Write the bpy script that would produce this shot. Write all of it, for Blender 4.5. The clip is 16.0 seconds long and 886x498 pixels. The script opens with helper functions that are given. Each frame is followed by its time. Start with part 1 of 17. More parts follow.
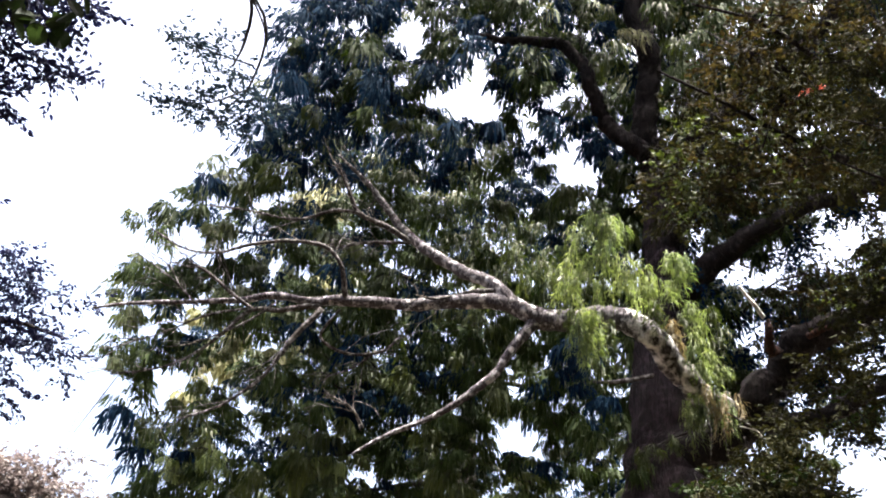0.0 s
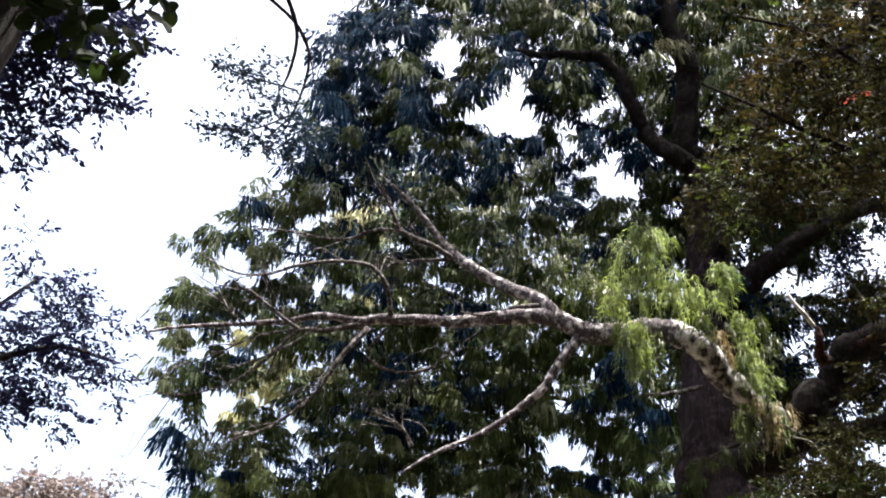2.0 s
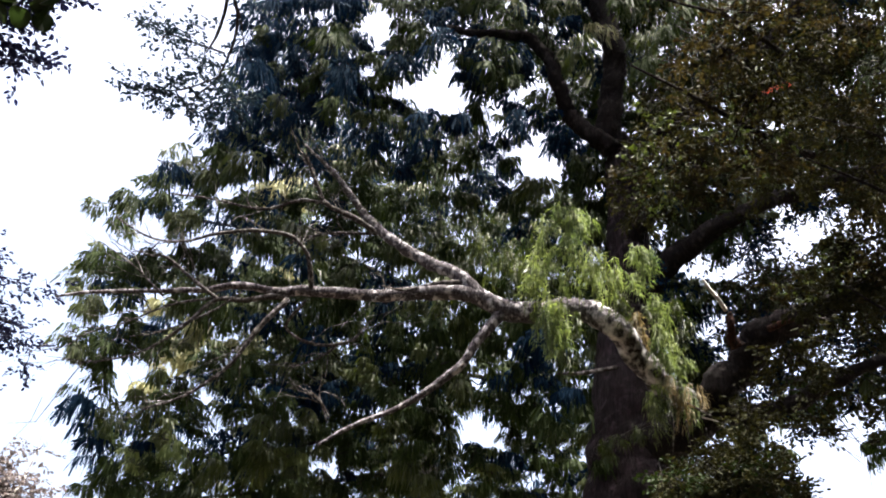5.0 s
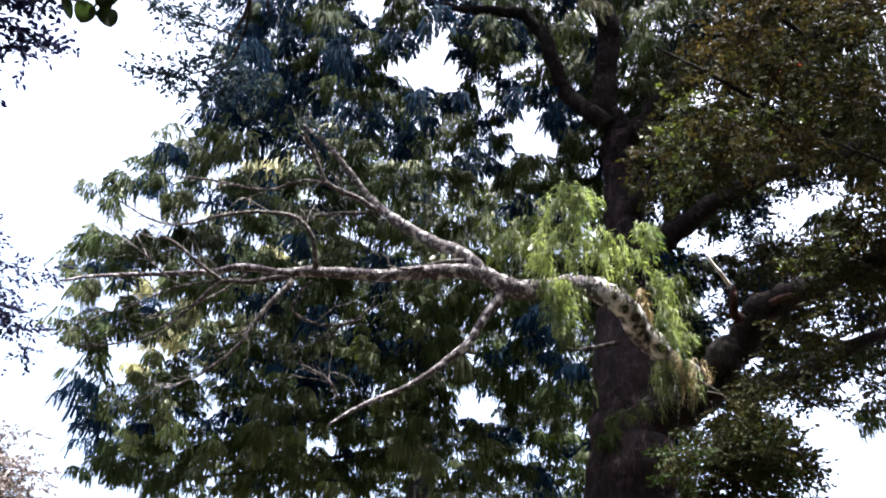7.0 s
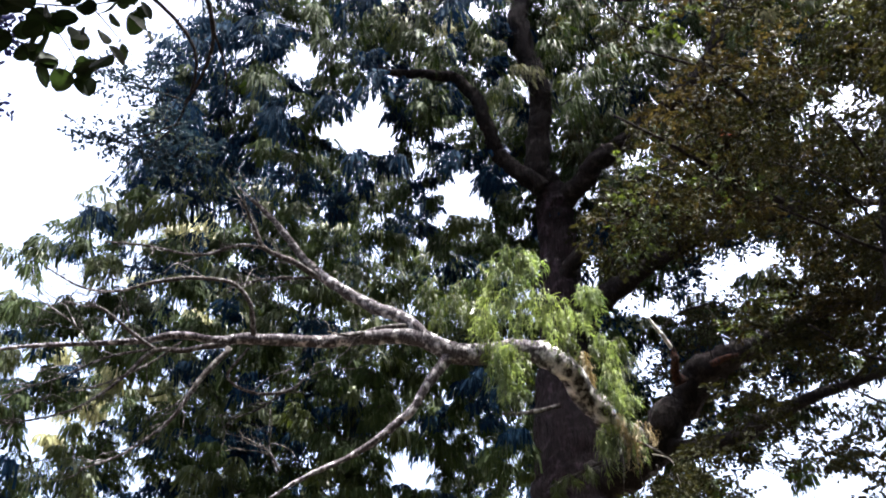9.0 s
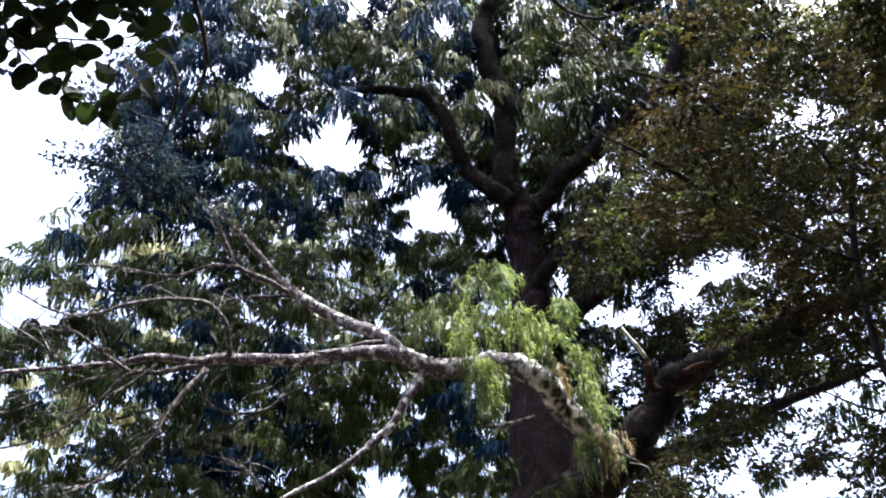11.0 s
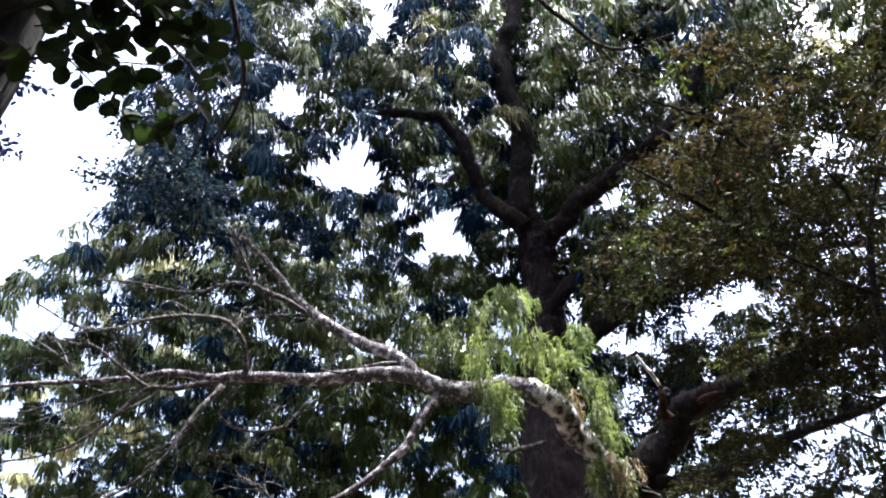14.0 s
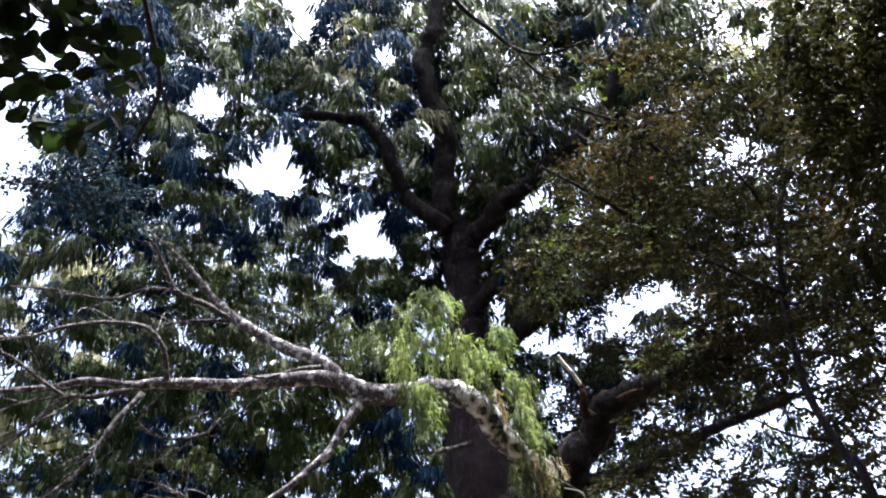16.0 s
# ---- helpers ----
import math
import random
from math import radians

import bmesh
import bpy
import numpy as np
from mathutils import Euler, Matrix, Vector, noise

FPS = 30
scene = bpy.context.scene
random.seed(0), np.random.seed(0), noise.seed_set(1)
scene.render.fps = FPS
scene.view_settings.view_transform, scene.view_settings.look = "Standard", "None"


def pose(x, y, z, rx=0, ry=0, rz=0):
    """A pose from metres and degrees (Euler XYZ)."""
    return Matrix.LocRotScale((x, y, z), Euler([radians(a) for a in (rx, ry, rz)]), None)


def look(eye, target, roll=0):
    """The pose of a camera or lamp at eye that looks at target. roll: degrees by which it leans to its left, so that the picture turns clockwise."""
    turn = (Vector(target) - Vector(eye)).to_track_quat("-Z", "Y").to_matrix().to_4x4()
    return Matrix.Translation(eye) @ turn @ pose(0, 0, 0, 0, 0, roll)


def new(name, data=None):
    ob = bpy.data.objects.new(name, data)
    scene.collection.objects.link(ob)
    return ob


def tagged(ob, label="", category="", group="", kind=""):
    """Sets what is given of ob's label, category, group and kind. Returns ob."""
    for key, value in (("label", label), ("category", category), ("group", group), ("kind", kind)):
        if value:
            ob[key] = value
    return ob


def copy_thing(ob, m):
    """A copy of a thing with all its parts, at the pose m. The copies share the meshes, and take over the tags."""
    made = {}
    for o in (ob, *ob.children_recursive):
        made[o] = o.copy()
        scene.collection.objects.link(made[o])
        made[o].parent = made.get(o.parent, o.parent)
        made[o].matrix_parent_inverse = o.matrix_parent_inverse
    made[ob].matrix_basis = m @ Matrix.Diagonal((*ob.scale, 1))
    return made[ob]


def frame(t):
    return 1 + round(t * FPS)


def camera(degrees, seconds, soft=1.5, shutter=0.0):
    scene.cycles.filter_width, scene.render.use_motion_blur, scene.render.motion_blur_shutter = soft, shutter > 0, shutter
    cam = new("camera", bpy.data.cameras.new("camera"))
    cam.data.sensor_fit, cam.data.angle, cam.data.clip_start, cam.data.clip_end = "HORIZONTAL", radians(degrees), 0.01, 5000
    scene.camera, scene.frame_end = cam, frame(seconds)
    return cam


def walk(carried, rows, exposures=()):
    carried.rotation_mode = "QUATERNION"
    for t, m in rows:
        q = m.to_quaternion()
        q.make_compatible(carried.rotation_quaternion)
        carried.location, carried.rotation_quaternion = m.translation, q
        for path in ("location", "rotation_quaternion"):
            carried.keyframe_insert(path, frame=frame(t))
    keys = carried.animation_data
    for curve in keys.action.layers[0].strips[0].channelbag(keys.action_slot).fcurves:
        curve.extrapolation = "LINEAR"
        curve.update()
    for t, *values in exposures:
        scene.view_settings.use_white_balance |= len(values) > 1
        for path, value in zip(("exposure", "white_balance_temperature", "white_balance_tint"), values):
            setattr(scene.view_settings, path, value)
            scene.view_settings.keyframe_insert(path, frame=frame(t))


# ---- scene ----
cam = camera(48.76, 16.0, soft=1.9)
PATH = [
    (0, (0.053, 0.001, 1.583), (0.043, 1.698, 2.64), 5.85),
    (0.5, (0.034, -0.004, 1.578), (0.039, 1.682, 2.654), 5.78),
    (1, (0.0, 0.0, 1.6), (0.0, 1.677, 2.689), 6.24),
    (1.5, (-0.025, -0.017, 1.592), (-0.086, 1.668, 2.668), 6.15),
    (2, (-0.022, -0.063, 1.579), (-0.113, 1.621, 2.654), 5.77),
    (2.5, (-0.032, -0.065, 1.55), (-0.124, 1.622, 2.619), 4.56),
    (3, (0.005, -0.051, 1.53), (-0.098, 1.657, 2.566), 5.49),
    (3.5, (0.092, 0.01, 1.574), (0.046, 1.737, 2.581), 4.26),
    (4, (0.018, 0.05, 1.551), (0.042, 1.752, 2.602), 4.26),
    (6.5, (-0.296, -0.111, 1.549), (-0.19, 1.603, 2.574), 4.58),
    (7, (-0.497, -0.045, 1.563), (-0.362, 1.678, 2.571), 3.10),
    (7.5, (-0.628, -0.081, 1.656), (-0.439, 1.64, 2.657), 0.08),
    (8, (-0.816, -0.078, 1.658), (-0.557, 1.603, 2.709), -0.81),
    (8.5, (-0.808, -0.0, 1.676), (-0.564, 1.67, 2.749), -1.28),
    (9, (-0.836, 0.089, 1.7), (-0.542, 1.725, 2.813), -0.40),
    (9.5, (-1.005, 0.059, 1.705), (-0.684, 1.683, 2.828), -1.41),
    (12, (-1.223, 0.013, 1.694), (-0.802, 1.584, 2.857), -3.72),
    (12.5, (-1.288, -0.009, 1.697), (-0.791, 1.517, 2.89), -3.28),
    (13, (-1.276, 0.01, 1.7), (-0.684, 1.509, 2.884), -5.56),
    (13.5, (-1.285, -0.012, 1.676), (-0.744, 1.507, 2.859), -4.81),
    (14, (-1.33, -0.026, 1.65), (-0.959, 1.555, 2.818), -1.89),
    (14.5, (-1.353, -0.049, 1.661), (-0.971, 1.527, 2.832), -2.14),
    (15, (-1.314, -0.061, 1.668), (-0.856, 1.474, 2.865), -4.72),
    (15.5, (-1.306, -0.042, 1.667), (-0.855, 1.51, 2.846), -4.92),
    (16, (-1.294, -0.088, 1.634), (-0.778, 1.456, 2.797), -5.42),
]
walk(cam, [(t, look(eye, target, roll)) for t, eye, target, roll in PATH],
     exposures=[(0.0, 2.92, 6500, 9), (1.0, 2.78, 6500, 9), (2.4, 2.56, 6450, 9), (3.4, 2.22, 6600, 9), (4.2, 2.22, 6600, 9), (6.3, 2.83, 6250, 9), (9.0, 2.86, 6100, 9), (9.7, 2.8, 6050, 9), (12.0, 2.95, 5850, 9), (13.0, 2.76, 5850, 9), (14.2, 2.9, 5850, 9), (16.0, 2.86, 5850, 9)])

# ---- daylight ----
SUN_UP, SUN_TURN = 76.0, 118.0  # elevation, and degrees clockwise from +y
world = bpy.data.worlds.new("sky")
scene.world = world
world.use_nodes = True
wn = world.node_tree
sky = wn.nodes.new("ShaderNodeTexSky")
sky.sky_type, sky.sun_disc = "NISHITA", False
sky.sun_elevation, sky.sun_rotation = radians(SUN_UP), radians(SUN_TURN)
sky.air_density, sky.dust_density, sky.ozone_density = 0.7, 10.0, 0.6
wn.nodes["Background"].inputs["Strength"].default_value = 0.15
wn.links.new(sky.outputs["Color"], wn.nodes["Background"].inputs["Color"])
sun = new("sun", bpy.data.lights.new("sun", "SUN"))
sun.data.energy, sun.data.angle, sun.data.color = 5.0, radians(0.5), (1.0, 0.95, 0.86)
a, e = radians(SUN_TURN), radians(SUN_UP)
sun.matrix_world = look((math.sin(a) * math.cos(e) * 60, math.cos(a) * math.cos(e) * 60, math.sin(e) * 60), (0, 0, 0))


# ---- materials ----
def material(name):
    m = bpy.data.materials.new(name)
    m.use_nodes = True
    return m, m.node_tree.nodes, m.node_tree.links, m.node_tree.nodes["Principled BSDF"]


def ramp_node(nodes, stops):
    r = nodes.new("ShaderNodeValToRGB")
    while len(r.color_ramp.elements) < len(stops):
        r.color_ramp.elements.new(0.5)
    for el, (p, c) in zip(r.color_ramp.elements, stops):
        el.position, el.color = p, (*c, 1)
    return r


def leaf_material(name, low, high, through_colour, share=0.35, rough=0.5, patch=0.6, gloss=0.3):
    """Leaves: varied leaf by leaf, clump by clump and in patches, part of the light passes through."""
    m, n, l, b = material(name)
    geo, tc = n.new("ShaderNodeNewGeometry"), n.new("ShaderNodeTexCoord")
    noi = n.new("ShaderNodeTexNoise")
    noi.inputs["Scale"].default_value = patch
    noi.inputs["Detail"].default_value = 3.0
    l.new(tc.outputs["Object"], noi.inputs["Vector"])
    mix = n.new("ShaderNodeMath")
    mix.operation = "MULTIPLY_ADD"
    mix.inputs[1].default_value = 0.3
    l.new(geo.outputs["Random Per Island"], mix.inputs[0])
    info, clump = n.new("ShaderNodeObjectInfo"), n.new("ShaderNodeMath")
    clump.operation = "MULTIPLY_ADD"
    clump.inputs[1].default_value, clump.inputs[2].default_value = 0.6, -0.33
    l.new(info.outputs["Random"], clump.inputs[0])
    sc = n.new("ShaderNodeMath")
    sc.operation = "MULTIPLY_ADD"
    sc.inputs[1].default_value = 0.8
    l.new(noi.outputs["Fac"], sc.inputs[0])
    l.new(clump.outputs[0], sc.inputs[2])
    l.new(sc.outputs[0], mix.inputs[2])
    r = ramp_node(n, [(0.0, low), (0.55, tuple((p + q) / 2 for p, q in zip(low, high))), (1.0, high)])
    l.new(mix.outputs[0], r.inputs["Fac"])
    l.new(r.outputs["Color"], b.inputs["Base Color"])
    b.inputs["Roughness"].default_value = rough
    b.inputs["Specular IOR Level"].default_value = gloss
    tr = n.new("ShaderNodeBsdfTranslucent")
    tint = n.new("ShaderNodeMix")
    tint.data_type, tint.blend_type = "RGBA", "MULTIPLY"
    tint.inputs["Factor"].default_value = 1.0
    l.new(r.outputs["Color"], tint.inputs["A"])
    tint.inputs["B"].default_value = (*through_colour, 1)
    l.new(tint.outputs["Result"], tr.inputs["Color"])
    ms = n.new("ShaderNodeMixShader")
    ms.inputs["Fac"].default_value = share
    l.new(b.outputs["BSDF"], ms.inputs[1])
    l.new(tr.outputs["BSDF"], ms.inputs[2])
    l.new(ms.outputs["Shader"], n["Material Output"].inputs["Surface"])
    return m


def bark_material(name, dark, light, lichen=None, amount=0.5, grain=3.0, stretch=0.35, deep=0.04):
    """Bark: fissures along the wood, blotches, and lichen patches where given."""
    m, n, l, b = material(name)
    tc, mp = n.new("ShaderNodeTexCoord"), n.new("ShaderNodeMapping")
    mp.inputs["Scale"].default_value = (1, 1, stretch)
    l.new(tc.outputs["Object"], mp.inputs["Vector"])
    fine, coarse = n.new("ShaderNodeTexNoise"), n.new("ShaderNodeTexNoise")
    fine.inputs["Scale"].default_value, fine.inputs["Detail"].default_value, fine.inputs["Roughness"].default_value = grain * 7, 8, 0.7
    coarse.inputs["Scale"].default_value, coarse.inputs["Detail"].default_value = grain * 1.5, 6
    l.new(mp.outputs["Vector"], fine.inputs["Vector"])
    l.new(tc.outputs["Object"], coarse.inputs["Vector"])
    r = ramp_node(n, [(0.4, dark), (0.62, light)])
    l.new(fine.outputs["Fac"], r.inputs["Fac"])
    colour = r.outputs["Color"]
    if lichen:
        lr = ramp_node(n, [(0.58 - 0.2 * amount, (0, 0, 0)), (0.84 - 0.2 * amount, (1, 1, 1))])
        add = n.new("ShaderNodeMath")
        add.operation = "MULTIPLY_ADD"
        add.inputs[1].default_value = 0.35
        l.new(fine.outputs["Fac"], add.inputs[0])
        sub = n.new("ShaderNodeMath")
        sub.operation = "SUBTRACT"
        sub.inputs[1].default_value = 0.17
        l.new(coarse.outputs["Fac"], sub.inputs[0])
        l.new(sub.outputs[0], add.inputs[2])
        l.new(add.outputs[0], lr.inputs["Fac"])
        mx = n.new("ShaderNodeMix")
        mx.data_type = "RGBA"
        l.new(lr.outputs["Color"], mx.inputs["Factor"])
        l.new(colour, mx.inputs["A"])
        mx.inputs["B"].default_value = (*lichen, 1)
        colour = mx.outputs["Result"]
    l.new(colour, b.inputs["Base Color"])
    b.inputs["Roughness"].default_value = 0.9
    b.inputs["Specular IOR Level"].default_value = 0.2
    bump = n.new("ShaderNodeBump")
    bump.inputs["Strength"].default_value, bump.inputs["Distance"].default_value = 0.8, deep
    l.new(fine.outputs["Fac"], bump.inputs["Height"])
    l.new(bump.outputs["Normal"], b.inputs["Normal"])
    return m


def ground_material():
    m, n, l, b = material("leaf_litter")
    tc = n.new("ShaderNodeTexCoord")
    big, small = n.new("ShaderNodeTexNoise"), n.new("ShaderNodeTexVoronoi")
    big.inputs["Scale"].default_value, big.inputs["Detail"].default_value = 0.4, 8
    small.inputs["Scale"].default_value = 14
    l.new(tc.outputs["Object"], big.inputs["Vector"])
    l.new(tc.outputs["Object"], small.inputs["Vector"])
    r = ramp_node(n, [(0.35, (0.025, 0.018, 0.011)), (0.55, (0.055, 0.038, 0.02)), (0.75, (0.025, 0.035, 0.012))])
    l.new(big.outputs["Fac"], r.inputs["Fac"])
    mx = n.new("ShaderNodeMix")
    mx.data_type, mx.blend_type = "RGBA", "MULTIPLY"
    mx.inputs["Factor"].default_value = 0.6
    l.new(r.outputs["Color"], mx.inputs["A"])
    l.new(small.outputs["Color"], mx.inputs["B"])
    l.new(mx.outputs["Result"], b.inputs["Base Color"])
    b.inputs["Roughness"].default_value = 0.95
    bump = n.new("ShaderNodeBump")
    bump.inputs["Strength"].default_value = 0.6
    l.new(small.outputs["Distance"], bump.inputs["Height"])
    l.new(bump.outputs["Normal"], b.inputs["Normal"])
    return m


BARK = bark_material("rimu_bark", (0.0026, 0.0017, 0.002), (0.022, 0.0125, 0.0175), (0.06, 0.042, 0.056), 0.18, 4.6, 0.1, 0.16)
BARK_PALE = bark_material("lichened_bark", (0.012, 0.0095, 0.011), (0.105, 0.092, 0.102), (0.66, 0.64, 0.66), 0.3, grain=6.0)
BARK_CRUST = bark_material("crusted_bark", (0.008, 0.0065, 0.007), (0.085, 0.073, 0.077), (0.74, 0.71, 0.72), 0.62, grain=4.6)
# bark of limbs and twigs, darkened in colour to stand for crown shade
BARK_DARK = bark_material("shade_dark_bark", (0.0032, 0.0024, 0.0025), (0.0155, 0.0105, 0.011), (0.05, 0.042, 0.042), 0.1, 4.0, 0.2, 0.08)
BARK_TWIG = bark_material("grey_twig_bark", (0.012, 0.0098, 0.0095), (0.07, 0.06, 0.058), (0.3, 0.29, 0.29), 0.3, grain=9.0)
BARK_BARE = bark_material("dead_wood", (0.28, 0.25, 0.22), (0.6, 0.57, 0.53), (0.75, 0.73, 0.7), 0.7, grain=6.0)
BARK_ROT = bark_material("rotten_wood", (0.008, 0.005, 0.0045), (0.055, 0.02, 0.012), None, grain=6.0)
LEAF_FRESH = leaf_material("fresh_rimu_foliage", (0.035, 0.06, 0.024), (0.21, 0.25, 0.1), (1.2, 1.25, 0.7), 0.42, 0.6, 2.5)
LEAF_OLIVE = leaf_material("olive_rimu_foliage", (0.018, 0.029, 0.010), (0.06, 0.075, 0.022), (1.4, 1.45, 0.6), 0.32)
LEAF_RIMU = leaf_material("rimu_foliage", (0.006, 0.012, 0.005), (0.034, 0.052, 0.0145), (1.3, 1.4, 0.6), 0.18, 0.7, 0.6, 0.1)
# blue lens fringe against the sky is put into this leaf colour
LEAF_BLUE = leaf_material("fringe_blue_foliage", (0.0025, 0.0080, 0.0175), (0.0064, 0.0215, 0.044), (0.9, 1.1, 1.4), 0.18, 0.85, 0.6, 0.035)
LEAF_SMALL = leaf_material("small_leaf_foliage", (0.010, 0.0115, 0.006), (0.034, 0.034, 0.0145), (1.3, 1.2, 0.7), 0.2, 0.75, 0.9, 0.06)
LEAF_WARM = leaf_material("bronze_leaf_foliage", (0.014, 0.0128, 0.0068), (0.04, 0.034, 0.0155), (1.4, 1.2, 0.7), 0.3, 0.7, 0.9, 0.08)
LEAF_BROAD = leaf_material("broad_leaf", (0.008, 0.0125, 0.009), (0.021, 0.032, 0.014), (1.3, 1.5, 0.6), 0.22, 0.7, 1.5, 0.08)
# dark leaves, with the purple-blue lens fringe added to their colour
LEAF_FRINGE = leaf_material("fringe_violet_leaf", (0.0065, 0.0075, 0.019), (0.017, 0.019, 0.046), (1.0, 1.0, 1.4), 0.2, 0.7, 0.9, 0.06)
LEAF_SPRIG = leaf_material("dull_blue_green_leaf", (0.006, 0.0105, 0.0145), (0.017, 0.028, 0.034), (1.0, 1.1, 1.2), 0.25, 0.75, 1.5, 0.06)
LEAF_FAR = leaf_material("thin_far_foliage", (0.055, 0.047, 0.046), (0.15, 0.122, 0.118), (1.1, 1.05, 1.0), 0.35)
# pale copy of the conifer foliage with sunlight put into its colour
LEAF_TAN = leaf_material("sun_painted_foliage", (0.08, 0.085, 0.04), (0.25, 0.25, 0.125), (1.2, 1.15, 0.8), 0.4)
LEAF_RED = leaf_material("red_dying_leaves", (0.16, 0.03, 0.02), (0.4, 0.12, 0.08), (1.3, 0.9, 0.8), 0.4)
LEAF_DEAD = leaf_material("dead_fronds", (0.11, 0.09, 0.05), (0.28, 0.24, 0.14), (1.2, 1.0, 0.7), 0.3)
LITTER = ground_material()


# ---- builders ----
def mesh_of(name, verts, faces, mat, smooth=False):
    """A mesh from arrays: verts (n, 3), faces (m, 4)."""
    me = bpy.data.meshes.new(name)
    v, f = np.asarray(verts, np.float32), np.asarray(faces, np.int32)
    me.vertices.add(len(v))
    me.vertices.foreach_set("co", v.ravel())
    me.loops.add(f.size)
    me.loops.foreach_set("vertex_index", f.ravel())
    me.polygons.add(len(f))
    me.polygons.foreach_set("loop_start", np.arange(0, f.size, f.shape[1], dtype=np.int32))
    me.polygons.foreach_set("use_smooth", np.full(len(f), smooth))
    me.update(calc_edges=True)
    me.materials.append(mat)
    return me


def link_part(name, me, parent, label="", kind=""):
    ob = new(name, me)
    ob.parent = parent
    return tagged(ob, label, kind=kind)


def tree_at(name, x, y, label, category="tree", group="", z=0.0):
    ob = new(name)
    ob.location = (x, y, z)
    ob.empty_display_size = 0.5
    return tagged(ob, label, category, group)


def spline(points, per):
    """Catmull-Rom through the points (rows of x, y, z, radius)."""
    p = np.asarray(points, float)
    p = np.vstack([2 * p[0] - p[1], p, 2 * p[-1] - p[-2]])
    out = []
    for i in range(1, len(p) - 2):
        for s in np.arange(per) / per:
            out.append(0.5 * (2 * p[i] + (p[i + 1] - p[i - 1]) * s + (2 * p[i - 1] - 5 * p[i] + 4 * p[i + 1] - p[i + 2]) * s**2
                              + (3 * p[i] - p[i - 1] - 3 * p[i + 1] + p[i + 2]) * s**3))
    out.append(p[-2])
    return np.array(out)


def tube(points, seg=10, per=6, rough=0.08, seed=0):
    """Verts and faces of an uneven, tapered, closed tube along the spline."""
    s = spline(points, per)
    c, r = s[:, :3], np.maximum(s[:, 3], 0.002)
    c = c + np.array([noise.noise_vector(Vector(q * 2.2)) for q in c]) * np.minimum(r, 0.12)[:, None] * rough * 5
    t = np.gradient(c, axis=0)
    t /= np.linalg.norm(t, axis=1)[:, None] + 1e-9
    u = np.cross(t[0], (0.3, 0.9, 0.2))
    verts = []
    for i in range(len(c)):
        u = u - t[i] * (u @ t[i])
        u /= np.linalg.norm(u) + 1e-9
        w = np.cross(t[i], u)
        for k in range(seg):
            a = 2 * math.pi * k / seg
            d = u * math.cos(a) + w * math.sin(a)
            q = c[i] + d * r[i]
            lump = noise.noise(Vector(q * (0.9 / max(r[i], 0.05))) + Vector((seed, 0, 0))) + 0.6 * noise.noise(Vector(q * 7.0)) + 0.5 * noise.noise(Vector(q * 17.0))
            verts.append(c[i] + d * r[i] * (1 + rough * 1.6 * lump))
    n = len(c)
    faces = [(i * seg + k, i * seg + (k + 1) % seg, (i + 1) * seg + (k + 1) % seg, (i + 1) * seg + k) for i in range(n - 1) for k in range(seg)]
    base = len(verts)
    verts += [c[0], c[-1]]
    for k in range(0, seg, 2):
        faces.append((base, (k + 2) % seg, (k + 1) % seg, k))
        faces.append((base + 1, (n - 1) * seg + k, (n - 1) * seg + (k + 1) % seg, (n - 1) * seg + (k + 2) % seg))
    return np.array(verts), faces


def sticks(start, end, thick, rng):
    """Thin three-sided tapering sticks, bent a little, as arrays."""
    n = len(start)
    d = end - start
    up = np.cross(d, rng.normal(size=(n, 3)))
    up /= np.linalg.norm(up, axis=1)[:, None] + 1e-6
    w = np.cross(d, up)
    w /= np.linalg.norm(w, axis=1)[:, None] + 1e-6
    long = np.linalg.norm(d, axis=1)[:, None]
    bend = up * long * rng.normal(size=(n, 1)) * 0.12
    ring = []
    for s, r in ((0.0, 1.0), (0.35, 0.8), (0.7, 0.55), (1.0, 0.25)):
        c = start + d * s + bend * (4 * s * (1 - s)) + w * long * 0.05 * math.sin(7 * s)
        for k in range(3):
            ring.append(c + (up * math.cos(2.1 * k) + w * math.sin(2.1 * k)) * (thick * r)[:, None])
    v = np.stack(ring, 1).reshape(-1, 3)
    f = np.array([[i * 3 + k, i * 3 + (k + 1) % 3, i * 3 + 3 + (k + 1) % 3, i * 3 + 3 + k] for i in range(3) for k in range(3)])
    return v, (f[None] + 12 * np.arange(n)[:, None, None]).reshape(-1, 4)


def side_twigs(tree, points, count, reach, mat, seed):
    """Fine side twigs that fork from one branch."""
    rng = np.random.default_rng(seed)
    line = spline(points, 8)
    k = (len(line) * (0.25 + 0.75 * rng.random(count))).astype(int).clip(1, len(line) - 2)
    ahead = line[k + 1, :3] - line[k - 1, :3]
    ahead /= np.linalg.norm(ahead, axis=1)[:, None]
    way = ahead * 0.8 + rng.normal(size=(count, 3)) * (0.5, 0.5, 0.5)
    long = reach * (0.35 + rng.random(count))
    start = line[k, :3]
    end = start + way * long[:, None]
    sub = start + (end - start) * 0.55
    v1, f1 = sticks(start, end, 0.006 + 0.006 * rng.random(count), rng)
    v2, f2 = sticks(sub, sub + (way + rng.normal(size=(count, 3)) * 0.6) * long[:, None] * 0.55, np.full(count, 0.005), rng)
    v = np.vstack([v1, v2]) - np.array(tree.location)
    return link_part("twig", mesh_of("twig", v, np.vstack([f1, f2 + len(v1)]), mat, True), tree, "", "stuff")


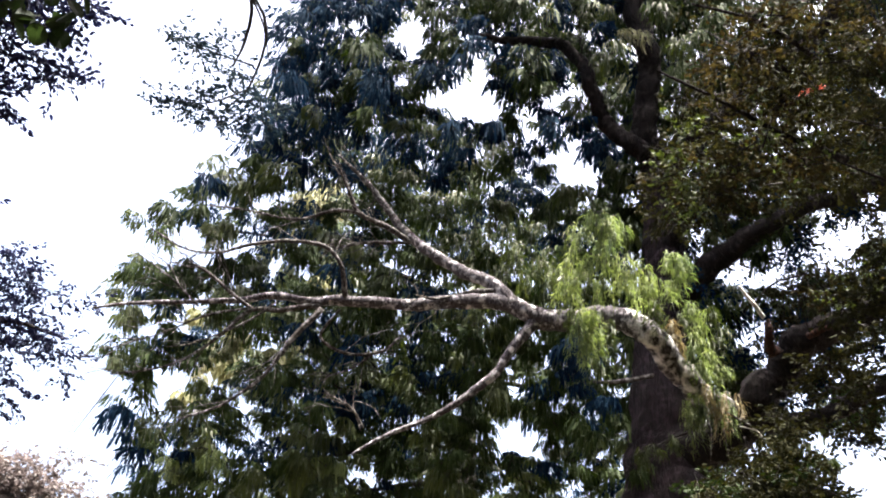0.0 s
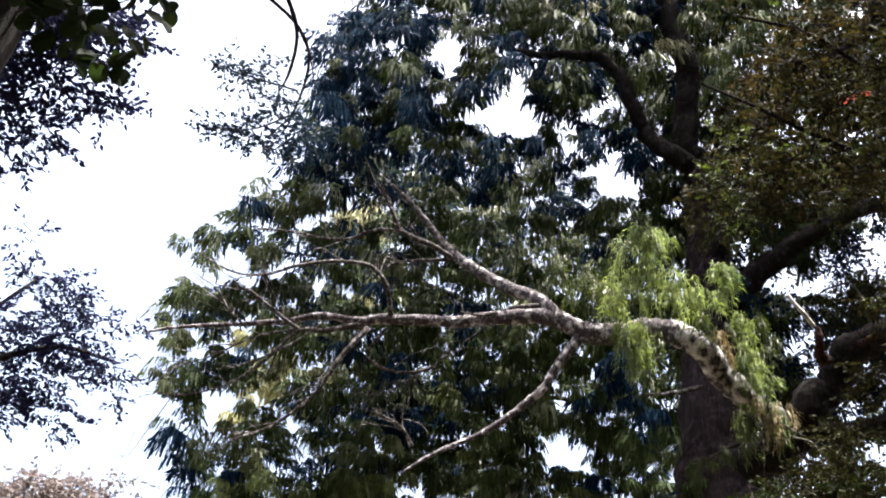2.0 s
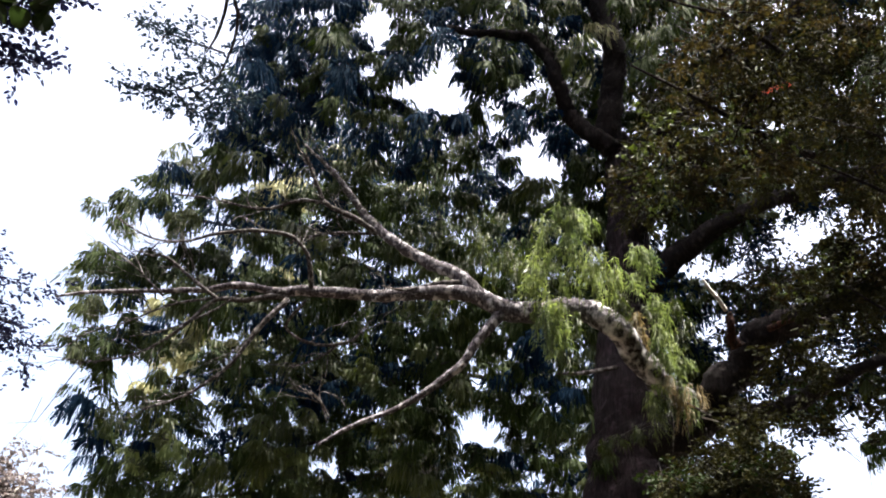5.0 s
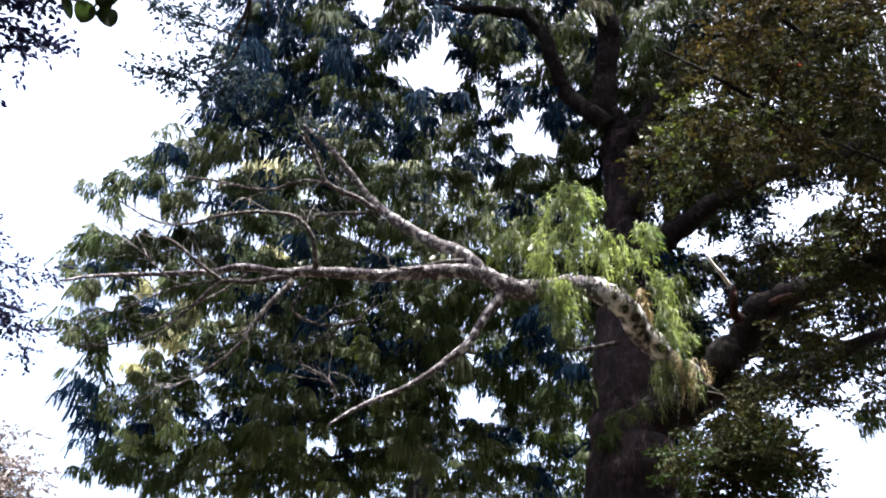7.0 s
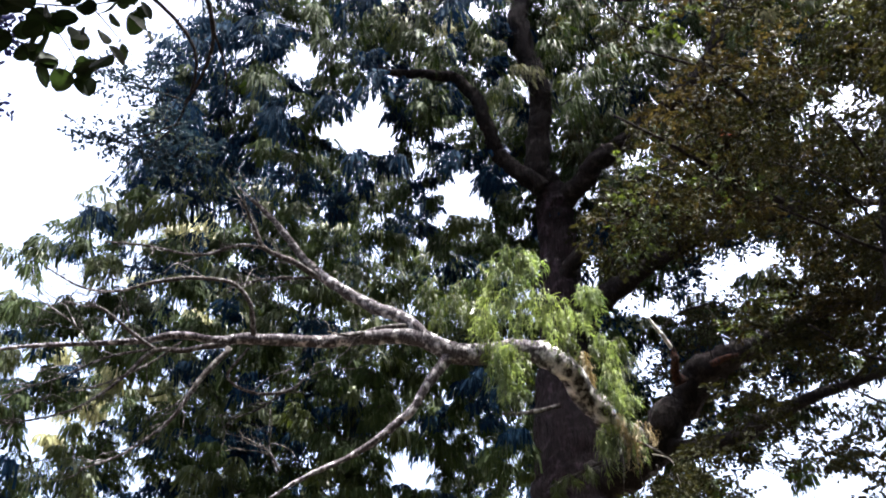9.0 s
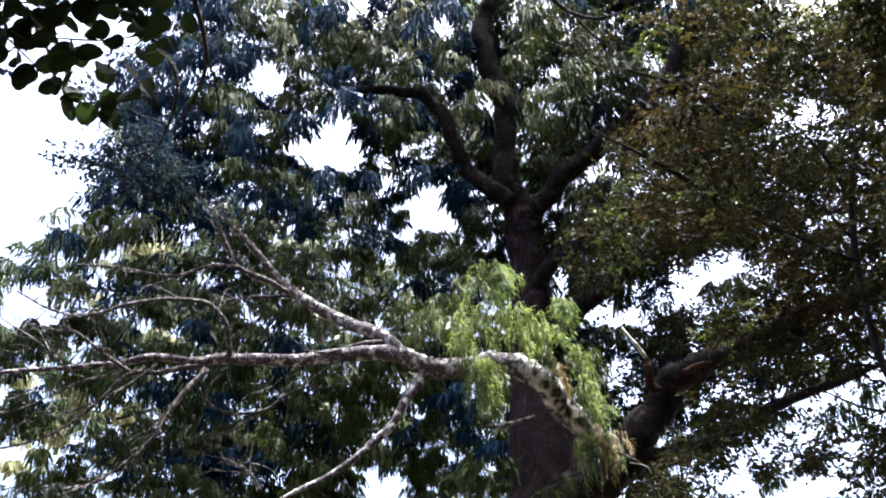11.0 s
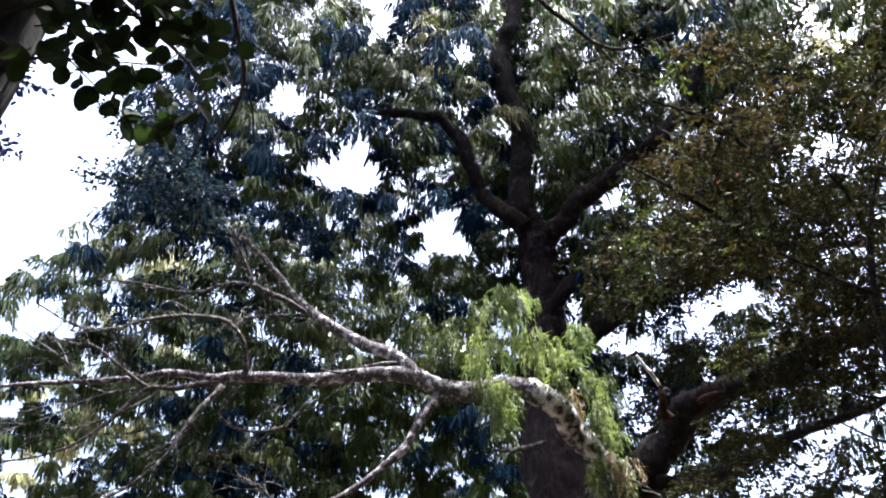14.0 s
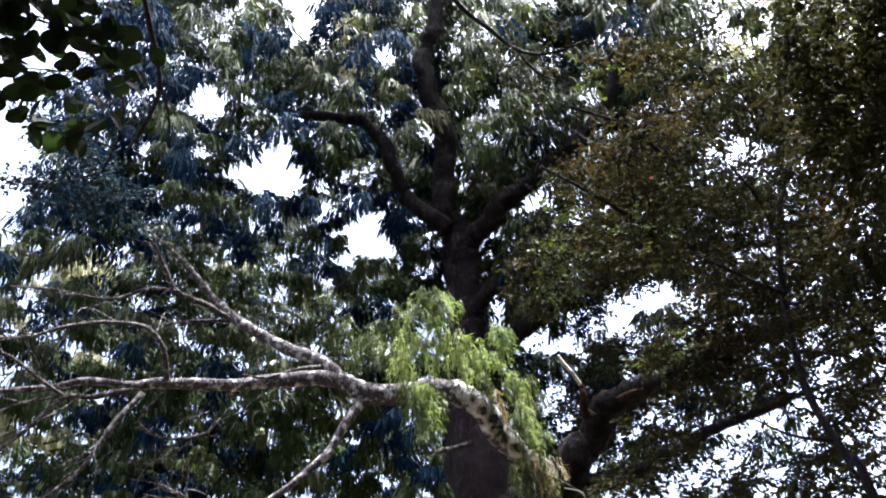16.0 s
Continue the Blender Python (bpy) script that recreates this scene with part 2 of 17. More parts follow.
def limb(tree, name, points, mat, seg=10, per=6, rough=0.08, label="", twigs=None):
    """One trunk, limb or twig as a part; points are world places with radii. twigs: count, reach and seed of its side twigs."""
    if twigs:
        side_twigs(tree, points, twigs[0], twigs[1], mat, twigs[2])
    p = np.array(points, float)
    p[:, :3] -= np.array(tree.location)
    v, f = tube(p, seg, per, rough, len(bpy.data.objects))
    return link_part(name, mesh_of(name, v, f, mat, True), tree, label)


def in_lobe(rng, n, radii):
    d = rng.normal(size=(n, 3))
    d /= np.linalg.norm(d, axis=1)[:, None]
    return d * (rng.random(n) ** 0.45)[:, None] * np.array(radii), d


def leaves(rng, start, ahead, size, wide=0.5):
    """Pointed oval leaves, folded a little on the midrib."""
    n = len(start)
    ahead = ahead + rng.normal(size=(n, 3)) * (0.75, 0.75, 0.5) - (0, 0, 0.25)
    ahead /= np.linalg.norm(ahead, axis=1)[:, None]
    side = np.cross(ahead, rng.normal(size=(n, 3)))
    side /= np.linalg.norm(side, axis=1)[:, None]
    up = np.cross(side, ahead)
    L = (size * (0.7 + 0.6 * rng.random(n)))[:, None]
    W = L * wide * 0.5
    tip = start + ahead * L
    m1, m2 = start + ahead * L * 0.3 + up * W * 0.35, start + ahead * L * 0.7 + up * W * 0.3
    v = np.stack([start, m1 - side * W, m1 + side * W, m2 - side * W * 0.85, m2 + side * W * 0.85, tip], 1).reshape(-1, 3)
    f = np.array([[0, 2, 4, 5], [0, 5, 3, 1]])
    return v, (f[None] + 6 * np.arange(n)[:, None, None]).reshape(-1, 4)


SEED = [11]


def twigs_in(rng, radii, count, thick):
    """Thin wood inside a lobe: three-sided tapering sticks from the middle outwards."""
    end, d = in_lobe(rng, count, radii)
    start = end * 0.15 + rng.normal(size=(count, 3)) * 0.05
    up = np.cross(d, (0.2, 0.1, 0.9))
    up /= np.linalg.norm(up, axis=1)[:, None] + 1e-6
    w = np.cross(d, up)
    mid = (start + end) / 2 + rng.normal(size=(count, 3)) * 0.08
    ring = []
    for c, r in ((start, thick), (mid, thick * 0.7), (end, thick * 0.25)):
        for k in range(3):
            ring.append(c + (up * math.cos(2.1 * k) + w * math.sin(2.1 * k)) * r)
    v = np.stack(ring, 1).reshape(-1, 3)
    f = np.array([[i * 3 + k, i * 3 + (k + 1) % 3, i * 3 + 3 + (k + 1) % 3, i * 3 + 3 + k] for i in range(2) for k in range(3)])
    return v, (f[None] + 9 * np.arange(count)[:, None, None]).reshape(-1, 4)


def strands(rng, root, out, fall, wide, side):
    """Narrow hanging strands: each leaves its root outwards, bends over and hangs, tapering to a point."""
    rows = []
    for s, w in ((0.0, 0.55), (0.5, 1.0), (1.0, 0.12)):
        mid = root + out * (1 - (1 - s) ** 2)
        mid[:, 2] -= fall * s ** 1.7
        half = side * (wide * w * 0.5)[:, None]
        rows += [mid - half, mid + half]
    v = np.stack(rows, 1).reshape(-1, 3)
    f = np.array([[0, 1, 3, 2], [2, 3, 5, 4]])
    return v, (f[None] + 6 * np.arange(len(root))[:, None, None]).reshape(-1, 4)


def mops(rng, at, lean, per, reach, length, width):
    """Rounded mop-like heads: blunt broad sprays fill each head, fine pointed ones fringe it."""
    n = len(at) * per
    size = np.repeat(0.65 + 0.7 * rng.random(len(at)), per)
    turn = rng.random(n) * 6.2832
    r = reach * size * rng.random(n) ** 0.6
    flat = np.stack([np.cos(turn), np.sin(turn), np.zeros(n)], 1)
    root = np.repeat(at, per, 0) + flat * r[:, None]
    root[:, 2] += 0.8 * reach * size * np.sqrt(np.maximum(0, 1 - (r / (reach * size)) ** 2)) - 0.3 * reach
    inner = rng.random(n) < 0.34
    out = flat * (0.1 * reach + 0.24 * r)[:, None] + np.repeat(lean, per, 0) * 0.045 + rng.normal(size=(n, 3)) * 0.026
    out[:, 2] -= length * size * (0.3 + 0.9 * rng.random(n) ** 1.2) * np.where(inner, 0.7, 1.0)
    side = np.cross(out, rng.normal(size=(n, 3)))
    side /= np.linalg.norm(side, axis=1)[:, None] + 1e-6
    wide = 0.5 * width * (0.6 + 0.8 * rng.random(n))
    top, tip = (wide * np.where(inner, 2.0, 0.8))[:, None], (wide * np.where(inner, 1.7, 0.15))[:, None]
    v = np.stack([root - side * top, root + side * top, root + out + side * tip, root + out - side * tip], 1).reshape(-1, 3)
    return v, np.arange(4 * n).reshape(-1, 4)


def hung(tree, x, y, z, radii, v, f, mat, label, rng, thick):
    ob = link_part("foliage", mesh_of("foliage", v, f, mat), tree, label, "stuff")
    ob.location = Vector((x, y, z)) - tree.location
    tv, tf = twigs_in(rng, radii, max(3, int(3 + 5 * radii[0] * radii[2])), thick)
    link_part("twig", mesh_of("twig", tv, tf, BARK_DARK, True), ob, "", "stuff")
    return ob


def weeping(tree, x, y, z, rx, ry, rz, mat, full=1.0, length=0.23, width=0.0163, per=70, label=""):
    """A bough of pendulous sprays: a few close groups of mop-like heads with gaps between them."""
    SEED[0] += 1
    rng = np.random.default_rng(SEED[0])
    groups = max(1, int(full * 4.6 * (rx * ry + rx * rz + ry * rz) + 0.5))
    at, d = in_lobe(rng, groups, (rx, ry, rz))
    at, d = np.repeat(at, 3, 0), np.repeat(d, 3, 0)
    reach = min(0.17, 0.5 * rx + 0.03)
    at = at + rng.normal(size=at.shape) * (reach * 0.8, reach * 0.8, reach * 0.6)
    v, f = mops(rng, at, d * (0.7, 0.7, 0.2), per, reach, length, width)
    return hung(tree, x, y, z, (rx, ry, rz), v, f, mat, label, rng, 0.012)


def tuft(tree, x, y, z, rx, ry, rz, mat, full=1.0, length=0.26, width=0.0228, per=58, label=""):
    """Inner foliage: broad dark heads of hanging strands."""
    SEED[0] += 1
    rng = np.random.default_rng(SEED[0])
    at, d = in_lobe(rng, max(2, int(full * 30 * (rx * ry + rx * rz + ry * rz) + 0.5)), (rx, ry, rz))
    v, f = mops(rng, at, d, per, min(0.24, 0.5 * rx + 0.04), length, width)
    return hung(tree, x, y, z, (rx, ry, rz), v, f, mat, label, rng, 0.012)


def deep(tree, x, y, z, r, mat, full=0.25, length=0.29, width=0.0205):
    """A rounded dark head of foliage deep in a crown."""
    return tuft(tree, x, y, z, r, 0.9 * r, 0.8 * r, mat, full, length, width)


def fresh(tree, x, y, z, wide, drop, mat=None, shoots=6, label=""):
    """Young growth: thin arching shoots, each hung along its length with fine drooping sprays."""
    SEED[0] += 1
    rng = np.random.default_rng(SEED[0])
    per, joints = 34, 5
    turn = rng.random(shoots) * 6.2832
    way = np.stack([np.cos(turn), np.sin(turn), np.zeros(shoots)], 1)
    base = rng.normal(size=(shoots, 3)) * (0.25 * wide, 0.25 * wide, 0.12 * drop)
    go, sink = wide * (0.35 + 0.75 * rng.random(shoots)), drop * (0.45 + 0.7 * rng.random(shoots))

    def along(s):
        """Places on every shoot at s, 0 to 1: out and a little up, then over and down."""
        p = base + way * (go * (1 - (1 - s) ** 2))[:, None]
        p[:, 2] += 0.25 * wide * np.sin(min(s * 2.2, 1.0) * 3.1416) - sink * s ** 1.9
        return p
    root, out, fall = [], [], []
    for k in range(per):
        s = 0.12 + 0.88 * (k + 0.5) / per
        p = along(s)
        root.append(p + rng.normal(size=p.shape) * 0.012)
        out.append(way * 0.03 + rng.normal(size=p.shape) * (0.045, 0.045, 0.015))
        fall.append((0.05 + 0.15 * rng.random(shoots)) * (1.15 - 0.5 * s))
    root, out, fall = np.vstack(root), np.vstack(out), np.concatenate(fall)
    side = np.cross(out, (0, 0, 1)) + rng.normal(size=out.shape) * 0.02
    side /= np.linalg.norm(side, axis=1)[:, None] + 1e-6
    v, f = strands(rng, root, out, fall, 0.0115 * (0.6 + 0.9 * rng.random(len(root))), side)
    ob = link_part("foliage", mesh_of("foliage", v, f, mat or LEAF_FRESH), tree, label or "bright young drooping sprays", "stuff")
    ob.location = Vector((x, y, z)) - tree.location
    wood = [sticks(along(k / joints), along((k + 1) / joints), np.full(shoots, 0.006 - 0.0008 * k), rng) for k in range(joints)]
    tv = np.vstack([w[0] for w in wood])
    tf = np.vstack([w[1] + k * len(wood[0][0]) for k, w in enumerate(wood)])
    link_part("twig", mesh_of("twig", tv, tf, BARK_TWIG, True), ob, "", "stuff")
    return ob


def leafy(tree, x, y, z, rx, ry, rz, mat, full=1.0, size=0.06, wide=0.5, label=""):
    """A spray of small leaves on fine twigs, in flat tiers."""
    SEED[0] += 1
    rng = np.random.default_rng(SEED[0])
    bunches = max(5, int(full * 135 * (rx * ry + rx * rz + ry * rz)))
    per = 15
    at, d = in_lobe(rng, bunches, (rx, ry, rz))
    axis = d * (1, 1, 0.3) + rng.normal(size=(bunches, 3)) * (0.6, 0.6, 0.25) - (0, 0, 0.2)
    axis /= np.linalg.norm(axis, axis=1)[:, None]
    n = bunches * per
    axis = np.repeat(axis, per, 0)
    along = np.tile(np.linspace(0, 1, per), bunches) * size * 4.2
    start = np.repeat(at, per, 0) + axis * along[:, None] + rng.normal(size=(n, 3)) * size * (0.35, 0.35, 0.2)
    v, f = leaves(rng, start, axis, size, wide)
    where = Vector((x, y, z)) - tree.location
    ob = link_part("foliage", mesh_of("foliage", v, f, mat), tree, label, "stuff")
    ob.location = where
    tv, tf = twigs_in(rng, (rx, ry, rz), max(3, int(4 + 6 * rx * rz)), 0.009)
    link_part("twig", mesh_of("twig", tv, tf, BARK_DARK, True), ob, "", "stuff")
    return ob


# ---- ground ----
def build_ground():
    n, half = 60, 300.0
    g = np.linspace(-1, 1, n)
    g = np.sign(g) * np.abs(g) ** 2.2 * half
    v = [(x, y, 0.12 * noise.noise(Vector((x * 0.2, y * 0.2, 0))) - 0.04) for y in g for x in g]
    f = [(j * n + i, j * n + i + 1, (j + 1) * n + i + 1, (j + 1) * n + i) for j in range(n - 1) for i in range(n - 1)]
    tagged(new("ground", mesh_of("ground", v, f, LITTER, True)), "forest floor of brown leaf litter and low moss", "ground", kind="structure")


build_ground()

# ---- the great tree ----
rimu = tree_at("tree", 3.55, 13.8, "old tall conifer with a thick reddish trunk and drooping foliage", "tree")
limb(rimu, "trunk", [(3.55, 13.8, -0.1, 0.95), (3.55, 13.75, 4.0, 0.74), (3.56, 13.7, 6.2, 0.63), (3.58, 13.7, 7.4, 0.55), (3.62, 13.75, 8.9, 0.43), (3.66, 13.76, 10, 0.365), (3.68, 13.7, 10.9, 0.335), (3.64, 13.6, 11.77, 0.33), (3.54, 13.48, 12.31, 0.28)], BARK, 30, 12, 0.09, label="thick trunk with flaking reddish-brown bark")
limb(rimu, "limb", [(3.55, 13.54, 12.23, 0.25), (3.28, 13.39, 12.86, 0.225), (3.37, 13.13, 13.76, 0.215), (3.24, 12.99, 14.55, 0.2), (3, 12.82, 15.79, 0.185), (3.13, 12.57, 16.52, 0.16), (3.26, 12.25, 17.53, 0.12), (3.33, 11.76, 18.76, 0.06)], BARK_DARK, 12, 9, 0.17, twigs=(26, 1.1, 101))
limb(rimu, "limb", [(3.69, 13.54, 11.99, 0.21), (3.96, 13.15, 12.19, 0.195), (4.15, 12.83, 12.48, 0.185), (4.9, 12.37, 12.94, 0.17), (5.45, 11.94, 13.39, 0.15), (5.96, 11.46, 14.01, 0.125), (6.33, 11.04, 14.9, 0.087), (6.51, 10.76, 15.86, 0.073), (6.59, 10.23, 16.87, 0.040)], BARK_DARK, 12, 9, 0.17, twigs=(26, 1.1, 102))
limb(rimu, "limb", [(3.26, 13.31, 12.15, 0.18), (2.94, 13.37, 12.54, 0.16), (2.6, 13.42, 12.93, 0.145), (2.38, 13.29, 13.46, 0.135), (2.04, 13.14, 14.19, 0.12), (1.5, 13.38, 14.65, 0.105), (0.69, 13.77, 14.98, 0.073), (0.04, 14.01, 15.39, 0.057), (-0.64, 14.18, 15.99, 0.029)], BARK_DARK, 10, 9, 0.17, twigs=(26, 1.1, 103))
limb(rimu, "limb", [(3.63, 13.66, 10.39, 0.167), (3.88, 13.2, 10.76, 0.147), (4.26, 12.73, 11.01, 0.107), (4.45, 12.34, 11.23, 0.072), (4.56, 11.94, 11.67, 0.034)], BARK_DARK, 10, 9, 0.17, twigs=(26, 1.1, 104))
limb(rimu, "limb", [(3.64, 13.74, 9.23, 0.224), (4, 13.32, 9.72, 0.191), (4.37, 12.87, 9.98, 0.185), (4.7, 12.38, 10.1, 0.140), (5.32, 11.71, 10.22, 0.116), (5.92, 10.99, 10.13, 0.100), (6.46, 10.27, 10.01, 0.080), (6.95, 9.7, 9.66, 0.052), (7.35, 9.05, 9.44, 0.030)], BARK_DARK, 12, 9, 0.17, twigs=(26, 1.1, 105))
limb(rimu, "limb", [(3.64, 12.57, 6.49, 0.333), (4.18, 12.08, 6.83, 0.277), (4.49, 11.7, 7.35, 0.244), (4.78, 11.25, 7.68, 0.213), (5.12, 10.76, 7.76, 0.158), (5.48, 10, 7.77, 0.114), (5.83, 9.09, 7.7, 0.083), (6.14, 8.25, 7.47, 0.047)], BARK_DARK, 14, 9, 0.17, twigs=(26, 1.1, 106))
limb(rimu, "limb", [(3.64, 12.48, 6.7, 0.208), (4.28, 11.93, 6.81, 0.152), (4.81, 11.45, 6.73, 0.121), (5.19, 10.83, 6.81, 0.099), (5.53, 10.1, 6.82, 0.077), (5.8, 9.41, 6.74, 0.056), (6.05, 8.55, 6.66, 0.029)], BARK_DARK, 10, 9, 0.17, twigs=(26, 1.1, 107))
limb(rimu, "stub", [(4.44, 11.29, 7.48, 0.097), (4.36, 11.19, 7.63, 0.065), (4.29, 11.09, 7.77, 0.048), (4.26, 11.04, 7.88, 0.028)], BARK_ROT, 9, 7, 0.32, label="broken stub of rotten orange wood")
limb(rimu, "stub", [(4.72, 10.94, 7.64, 0.048), (4.84, 10.78, 7.67, 0.044), (4.98, 10.64, 7.66, 0.020)], BARK_ROT, 8, 5, 0.15, label="torn rotten end of a limb")
limb(rimu, "dead_stick", [(4.14, 10.8, 7.75, 0.03), (4.02, 10.73, 7.87, 0.027), (3.9, 10.67, 7.97, 0.022), (3.78, 10.6, 8.08, 0.016)], BARK_BARE, 6, 5, 0.12, label="bleached bare stick")
# its long lichened limb, reaching over
limb(rimu, "limb", [(4.25, 12.05, 6.82, 0.2), (3.65, 11.87, 7.04, 0.155), (3.33, 11.66, 7.24, 0.16), (2.97, 11.45, 7.48, 0.168), (2.75, 11.33, 7.69, 0.165), (2.48, 11.36, 7.83, 0.158)], BARK_CRUST, 16, 9, 0.14, label="crooked limb base crusted with white lichen")
limb(rimu, "limb", [(2.6, 11.34, 7.79, 0.16), (2.48, 11.36, 7.83, 0.165), (2.12, 11.46, 7.88, 0.158), (1.84, 11.61, 7.88, 0.157), (1.47, 11.73, 7.93, 0.150), (1.01, 11.8, 8.12, 0.119), (0.39, 11.89, 8.16, 0.103), (-0.3, 12, 8.1, 0.087), (-1.29, 12.06, 8.08, 0.075), (-1.88, 12.07, 8.02, 0.055), (-2.33, 12.04, 8.04, 0.051), (-2.96, 12.05, 7.89, 0.040), (-3.64, 12, 7.78, 0.032), (-4.29, 11.93, 7.63, 0.024), (-4.65, 11.89, 7.51, 0.016)], BARK_PALE, 12, 6, 0.12, label="crooked limb with grey-white lichened bark")
limb(rimu, "limb", [(1.05, 11.8, 8.11, 0.103), (0.71, 11.89, 8.47, 0.096), (0.32, 12.03, 8.74, 0.088), (-0.08, 12.15, 9.01, 0.08), (-0.42, 12.25, 9.28, 0.072), (-0.62, 12.27, 9.5, 0.058)], BARK_PALE, 12, 7, 0.16)
limb(rimu, "limb", [(-0.52, 12.26, 9.39, 0.066), (-0.76, 12.28, 9.65, 0.058), (-1.02, 12.29, 10.0, 0.048), (-1.21, 12.3, 10.2, 0.042), (-1.49, 12.31, 10.51, 0.03), (-1.82, 12.41, 10.87, 0.014)], BARK_TWIG, 9, 7, 0.16, twigs=(10, 0.5, 31))
limb(rimu, "limb", [(1.35, 11.73, 7.89, 0.086), (1.11, 11.73, 7.55, 0.070), (0.88, 11.76, 7.13, 0.061), (0.69, 11.77, 6.93, 0.057), (0.4, 11.82, 6.66, 0.049), (0.05, 11.87, 6.39, 0.037), (-0.3, 11.86, 6.22, 0.033), (-0.6, 11.85, 6.03, 0.026), (-0.9, 11.84, 5.8, 0.018)], BARK_PALE, 9, 6, 0.12)
limb(rimu, "twig", [(-1.29, 12.05, 8.1, 0.048), (-1.36, 11.77, 8.39, 0.035), (-1.51, 11.66, 8.58, 0.031), (-1.74, 11.59, 8.69, 0.028), (-2.19, 11.57, 8.67, 0.028), (-2.68, 11.6, 8.56, 0.024), (-3.09, 11.63, 8.41, 0.020), (-3.51, 11.58, 8.38, 0.016), (-4.01, 11.38, 8.54, 0.012)], BARK_TWIG, 6, 5, 0.14, twigs=(14, 0.45, 0))
limb(rimu, "twig", [(-0.49, 12.26, 9.27, 0.046), (-0.84, 12.1, 9.38, 0.042), (-1.3, 12, 9.54, 0.033), (-1.5, 11.82, 9.81, 0.025), (-1.65, 11.64, 10.07, 0.017)], BARK_TWIG, 6, 5, 0.14, twigs=(14, 0.45, 1))
limb(rimu, "twig", [(-1.28, 12, 9.54, 0.029), (-1.66, 11.92, 9.48, 0.025), (-2.18, 11.92, 9.26, 0.021), (-2.79, 11.76, 9.23, 0.016), (-3.4, 11.6, 9.15, 0.012)], BARK_TWIG, 6, 5, 0.14, twigs=(14, 0.45, 2))
limb(rimu, "twig", [(-0.45, 12.26, 9.28, 0.025), (-0.9, 12.21, 9.2, 0.025), (-1.37, 12.17, 9.08, 0.021), (-1.75, 12.24, 8.96, 0.012)], BARK_TWIG, 6, 5, 0.14, twigs=(14, 0.45, 3))
limb(rimu, "twig", [(-1.62, 12.09, 8.01, 0.055), (-2.16, 12.05, 7.82, 0.039), (-2.58, 12.03, 7.79, 0.035), (-2.88, 12.07, 7.41, 0.027), (-3.3, 12.09, 7, 0.019), (-3.71, 12.01, 6.75, 0.015), (-4.17, 11.88, 6.56, 0.011)], BARK_TWIG, 6, 5, 0.14, twigs=(14, 0.45, 4))
limb(rimu, "twig", [(-1.61, 12.03, 7.91, 0.047), (-1.89, 12.02, 7.46, 0.043), (-2.07, 12.05, 7.14, 0.035), (-2.3, 12.09, 6.76, 0.027), (-2.72, 12.1, 6.37, 0.019), (-3.19, 12.03, 6.1, 0.011)], BARK_TWIG, 6, 5, 0.14, twigs=(14, 0.45, 5))
limb(rimu, "twig", [(-2.55, 12.03, 7.8, 0.028), (-2.9, 11.9, 7.98, 0.024), (-3.27, 11.73, 8.18, 0.020), (-3.52, 11.69, 8.18, 0.012)], BARK_TWIG, 6, 5, 0.14, twigs=(14, 0.45, 6))
limb(rimu, "twig", [(-2.59, 12.02, 7.82, 0.020), (-3.18, 11.95, 7.57, 0.016), (-3.66, 11.91, 7.24, 0.012), (-4.13, 11.82, 6.97, 0.008)], BARK_TWIG, 6, 5, 0.14, twigs=(14, 0.45, 7))
limb(rimu, "twig", [(0.78, 11.83, 8.35, 0.040), (0.38, 11.83, 8.27, 0.032), (-0.01, 11.84, 8.13, 0.020), (-0.33, 11.76, 8.12, 0.012)], BARK_TWIG, 6, 5, 0.14, twigs=(8, 0.45, 8))
limb(rimu, "twig", [(-1.35, 12.02, 7.92, 0.020), (-1.61, 12.38, 7.66, 0.020), (-1.21, 12.65, 7.56, 0.024), (-0.75, 12.78, 7.72, 0.025), (-0.52, 12.85, 8.01, 0.012)], BARK_TWIG, 6, 5, 0.14, twigs=(8, 0.45, 9))
limb(rimu, "twig", [(-0.83, 12.78, 7.72, 0.021), (-1.12, 12.72, 7.39, 0.016), (-1.55, 12.72, 7.16, 0.008)], BARK_TWIG, 6, 5, 0.14, twigs=(8, 0.45, 10))
limb(rimu, "twig", [(-3.28, 11.97, 7.73, 0.016), (-3.66, 11.76, 8, 0.012), (-4.09, 11.57, 8.19, 0.008)], BARK_TWIG, 6, 5, 0.14, twigs=(8, 0.45, 11))
limb(rimu, "twig", [(-0.79, 11.82, 6.15, 0.018), (-0.99, 11.64, 6.36, 0.011), (-1.23, 11.62, 6.41, 0.007)], BARK_TWIG, 6, 5, 0.14, twigs=(8, 0.45, 12))
limb(rimu, "twig", [(-0.82, 11.83, 6.11, 0.011), (-0.96, 11.71, 6.44, 0.007), (-0.71, 11.72, 6.4, 0.007), (-0.59, 11.76, 6.28, 0.004)], BARK_TWIG, 6, 5, 0.14)
limb(rimu, "twig", [(-2.24, 11.99, 7.92, 0.016), (-2.62, 12.02, 7.57, 0.016), (-3.19, 12.01, 7.21, 0.012), (-3.58, 12, 7.09, 0.008)], BARK_TWIG, 6, 5, 0.14)
limb(rimu, "twig", [(3.25, 13.04, 7.87, 0.040), (2.69, 12.96, 7.69, 0.034), (2.34, 12.97, 7.65, 0.021)], BARK_TWIG, 6, 5, 0.14)
limb(rimu, "twig", [(3.49, 11.67, 7.11, 0.024), (3.64, 11.73, 6.57, 0.016), (3.66, 11.88, 6.16, 0.008)], BARK_TWIG, 5, 4, 0.1)
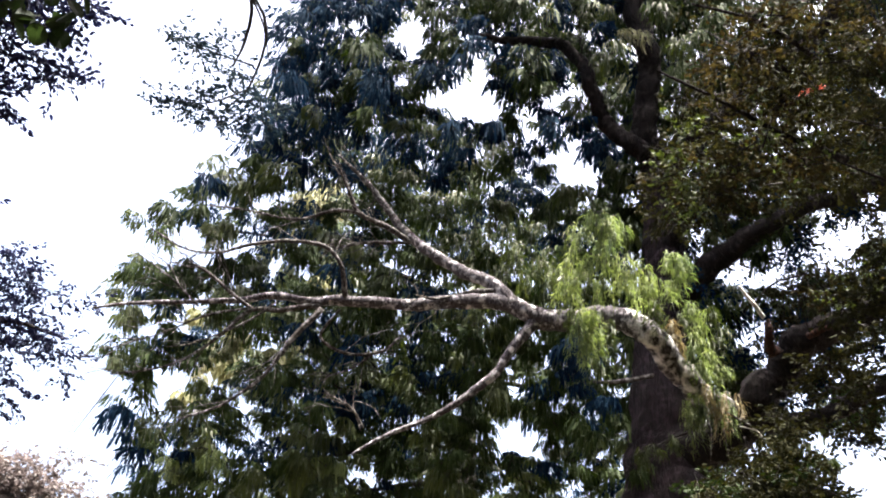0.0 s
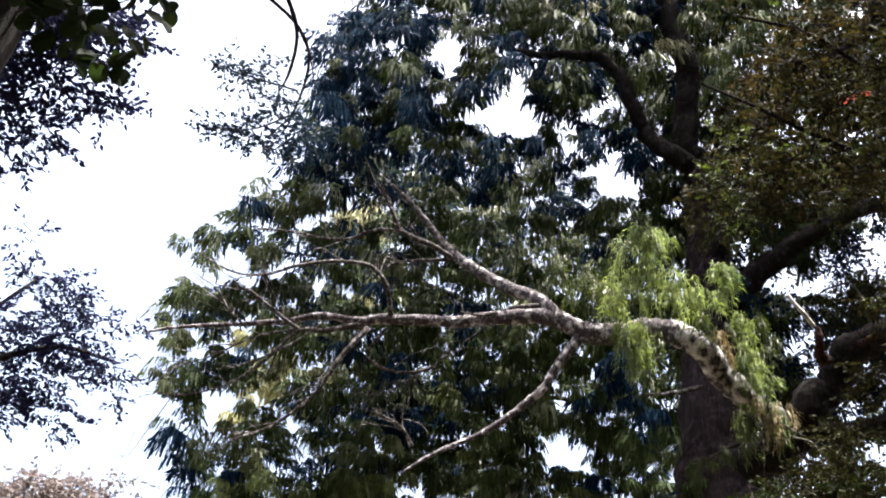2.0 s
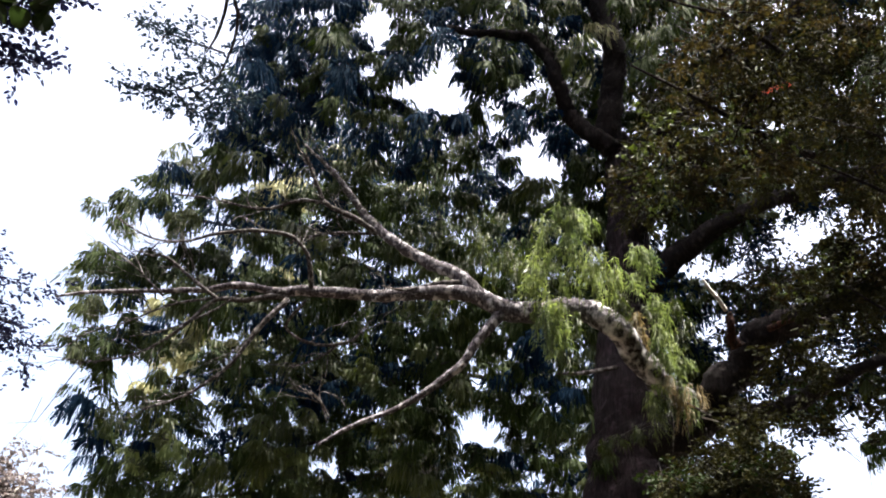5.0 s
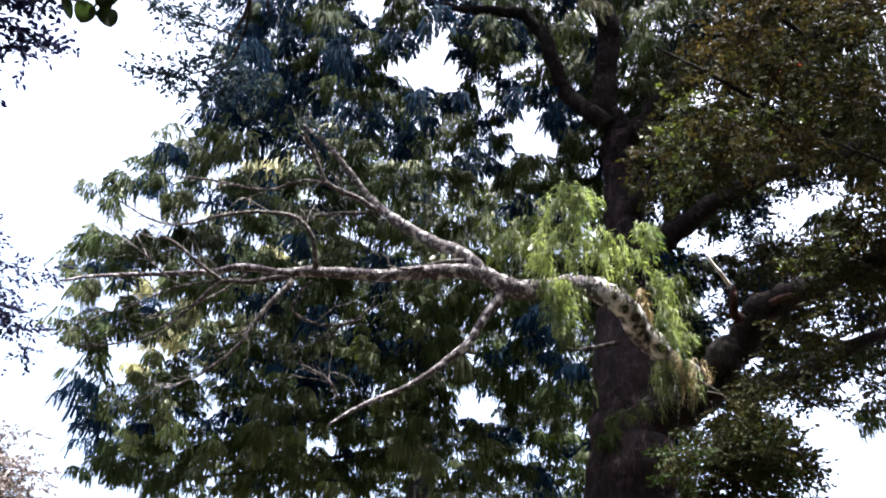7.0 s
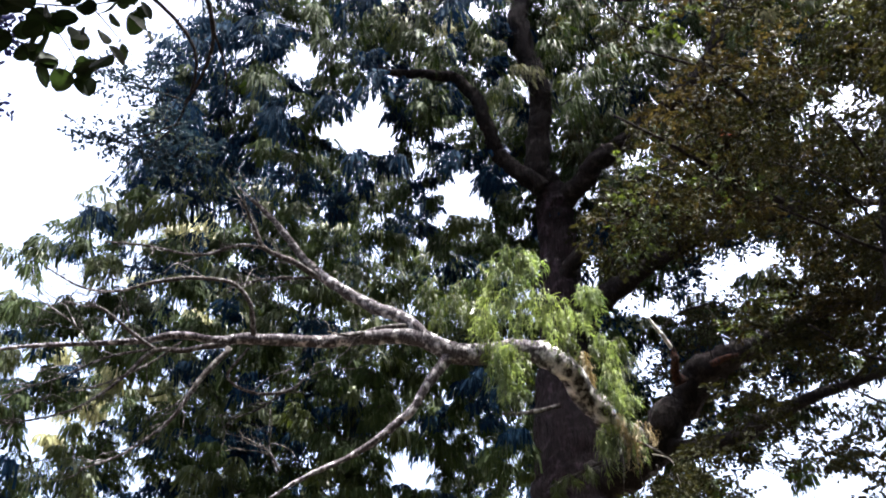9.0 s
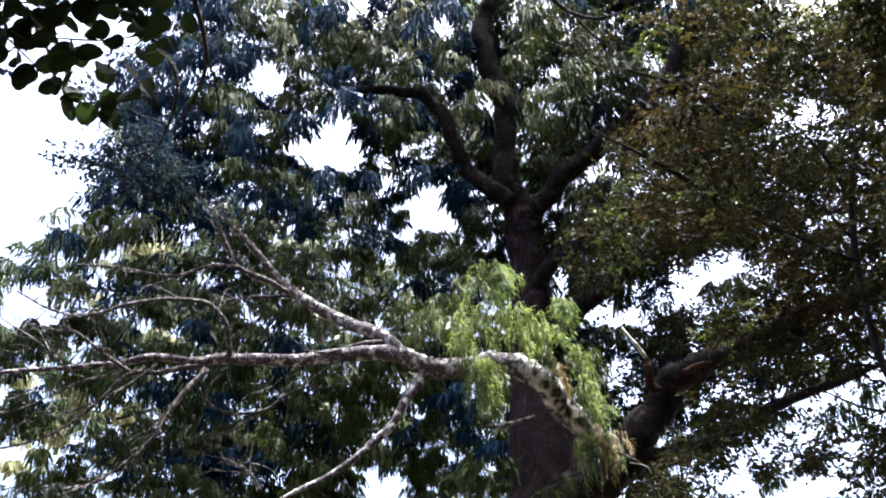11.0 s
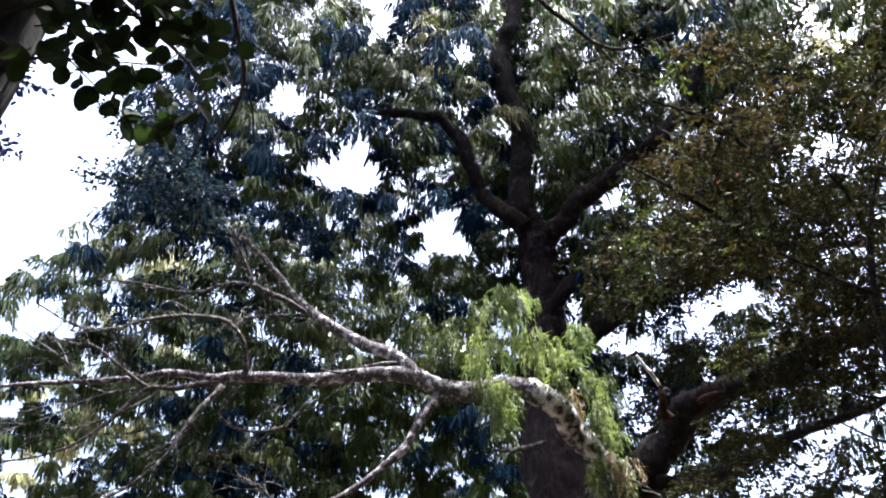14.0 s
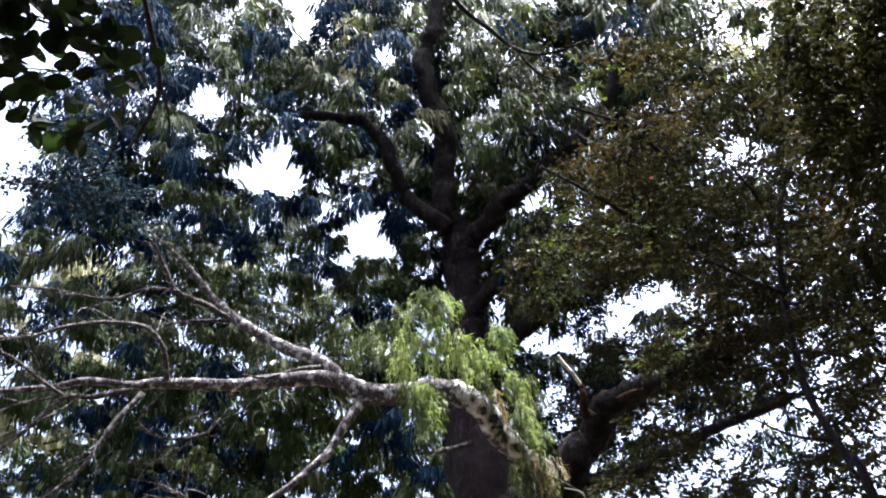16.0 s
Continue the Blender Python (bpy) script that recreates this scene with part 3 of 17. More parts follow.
limb(rimu, "twig", [(3.74, 11.59, 6.8, 0.020), (4.08, 11.52, 6.59, 0.016), (4.21, 11.42, 6.41, 0.008)], BARK_TWIG, 5, 4, 0.1)
# fresh drooping foliage over the limb
fresh(rimu, 1.83, 10.16, 8.66, 0.17, 0.32)
fresh(rimu, 1.97, 10.13, 8.48, 0.19, 0.31)
fresh(rimu, 1.71, 10.29, 8.45, 0.15, 0.25)
fresh(rimu, 2.00, 10.49, 8.45, 0.18, 0.24)
fresh(rimu, 2.08, 10.19, 8.66, 0.19, 0.27)
fresh(rimu, 1.63, 10.63, 8.19, 0.26, 0.34)
fresh(rimu, 1.90, 10.42, 8.16, 0.19, 0.30)
fresh(rimu, 2.20, 10.41, 8.14, 0.25, 0.36)
fresh(rimu, 2.41, 10.31, 7.98, 0.26, 0.32)
fresh(rimu, 1.84, 10.70, 8.04, 0.19, 0.27)
fresh(rimu, 2.04, 10.46, 7.84, 0.25, 0.34)
fresh(rimu, 2.41, 10.66, 7.94, 0.23, 0.31)
fresh(rimu, 1.70, 10.73, 7.87, 0.23, 0.37)
fresh(rimu, 2.52, 10.40, 7.89, 0.25, 0.33)
fresh(rimu, 1.86, 11.03, 7.80, 0.09, 0.54, LEAF_FRESH, 6)
fresh(rimu, 1.96, 10.81, 7.61, 0.09, 0.44, LEAF_FRESH, 6)
fresh(rimu, 1.76, 10.82, 7.44, 0.07, 0.54, LEAF_FRESH, 6)
fresh(rimu, 2.01, 10.97, 7.41, 0.10, 0.57, LEAF_FRESH, 6)
fresh(rimu, 1.91, 11.02, 7.30, 0.11, 0.52, LEAF_FRESH, 6)
fresh(rimu, 2.19, 11.18, 7.69, 0.10, 0.37, LEAF_OLIVE, 4)
fresh(rimu, 1.72, 11.00, 7.65, 0.09, 0.44, LEAF_OLIVE, 4)
fresh(rimu, 2.10, 11.11, 7.16, 0.08, 0.48, LEAF_OLIVE, 4)
fresh(rimu, 2.90, 10.59, 8.42, 0.12, 0.30, LEAF_FRESH, 5)
fresh(rimu, 3.09, 10.84, 8.41, 0.12, 0.35, LEAF_FRESH, 5)
fresh(rimu, 3.06, 11.02, 8.27, 0.12, 0.31, LEAF_FRESH, 5)
fresh(rimu, 3.10, 10.72, 8.48, 0.14, 0.27, LEAF_FRESH, 5)
fresh(rimu, 3.30, 11.15, 8.03, 0.12, 0.34, LEAF_FRESH, 5)
fresh(rimu, 3.40, 11.00, 7.79, 0.14, 0.47, LEAF_FRESH, 5)
fresh(rimu, 3.29, 11.02, 7.52, 0.11, 0.34, LEAF_FRESH, 5)
fresh(rimu, 3.57, 11.39, 7.52, 0.10, 0.35, LEAF_FRESH, 5)
fresh(rimu, 3.71, 11.53, 7.31, 0.12, 0.39, LEAF_FRESH, 5)
fresh(rimu, 3.40, 11.16, 7.20, 0.11, 0.40, LEAF_FRESH, 5)
fresh(rimu, 3.33, 11.31, 7.51, 0.10, 0.36, LEAF_FRESH, 5)
fresh(rimu, 3.69, 11.57, 7.03, 0.15, 0.37, LEAF_FRESH, 5)
fresh(rimu, 3.90, 11.74, 6.98, 0.14, 0.47, LEAF_FRESH, 5)
fresh(rimu, 3.76, 12.00, 7.00, 0.12, 0.35, LEAF_FRESH, 5)
fresh(rimu, 3.98, 11.73, 6.85, 0.17, 0.33, LEAF_FRESH, 5)
fresh(rimu, 2.83, 10.89, 7.85, 0.14, 0.32, LEAF_OLIVE, 4)
fresh(rimu, 3.10, 11.21, 7.87, 0.16, 0.34, LEAF_OLIVE, 4)
fresh(rimu, 2.70, 10.85, 7.86, 0.17, 0.31, LEAF_OLIVE, 4)
fresh(rimu, 1.05, 11.12, 8.65, 0.20, 0.36, LEAF_OLIVE, 4)
fresh(rimu, 1.28, 11.31, 8.55, 0.22, 0.38, LEAF_OLIVE, 4)
fresh(rimu, 1.54, 11.36, 8.79, 0.22, 0.38, LEAF_OLIVE, 4)
fresh(rimu, 1.67, 11.06, 8.81, 0.26, 0.35, LEAF_OLIVE, 4)
fresh(rimu, 1.51, 11.65, 8.46, 0.18, 0.39, LEAF_OLIVE, 4)
fresh(rimu, 1.67, 11.36, 8.48, 0.24, 0.30, LEAF_OLIVE, 4)
fresh(rimu, 1.19, 11.48, 8.46, 0.20, 0.29, LEAF_OLIVE, 4)
fresh(rimu, 0.98, 11.20, 8.46, 0.26, 0.36, LEAF_OLIVE, 4)
fresh(rimu, 3.53, 11.31, 8.09, 0.17, 0.28, LEAF_OLIVE, 4)
fresh(rimu, 3.77, 11.36, 7.92, 0.17, 0.36, LEAF_OLIVE, 4)
fresh(rimu, 3.75, 11.60, 7.73, 0.19, 0.30, LEAF_OLIVE, 4)
weeping(rimu, 1.6, 11.77, 9.14, 0.3, 0.27, 0.25, LEAF_RIMU, 1, 0.24, 0.017, 64)
weeping(rimu, 1.79, 11.9, 8.86, 0.3, 0.27, 0.25, LEAF_OLIVE, 1, 0.24, 0.017, 64)
weeping(rimu, 1.57, 12.08, 8.65, 0.3, 0.27, 0.25, LEAF_RIMU, 1, 0.24, 0.017, 64)
# small dark leaves that hang before the broken limb
leafy(rimu, 3.97, 8.23, 6.50, 0.20, 0.18, 0.14, LEAF_SMALL, 1.4, 0.055)
leafy(rimu, 4.19, 8.05, 6.56, 0.22, 0.20, 0.15, LEAF_SMALL, 1.4, 0.055)
leafy(rimu, 4.38, 7.78, 6.58, 0.20, 0.18, 0.14, LEAF_SMALL, 1.4, 0.055)
leafy(rimu, 4.59, 7.52, 6.56, 0.22, 0.20, 0.15, LEAF_WARM, 1.4, 0.055)
leafy(rimu, 4.72, 7.28, 6.55, 0.20, 0.18, 0.14, LEAF_WARM, 1.4, 0.055)
leafy(rimu, 4.13, 8.20, 6.38, 0.16, 0.14, 0.11, LEAF_SMALL, 1.4, 0.055)
leafy(rimu, 4.34, 7.93, 6.38, 0.18, 0.16, 0.13, LEAF_SMALL, 1.4, 0.055)
leafy(rimu, 3.90, 8.37, 6.76, 0.14, 0.13, 0.10, LEAF_WARM, 1.4, 0.055)
leafy(rimu, 4.55, 7.66, 6.37, 0.16, 0.14, 0.11, LEAF_WARM, 1.4, 0.055)
# withered fronds, hanging twigs and dark leaves below the fork
fresh(rimu, 3.52, 11.30, 6.92, 0.17, 0.24, LEAF_DEAD, 4, "withered tan hanging fronds")
fresh(rimu, 3.84, 11.37, 6.86, 0.20, 0.40, LEAF_DEAD, 3, "withered tan hanging fronds")
fresh(rimu, 3.44, 11.47, 6.79, 0.10, 0.46, LEAF_OLIVE, 4)
fresh(rimu, 3.70, 11.44, 6.84, 0.08, 0.66, LEAF_DEAD, 4, "withered tan hanging fronds")
fresh(rimu, 3.29, 11.50, 6.71, 0.12, 0.36, LEAF_FRESH, 4)
fresh(rimu, 3.30, 11.60, 6.69, 0.07, 0.55, LEAF_FRESH, 3)
fresh(rimu, 3.43, 11.55, 6.91, 0.12, 0.36, LEAF_FRESH, 4)
fresh(rimu, 2.75, 11.93, 6.23, 0.12, 0.18, LEAF_OLIVE, 4)
fresh(rimu, 2.86, 11.65, 6.22, 0.12, 0.18, LEAF_OLIVE, 4)
fresh(rimu, 3.10, 11.69, 6.35, 0.12, 0.18, LEAF_OLIVE, 4)
fresh(rimu, 3.14, 11.49, 7.96, 0.12, 0.30, LEAF_DEAD, 4, "withered tan hanging fronds")
fresh(rimu, 3.25, 11.54, 7.74, 0.12, 0.30, LEAF_DEAD, 4, "withered tan hanging fronds")
fresh(rimu, 3.02, 11.55, 7.85, 0.12, 0.30, LEAF_DEAD, 4, "withered tan hanging fronds")
limb(rimu, "twig", [(3.70, 11.37, 6.44, 0.008), (3.75, 11.44, 6.20, 0.006), (3.82, 11.52, 5.93, 0.004)], BARK_TWIG, 5, 5, 0.14)
limb(rimu, "twig", [(3.93, 11.32, 6.34, 0.008), (3.98, 11.38, 6.11, 0.006), (4.04, 11.45, 5.88, 0.004)], BARK_TWIG, 5, 5, 0.14)
limb(rimu, "twig", [(3.88, 11.29, 6.46, 0.009), (4.08, 11.23, 6.39, 0.007), (4.16, 11.26, 6.23, 0.006), (4.25, 11.34, 5.92, 0.004)], BARK_BARE, 5, 5, 0.14)
limb(rimu, "twig", [(3.33, 11.61, 6.46, 0.020), (3.12, 11.71, 6.38, 0.016), (2.88, 11.84, 6.27, 0.012), (2.65, 11.94, 6.17, 0.008)], BARK_TWIG, 6, 5, 0.14)
limb(rimu, "twig", [(4.76, 10.79, 8.49, 0.020), (4.39, 11.02, 8.42, 0.013), (4.15, 11.27, 8.18, 0.006)], BARK_DARK, 6, 5, 0.14)
leafy(rimu, 3.95, 10.50, 5.45, 0.29, 0.26, 0.22, LEAF_SMALL, 1.1, 0.06)
leafy(rimu, 3.99, 10.76, 5.54, 0.30, 0.27, 0.22, LEAF_SMALL, 1.1, 0.06)
leafy(rimu, 4.10, 10.12, 5.30, 0.28, 0.25, 0.21, LEAF_SMALL, 1.1, 0.06)
leafy(rimu, 4.17, 10.61, 5.83, 0.30, 0.27, 0.22, LEAF_SMALL, 1.1, 0.06)
leafy(rimu, 4.31, 10.22, 5.03, 0.25, 0.22, 0.19, LEAF_RIMU, 1.1, 0.06)
leafy(rimu, 4.32, 10.62, 5.23, 0.21, 0.19, 0.16, LEAF_RIMU, 1.1, 0.06)
leafy(rimu, 4.16, 10.20, 5.40, 0.29, 0.26, 0.22, LEAF_RIMU, 1.1, 0.06)
leafy(rimu, 3.59, 10.55, 5.19, 0.20, 0.18, 0.15, LEAF_SMALL, 1.1, 0.06)
leafy(rimu, 3.25, 10.65, 5.26, 0.29, 0.26, 0.22, LEAF_RIMU, 1.1, 0.06)
leafy(rimu, 3.47, 10.93, 5.43, 0.25, 0.23, 0.19, LEAF_SMALL, 1.1, 0.06)
leafy(rimu, 4.10, 10.82, 5.16, 0.28, 0.25, 0.21, LEAF_SMALL, 1.1, 0.06)
leafy(rimu, 4.31, 10.12, 5.13, 0.25, 0.22, 0.19, LEAF_SMALL, 1.1, 0.06)
# crown of the great tree
weeping(rimu, -1.45, 12.5, 18.63, 0.48, 0.43, 0.39, LEAF_OLIVE, 1.37)
weeping(rimu, -0.48, 13.54, 19.79, 0.75, 0.68, 0.61, LEAF_OLIVE, 1.04)
weeping(rimu, 2.34, 12.76, 19.89, 0.76, 0.69, 0.62, LEAF_OLIVE, 1.3)
weeping(rimu, 5.37, 11.56, 19.14, 0.61, 0.56, 0.5, LEAF_OLIVE, 1.26)
weeping(rimu, 5.98, 11.57, 19.3, 0.64, 0.58, 0.52, LEAF_RIMU, 0.95)
weeping(rimu, -2.03, 13.11, 18.75, 0.54, 0.49, 0.44, LEAF_RIMU, 1.23)
weeping(rimu, -1.15, 13.08, 18.41, 0.65, 0.59, 0.53, LEAF_BLUE, 0.88)
weeping(rimu, -0.73, 12.76, 18.3, 0.68, 0.62, 0.56, LEAF_OLIVE, 0.93)
weeping(rimu, -0.03, 12.67, 18.34, 0.63, 0.57, 0.52, LEAF_OLIVE, 1.34)
weeping(rimu, 0.49, 13.17, 19.63, 0.54, 0.49, 0.44, LEAF_RIMU, 1.22)
weeping(rimu, 1.14, 12.83, 18.79, 0.75, 0.68, 0.61, LEAF_RIMU, 1)
weeping(rimu, 1.9, 12.34, 18.49, 0.64, 0.58, 0.52, LEAF_RIMU, 1.34)
weeping(rimu, 2.8, 13.05, 20.06, 0.75, 0.68, 0.62, LEAF_RIMU, 0.91)
weeping(rimu, 3.44, 12.76, 19.58, 0.74, 0.67, 0.61, LEAF_OLIVE, 0.9)
weeping(rimu, 3.87, 12.01, 18.52, 0.5, 0.45, 0.41, LEAF_RIMU, 1.3)
weeping(rimu, 4.22, 10.87, 17.44, 0.44, 0.4, 0.36, LEAF_RIMU, 0.93)
weeping(rimu, 5.43, 12.17, 19.48, 0.63, 0.57, 0.52, LEAF_OLIVE, 1.19)
weeping(rimu, 6.44, 11.6, 19.06, 0.61, 0.55, 0.5, LEAF_RIMU, 1.15)
weeping(rimu, 6.45, 11.57, 18.65, 0.48, 0.44, 0.4, LEAF_RIMU, 0.85)
weeping(rimu, 6.71, 10.58, 17.16, 0.46, 0.42, 0.38, LEAF_RIMU, 0.94)
weeping(rimu, 7.47, 10.47, 17.44, 0.57, 0.52, 0.47, LEAF_RIMU, 1.2)
weeping(rimu, -2.05, 13.51, 17.69, 0.66, 0.6, 0.54, LEAF_OLIVE, 1.01)
weeping(rimu, -1.38, 14.04, 19.32, 0.71, 0.65, 0.58, LEAF_OLIVE, 1.12)
weeping(rimu, -1, 12.73, 16.99, 0.45, 0.41, 0.37, LEAF_RIMU, 1.12)
weeping(rimu, -0.42, 12.24, 17.24, 0.56, 0.51, 0.46, LEAF_RIMU, 1.15)
weeping(rimu, 0.2, 13.39, 18.5, 0.61, 0.56, 0.5, LEAF_RIMU, 1.16)
weeping(rimu, 1.57, 13.49, 18.69, 0.77, 0.7, 0.63, LEAF_BLUE, 1.24)
weeping(rimu, 1.6, 12.81, 18.28, 0.54, 0.49, 0.44, LEAF_OLIVE, 0.85)
weeping(rimu, 2.66, 13.8, 19.01, 0.7, 0.64, 0.57, LEAF_OLIVE, 0.96)
weeping(rimu, 3.23, 12.81, 18.87, 0.63, 0.57, 0.51, LEAF_OLIVE, 1.13)
weeping(rimu, 3.92, 12.45, 18.16, 0.53, 0.48, 0.43, LEAF_OLIVE, 1.23)
weeping(rimu, 4.16, 11.77, 17.91, 0.48, 0.44, 0.39, LEAF_BLUE, 1.34)
weeping(rimu, 4.13, 11.22, 16.99, 0.49, 0.45, 0.4, LEAF_RIMU, 1.05)
weeping(rimu, 6.15, 12.43, 19.01, 0.57, 0.52, 0.47, LEAF_OLIVE, 1.16)
weeping(rimu, 6.8, 12.29, 18.66, 0.73, 0.66, 0.59, LEAF_RIMU, 1)
weeping(rimu, 6.33, 10.77, 16.81, 0.64, 0.58, 0.53, LEAF_OLIVE, 1.28)
weeping(rimu, 8.21, 11.86, 18.63, 0.77, 0.7, 0.63, LEAF_OLIVE, 1.06)
weeping(rimu, 6.92, 10.28, 16.65, 0.51, 0.47, 0.42, LEAF_OLIVE, 0.95)
weeping(rimu, -1.92, 13.72, 17.79, 0.51, 0.46, 0.42, LEAF_OLIVE, 1.33)
weeping(rimu, -1.17, 13.85, 17.55, 0.69, 0.62, 0.56, LEAF_OLIVE, 0.84)
weeping(rimu, -0.78, 14.07, 18.51, 0.62, 0.56, 0.51, LEAF_OLIVE, 0.96)
weeping(rimu, 0.06, 12.73, 17.02, 0.58, 0.53, 0.47, LEAF_OLIVE, 0.93)
weeping(rimu, 1.63, 13.24, 17.47, 0.56, 0.51, 0.46, LEAF_OLIVE, 1.2)
weeping(rimu, 2.08, 13.26, 17.82, 0.48, 0.44, 0.4, LEAF_RIMU, 1.03)
weeping(rimu, 3.1, 13.18, 18.12, 0.63, 0.58, 0.52, LEAF_BLUE, 1.27)
weeping(rimu, 3.72, 13.66, 18.95, 0.65, 0.59, 0.53, LEAF_RIMU, 1.35)
weeping(rimu, 4.07, 12.69, 17.86, 0.71, 0.65, 0.58, LEAF_OLIVE, 0.9)
weeping(rimu, 5, 12.82, 18.88, 0.61, 0.55, 0.5, LEAF_RIMU, 1.26)
weeping(rimu, 5.08, 11.68, 17.1, 0.5, 0.45, 0.41, LEAF_RIMU, 1.03)
weeping(rimu, 5.7, 11.64, 16.69, 0.49, 0.45, 0.4, LEAF_RIMU, 1.29)
weeping(rimu, 5.9, 11.29, 16.21, 0.45, 0.41, 0.37, LEAF_RIMU, 1.34)
weeping(rimu, 7.92, 12.38, 18.35, 0.57, 0.52, 0.46, LEAF_OLIVE, 0.97)
weeping(rimu, 8.18, 12.23, 18.5, 0.68, 0.61, 0.55, LEAF_OLIVE, 1.14)
weeping(rimu, -2.12, 14.97, 19.03, 0.68, 0.62, 0.56, LEAF_OLIVE, 0.87)
weeping(rimu, -1.35, 14.31, 17.49, 0.54, 0.49, 0.44, LEAF_OLIVE, 0.99)
weeping(rimu, -0.82, 14.28, 17.93, 0.53, 0.48, 0.43, LEAF_RIMU, 0.96)
weeping(rimu, 1.31, 13.17, 16.55, 0.62, 0.57, 0.51, LEAF_BLUE, 1.11)
weeping(rimu, 1.58, 12.68, 16.87, 0.7, 0.64, 0.57, LEAF_BLUE, 0.99)
weeping(rimu, 2.43, 13.12, 17.31, 0.61, 0.55, 0.5, LEAF_OLIVE, 0.85)
weeping(rimu, 3.63, 12.91, 17.31, 0.6, 0.55, 0.49, LEAF_RIMU, 1.03)
weeping(rimu, 4.29, 13.58, 18.88, 0.57, 0.52, 0.47, LEAF_BLUE, 1.33)
weeping(rimu, 4.94, 12.3, 16.73, 0.63, 0.57, 0.51, LEAF_RIMU, 1.28)
weeping(rimu, 5.57, 12.07, 16.55, 0.6, 0.54, 0.49, LEAF_BLUE, 1.25)
weeping(rimu, 5.96, 11.96, 16.67, 0.63, 0.57, 0.51, LEAF_RIMU, 1.15)
weeping(rimu, 6.72, 11.56, 16.08, 0.53, 0.48, 0.43, LEAF_RIMU, 1.07)
weeping(rimu, 8.17, 12.75, 17.43, 0.49, 0.45, 0.4, LEAF_OLIVE, 1.33)
weeping(rimu, 8.16, 11.53, 16.87, 0.53, 0.48, 0.43, LEAF_OLIVE, 1.23)
weeping(rimu, -1.53, 14.01, 16.34, 0.58, 0.53, 0.48, LEAF_RIMU, 0.91)
weeping(rimu, -0.89, 15.49, 17.89, 0.73, 0.66, 0.59, LEAF_OLIVE, 1.04)
weeping(rimu, -0.23, 13.7, 16.03, 0.61, 0.56, 0.5, LEAF_RIMU, 0.93)
weeping(rimu, 0.46, 14.7, 17.4, 0.56, 0.51, 0.46, LEAF_RIMU, 0.83)
weeping(rimu, 0.54, 13.82, 16.34, 0.52, 0.47, 0.43, LEAF_BLUE, 1.23)
weeping(rimu, 1.54, 13.83, 16.53, 0.72, 0.65, 0.59, LEAF_RIMU, 0.92)
weeping(rimu, 3.76, 14.96, 18.28, 0.64, 0.59, 0.53, LEAF_OLIVE, 1.07)
weeping(rimu, 3.59, 13.07, 16.54, 0.71, 0.64, 0.58, LEAF_RIMU, 1.18)
weeping(rimu, 3.72, 12.73, 16.09, 0.6, 0.55, 0.49, LEAF_RIMU, 0.87)
weeping(rimu, 4.34, 12.46, 16.19, 0.45, 0.41, 0.37, LEAF_RIMU, 0.88)
weeping(rimu, 5.28, 12.47, 16.2, 0.5, 0.46, 0.41, LEAF_RIMU, 1.12)
weeping(rimu, 6.18, 12.65, 17.05, 0.71, 0.65, 0.58, LEAF_BLUE, 1.02)
weeping(rimu, 7.48, 13.6, 17.67, 0.75, 0.68, 0.61, LEAF_OLIVE, 0.87)
weeping(rimu, 7.16, 12.3, 16.49, 0.58, 0.52, 0.47, LEAF_RIMU, 0.96)
weeping(rimu, 8.19, 12.37, 16.6, 0.68, 0.62, 0.55, LEAF_OLIVE, 1.21)
weeping(rimu, 0.13, 15.81, 17.93, 0.64, 0.58, 0.52, LEAF_RIMU, 1.07)
weeping(rimu, 0.86, 15.43, 17.71, 0.52, 0.47, 0.43, LEAF_BLUE, 1.02)
weeping(rimu, 0.84, 13.62, 16.27, 0.68, 0.62, 0.55, LEAF_RIMU, 0.91)
weeping(rimu, 1.85, 14.42, 17.08, 0.47, 0.43, 0.39, LEAF_OLIVE, 1.09)
weeping(rimu, 2.2, 13.25, 15.9, 0.44, 0.4, 0.36, LEAF_RIMU, 1.09)
weeping(rimu, 3.41, 13.47, 15.85, 0.62, 0.56, 0.51, LEAF_RIMU, 1.28)
weeping(rimu, 3.98, 13.68, 16.46, 0.59, 0.54, 0.48, LEAF_OLIVE, 1.27)
weeping(rimu, 4.94, 14.17, 17.23, 0.77, 0.7, 0.63, LEAF_RIMU, 1.13)
weeping(rimu, 6.1, 14.36, 17.53, 0.8, 0.72, 0.65, LEAF_OLIVE, 1.01)
weeping(rimu, 6.59, 13.74, 17.2, 0.56, 0.51, 0.46, LEAF_OLIVE, 1.28)
weeping(rimu, 6.94, 13.94, 17.1, 0.52, 0.47, 0.43, LEAF_RIMU, 0.96)
weeping(rimu, 6.97, 12.21, 15.42, 0.66, 0.6, 0.54, LEAF_OLIVE, 0.97)
weeping(rimu, 7.23, 11.98, 15.44, 0.45, 0.41, 0.37, LEAF_BLUE, 1.15)
weeping(rimu, 8.6, 13.23, 16.81, 0.67, 0.61, 0.55, LEAF_OLIVE, 1.19)
weeping(rimu, 0.4, 13.98, 15.7, 0.56, 0.51, 0.46, LEAF_RIMU, 1.18)
weeping(rimu, 1.49, 14.96, 16.71, 0.49, 0.45, 0.4, LEAF_OLIVE, 1.01)
weeping(rimu, 1.86, 16, 17.57, 0.57, 0.51, 0.46, LEAF_OLIVE, 1.37)
weeping(rimu, 2.17, 15.08, 16.49, 0.72, 0.65, 0.59, LEAF_RIMU, 1.29)
weeping(rimu, 2.94, 13.85, 15.65, 0.64, 0.58, 0.52, LEAF_RIMU, 0.85)
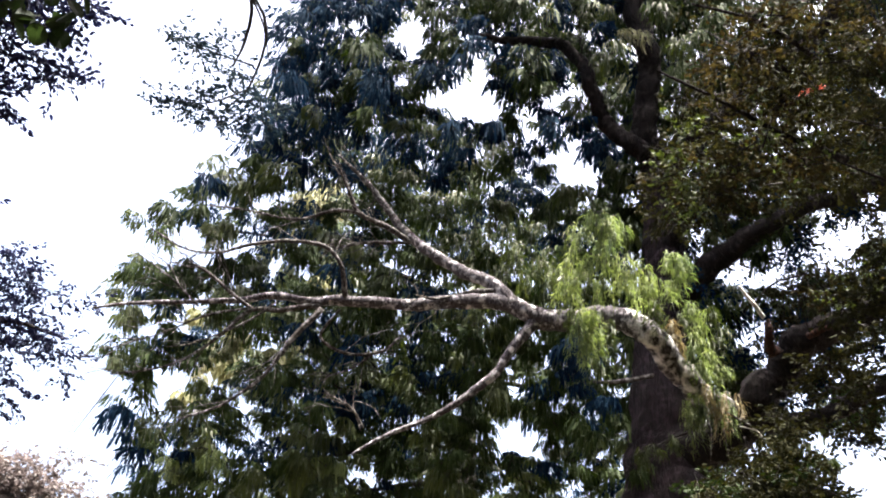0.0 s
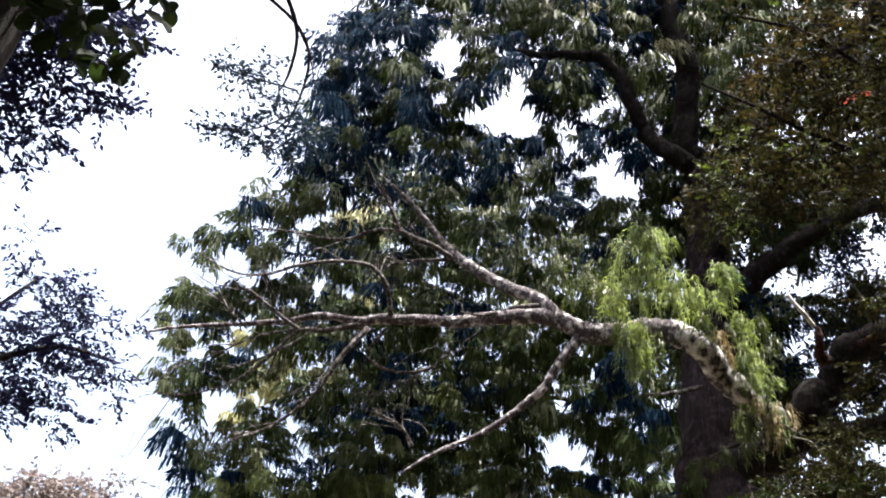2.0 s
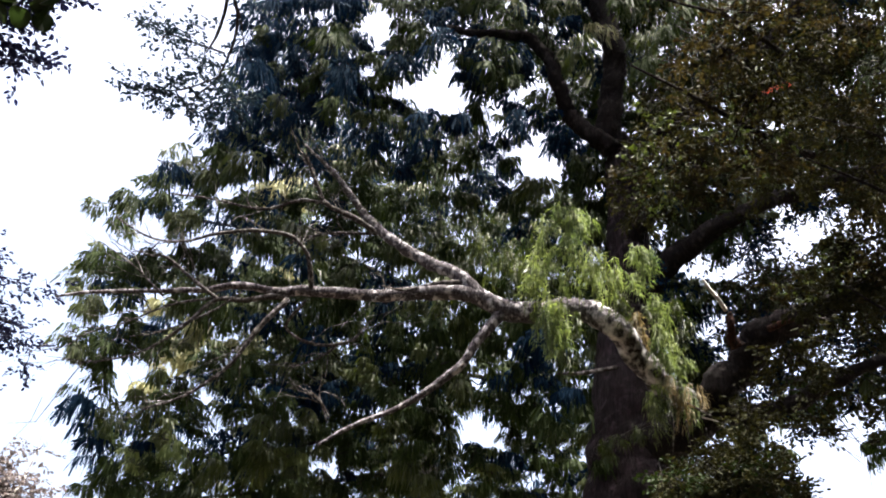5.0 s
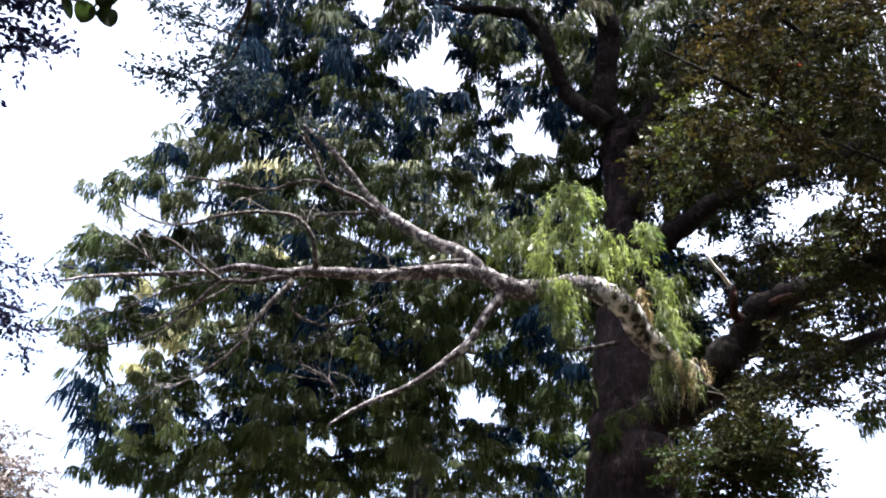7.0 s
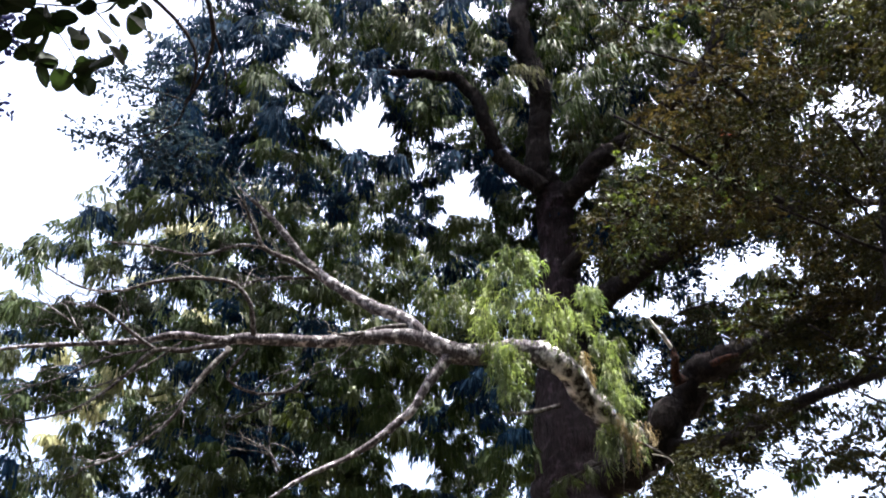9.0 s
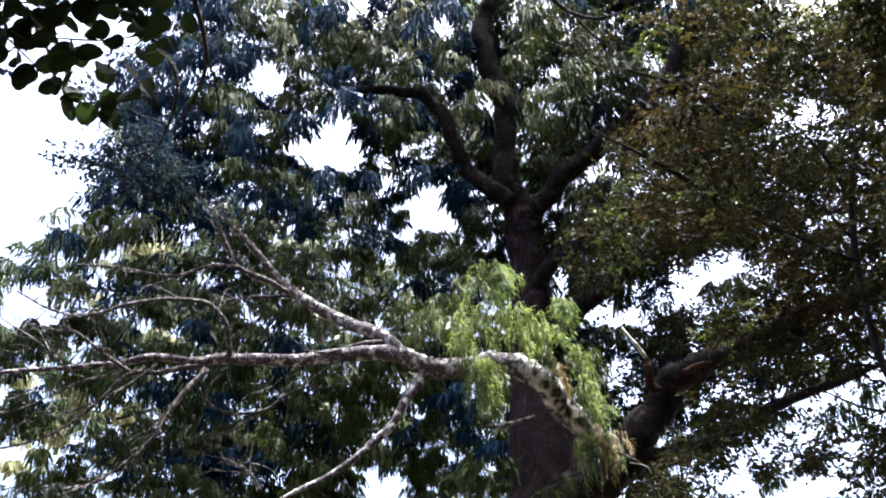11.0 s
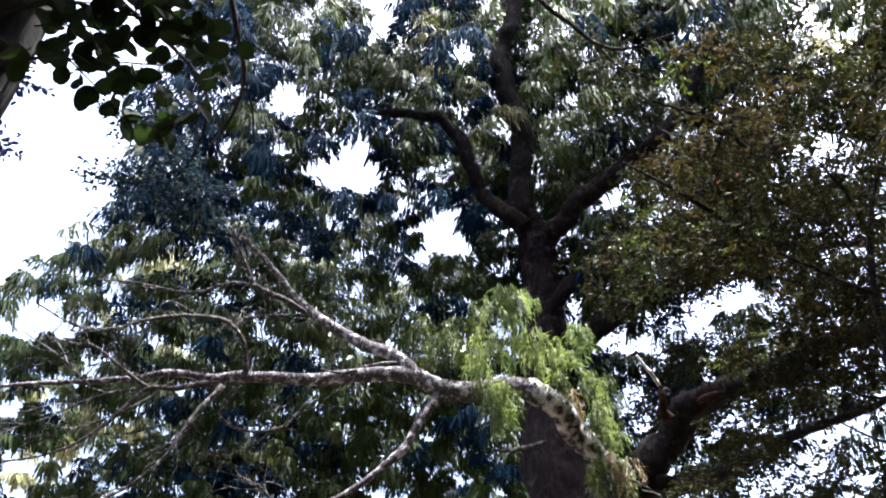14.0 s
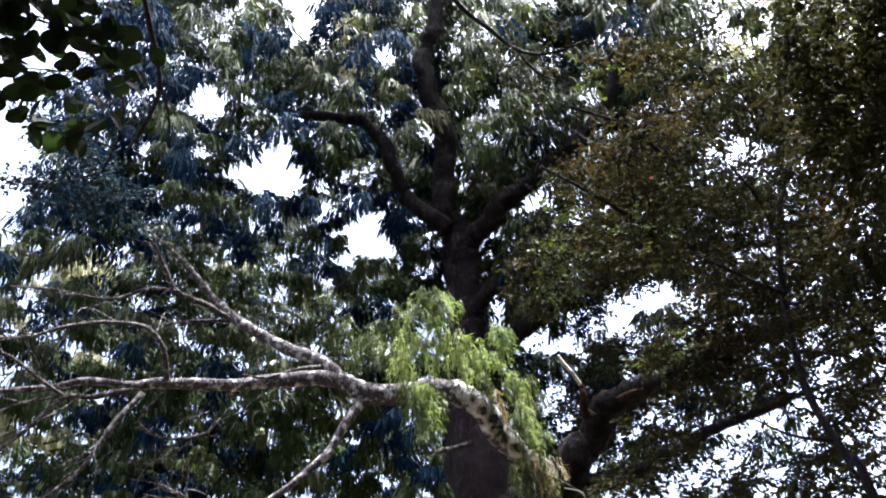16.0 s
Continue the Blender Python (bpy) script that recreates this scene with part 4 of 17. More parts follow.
weeping(rimu, 3.94, 14.78, 16.73, 0.64, 0.58, 0.52, LEAF_RIMU, 0.95)
weeping(rimu, 4.52, 14.61, 16.57, 0.62, 0.56, 0.5, LEAF_OLIVE, 1.22)
weeping(rimu, 4.57, 13.16, 15.68, 0.48, 0.44, 0.4, LEAF_RIMU, 1.05)
weeping(rimu, 5.9, 12.9, 15.29, 0.48, 0.44, 0.4, LEAF_OLIVE, 1.02)
weeping(rimu, 6.58, 13.81, 16.09, 0.63, 0.57, 0.51, LEAF_RIMU, 1.16)
weeping(rimu, 7.36, 13.76, 16.72, 0.59, 0.54, 0.48, LEAF_OLIVE, 1.08)
weeping(rimu, 6.99, 12.28, 14.91, 0.46, 0.42, 0.38, LEAF_RIMU, 1.32)
weeping(rimu, 8.93, 13.48, 16.19, 0.54, 0.49, 0.44, LEAF_OLIVE, 1.02)
weeping(rimu, 1.78, 15.22, 16.2, 0.53, 0.48, 0.43, LEAF_RIMU, 1.34)
weeping(rimu, 2.35, 14.07, 15.55, 0.63, 0.57, 0.51, LEAF_RIMU, 1.16)
weeping(rimu, 3.44, 14.27, 15.23, 0.6, 0.55, 0.49, LEAF_BLUE, 0.83)
weeping(rimu, 4.13, 14.83, 16.44, 0.6, 0.55, 0.49, LEAF_BLUE, 0.99)
weeping(rimu, 4.78, 14.63, 15.88, 0.6, 0.55, 0.49, LEAF_BLUE, 0.85)
weeping(rimu, 5.62, 15.11, 16.52, 0.69, 0.63, 0.56, LEAF_OLIVE, 1.07)
weeping(rimu, 6.29, 13.99, 15.37, 0.49, 0.45, 0.4, LEAF_OLIVE, 1.19)
weeping(rimu, 6.68, 13.66, 15.37, 0.66, 0.6, 0.54, LEAF_BLUE, 1.29)
weeping(rimu, 8.06, 14.25, 16.14, 0.77, 0.7, 0.63, LEAF_RIMU, 1.04)
weeping(rimu, 7.75, 13.44, 15.33, 0.53, 0.48, 0.43, LEAF_BLUE, 1.05)
weeping(rimu, 8.42, 13.15, 15.2, 0.66, 0.6, 0.54, LEAF_OLIVE, 0.84)
weeping(rimu, 2.66, 15.08, 15.88, 0.65, 0.59, 0.53, LEAF_OLIVE, 1.11)
weeping(rimu, 3.63, 15.76, 16.28, 0.49, 0.45, 0.4, LEAF_OLIVE, 1.2)
weeping(rimu, 4.28, 15.85, 16.27, 0.51, 0.47, 0.42, LEAF_BLUE, 1.16)
weeping(rimu, 4.81, 16.02, 16.89, 0.68, 0.62, 0.55, LEAF_RIMU, 1.09)
weeping(rimu, 5, 14.01, 14.72, 0.49, 0.44, 0.4, LEAF_OLIVE, 1.32)
weeping(rimu, 5.72, 13.57, 14.77, 0.57, 0.51, 0.46, LEAF_BLUE, 1.12)
weeping(rimu, 6.14, 13.43, 14.26, 0.44, 0.4, 0.36, LEAF_OLIVE, 1.35)
weeping(rimu, 7.09, 13.97, 14.97, 0.52, 0.47, 0.42, LEAF_BLUE, 1.15)
weeping(rimu, 7.19, 13.44, 14.38, 0.69, 0.63, 0.57, LEAF_OLIVE, 1.15)
weeping(rimu, 7.93, 12.82, 14.2, 0.62, 0.56, 0.5, LEAF_RIMU, 0.93)
weeping(rimu, 2.75, 16.47, 15.83, 0.68, 0.62, 0.56, LEAF_RIMU, 0.95)
weeping(rimu, 3.63, 15.59, 15.26, 0.51, 0.47, 0.42, LEAF_OLIVE, 1.08)
weeping(rimu, 4.13, 14.68, 14.4, 0.55, 0.5, 0.45, LEAF_RIMU, 1.33)
weeping(rimu, 4.72, 14.34, 14.58, 0.47, 0.43, 0.39, LEAF_RIMU, 1.16)
weeping(rimu, 5.43, 14.81, 15.1, 0.47, 0.43, 0.38, LEAF_OLIVE, 1.17)
weeping(rimu, 6.86, 15.19, 15.96, 0.68, 0.62, 0.55, LEAF_OLIVE, 0.96)
weeping(rimu, 7.26, 14.91, 15.32, 0.67, 0.61, 0.55, LEAF_RIMU, 0.83)
weeping(rimu, 7.51, 14.21, 14.72, 0.69, 0.63, 0.56, LEAF_OLIVE, 1.13)
weeping(rimu, 8.34, 14.43, 15.32, 0.75, 0.68, 0.61, LEAF_RIMU, 1.29)
weeping(rimu, 9.21, 14.53, 14.83, 0.57, 0.52, 0.47, LEAF_OLIVE, 1.33)
weeping(rimu, 3.39, 15.53, 14.45, 0.62, 0.56, 0.5, LEAF_BLUE, 1.25)
weeping(rimu, 3.54, 15.18, 14.42, 0.54, 0.49, 0.44, LEAF_RIMU, 1.24)
weeping(rimu, 4.25, 14.86, 13.81, 0.57, 0.52, 0.47, LEAF_RIMU, 0.99)
weeping(rimu, 6.53, 15.11, 14.17, 0.52, 0.47, 0.42, LEAF_BLUE, 1.12)
weeping(rimu, 7.45, 15.04, 14.4, 0.7, 0.64, 0.58, LEAF_BLUE, 0.84)
weeping(rimu, 8.23, 15.12, 14.5, 0.77, 0.7, 0.63, LEAF_BLUE, 1.13)
weeping(rimu, 8.23, 14.25, 14.02, 0.48, 0.44, 0.39, LEAF_OLIVE, 1.11)
weeping(rimu, 5.72, 16.52, 14.85, 0.54, 0.49, 0.44, LEAF_RIMU, 1.31)
weeping(rimu, 5.1, 14.47, 13.77, 0.58, 0.52, 0.47, LEAF_OLIVE, 0.83)
weeping(rimu, 5.95, 14.82, 13.58, 0.47, 0.42, 0.38, LEAF_BLUE, 1.18)
weeping(rimu, 7.52, 16.52, 14.79, 0.59, 0.53, 0.48, LEAF_OLIVE, 0.96)
weeping(rimu, 7.83, 15.47, 14.08, 0.55, 0.5, 0.45, LEAF_RIMU, 0.9)
weeping(rimu, 8.2, 14.05, 13.3, 0.66, 0.6, 0.54, LEAF_RIMU, 1.21)
weeping(rimu, 9.2, 15.6, 14.36, 0.58, 0.52, 0.47, LEAF_BLUE, 1.04)
weeping(rimu, 5.39, 15.25, 13.07, 0.62, 0.56, 0.5, LEAF_OLIVE, 1.17)
weeping(rimu, 5.97, 14.99, 13.05, 0.67, 0.61, 0.55, LEAF_BLUE, 0.89)
weeping(rimu, 7.3, 17.05, 14.31, 0.73, 0.67, 0.6, LEAF_RIMU, 0.88)
weeping(rimu, 6.48, 14.6, 12.58, 0.5, 0.46, 0.41, LEAF_OLIVE, 0.85)
weeping(rimu, 7.57, 14.41, 12.68, 0.47, 0.43, 0.39, LEAF_OLIVE, 1.06)
weeping(rimu, 8.4, 15.07, 13.42, 0.74, 0.67, 0.61, LEAF_OLIVE, 0.86)
# the tan leaves among these carry sunlight in their colour
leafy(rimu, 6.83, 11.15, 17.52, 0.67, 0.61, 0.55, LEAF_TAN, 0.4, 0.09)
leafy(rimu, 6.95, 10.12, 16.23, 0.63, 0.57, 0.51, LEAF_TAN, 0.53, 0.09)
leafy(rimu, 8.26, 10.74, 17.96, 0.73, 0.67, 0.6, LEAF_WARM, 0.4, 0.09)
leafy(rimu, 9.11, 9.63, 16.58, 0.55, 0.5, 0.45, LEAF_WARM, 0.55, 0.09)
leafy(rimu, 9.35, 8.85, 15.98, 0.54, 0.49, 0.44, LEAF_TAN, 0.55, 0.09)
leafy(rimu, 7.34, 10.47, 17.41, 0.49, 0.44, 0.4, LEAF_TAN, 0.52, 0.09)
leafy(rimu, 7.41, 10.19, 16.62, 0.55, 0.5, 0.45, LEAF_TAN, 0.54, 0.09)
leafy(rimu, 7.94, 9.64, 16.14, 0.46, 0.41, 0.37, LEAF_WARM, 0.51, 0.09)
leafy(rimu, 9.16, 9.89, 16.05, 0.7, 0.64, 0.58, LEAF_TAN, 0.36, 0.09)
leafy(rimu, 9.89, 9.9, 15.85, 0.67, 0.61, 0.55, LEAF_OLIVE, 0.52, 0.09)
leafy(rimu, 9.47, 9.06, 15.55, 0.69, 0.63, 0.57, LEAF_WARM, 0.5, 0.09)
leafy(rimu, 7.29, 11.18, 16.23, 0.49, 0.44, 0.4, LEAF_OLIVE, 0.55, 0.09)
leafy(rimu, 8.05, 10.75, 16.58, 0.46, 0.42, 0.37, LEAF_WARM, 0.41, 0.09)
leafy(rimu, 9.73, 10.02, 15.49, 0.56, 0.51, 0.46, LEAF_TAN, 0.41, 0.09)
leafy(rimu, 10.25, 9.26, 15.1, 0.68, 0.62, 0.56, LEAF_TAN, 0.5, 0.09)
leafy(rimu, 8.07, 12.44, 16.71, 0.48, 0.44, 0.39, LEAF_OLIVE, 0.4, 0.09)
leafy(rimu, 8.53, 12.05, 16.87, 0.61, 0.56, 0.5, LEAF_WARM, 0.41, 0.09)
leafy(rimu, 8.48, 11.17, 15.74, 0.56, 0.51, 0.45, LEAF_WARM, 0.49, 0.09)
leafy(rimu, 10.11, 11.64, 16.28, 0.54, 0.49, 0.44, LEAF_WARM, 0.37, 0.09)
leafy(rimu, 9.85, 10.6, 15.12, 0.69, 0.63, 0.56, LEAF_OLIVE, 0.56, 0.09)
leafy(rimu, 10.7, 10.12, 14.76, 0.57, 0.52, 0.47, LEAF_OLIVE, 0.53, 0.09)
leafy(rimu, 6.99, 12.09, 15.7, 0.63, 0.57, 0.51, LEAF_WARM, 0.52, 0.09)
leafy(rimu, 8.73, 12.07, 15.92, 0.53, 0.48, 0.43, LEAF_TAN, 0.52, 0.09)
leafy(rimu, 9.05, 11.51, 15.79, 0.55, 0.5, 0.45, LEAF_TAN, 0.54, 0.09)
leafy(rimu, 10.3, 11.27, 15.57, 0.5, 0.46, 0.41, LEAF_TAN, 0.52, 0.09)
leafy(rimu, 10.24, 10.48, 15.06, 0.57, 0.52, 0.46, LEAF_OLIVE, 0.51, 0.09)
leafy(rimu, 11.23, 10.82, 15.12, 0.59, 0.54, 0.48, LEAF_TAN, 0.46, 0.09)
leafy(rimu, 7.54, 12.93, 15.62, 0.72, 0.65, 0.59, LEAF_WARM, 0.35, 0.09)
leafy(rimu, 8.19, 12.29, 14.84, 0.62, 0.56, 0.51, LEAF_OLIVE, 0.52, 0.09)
weeping(rimu, 9.67, 10.47, 13.03, 0.66, 0.6, 0.54, LEAF_OLIVE, 0.6)
weeping(rimu, 9.74, 9.74, 12.62, 0.54, 0.49, 0.44, LEAF_RIMU, 0.48)
weeping(rimu, 6.17, 11.09, 12.54, 0.48, 0.43, 0.39, LEAF_RIMU, 0.42)
weeping(rimu, 8.12, 10.5, 12.04, 0.53, 0.48, 0.43, LEAF_OLIVE, 0.53)
weeping(rimu, 9.05, 10.22, 12.68, 0.42, 0.39, 0.35, LEAF_RIMU, 0.59)
weeping(rimu, 9.01, 10.02, 12.49, 0.52, 0.47, 0.43, LEAF_OLIVE, 0.48)
weeping(rimu, 5.5, 12.01, 12.86, 0.58, 0.53, 0.48, LEAF_RIMU, 0.4)
weeping(rimu, 6.47, 11.84, 12.21, 0.48, 0.44, 0.39, LEAF_RIMU, 0.55)
weeping(rimu, 7.49, 12.51, 12.54, 0.52, 0.47, 0.43, LEAF_RIMU, 0.5)
weeping(rimu, 8.04, 11.46, 11.87, 0.43, 0.39, 0.35, LEAF_RIMU, 0.56)
weeping(rimu, 8.51, 11.79, 12.34, 0.51, 0.46, 0.42, LEAF_RIMU, 0.43)
weeping(rimu, 9.52, 11.46, 12.59, 0.56, 0.5, 0.45, LEAF_OLIVE, 0.5)
weeping(rimu, 8.89, 9.42, 10.5, 0.5, 0.46, 0.41, LEAF_OLIVE, 0.43)
weeping(rimu, 4.82, 13.07, 12.3, 0.46, 0.42, 0.38, LEAF_RIMU, 0.44)
weeping(rimu, 5.39, 12.95, 12.19, 0.51, 0.46, 0.42, LEAF_RIMU, 0.46)
weeping(rimu, 6.44, 12.87, 11.81, 0.55, 0.5, 0.45, LEAF_RIMU, 0.42)
weeping(rimu, 6.93, 12.43, 11.98, 0.62, 0.56, 0.51, LEAF_RIMU, 0.62)
weeping(rimu, 7.46, 12.27, 12.19, 0.51, 0.46, 0.41, LEAF_RIMU, 0.53)
weeping(rimu, 9.29, 12.34, 12.31, 0.43, 0.39, 0.35, LEAF_RIMU, 0.62)
weeping(rimu, 8.74, 11.06, 11.58, 0.41, 0.38, 0.34, LEAF_OLIVE, 0.44)
weeping(rimu, 9.69, 11.15, 11.36, 0.5, 0.46, 0.41, LEAF_OLIVE, 0.6)
weeping(rimu, 4.66, 12.87, 11.2, 0.55, 0.5, 0.45, LEAF_OLIVE, 0.62)
weeping(rimu, 6.52, 13.96, 12.43, 0.44, 0.4, 0.36, LEAF_RIMU, 0.51)
weeping(rimu, 6.65, 12.15, 11.29, 0.6, 0.55, 0.49, LEAF_RIMU, 0.62)
weeping(rimu, 8.93, 13.1, 11.73, 0.62, 0.57, 0.51, LEAF_RIMU, 0.49)
weeping(rimu, 8.66, 11.13, 11.01, 0.61, 0.56, 0.5, LEAF_RIMU, 0.56)
weeping(rimu, 9.91, 11.82, 10.63, 0.55, 0.5, 0.45, LEAF_OLIVE, 0.51)
weeping(rimu, 9.91, 10.94, 10.46, 0.61, 0.56, 0.5, LEAF_RIMU, 0.58)
weeping(rimu, 7.18, 11.75, 10.17, 0.5, 0.45, 0.41, LEAF_OLIVE, 0.52)
weeping(rimu, 8.97, 12.94, 11.6, 0.54, 0.49, 0.44, LEAF_RIMU, 0.54)
weeping(rimu, 9.62, 12.17, 11.15, 0.55, 0.5, 0.45, LEAF_RIMU, 0.51)
weeping(rimu, 10.32, 12.56, 10.76, 0.6, 0.55, 0.49, LEAF_RIMU, 0.46)
weeping(rimu, 8.51, 13.84, 10.99, 0.55, 0.5, 0.45, LEAF_OLIVE, 0.62)
weeping(rimu, 8.48, 13.11, 10.08, 0.51, 0.46, 0.42, LEAF_RIMU, 0.39)
weeping(rimu, 9.31, 13.12, 10.95, 0.45, 0.41, 0.37, LEAF_RIMU, 0.42)
weeping(rimu, 9.7, 12.48, 10.1, 0.49, 0.45, 0.4, LEAF_RIMU, 0.42)
weeping(rimu, 9.2, 11.07, 8.79, 0.43, 0.4, 0.36, LEAF_RIMU, 0.62)
weeping(rimu, 7.21, 12.98, 9.94, 0.52, 0.47, 0.42, LEAF_RIMU, 0.51)
weeping(rimu, 8.42, 14.27, 9.74, 0.48, 0.44, 0.39, LEAF_RIMU, 0.5)
weeping(rimu, 7.53, 11.9, 8.82, 0.4, 0.36, 0.33, LEAF_RIMU, 0.42)
weeping(rimu, 8.4, 14.29, 9.86, 0.57, 0.51, 0.46, LEAF_RIMU, 0.44)
weeping(rimu, 2.52, 15.07, 12.08, 0.46, 0.42, 0.38, LEAF_RIMU, 0.81)
weeping(rimu, 4.32, 13.49, 9.45, 0.37, 0.34, 0.31, LEAF_RIMU, 1.12)
weeping(rimu, 5.96, 13.42, 9.74, 0.41, 0.37, 0.33, LEAF_RIMU, 1.25)
weeping(rimu, 4.67, 13.68, 9.37, 0.42, 0.38, 0.34, LEAF_BLUE, 1.22)
weeping(rimu, 5.91, 13.89, 9.88, 0.34, 0.31, 0.28, LEAF_BLUE, 0.91)
weeping(rimu, 4.53, 13.65, 8.89, 0.39, 0.36, 0.32, LEAF_BLUE, 0.93)
weeping(rimu, 4.44, 13.85, 8.66, 0.28, 0.25, 0.23, LEAF_BLUE, 1.27)
weeping(rimu, 5.57, 11.09, 17.55, 0.61, 0.56, 0.5, LEAF_RIMU, 0.7)
weeping(rimu, 7.02, 9.83, 17.01, 0.64, 0.58, 0.52, LEAF_RIMU, 0.55)
weeping(rimu, 8.35, 10.59, 18.16, 0.71, 0.64, 0.58, LEAF_OLIVE, 0.54)
weeping(rimu, 5.92, 12.07, 18.47, 0.47, 0.43, 0.39, LEAF_RIMU, 0.55)
weeping(rimu, 7.11, 11.17, 17.55, 0.65, 0.59, 0.53, LEAF_OLIVE, 0.46)
weeping(rimu, 8.81, 11.63, 17.97, 0.61, 0.56, 0.5, LEAF_OLIVE, 0.65)
weeping(rimu, 5.7, 11.71, 17.14, 0.44, 0.4, 0.36, LEAF_RIMU, 0.74)
weeping(rimu, 7.05, 11.16, 16.6, 0.49, 0.45, 0.4, LEAF_RIMU, 0.54)
weeping(rimu, 7.5, 11.02, 17.08, 0.67, 0.61, 0.55, LEAF_OLIVE, 0.69)
weeping(rimu, 8.7, 11.14, 16.99, 0.51, 0.46, 0.41, LEAF_RIMU, 0.74)
weeping(rimu, 6.14, 13.45, 17.55, 0.74, 0.67, 0.61, LEAF_RIMU, 0.65)
weeping(rimu, 7.15, 13.06, 17.98, 0.75, 0.68, 0.61, LEAF_OLIVE, 0.59)
weeping(rimu, 7.46, 12.23, 16.65, 0.68, 0.62, 0.56, LEAF_OLIVE, 0.72)
weeping(rimu, 7.67, 11.24, 15.76, 0.43, 0.39, 0.35, LEAF_RIMU, 0.63)
weeping(rimu, 5.78, 13.2, 17.01, 0.66, 0.6, 0.54, LEAF_OLIVE, 0.55)
weeping(rimu, 6.2, 12.81, 16.9, 0.53, 0.48, 0.44, LEAF_OLIVE, 0.63)
weeping(rimu, 8.11, 13.58, 16.94, 0.54, 0.49, 0.44, LEAF_OLIVE, 0.45)
weeping(rimu, 8.78, 13.33, 16.83, 0.6, 0.55, 0.49, LEAF_OLIVE, 0.56)
weeping(rimu, 9.08, 12.42, 16.38, 0.72, 0.66, 0.59, LEAF_RIMU, 0.67)
weeping(rimu, 5.53, 14.04, 16.19, 0.6, 0.54, 0.49, LEAF_OLIVE, 0.74)
weeping(rimu, 6.18, 12.95, 15.41, 0.5, 0.46, 0.41, LEAF_OLIVE, 0.56)
weeping(rimu, 6.8, 12.79, 15.52, 0.63, 0.57, 0.51, LEAF_OLIVE, 0.63)
weeping(rimu, 7.58, 13.34, 16.48, 0.47, 0.43, 0.39, LEAF_RIMU, 0.46)
weeping(rimu, 8.05, 12.1, 15.25, 0.61, 0.55, 0.5, LEAF_RIMU, 0.46)
weeping(rimu, 5.03, 14.31, 15.44, 0.64, 0.58, 0.52, LEAF_RIMU, 0.63)
weeping(rimu, 5.66, 13.43, 14.67, 0.55, 0.5, 0.45, LEAF_OLIVE, 0.61)
weeping(rimu, 6.46, 13.68, 15.06, 0.69, 0.63, 0.56, LEAF_OLIVE, 0.49)
weeping(rimu, 7.42, 13.53, 15.31, 0.69, 0.63, 0.56, LEAF_OLIVE, 0.48)
weeping(rimu, 8.86, 14.04, 15.88, 0.57, 0.51, 0.46, LEAF_OLIVE, 0.59)
weeping(rimu, 5.69, 15.66, 16.09, 0.67, 0.61, 0.55, LEAF_OLIVE, 0.67)
weeping(rimu, 6.5, 14.72, 15.23, 0.59, 0.54, 0.48, LEAF_OLIVE, 0.57)
weeping(rimu, 7.61, 14.72, 15.04, 0.62, 0.56, 0.5, LEAF_OLIVE, 0.52)
weeping(rimu, 7.19, 13.65, 13.91, 0.52, 0.48, 0.43, LEAF_OLIVE, 0.51)
weeping(rimu, 6.23, 14.49, 13.4, 0.57, 0.52, 0.47, LEAF_OLIVE, 0.47)
weeping(rimu, 7.51, 14.6, 14.05, 0.67, 0.61, 0.55, LEAF_RIMU, 0.56)
weeping(rimu, 8.89, 14.81, 14.72, 0.49, 0.44, 0.4, LEAF_RIMU, 0.62)
weeping(rimu, 9.53, 14.21, 14.37, 0.68, 0.62, 0.56, LEAF_OLIVE, 0.51)
weeping(rimu, 6.12, 15.99, 13.93, 0.72, 0.66, 0.59, LEAF_OLIVE, 0.64)
weeping(rimu, 6.88, 15.88, 13.78, 0.55, 0.5, 0.45, LEAF_OLIVE, 0.62)
weeping(rimu, 7.34, 15.75, 13.99, 0.62, 0.56, 0.5, LEAF_OLIVE, 0.68)
weeping(rimu, 7.7, 14.74, 13.3, 0.45, 0.41, 0.37, LEAF_OLIVE, 0.49)
weeping(rimu, 8.69, 14.74, 13.4, 0.59, 0.54, 0.48, LEAF_OLIVE, 0.49)
# ---- second conifer, behind the limb ----
back_rimu = tree_at("tree", 1.06, 22.46, "tall conifer with dense dark weeping foliage behind the limb", "tree")
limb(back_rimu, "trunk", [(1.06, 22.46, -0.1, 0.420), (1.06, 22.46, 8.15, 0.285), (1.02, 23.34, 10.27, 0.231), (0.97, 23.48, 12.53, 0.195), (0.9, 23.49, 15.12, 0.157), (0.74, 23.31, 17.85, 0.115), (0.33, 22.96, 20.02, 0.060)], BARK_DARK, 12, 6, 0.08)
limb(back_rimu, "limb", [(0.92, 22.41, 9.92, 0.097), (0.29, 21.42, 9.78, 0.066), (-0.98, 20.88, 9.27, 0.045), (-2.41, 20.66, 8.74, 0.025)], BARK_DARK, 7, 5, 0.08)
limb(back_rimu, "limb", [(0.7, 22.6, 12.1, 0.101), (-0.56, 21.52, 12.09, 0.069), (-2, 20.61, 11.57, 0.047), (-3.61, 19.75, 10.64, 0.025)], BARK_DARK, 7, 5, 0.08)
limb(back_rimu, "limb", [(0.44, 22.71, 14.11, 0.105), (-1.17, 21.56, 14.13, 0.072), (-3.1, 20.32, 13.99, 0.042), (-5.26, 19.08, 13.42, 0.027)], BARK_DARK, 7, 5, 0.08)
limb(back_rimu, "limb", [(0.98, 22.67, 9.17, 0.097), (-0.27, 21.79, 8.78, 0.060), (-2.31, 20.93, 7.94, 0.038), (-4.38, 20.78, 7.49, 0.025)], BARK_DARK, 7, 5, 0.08)
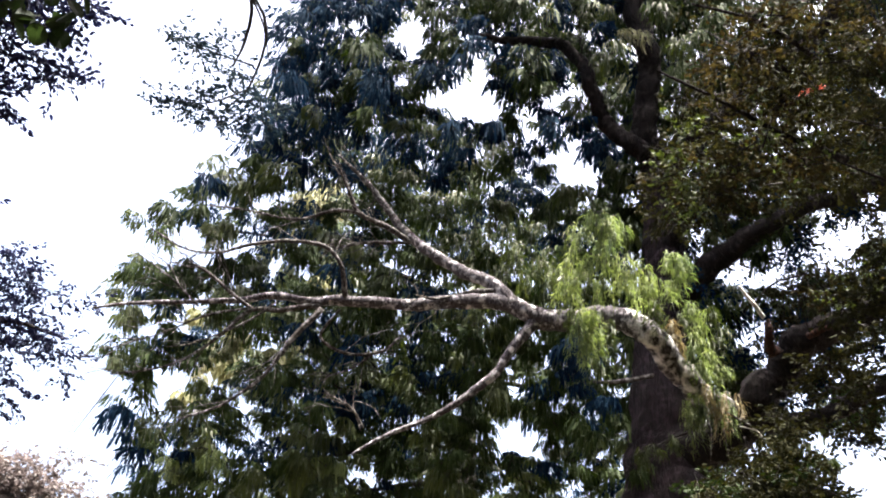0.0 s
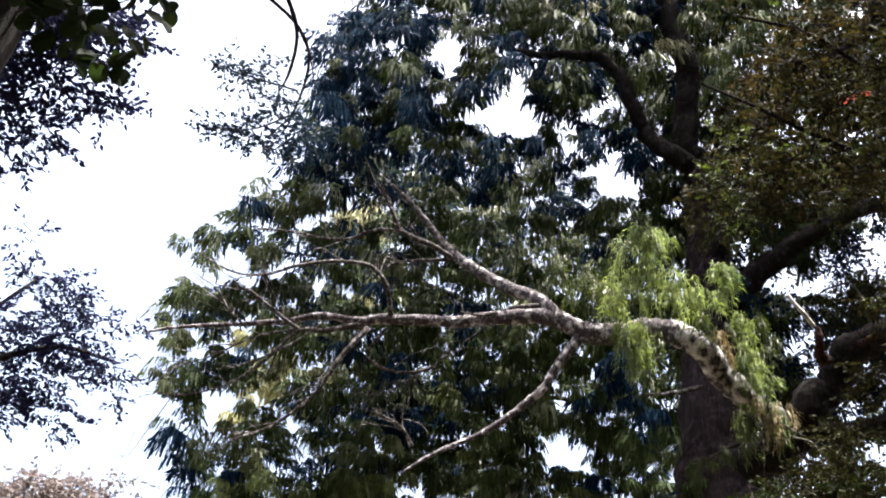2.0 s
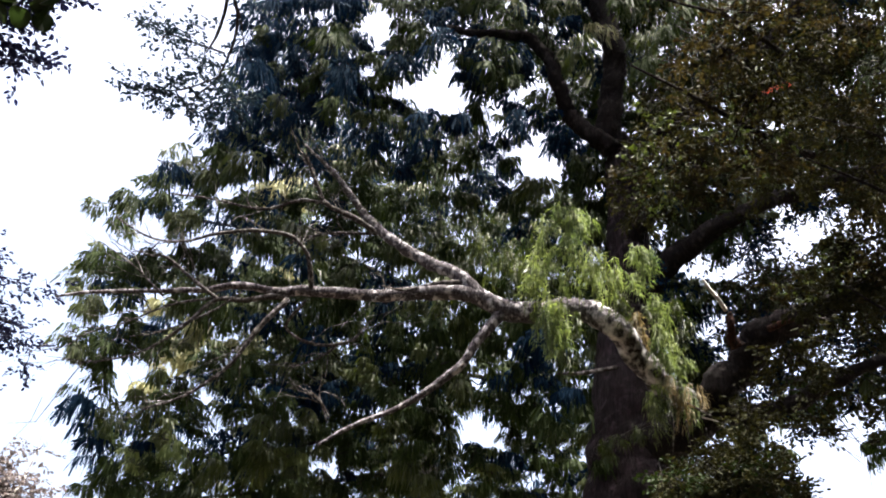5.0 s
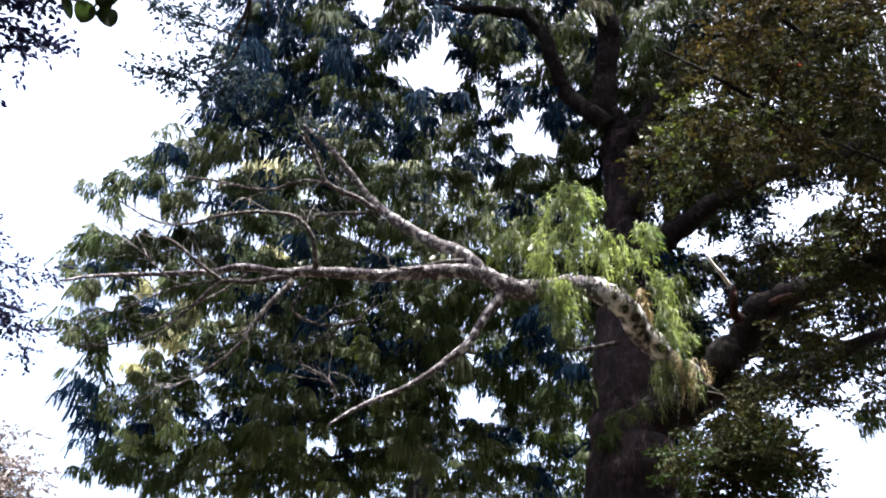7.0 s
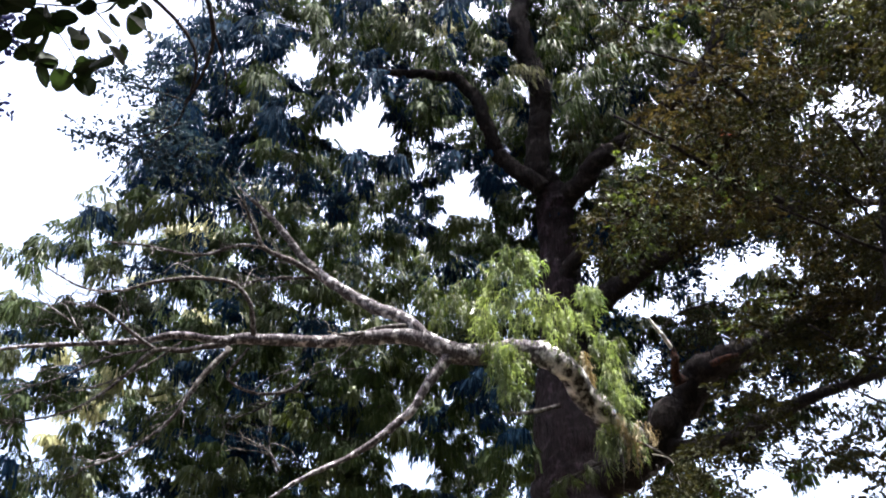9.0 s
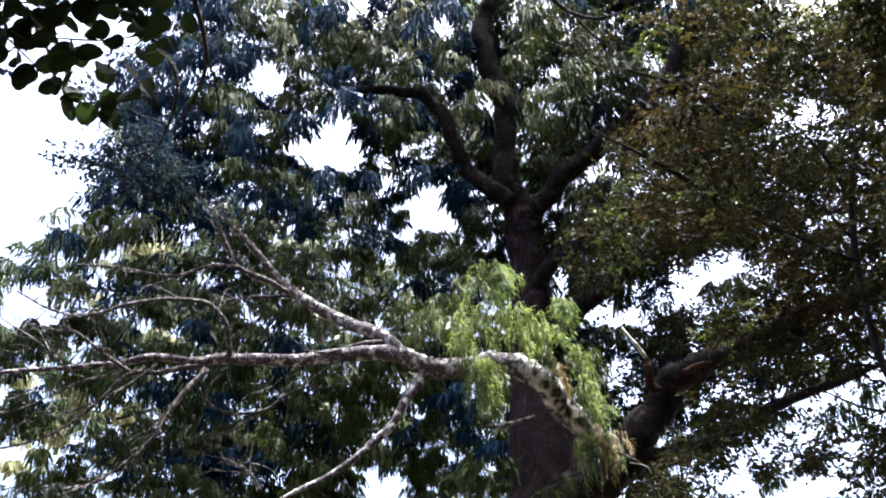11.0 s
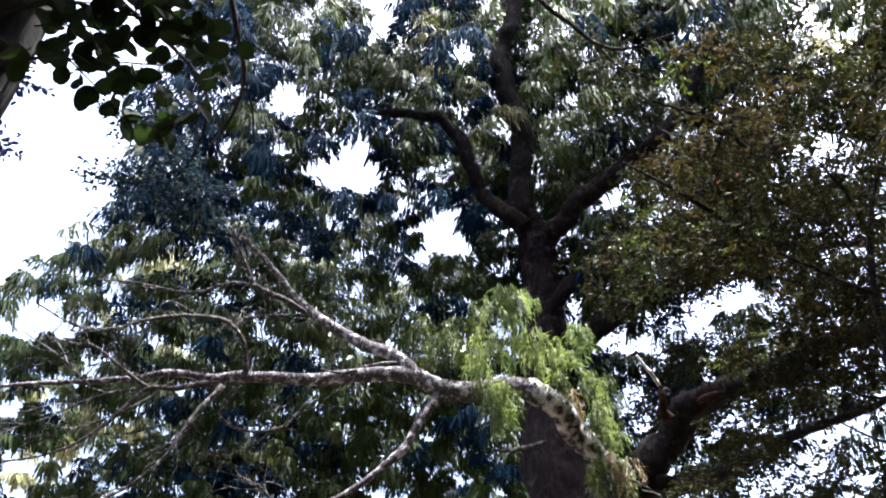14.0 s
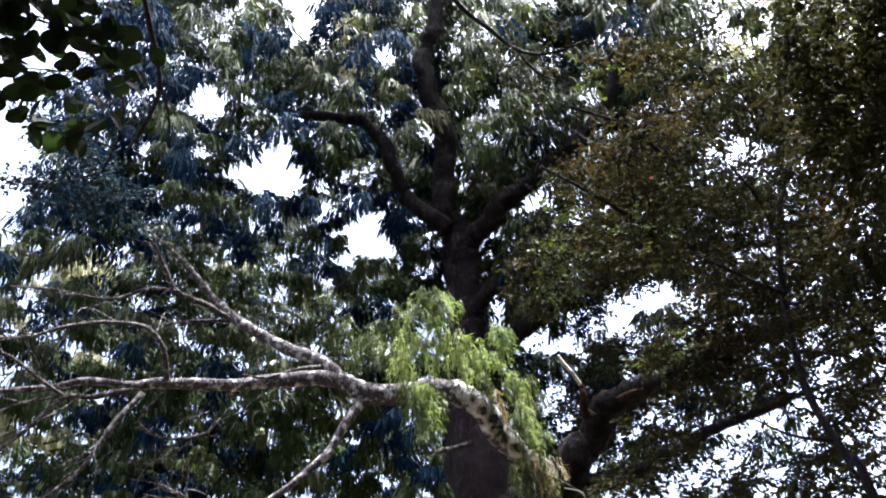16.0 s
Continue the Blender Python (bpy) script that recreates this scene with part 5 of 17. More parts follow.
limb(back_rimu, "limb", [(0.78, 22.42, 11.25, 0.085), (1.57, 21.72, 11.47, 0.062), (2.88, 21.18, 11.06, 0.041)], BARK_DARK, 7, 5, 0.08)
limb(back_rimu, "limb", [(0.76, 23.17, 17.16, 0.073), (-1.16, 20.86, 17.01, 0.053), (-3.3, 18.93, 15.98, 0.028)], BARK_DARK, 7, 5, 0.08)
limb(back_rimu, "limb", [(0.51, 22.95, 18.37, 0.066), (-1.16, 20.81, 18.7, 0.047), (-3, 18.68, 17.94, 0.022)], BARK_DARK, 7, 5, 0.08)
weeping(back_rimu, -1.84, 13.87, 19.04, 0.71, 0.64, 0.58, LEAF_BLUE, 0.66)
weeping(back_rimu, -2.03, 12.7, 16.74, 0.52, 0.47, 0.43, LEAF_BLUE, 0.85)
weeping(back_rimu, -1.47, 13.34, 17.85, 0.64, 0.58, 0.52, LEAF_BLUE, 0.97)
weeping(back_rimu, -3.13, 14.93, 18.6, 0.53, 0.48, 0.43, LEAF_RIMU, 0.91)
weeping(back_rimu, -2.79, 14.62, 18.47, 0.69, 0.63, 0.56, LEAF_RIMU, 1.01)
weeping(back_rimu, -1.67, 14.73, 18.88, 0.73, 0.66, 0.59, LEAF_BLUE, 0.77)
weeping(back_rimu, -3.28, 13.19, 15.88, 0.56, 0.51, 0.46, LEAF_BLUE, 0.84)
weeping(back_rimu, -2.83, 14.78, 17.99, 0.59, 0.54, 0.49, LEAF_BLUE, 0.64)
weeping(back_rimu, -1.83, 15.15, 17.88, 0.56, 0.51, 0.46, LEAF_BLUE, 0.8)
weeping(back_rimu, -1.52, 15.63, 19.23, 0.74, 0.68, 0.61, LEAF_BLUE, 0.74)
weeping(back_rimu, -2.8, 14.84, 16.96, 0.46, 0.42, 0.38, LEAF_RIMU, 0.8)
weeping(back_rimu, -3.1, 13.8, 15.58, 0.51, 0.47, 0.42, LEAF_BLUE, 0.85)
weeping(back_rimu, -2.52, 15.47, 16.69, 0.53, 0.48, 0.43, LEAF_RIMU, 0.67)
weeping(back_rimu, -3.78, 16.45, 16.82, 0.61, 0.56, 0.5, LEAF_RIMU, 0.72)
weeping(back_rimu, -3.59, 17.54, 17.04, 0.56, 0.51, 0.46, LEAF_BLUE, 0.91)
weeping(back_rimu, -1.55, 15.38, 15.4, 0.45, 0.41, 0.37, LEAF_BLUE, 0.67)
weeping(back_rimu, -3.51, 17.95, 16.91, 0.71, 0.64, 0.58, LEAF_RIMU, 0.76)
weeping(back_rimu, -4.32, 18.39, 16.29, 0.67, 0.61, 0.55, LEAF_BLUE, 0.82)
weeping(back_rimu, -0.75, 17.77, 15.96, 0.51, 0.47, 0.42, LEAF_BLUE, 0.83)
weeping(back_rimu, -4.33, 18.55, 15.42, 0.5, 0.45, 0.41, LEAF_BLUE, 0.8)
weeping(back_rimu, -3.07, 15.77, 13.55, 0.61, 0.56, 0.5, LEAF_RIMU, 1.03)
weeping(back_rimu, -2.62, 15.77, 13.38, 0.52, 0.47, 0.42, LEAF_RIMU, 0.64)
weeping(back_rimu, -2.27, 17.92, 15.05, 0.64, 0.58, 0.52, LEAF_RIMU, 0.79)
weeping(back_rimu, -1.47, 17.42, 15.2, 0.55, 0.5, 0.45, LEAF_BLUE, 0.93)
weeping(back_rimu, -0.6, 16.07, 13.94, 0.55, 0.5, 0.45, LEAF_BLUE, 0.79)
weeping(back_rimu, -0.2, 18.8, 16.47, 0.52, 0.47, 0.43, LEAF_RIMU, 0.98)
weeping(back_rimu, 0.78, 15.69, 13.9, 0.47, 0.42, 0.38, LEAF_OLIVE, 0.9)
weeping(back_rimu, 1.67, 18.96, 15.59, 0.59, 0.53, 0.48, LEAF_RIMU, 0.65)
weeping(back_rimu, -2.19, 15.78, 13.66, 0.46, 0.42, 0.38, LEAF_BLUE, 0.74)
weeping(back_rimu, -1.77, 17.14, 13.42, 0.59, 0.54, 0.48, LEAF_RIMU, 0.66)
weeping(back_rimu, -1.34, 19.14, 15.9, 0.61, 0.55, 0.5, LEAF_BLUE, 0.71)
weeping(back_rimu, -0.18, 18.26, 15.25, 0.65, 0.59, 0.53, LEAF_BLUE, 0.93)
weeping(back_rimu, 0.16, 16.08, 13.28, 0.43, 0.39, 0.35, LEAF_BLUE, 1.02)
weeping(back_rimu, 1.07, 16.77, 14.32, 0.59, 0.54, 0.49, LEAF_OLIVE, 0.77)
weeping(back_rimu, -2.32, 19.21, 14.66, 0.53, 0.48, 0.43, LEAF_RIMU, 0.68)
weeping(back_rimu, -1.52, 16.73, 13.24, 0.55, 0.5, 0.45, LEAF_OLIVE, 0.91)
weeping(back_rimu, -0.58, 16.6, 12.98, 0.65, 0.59, 0.53, LEAF_RIMU, 0.78)
weeping(back_rimu, 0.01, 17.8, 13.82, 0.54, 0.49, 0.44, LEAF_OLIVE, 0.76)
weeping(back_rimu, 0.92, 18.08, 14.56, 0.73, 0.66, 0.59, LEAF_RIMU, 1.02)
weeping(back_rimu, 1.39, 16.83, 13.66, 0.65, 0.59, 0.53, LEAF_BLUE, 0.99)
weeping(back_rimu, -3.37, 17.36, 12.32, 0.63, 0.57, 0.51, LEAF_BLUE, 1)
weeping(back_rimu, -3.01, 17.98, 12.92, 0.49, 0.45, 0.4, LEAF_BLUE, 0.84)
weeping(back_rimu, -1.95, 16.36, 12.12, 0.62, 0.57, 0.51, LEAF_BLUE, 0.65)
weeping(back_rimu, -0.28, 17.11, 13.06, 0.64, 0.58, 0.53, LEAF_RIMU, 0.74)
weeping(back_rimu, -0.03, 18.1, 13.63, 0.69, 0.63, 0.57, LEAF_RIMU, 0.69)
weeping(back_rimu, 0.63, 18.14, 13.77, 0.59, 0.54, 0.48, LEAF_BLUE, 0.65)
weeping(back_rimu, 2.34, 18.22, 13.73, 0.59, 0.54, 0.48, LEAF_OLIVE, 0.64)
weeping(back_rimu, 2.55, 17.55, 13.59, 0.56, 0.51, 0.46, LEAF_RIMU, 0.84)
weeping(back_rimu, 3.53, 18.89, 14.65, 0.76, 0.69, 0.62, LEAF_RIMU, 1.03)
weeping(back_rimu, 3.79, 18.62, 14.6, 0.62, 0.56, 0.51, LEAF_RIMU, 0.66)
weeping(back_rimu, -2.98, 16.6, 11.87, 0.6, 0.55, 0.49, LEAF_RIMU, 0.94)
weeping(back_rimu, -2.64, 20.33, 13.85, 0.71, 0.64, 0.58, LEAF_BLUE, 1.02)
weeping(back_rimu, -2.01, 18.11, 12.24, 0.57, 0.51, 0.46, LEAF_OLIVE, 0.88)
weeping(back_rimu, -0.64, 19.02, 13.62, 0.48, 0.44, 0.39, LEAF_OLIVE, 0.89)
weeping(back_rimu, 0.14, 18.17, 13.13, 0.49, 0.45, 0.4, LEAF_OLIVE, 1.05)
weeping(back_rimu, 0.66, 18.07, 12.5, 0.6, 0.54, 0.49, LEAF_OLIVE, 0.89)
weeping(back_rimu, 2.51, 19.22, 13.9, 0.68, 0.62, 0.56, LEAF_RIMU, 0.92)
weeping(back_rimu, 3.35, 19.41, 13.79, 0.62, 0.56, 0.51, LEAF_RIMU, 0.71)
weeping(back_rimu, 3.28, 16.25, 12.15, 0.46, 0.42, 0.38, LEAF_OLIVE, 0.91)
weeping(back_rimu, 4.13, 18.99, 14.14, 0.51, 0.46, 0.42, LEAF_RIMU, 0.99)
weeping(back_rimu, -1.84, 19.71, 12.89, 0.66, 0.6, 0.54, LEAF_RIMU, 0.96)
weeping(back_rimu, -0.63, 18.75, 12.02, 0.66, 0.6, 0.54, LEAF_BLUE, 0.75)
weeping(back_rimu, 0.77, 18.76, 12.55, 0.57, 0.52, 0.47, LEAF_OLIVE, 0.73)
weeping(back_rimu, 2.45, 18.98, 12.95, 0.68, 0.62, 0.55, LEAF_RIMU, 0.68)
weeping(back_rimu, 3.03, 19.85, 13.95, 0.55, 0.5, 0.45, LEAF_RIMU, 0.9)
weeping(back_rimu, 3.05, 16.59, 12, 0.43, 0.39, 0.35, LEAF_RIMU, 0.91)
weeping(back_rimu, 3.74, 17.63, 12.18, 0.56, 0.51, 0.45, LEAF_BLUE, 1.06)
weeping(back_rimu, -6.3, 19.57, 11.83, 0.72, 0.66, 0.59, LEAF_RIMU, 0.86)
weeping(back_rimu, -3.6, 18.31, 11.24, 0.54, 0.49, 0.44, LEAF_RIMU, 0.71)
weeping(back_rimu, -3.31, 20.18, 12.19, 0.75, 0.68, 0.62, LEAF_RIMU, 1.03)
weeping(back_rimu, -2.39, 18.45, 11.21, 0.65, 0.59, 0.53, LEAF_RIMU, 0.91)
weeping(back_rimu, -1.3, 17.51, 10.91, 0.58, 0.53, 0.47, LEAF_OLIVE, 0.78)
weeping(back_rimu, -0.48, 20.02, 12.73, 0.52, 0.47, 0.43, LEAF_RIMU, 0.75)
weeping(back_rimu, 1.15, 19.75, 12.82, 0.63, 0.57, 0.52, LEAF_BLUE, 1.05)
weeping(back_rimu, 1.64, 17.25, 11.15, 0.65, 0.59, 0.53, LEAF_RIMU, 0.99)
weeping(back_rimu, 2.21, 16.97, 11.3, 0.48, 0.43, 0.39, LEAF_OLIVE, 0.74)
weeping(back_rimu, 2.91, 17.79, 11.32, 0.48, 0.44, 0.39, LEAF_OLIVE, 1.04)
weeping(back_rimu, 3.67, 18.88, 11.9, 0.54, 0.49, 0.44, LEAF_RIMU, 0.84)
weeping(back_rimu, -4.14, 19.75, 11.47, 0.51, 0.47, 0.42, LEAF_RIMU, 0.91)
weeping(back_rimu, -3.63, 21.11, 12.11, 0.58, 0.53, 0.48, LEAF_RIMU, 0.92)
weeping(back_rimu, -3.04, 20.02, 11.7, 0.69, 0.63, 0.57, LEAF_OLIVE, 0.64)
weeping(back_rimu, -1.74, 18.08, 10.91, 0.47, 0.43, 0.39, LEAF_OLIVE, 0.79)
weeping(back_rimu, -1.28, 18.5, 11.06, 0.49, 0.45, 0.4, LEAF_RIMU, 0.86)
weeping(back_rimu, -0.9, 18.19, 10.9, 0.66, 0.6, 0.54, LEAF_RIMU, 0.74)
weeping(back_rimu, 0.2, 18.16, 11, 0.51, 0.47, 0.42, LEAF_RIMU, 1.05)
weeping(back_rimu, 1.66, 18.2, 10.7, 0.52, 0.48, 0.43, LEAF_RIMU, 0.86)
weeping(back_rimu, 3.74, 20, 12.21, 0.62, 0.56, 0.51, LEAF_OLIVE, 0.71)
weeping(back_rimu, 4.18, 19.69, 11.88, 0.6, 0.55, 0.49, LEAF_RIMU, 1.01)
weeping(back_rimu, -5.88, 17.62, 9.32, 0.6, 0.55, 0.49, LEAF_RIMU, 0.7)
weeping(back_rimu, -5.7, 18.17, 9.81, 0.46, 0.42, 0.37, LEAF_RIMU, 0.89)
weeping(back_rimu, -4.94, 17.58, 9.47, 0.43, 0.39, 0.35, LEAF_RIMU, 0.81)
weeping(back_rimu, -3.03, 19.73, 10.57, 0.57, 0.52, 0.47, LEAF_OLIVE, 0.87)
weeping(back_rimu, -0.59, 17.97, 10.3, 0.59, 0.54, 0.49, LEAF_BLUE, 0.75)
weeping(back_rimu, -0.44, 18.86, 10.86, 0.67, 0.61, 0.55, LEAF_BLUE, 0.64)
weeping(back_rimu, 1.82, 19.82, 11.05, 0.65, 0.59, 0.53, LEAF_OLIVE, 0.79)
weeping(back_rimu, 2.89, 17.39, 10.5, 0.49, 0.44, 0.4, LEAF_RIMU, 0.99)
weeping(back_rimu, 3.99, 19.81, 12.01, 0.62, 0.57, 0.51, LEAF_RIMU, 0.72)
weeping(back_rimu, -4, 19.98, 9.92, 0.71, 0.65, 0.58, LEAF_BLUE, 0.87)
weeping(back_rimu, -2.76, 21.6, 11.43, 0.53, 0.48, 0.44, LEAF_BLUE, 0.78)
weeping(back_rimu, -2.04, 18.7, 9.7, 0.65, 0.59, 0.53, LEAF_RIMU, 0.86)
weeping(back_rimu, -1.26, 19.1, 10.3, 0.52, 0.48, 0.43, LEAF_OLIVE, 0.81)
weeping(back_rimu, -0.45, 20.8, 10.73, 0.75, 0.68, 0.61, LEAF_RIMU, 0.88)
weeping(back_rimu, -0.18, 19.11, 10.56, 0.63, 0.57, 0.51, LEAF_RIMU, 0.75)
weeping(back_rimu, 2.06, 18.8, 10.49, 0.54, 0.5, 0.45, LEAF_RIMU, 0.98)
weeping(back_rimu, 3.57, 19.43, 11.16, 0.66, 0.6, 0.54, LEAF_RIMU, 0.73)
weeping(back_rimu, 4, 17.5, 10.1, 0.45, 0.41, 0.37, LEAF_RIMU, 0.83)
weeping(back_rimu, -4.02, 18.86, 9.32, 0.52, 0.48, 0.43, LEAF_OLIVE, 1)
weeping(back_rimu, -3.37, 18.66, 9.27, 0.45, 0.41, 0.37, LEAF_BLUE, 0.88)
weeping(back_rimu, -3.34, 19.17, 9.41, 0.52, 0.48, 0.43, LEAF_BLUE, 0.68)
weeping(back_rimu, -1.87, 18.11, 8.96, 0.62, 0.56, 0.5, LEAF_BLUE, 1.02)
weeping(back_rimu, -1.47, 18.21, 9, 0.62, 0.57, 0.51, LEAF_BLUE, 0.68)
weeping(back_rimu, -1.33, 18.52, 9.23, 0.45, 0.41, 0.37, LEAF_OLIVE, 0.99)
weeping(back_rimu, 0.77, 21.57, 10.63, 0.5, 0.46, 0.41, LEAF_RIMU, 0.67)
weeping(back_rimu, 4.28, 19.38, 10.17, 0.56, 0.51, 0.46, LEAF_RIMU, 0.82)
weeping(back_rimu, -5.96, 20.48, 8.78, 0.48, 0.43, 0.39, LEAF_RIMU, 0.8)
weeping(back_rimu, -4.34, 18.44, 8.25, 0.65, 0.59, 0.54, LEAF_OLIVE, 0.89)
weeping(back_rimu, -2.95, 18.81, 8.67, 0.62, 0.56, 0.51, LEAF_RIMU, 0.99)
weeping(back_rimu, -1.7, 21.25, 9.64, 0.73, 0.66, 0.6, LEAF_RIMU, 1.05)
weeping(back_rimu, -1.07, 20.51, 9.12, 0.54, 0.49, 0.44, LEAF_RIMU, 0.86)
weeping(back_rimu, -0.57, 18.56, 8.75, 0.5, 0.46, 0.41, LEAF_RIMU, 1)
weeping(back_rimu, 1, 20.97, 9.75, 0.57, 0.52, 0.46, LEAF_RIMU, 0.8)
weeping(back_rimu, 3.75, 20.36, 10.19, 0.59, 0.53, 0.48, LEAF_OLIVE, 0.69)
weeping(back_rimu, 4.08, 19.81, 9.51, 0.52, 0.47, 0.42, LEAF_RIMU, 1.04)
weeping(back_rimu, -5.8, 20.42, 8.59, 0.69, 0.63, 0.56, LEAF_RIMU, 0.66)
weeping(back_rimu, -5.13, 21.45, 8.63, 0.53, 0.48, 0.43, LEAF_RIMU, 1.04)
weeping(back_rimu, -4.41, 20.38, 8.55, 0.72, 0.65, 0.59, LEAF_RIMU, 1.01)
weeping(back_rimu, -2.87, 21.12, 8.37, 0.48, 0.44, 0.39, LEAF_RIMU, 0.97)
weeping(back_rimu, -2.3, 19.38, 7.84, 0.5, 0.46, 0.41, LEAF_RIMU, 0.77)
weeping(back_rimu, -1.4, 21.39, 9.32, 0.57, 0.52, 0.47, LEAF_RIMU, 0.94)
weeping(back_rimu, -0.57, 20.86, 8.98, 0.48, 0.44, 0.4, LEAF_RIMU, 1.02)
weeping(back_rimu, -0.38, 20.62, 8.91, 0.64, 0.58, 0.52, LEAF_RIMU, 0.7)
weeping(back_rimu, 0.36, 20.67, 8.94, 0.48, 0.44, 0.4, LEAF_RIMU, 0.8)
weeping(back_rimu, 4.13, 20.37, 9.51, 0.48, 0.44, 0.4, LEAF_OLIVE, 1.02)
weeping(back_rimu, 4.44, 19.88, 9.39, 0.46, 0.42, 0.38, LEAF_RIMU, 1)
weeping(back_rimu, -4.77, 19.32, 7.61, 0.52, 0.47, 0.42, LEAF_OLIVE, 1.04)
weeping(back_rimu, -4.44, 19.41, 7.38, 0.57, 0.52, 0.47, LEAF_RIMU, 0.69)
weeping(back_rimu, -3.18, 18.8, 7.62, 0.43, 0.39, 0.35, LEAF_OLIVE, 0.88)
weeping(back_rimu, -2.53, 18.44, 7.39, 0.44, 0.4, 0.36, LEAF_OLIVE, 0.84)
weeping(back_rimu, -2.55, 19.76, 7.73, 0.55, 0.5, 0.45, LEAF_RIMU, 0.83)
weeping(back_rimu, -1.42, 20.42, 8.19, 0.72, 0.65, 0.59, LEAF_RIMU, 0.85)
weeping(back_rimu, -1.25, 19.74, 7.93, 0.54, 0.49, 0.44, LEAF_OLIVE, 0.84)
weeping(back_rimu, -0.36, 22.17, 9.2, 0.55, 0.5, 0.45, LEAF_OLIVE, 0.99)
weeping(back_rimu, 0.27, 18.83, 7.68, 0.46, 0.42, 0.38, LEAF_RIMU, 0.88)
weeping(back_rimu, 1.02, 19.01, 8.2, 0.59, 0.53, 0.48, LEAF_OLIVE, 0.7)
weeping(back_rimu, 1.23, 19.28, 8.17, 0.46, 0.42, 0.38, LEAF_RIMU, 1)
weeping(back_rimu, 2.52, 20.29, 8.47, 0.51, 0.47, 0.42, LEAF_OLIVE, 0.86)
weeping(back_rimu, 2.76, 19.75, 8.42, 0.54, 0.49, 0.44, LEAF_RIMU, 1.05)
weeping(back_rimu, -4.74, 18.58, 6.72, 0.45, 0.41, 0.37, LEAF_RIMU, 0.98)
weeping(back_rimu, -4.77, 20.32, 7.42, 0.65, 0.59, 0.53, LEAF_RIMU, 1.01)
weeping(back_rimu, -1.91, 19.45, 7.36, 0.57, 0.52, 0.47, LEAF_RIMU, 0.68)
weeping(back_rimu, -1.26, 22.18, 8.49, 0.67, 0.61, 0.55, LEAF_RIMU, 0.68)
weeping(back_rimu, -0.45, 21.87, 8.46, 0.64, 0.58, 0.52, LEAF_RIMU, 0.77)
weeping(back_rimu, 0.05, 19.94, 7.96, 0.68, 0.62, 0.55, LEAF_OLIVE, 0.89)
weeping(back_rimu, 0.79, 22.58, 8.52, 0.73, 0.67, 0.6, LEAF_RIMU, 0.9)
weeping(back_rimu, 1.76, 22.34, 8.45, 0.55, 0.5, 0.45, LEAF_OLIVE, 1.01)
weeping(back_rimu, 1.81, 19.33, 7.78, 0.53, 0.48, 0.43, LEAF_OLIVE, 0.87)
weeping(back_rimu, 2.53, 20.19, 8.28, 0.52, 0.47, 0.43, LEAF_RIMU, 1.01)
weeping(back_rimu, 3.85, 18.27, 7.6, 0.46, 0.42, 0.38, LEAF_RIMU, 0.85)
weeping(back_rimu, 4.67, 20.1, 8.15, 0.55, 0.5, 0.45, LEAF_RIMU, 1.03)
weeping(back_rimu, -4.82, 22.09, 7.27, 0.69, 0.63, 0.57, LEAF_OLIVE, 0.68)
weeping(back_rimu, -2.74, 22.81, 7.72, 0.64, 0.58, 0.53, LEAF_RIMU, 0.93)
weeping(back_rimu, -1.57, 20.04, 7.07, 0.66, 0.6, 0.54, LEAF_RIMU, 0.75)
weeping(back_rimu, -1.08, 19.14, 6.93, 0.56, 0.51, 0.46, LEAF_RIMU, 0.71)
weeping(back_rimu, -0.14, 19.38, 7.32, 0.43, 0.39, 0.35, LEAF_RIMU, 0.92)
weeping(back_rimu, 0.14, 20.21, 7.18, 0.63, 0.58, 0.52, LEAF_OLIVE, 0.73)
weeping(back_rimu, 1.16, 19.24, 7.19, 0.49, 0.44, 0.4, LEAF_OLIVE, 0.89)
weeping(back_rimu, 1.75, 19.87, 7.49, 0.46, 0.42, 0.37, LEAF_RIMU, 0.86)
weeping(back_rimu, 2.52, 20.09, 7.47, 0.69, 0.63, 0.57, LEAF_OLIVE, 0.74)
weeping(back_rimu, 2.91, 20.21, 7.79, 0.54, 0.49, 0.44, LEAF_OLIVE, 0.95)
weeping(back_rimu, 3.55, 19.61, 7.34, 0.5, 0.46, 0.41, LEAF_OLIVE, 0.73)
weeping(back_rimu, 4.45, 21.23, 7.89, 0.66, 0.6, 0.54, LEAF_RIMU, 0.93)
weeping(back_rimu, 3.26, 16.81, 17.11, 0.72, 0.66, 0.59, LEAF_RIMU, 1.2)
weeping(back_rimu, 3.01, 15.65, 15.32, 0.55, 0.5, 0.45, LEAF_RIMU, 0.88)
weeping(back_rimu, 3.52, 16.2, 15.28, 0.49, 0.44, 0.4, LEAF_RIMU, 0.82)
# darker blue leaf colour stands in for shade under the limb joint
weeping(rimu, 2.31, 12.65, 7.86, 0.2, 0.21, 0.22, LEAF_BLUE, 0.7, 0.24, 0.017, 64)
weeping(rimu, 2.06, 12.68, 7.94, 0.19, 0.2, 0.22, LEAF_BLUE, 0.7, 0.24, 0.017, 64)
weeping(rimu, 1.97, 12.86, 7.62, 0.22, 0.24, 0.25, LEAF_BLUE, 0.7, 0.24, 0.017, 64)
weeping(rimu, 2.46, 12.88, 7.26, 0.22, 0.2, 0.19, LEAF_BLUE, 0.7, 0.24, 0.017, 64)
leafy(rimu, 4.99, 11.78, 8.8, 0.26, 0.22, 0.18, LEAF_SMALL, 0.6, 0.05)
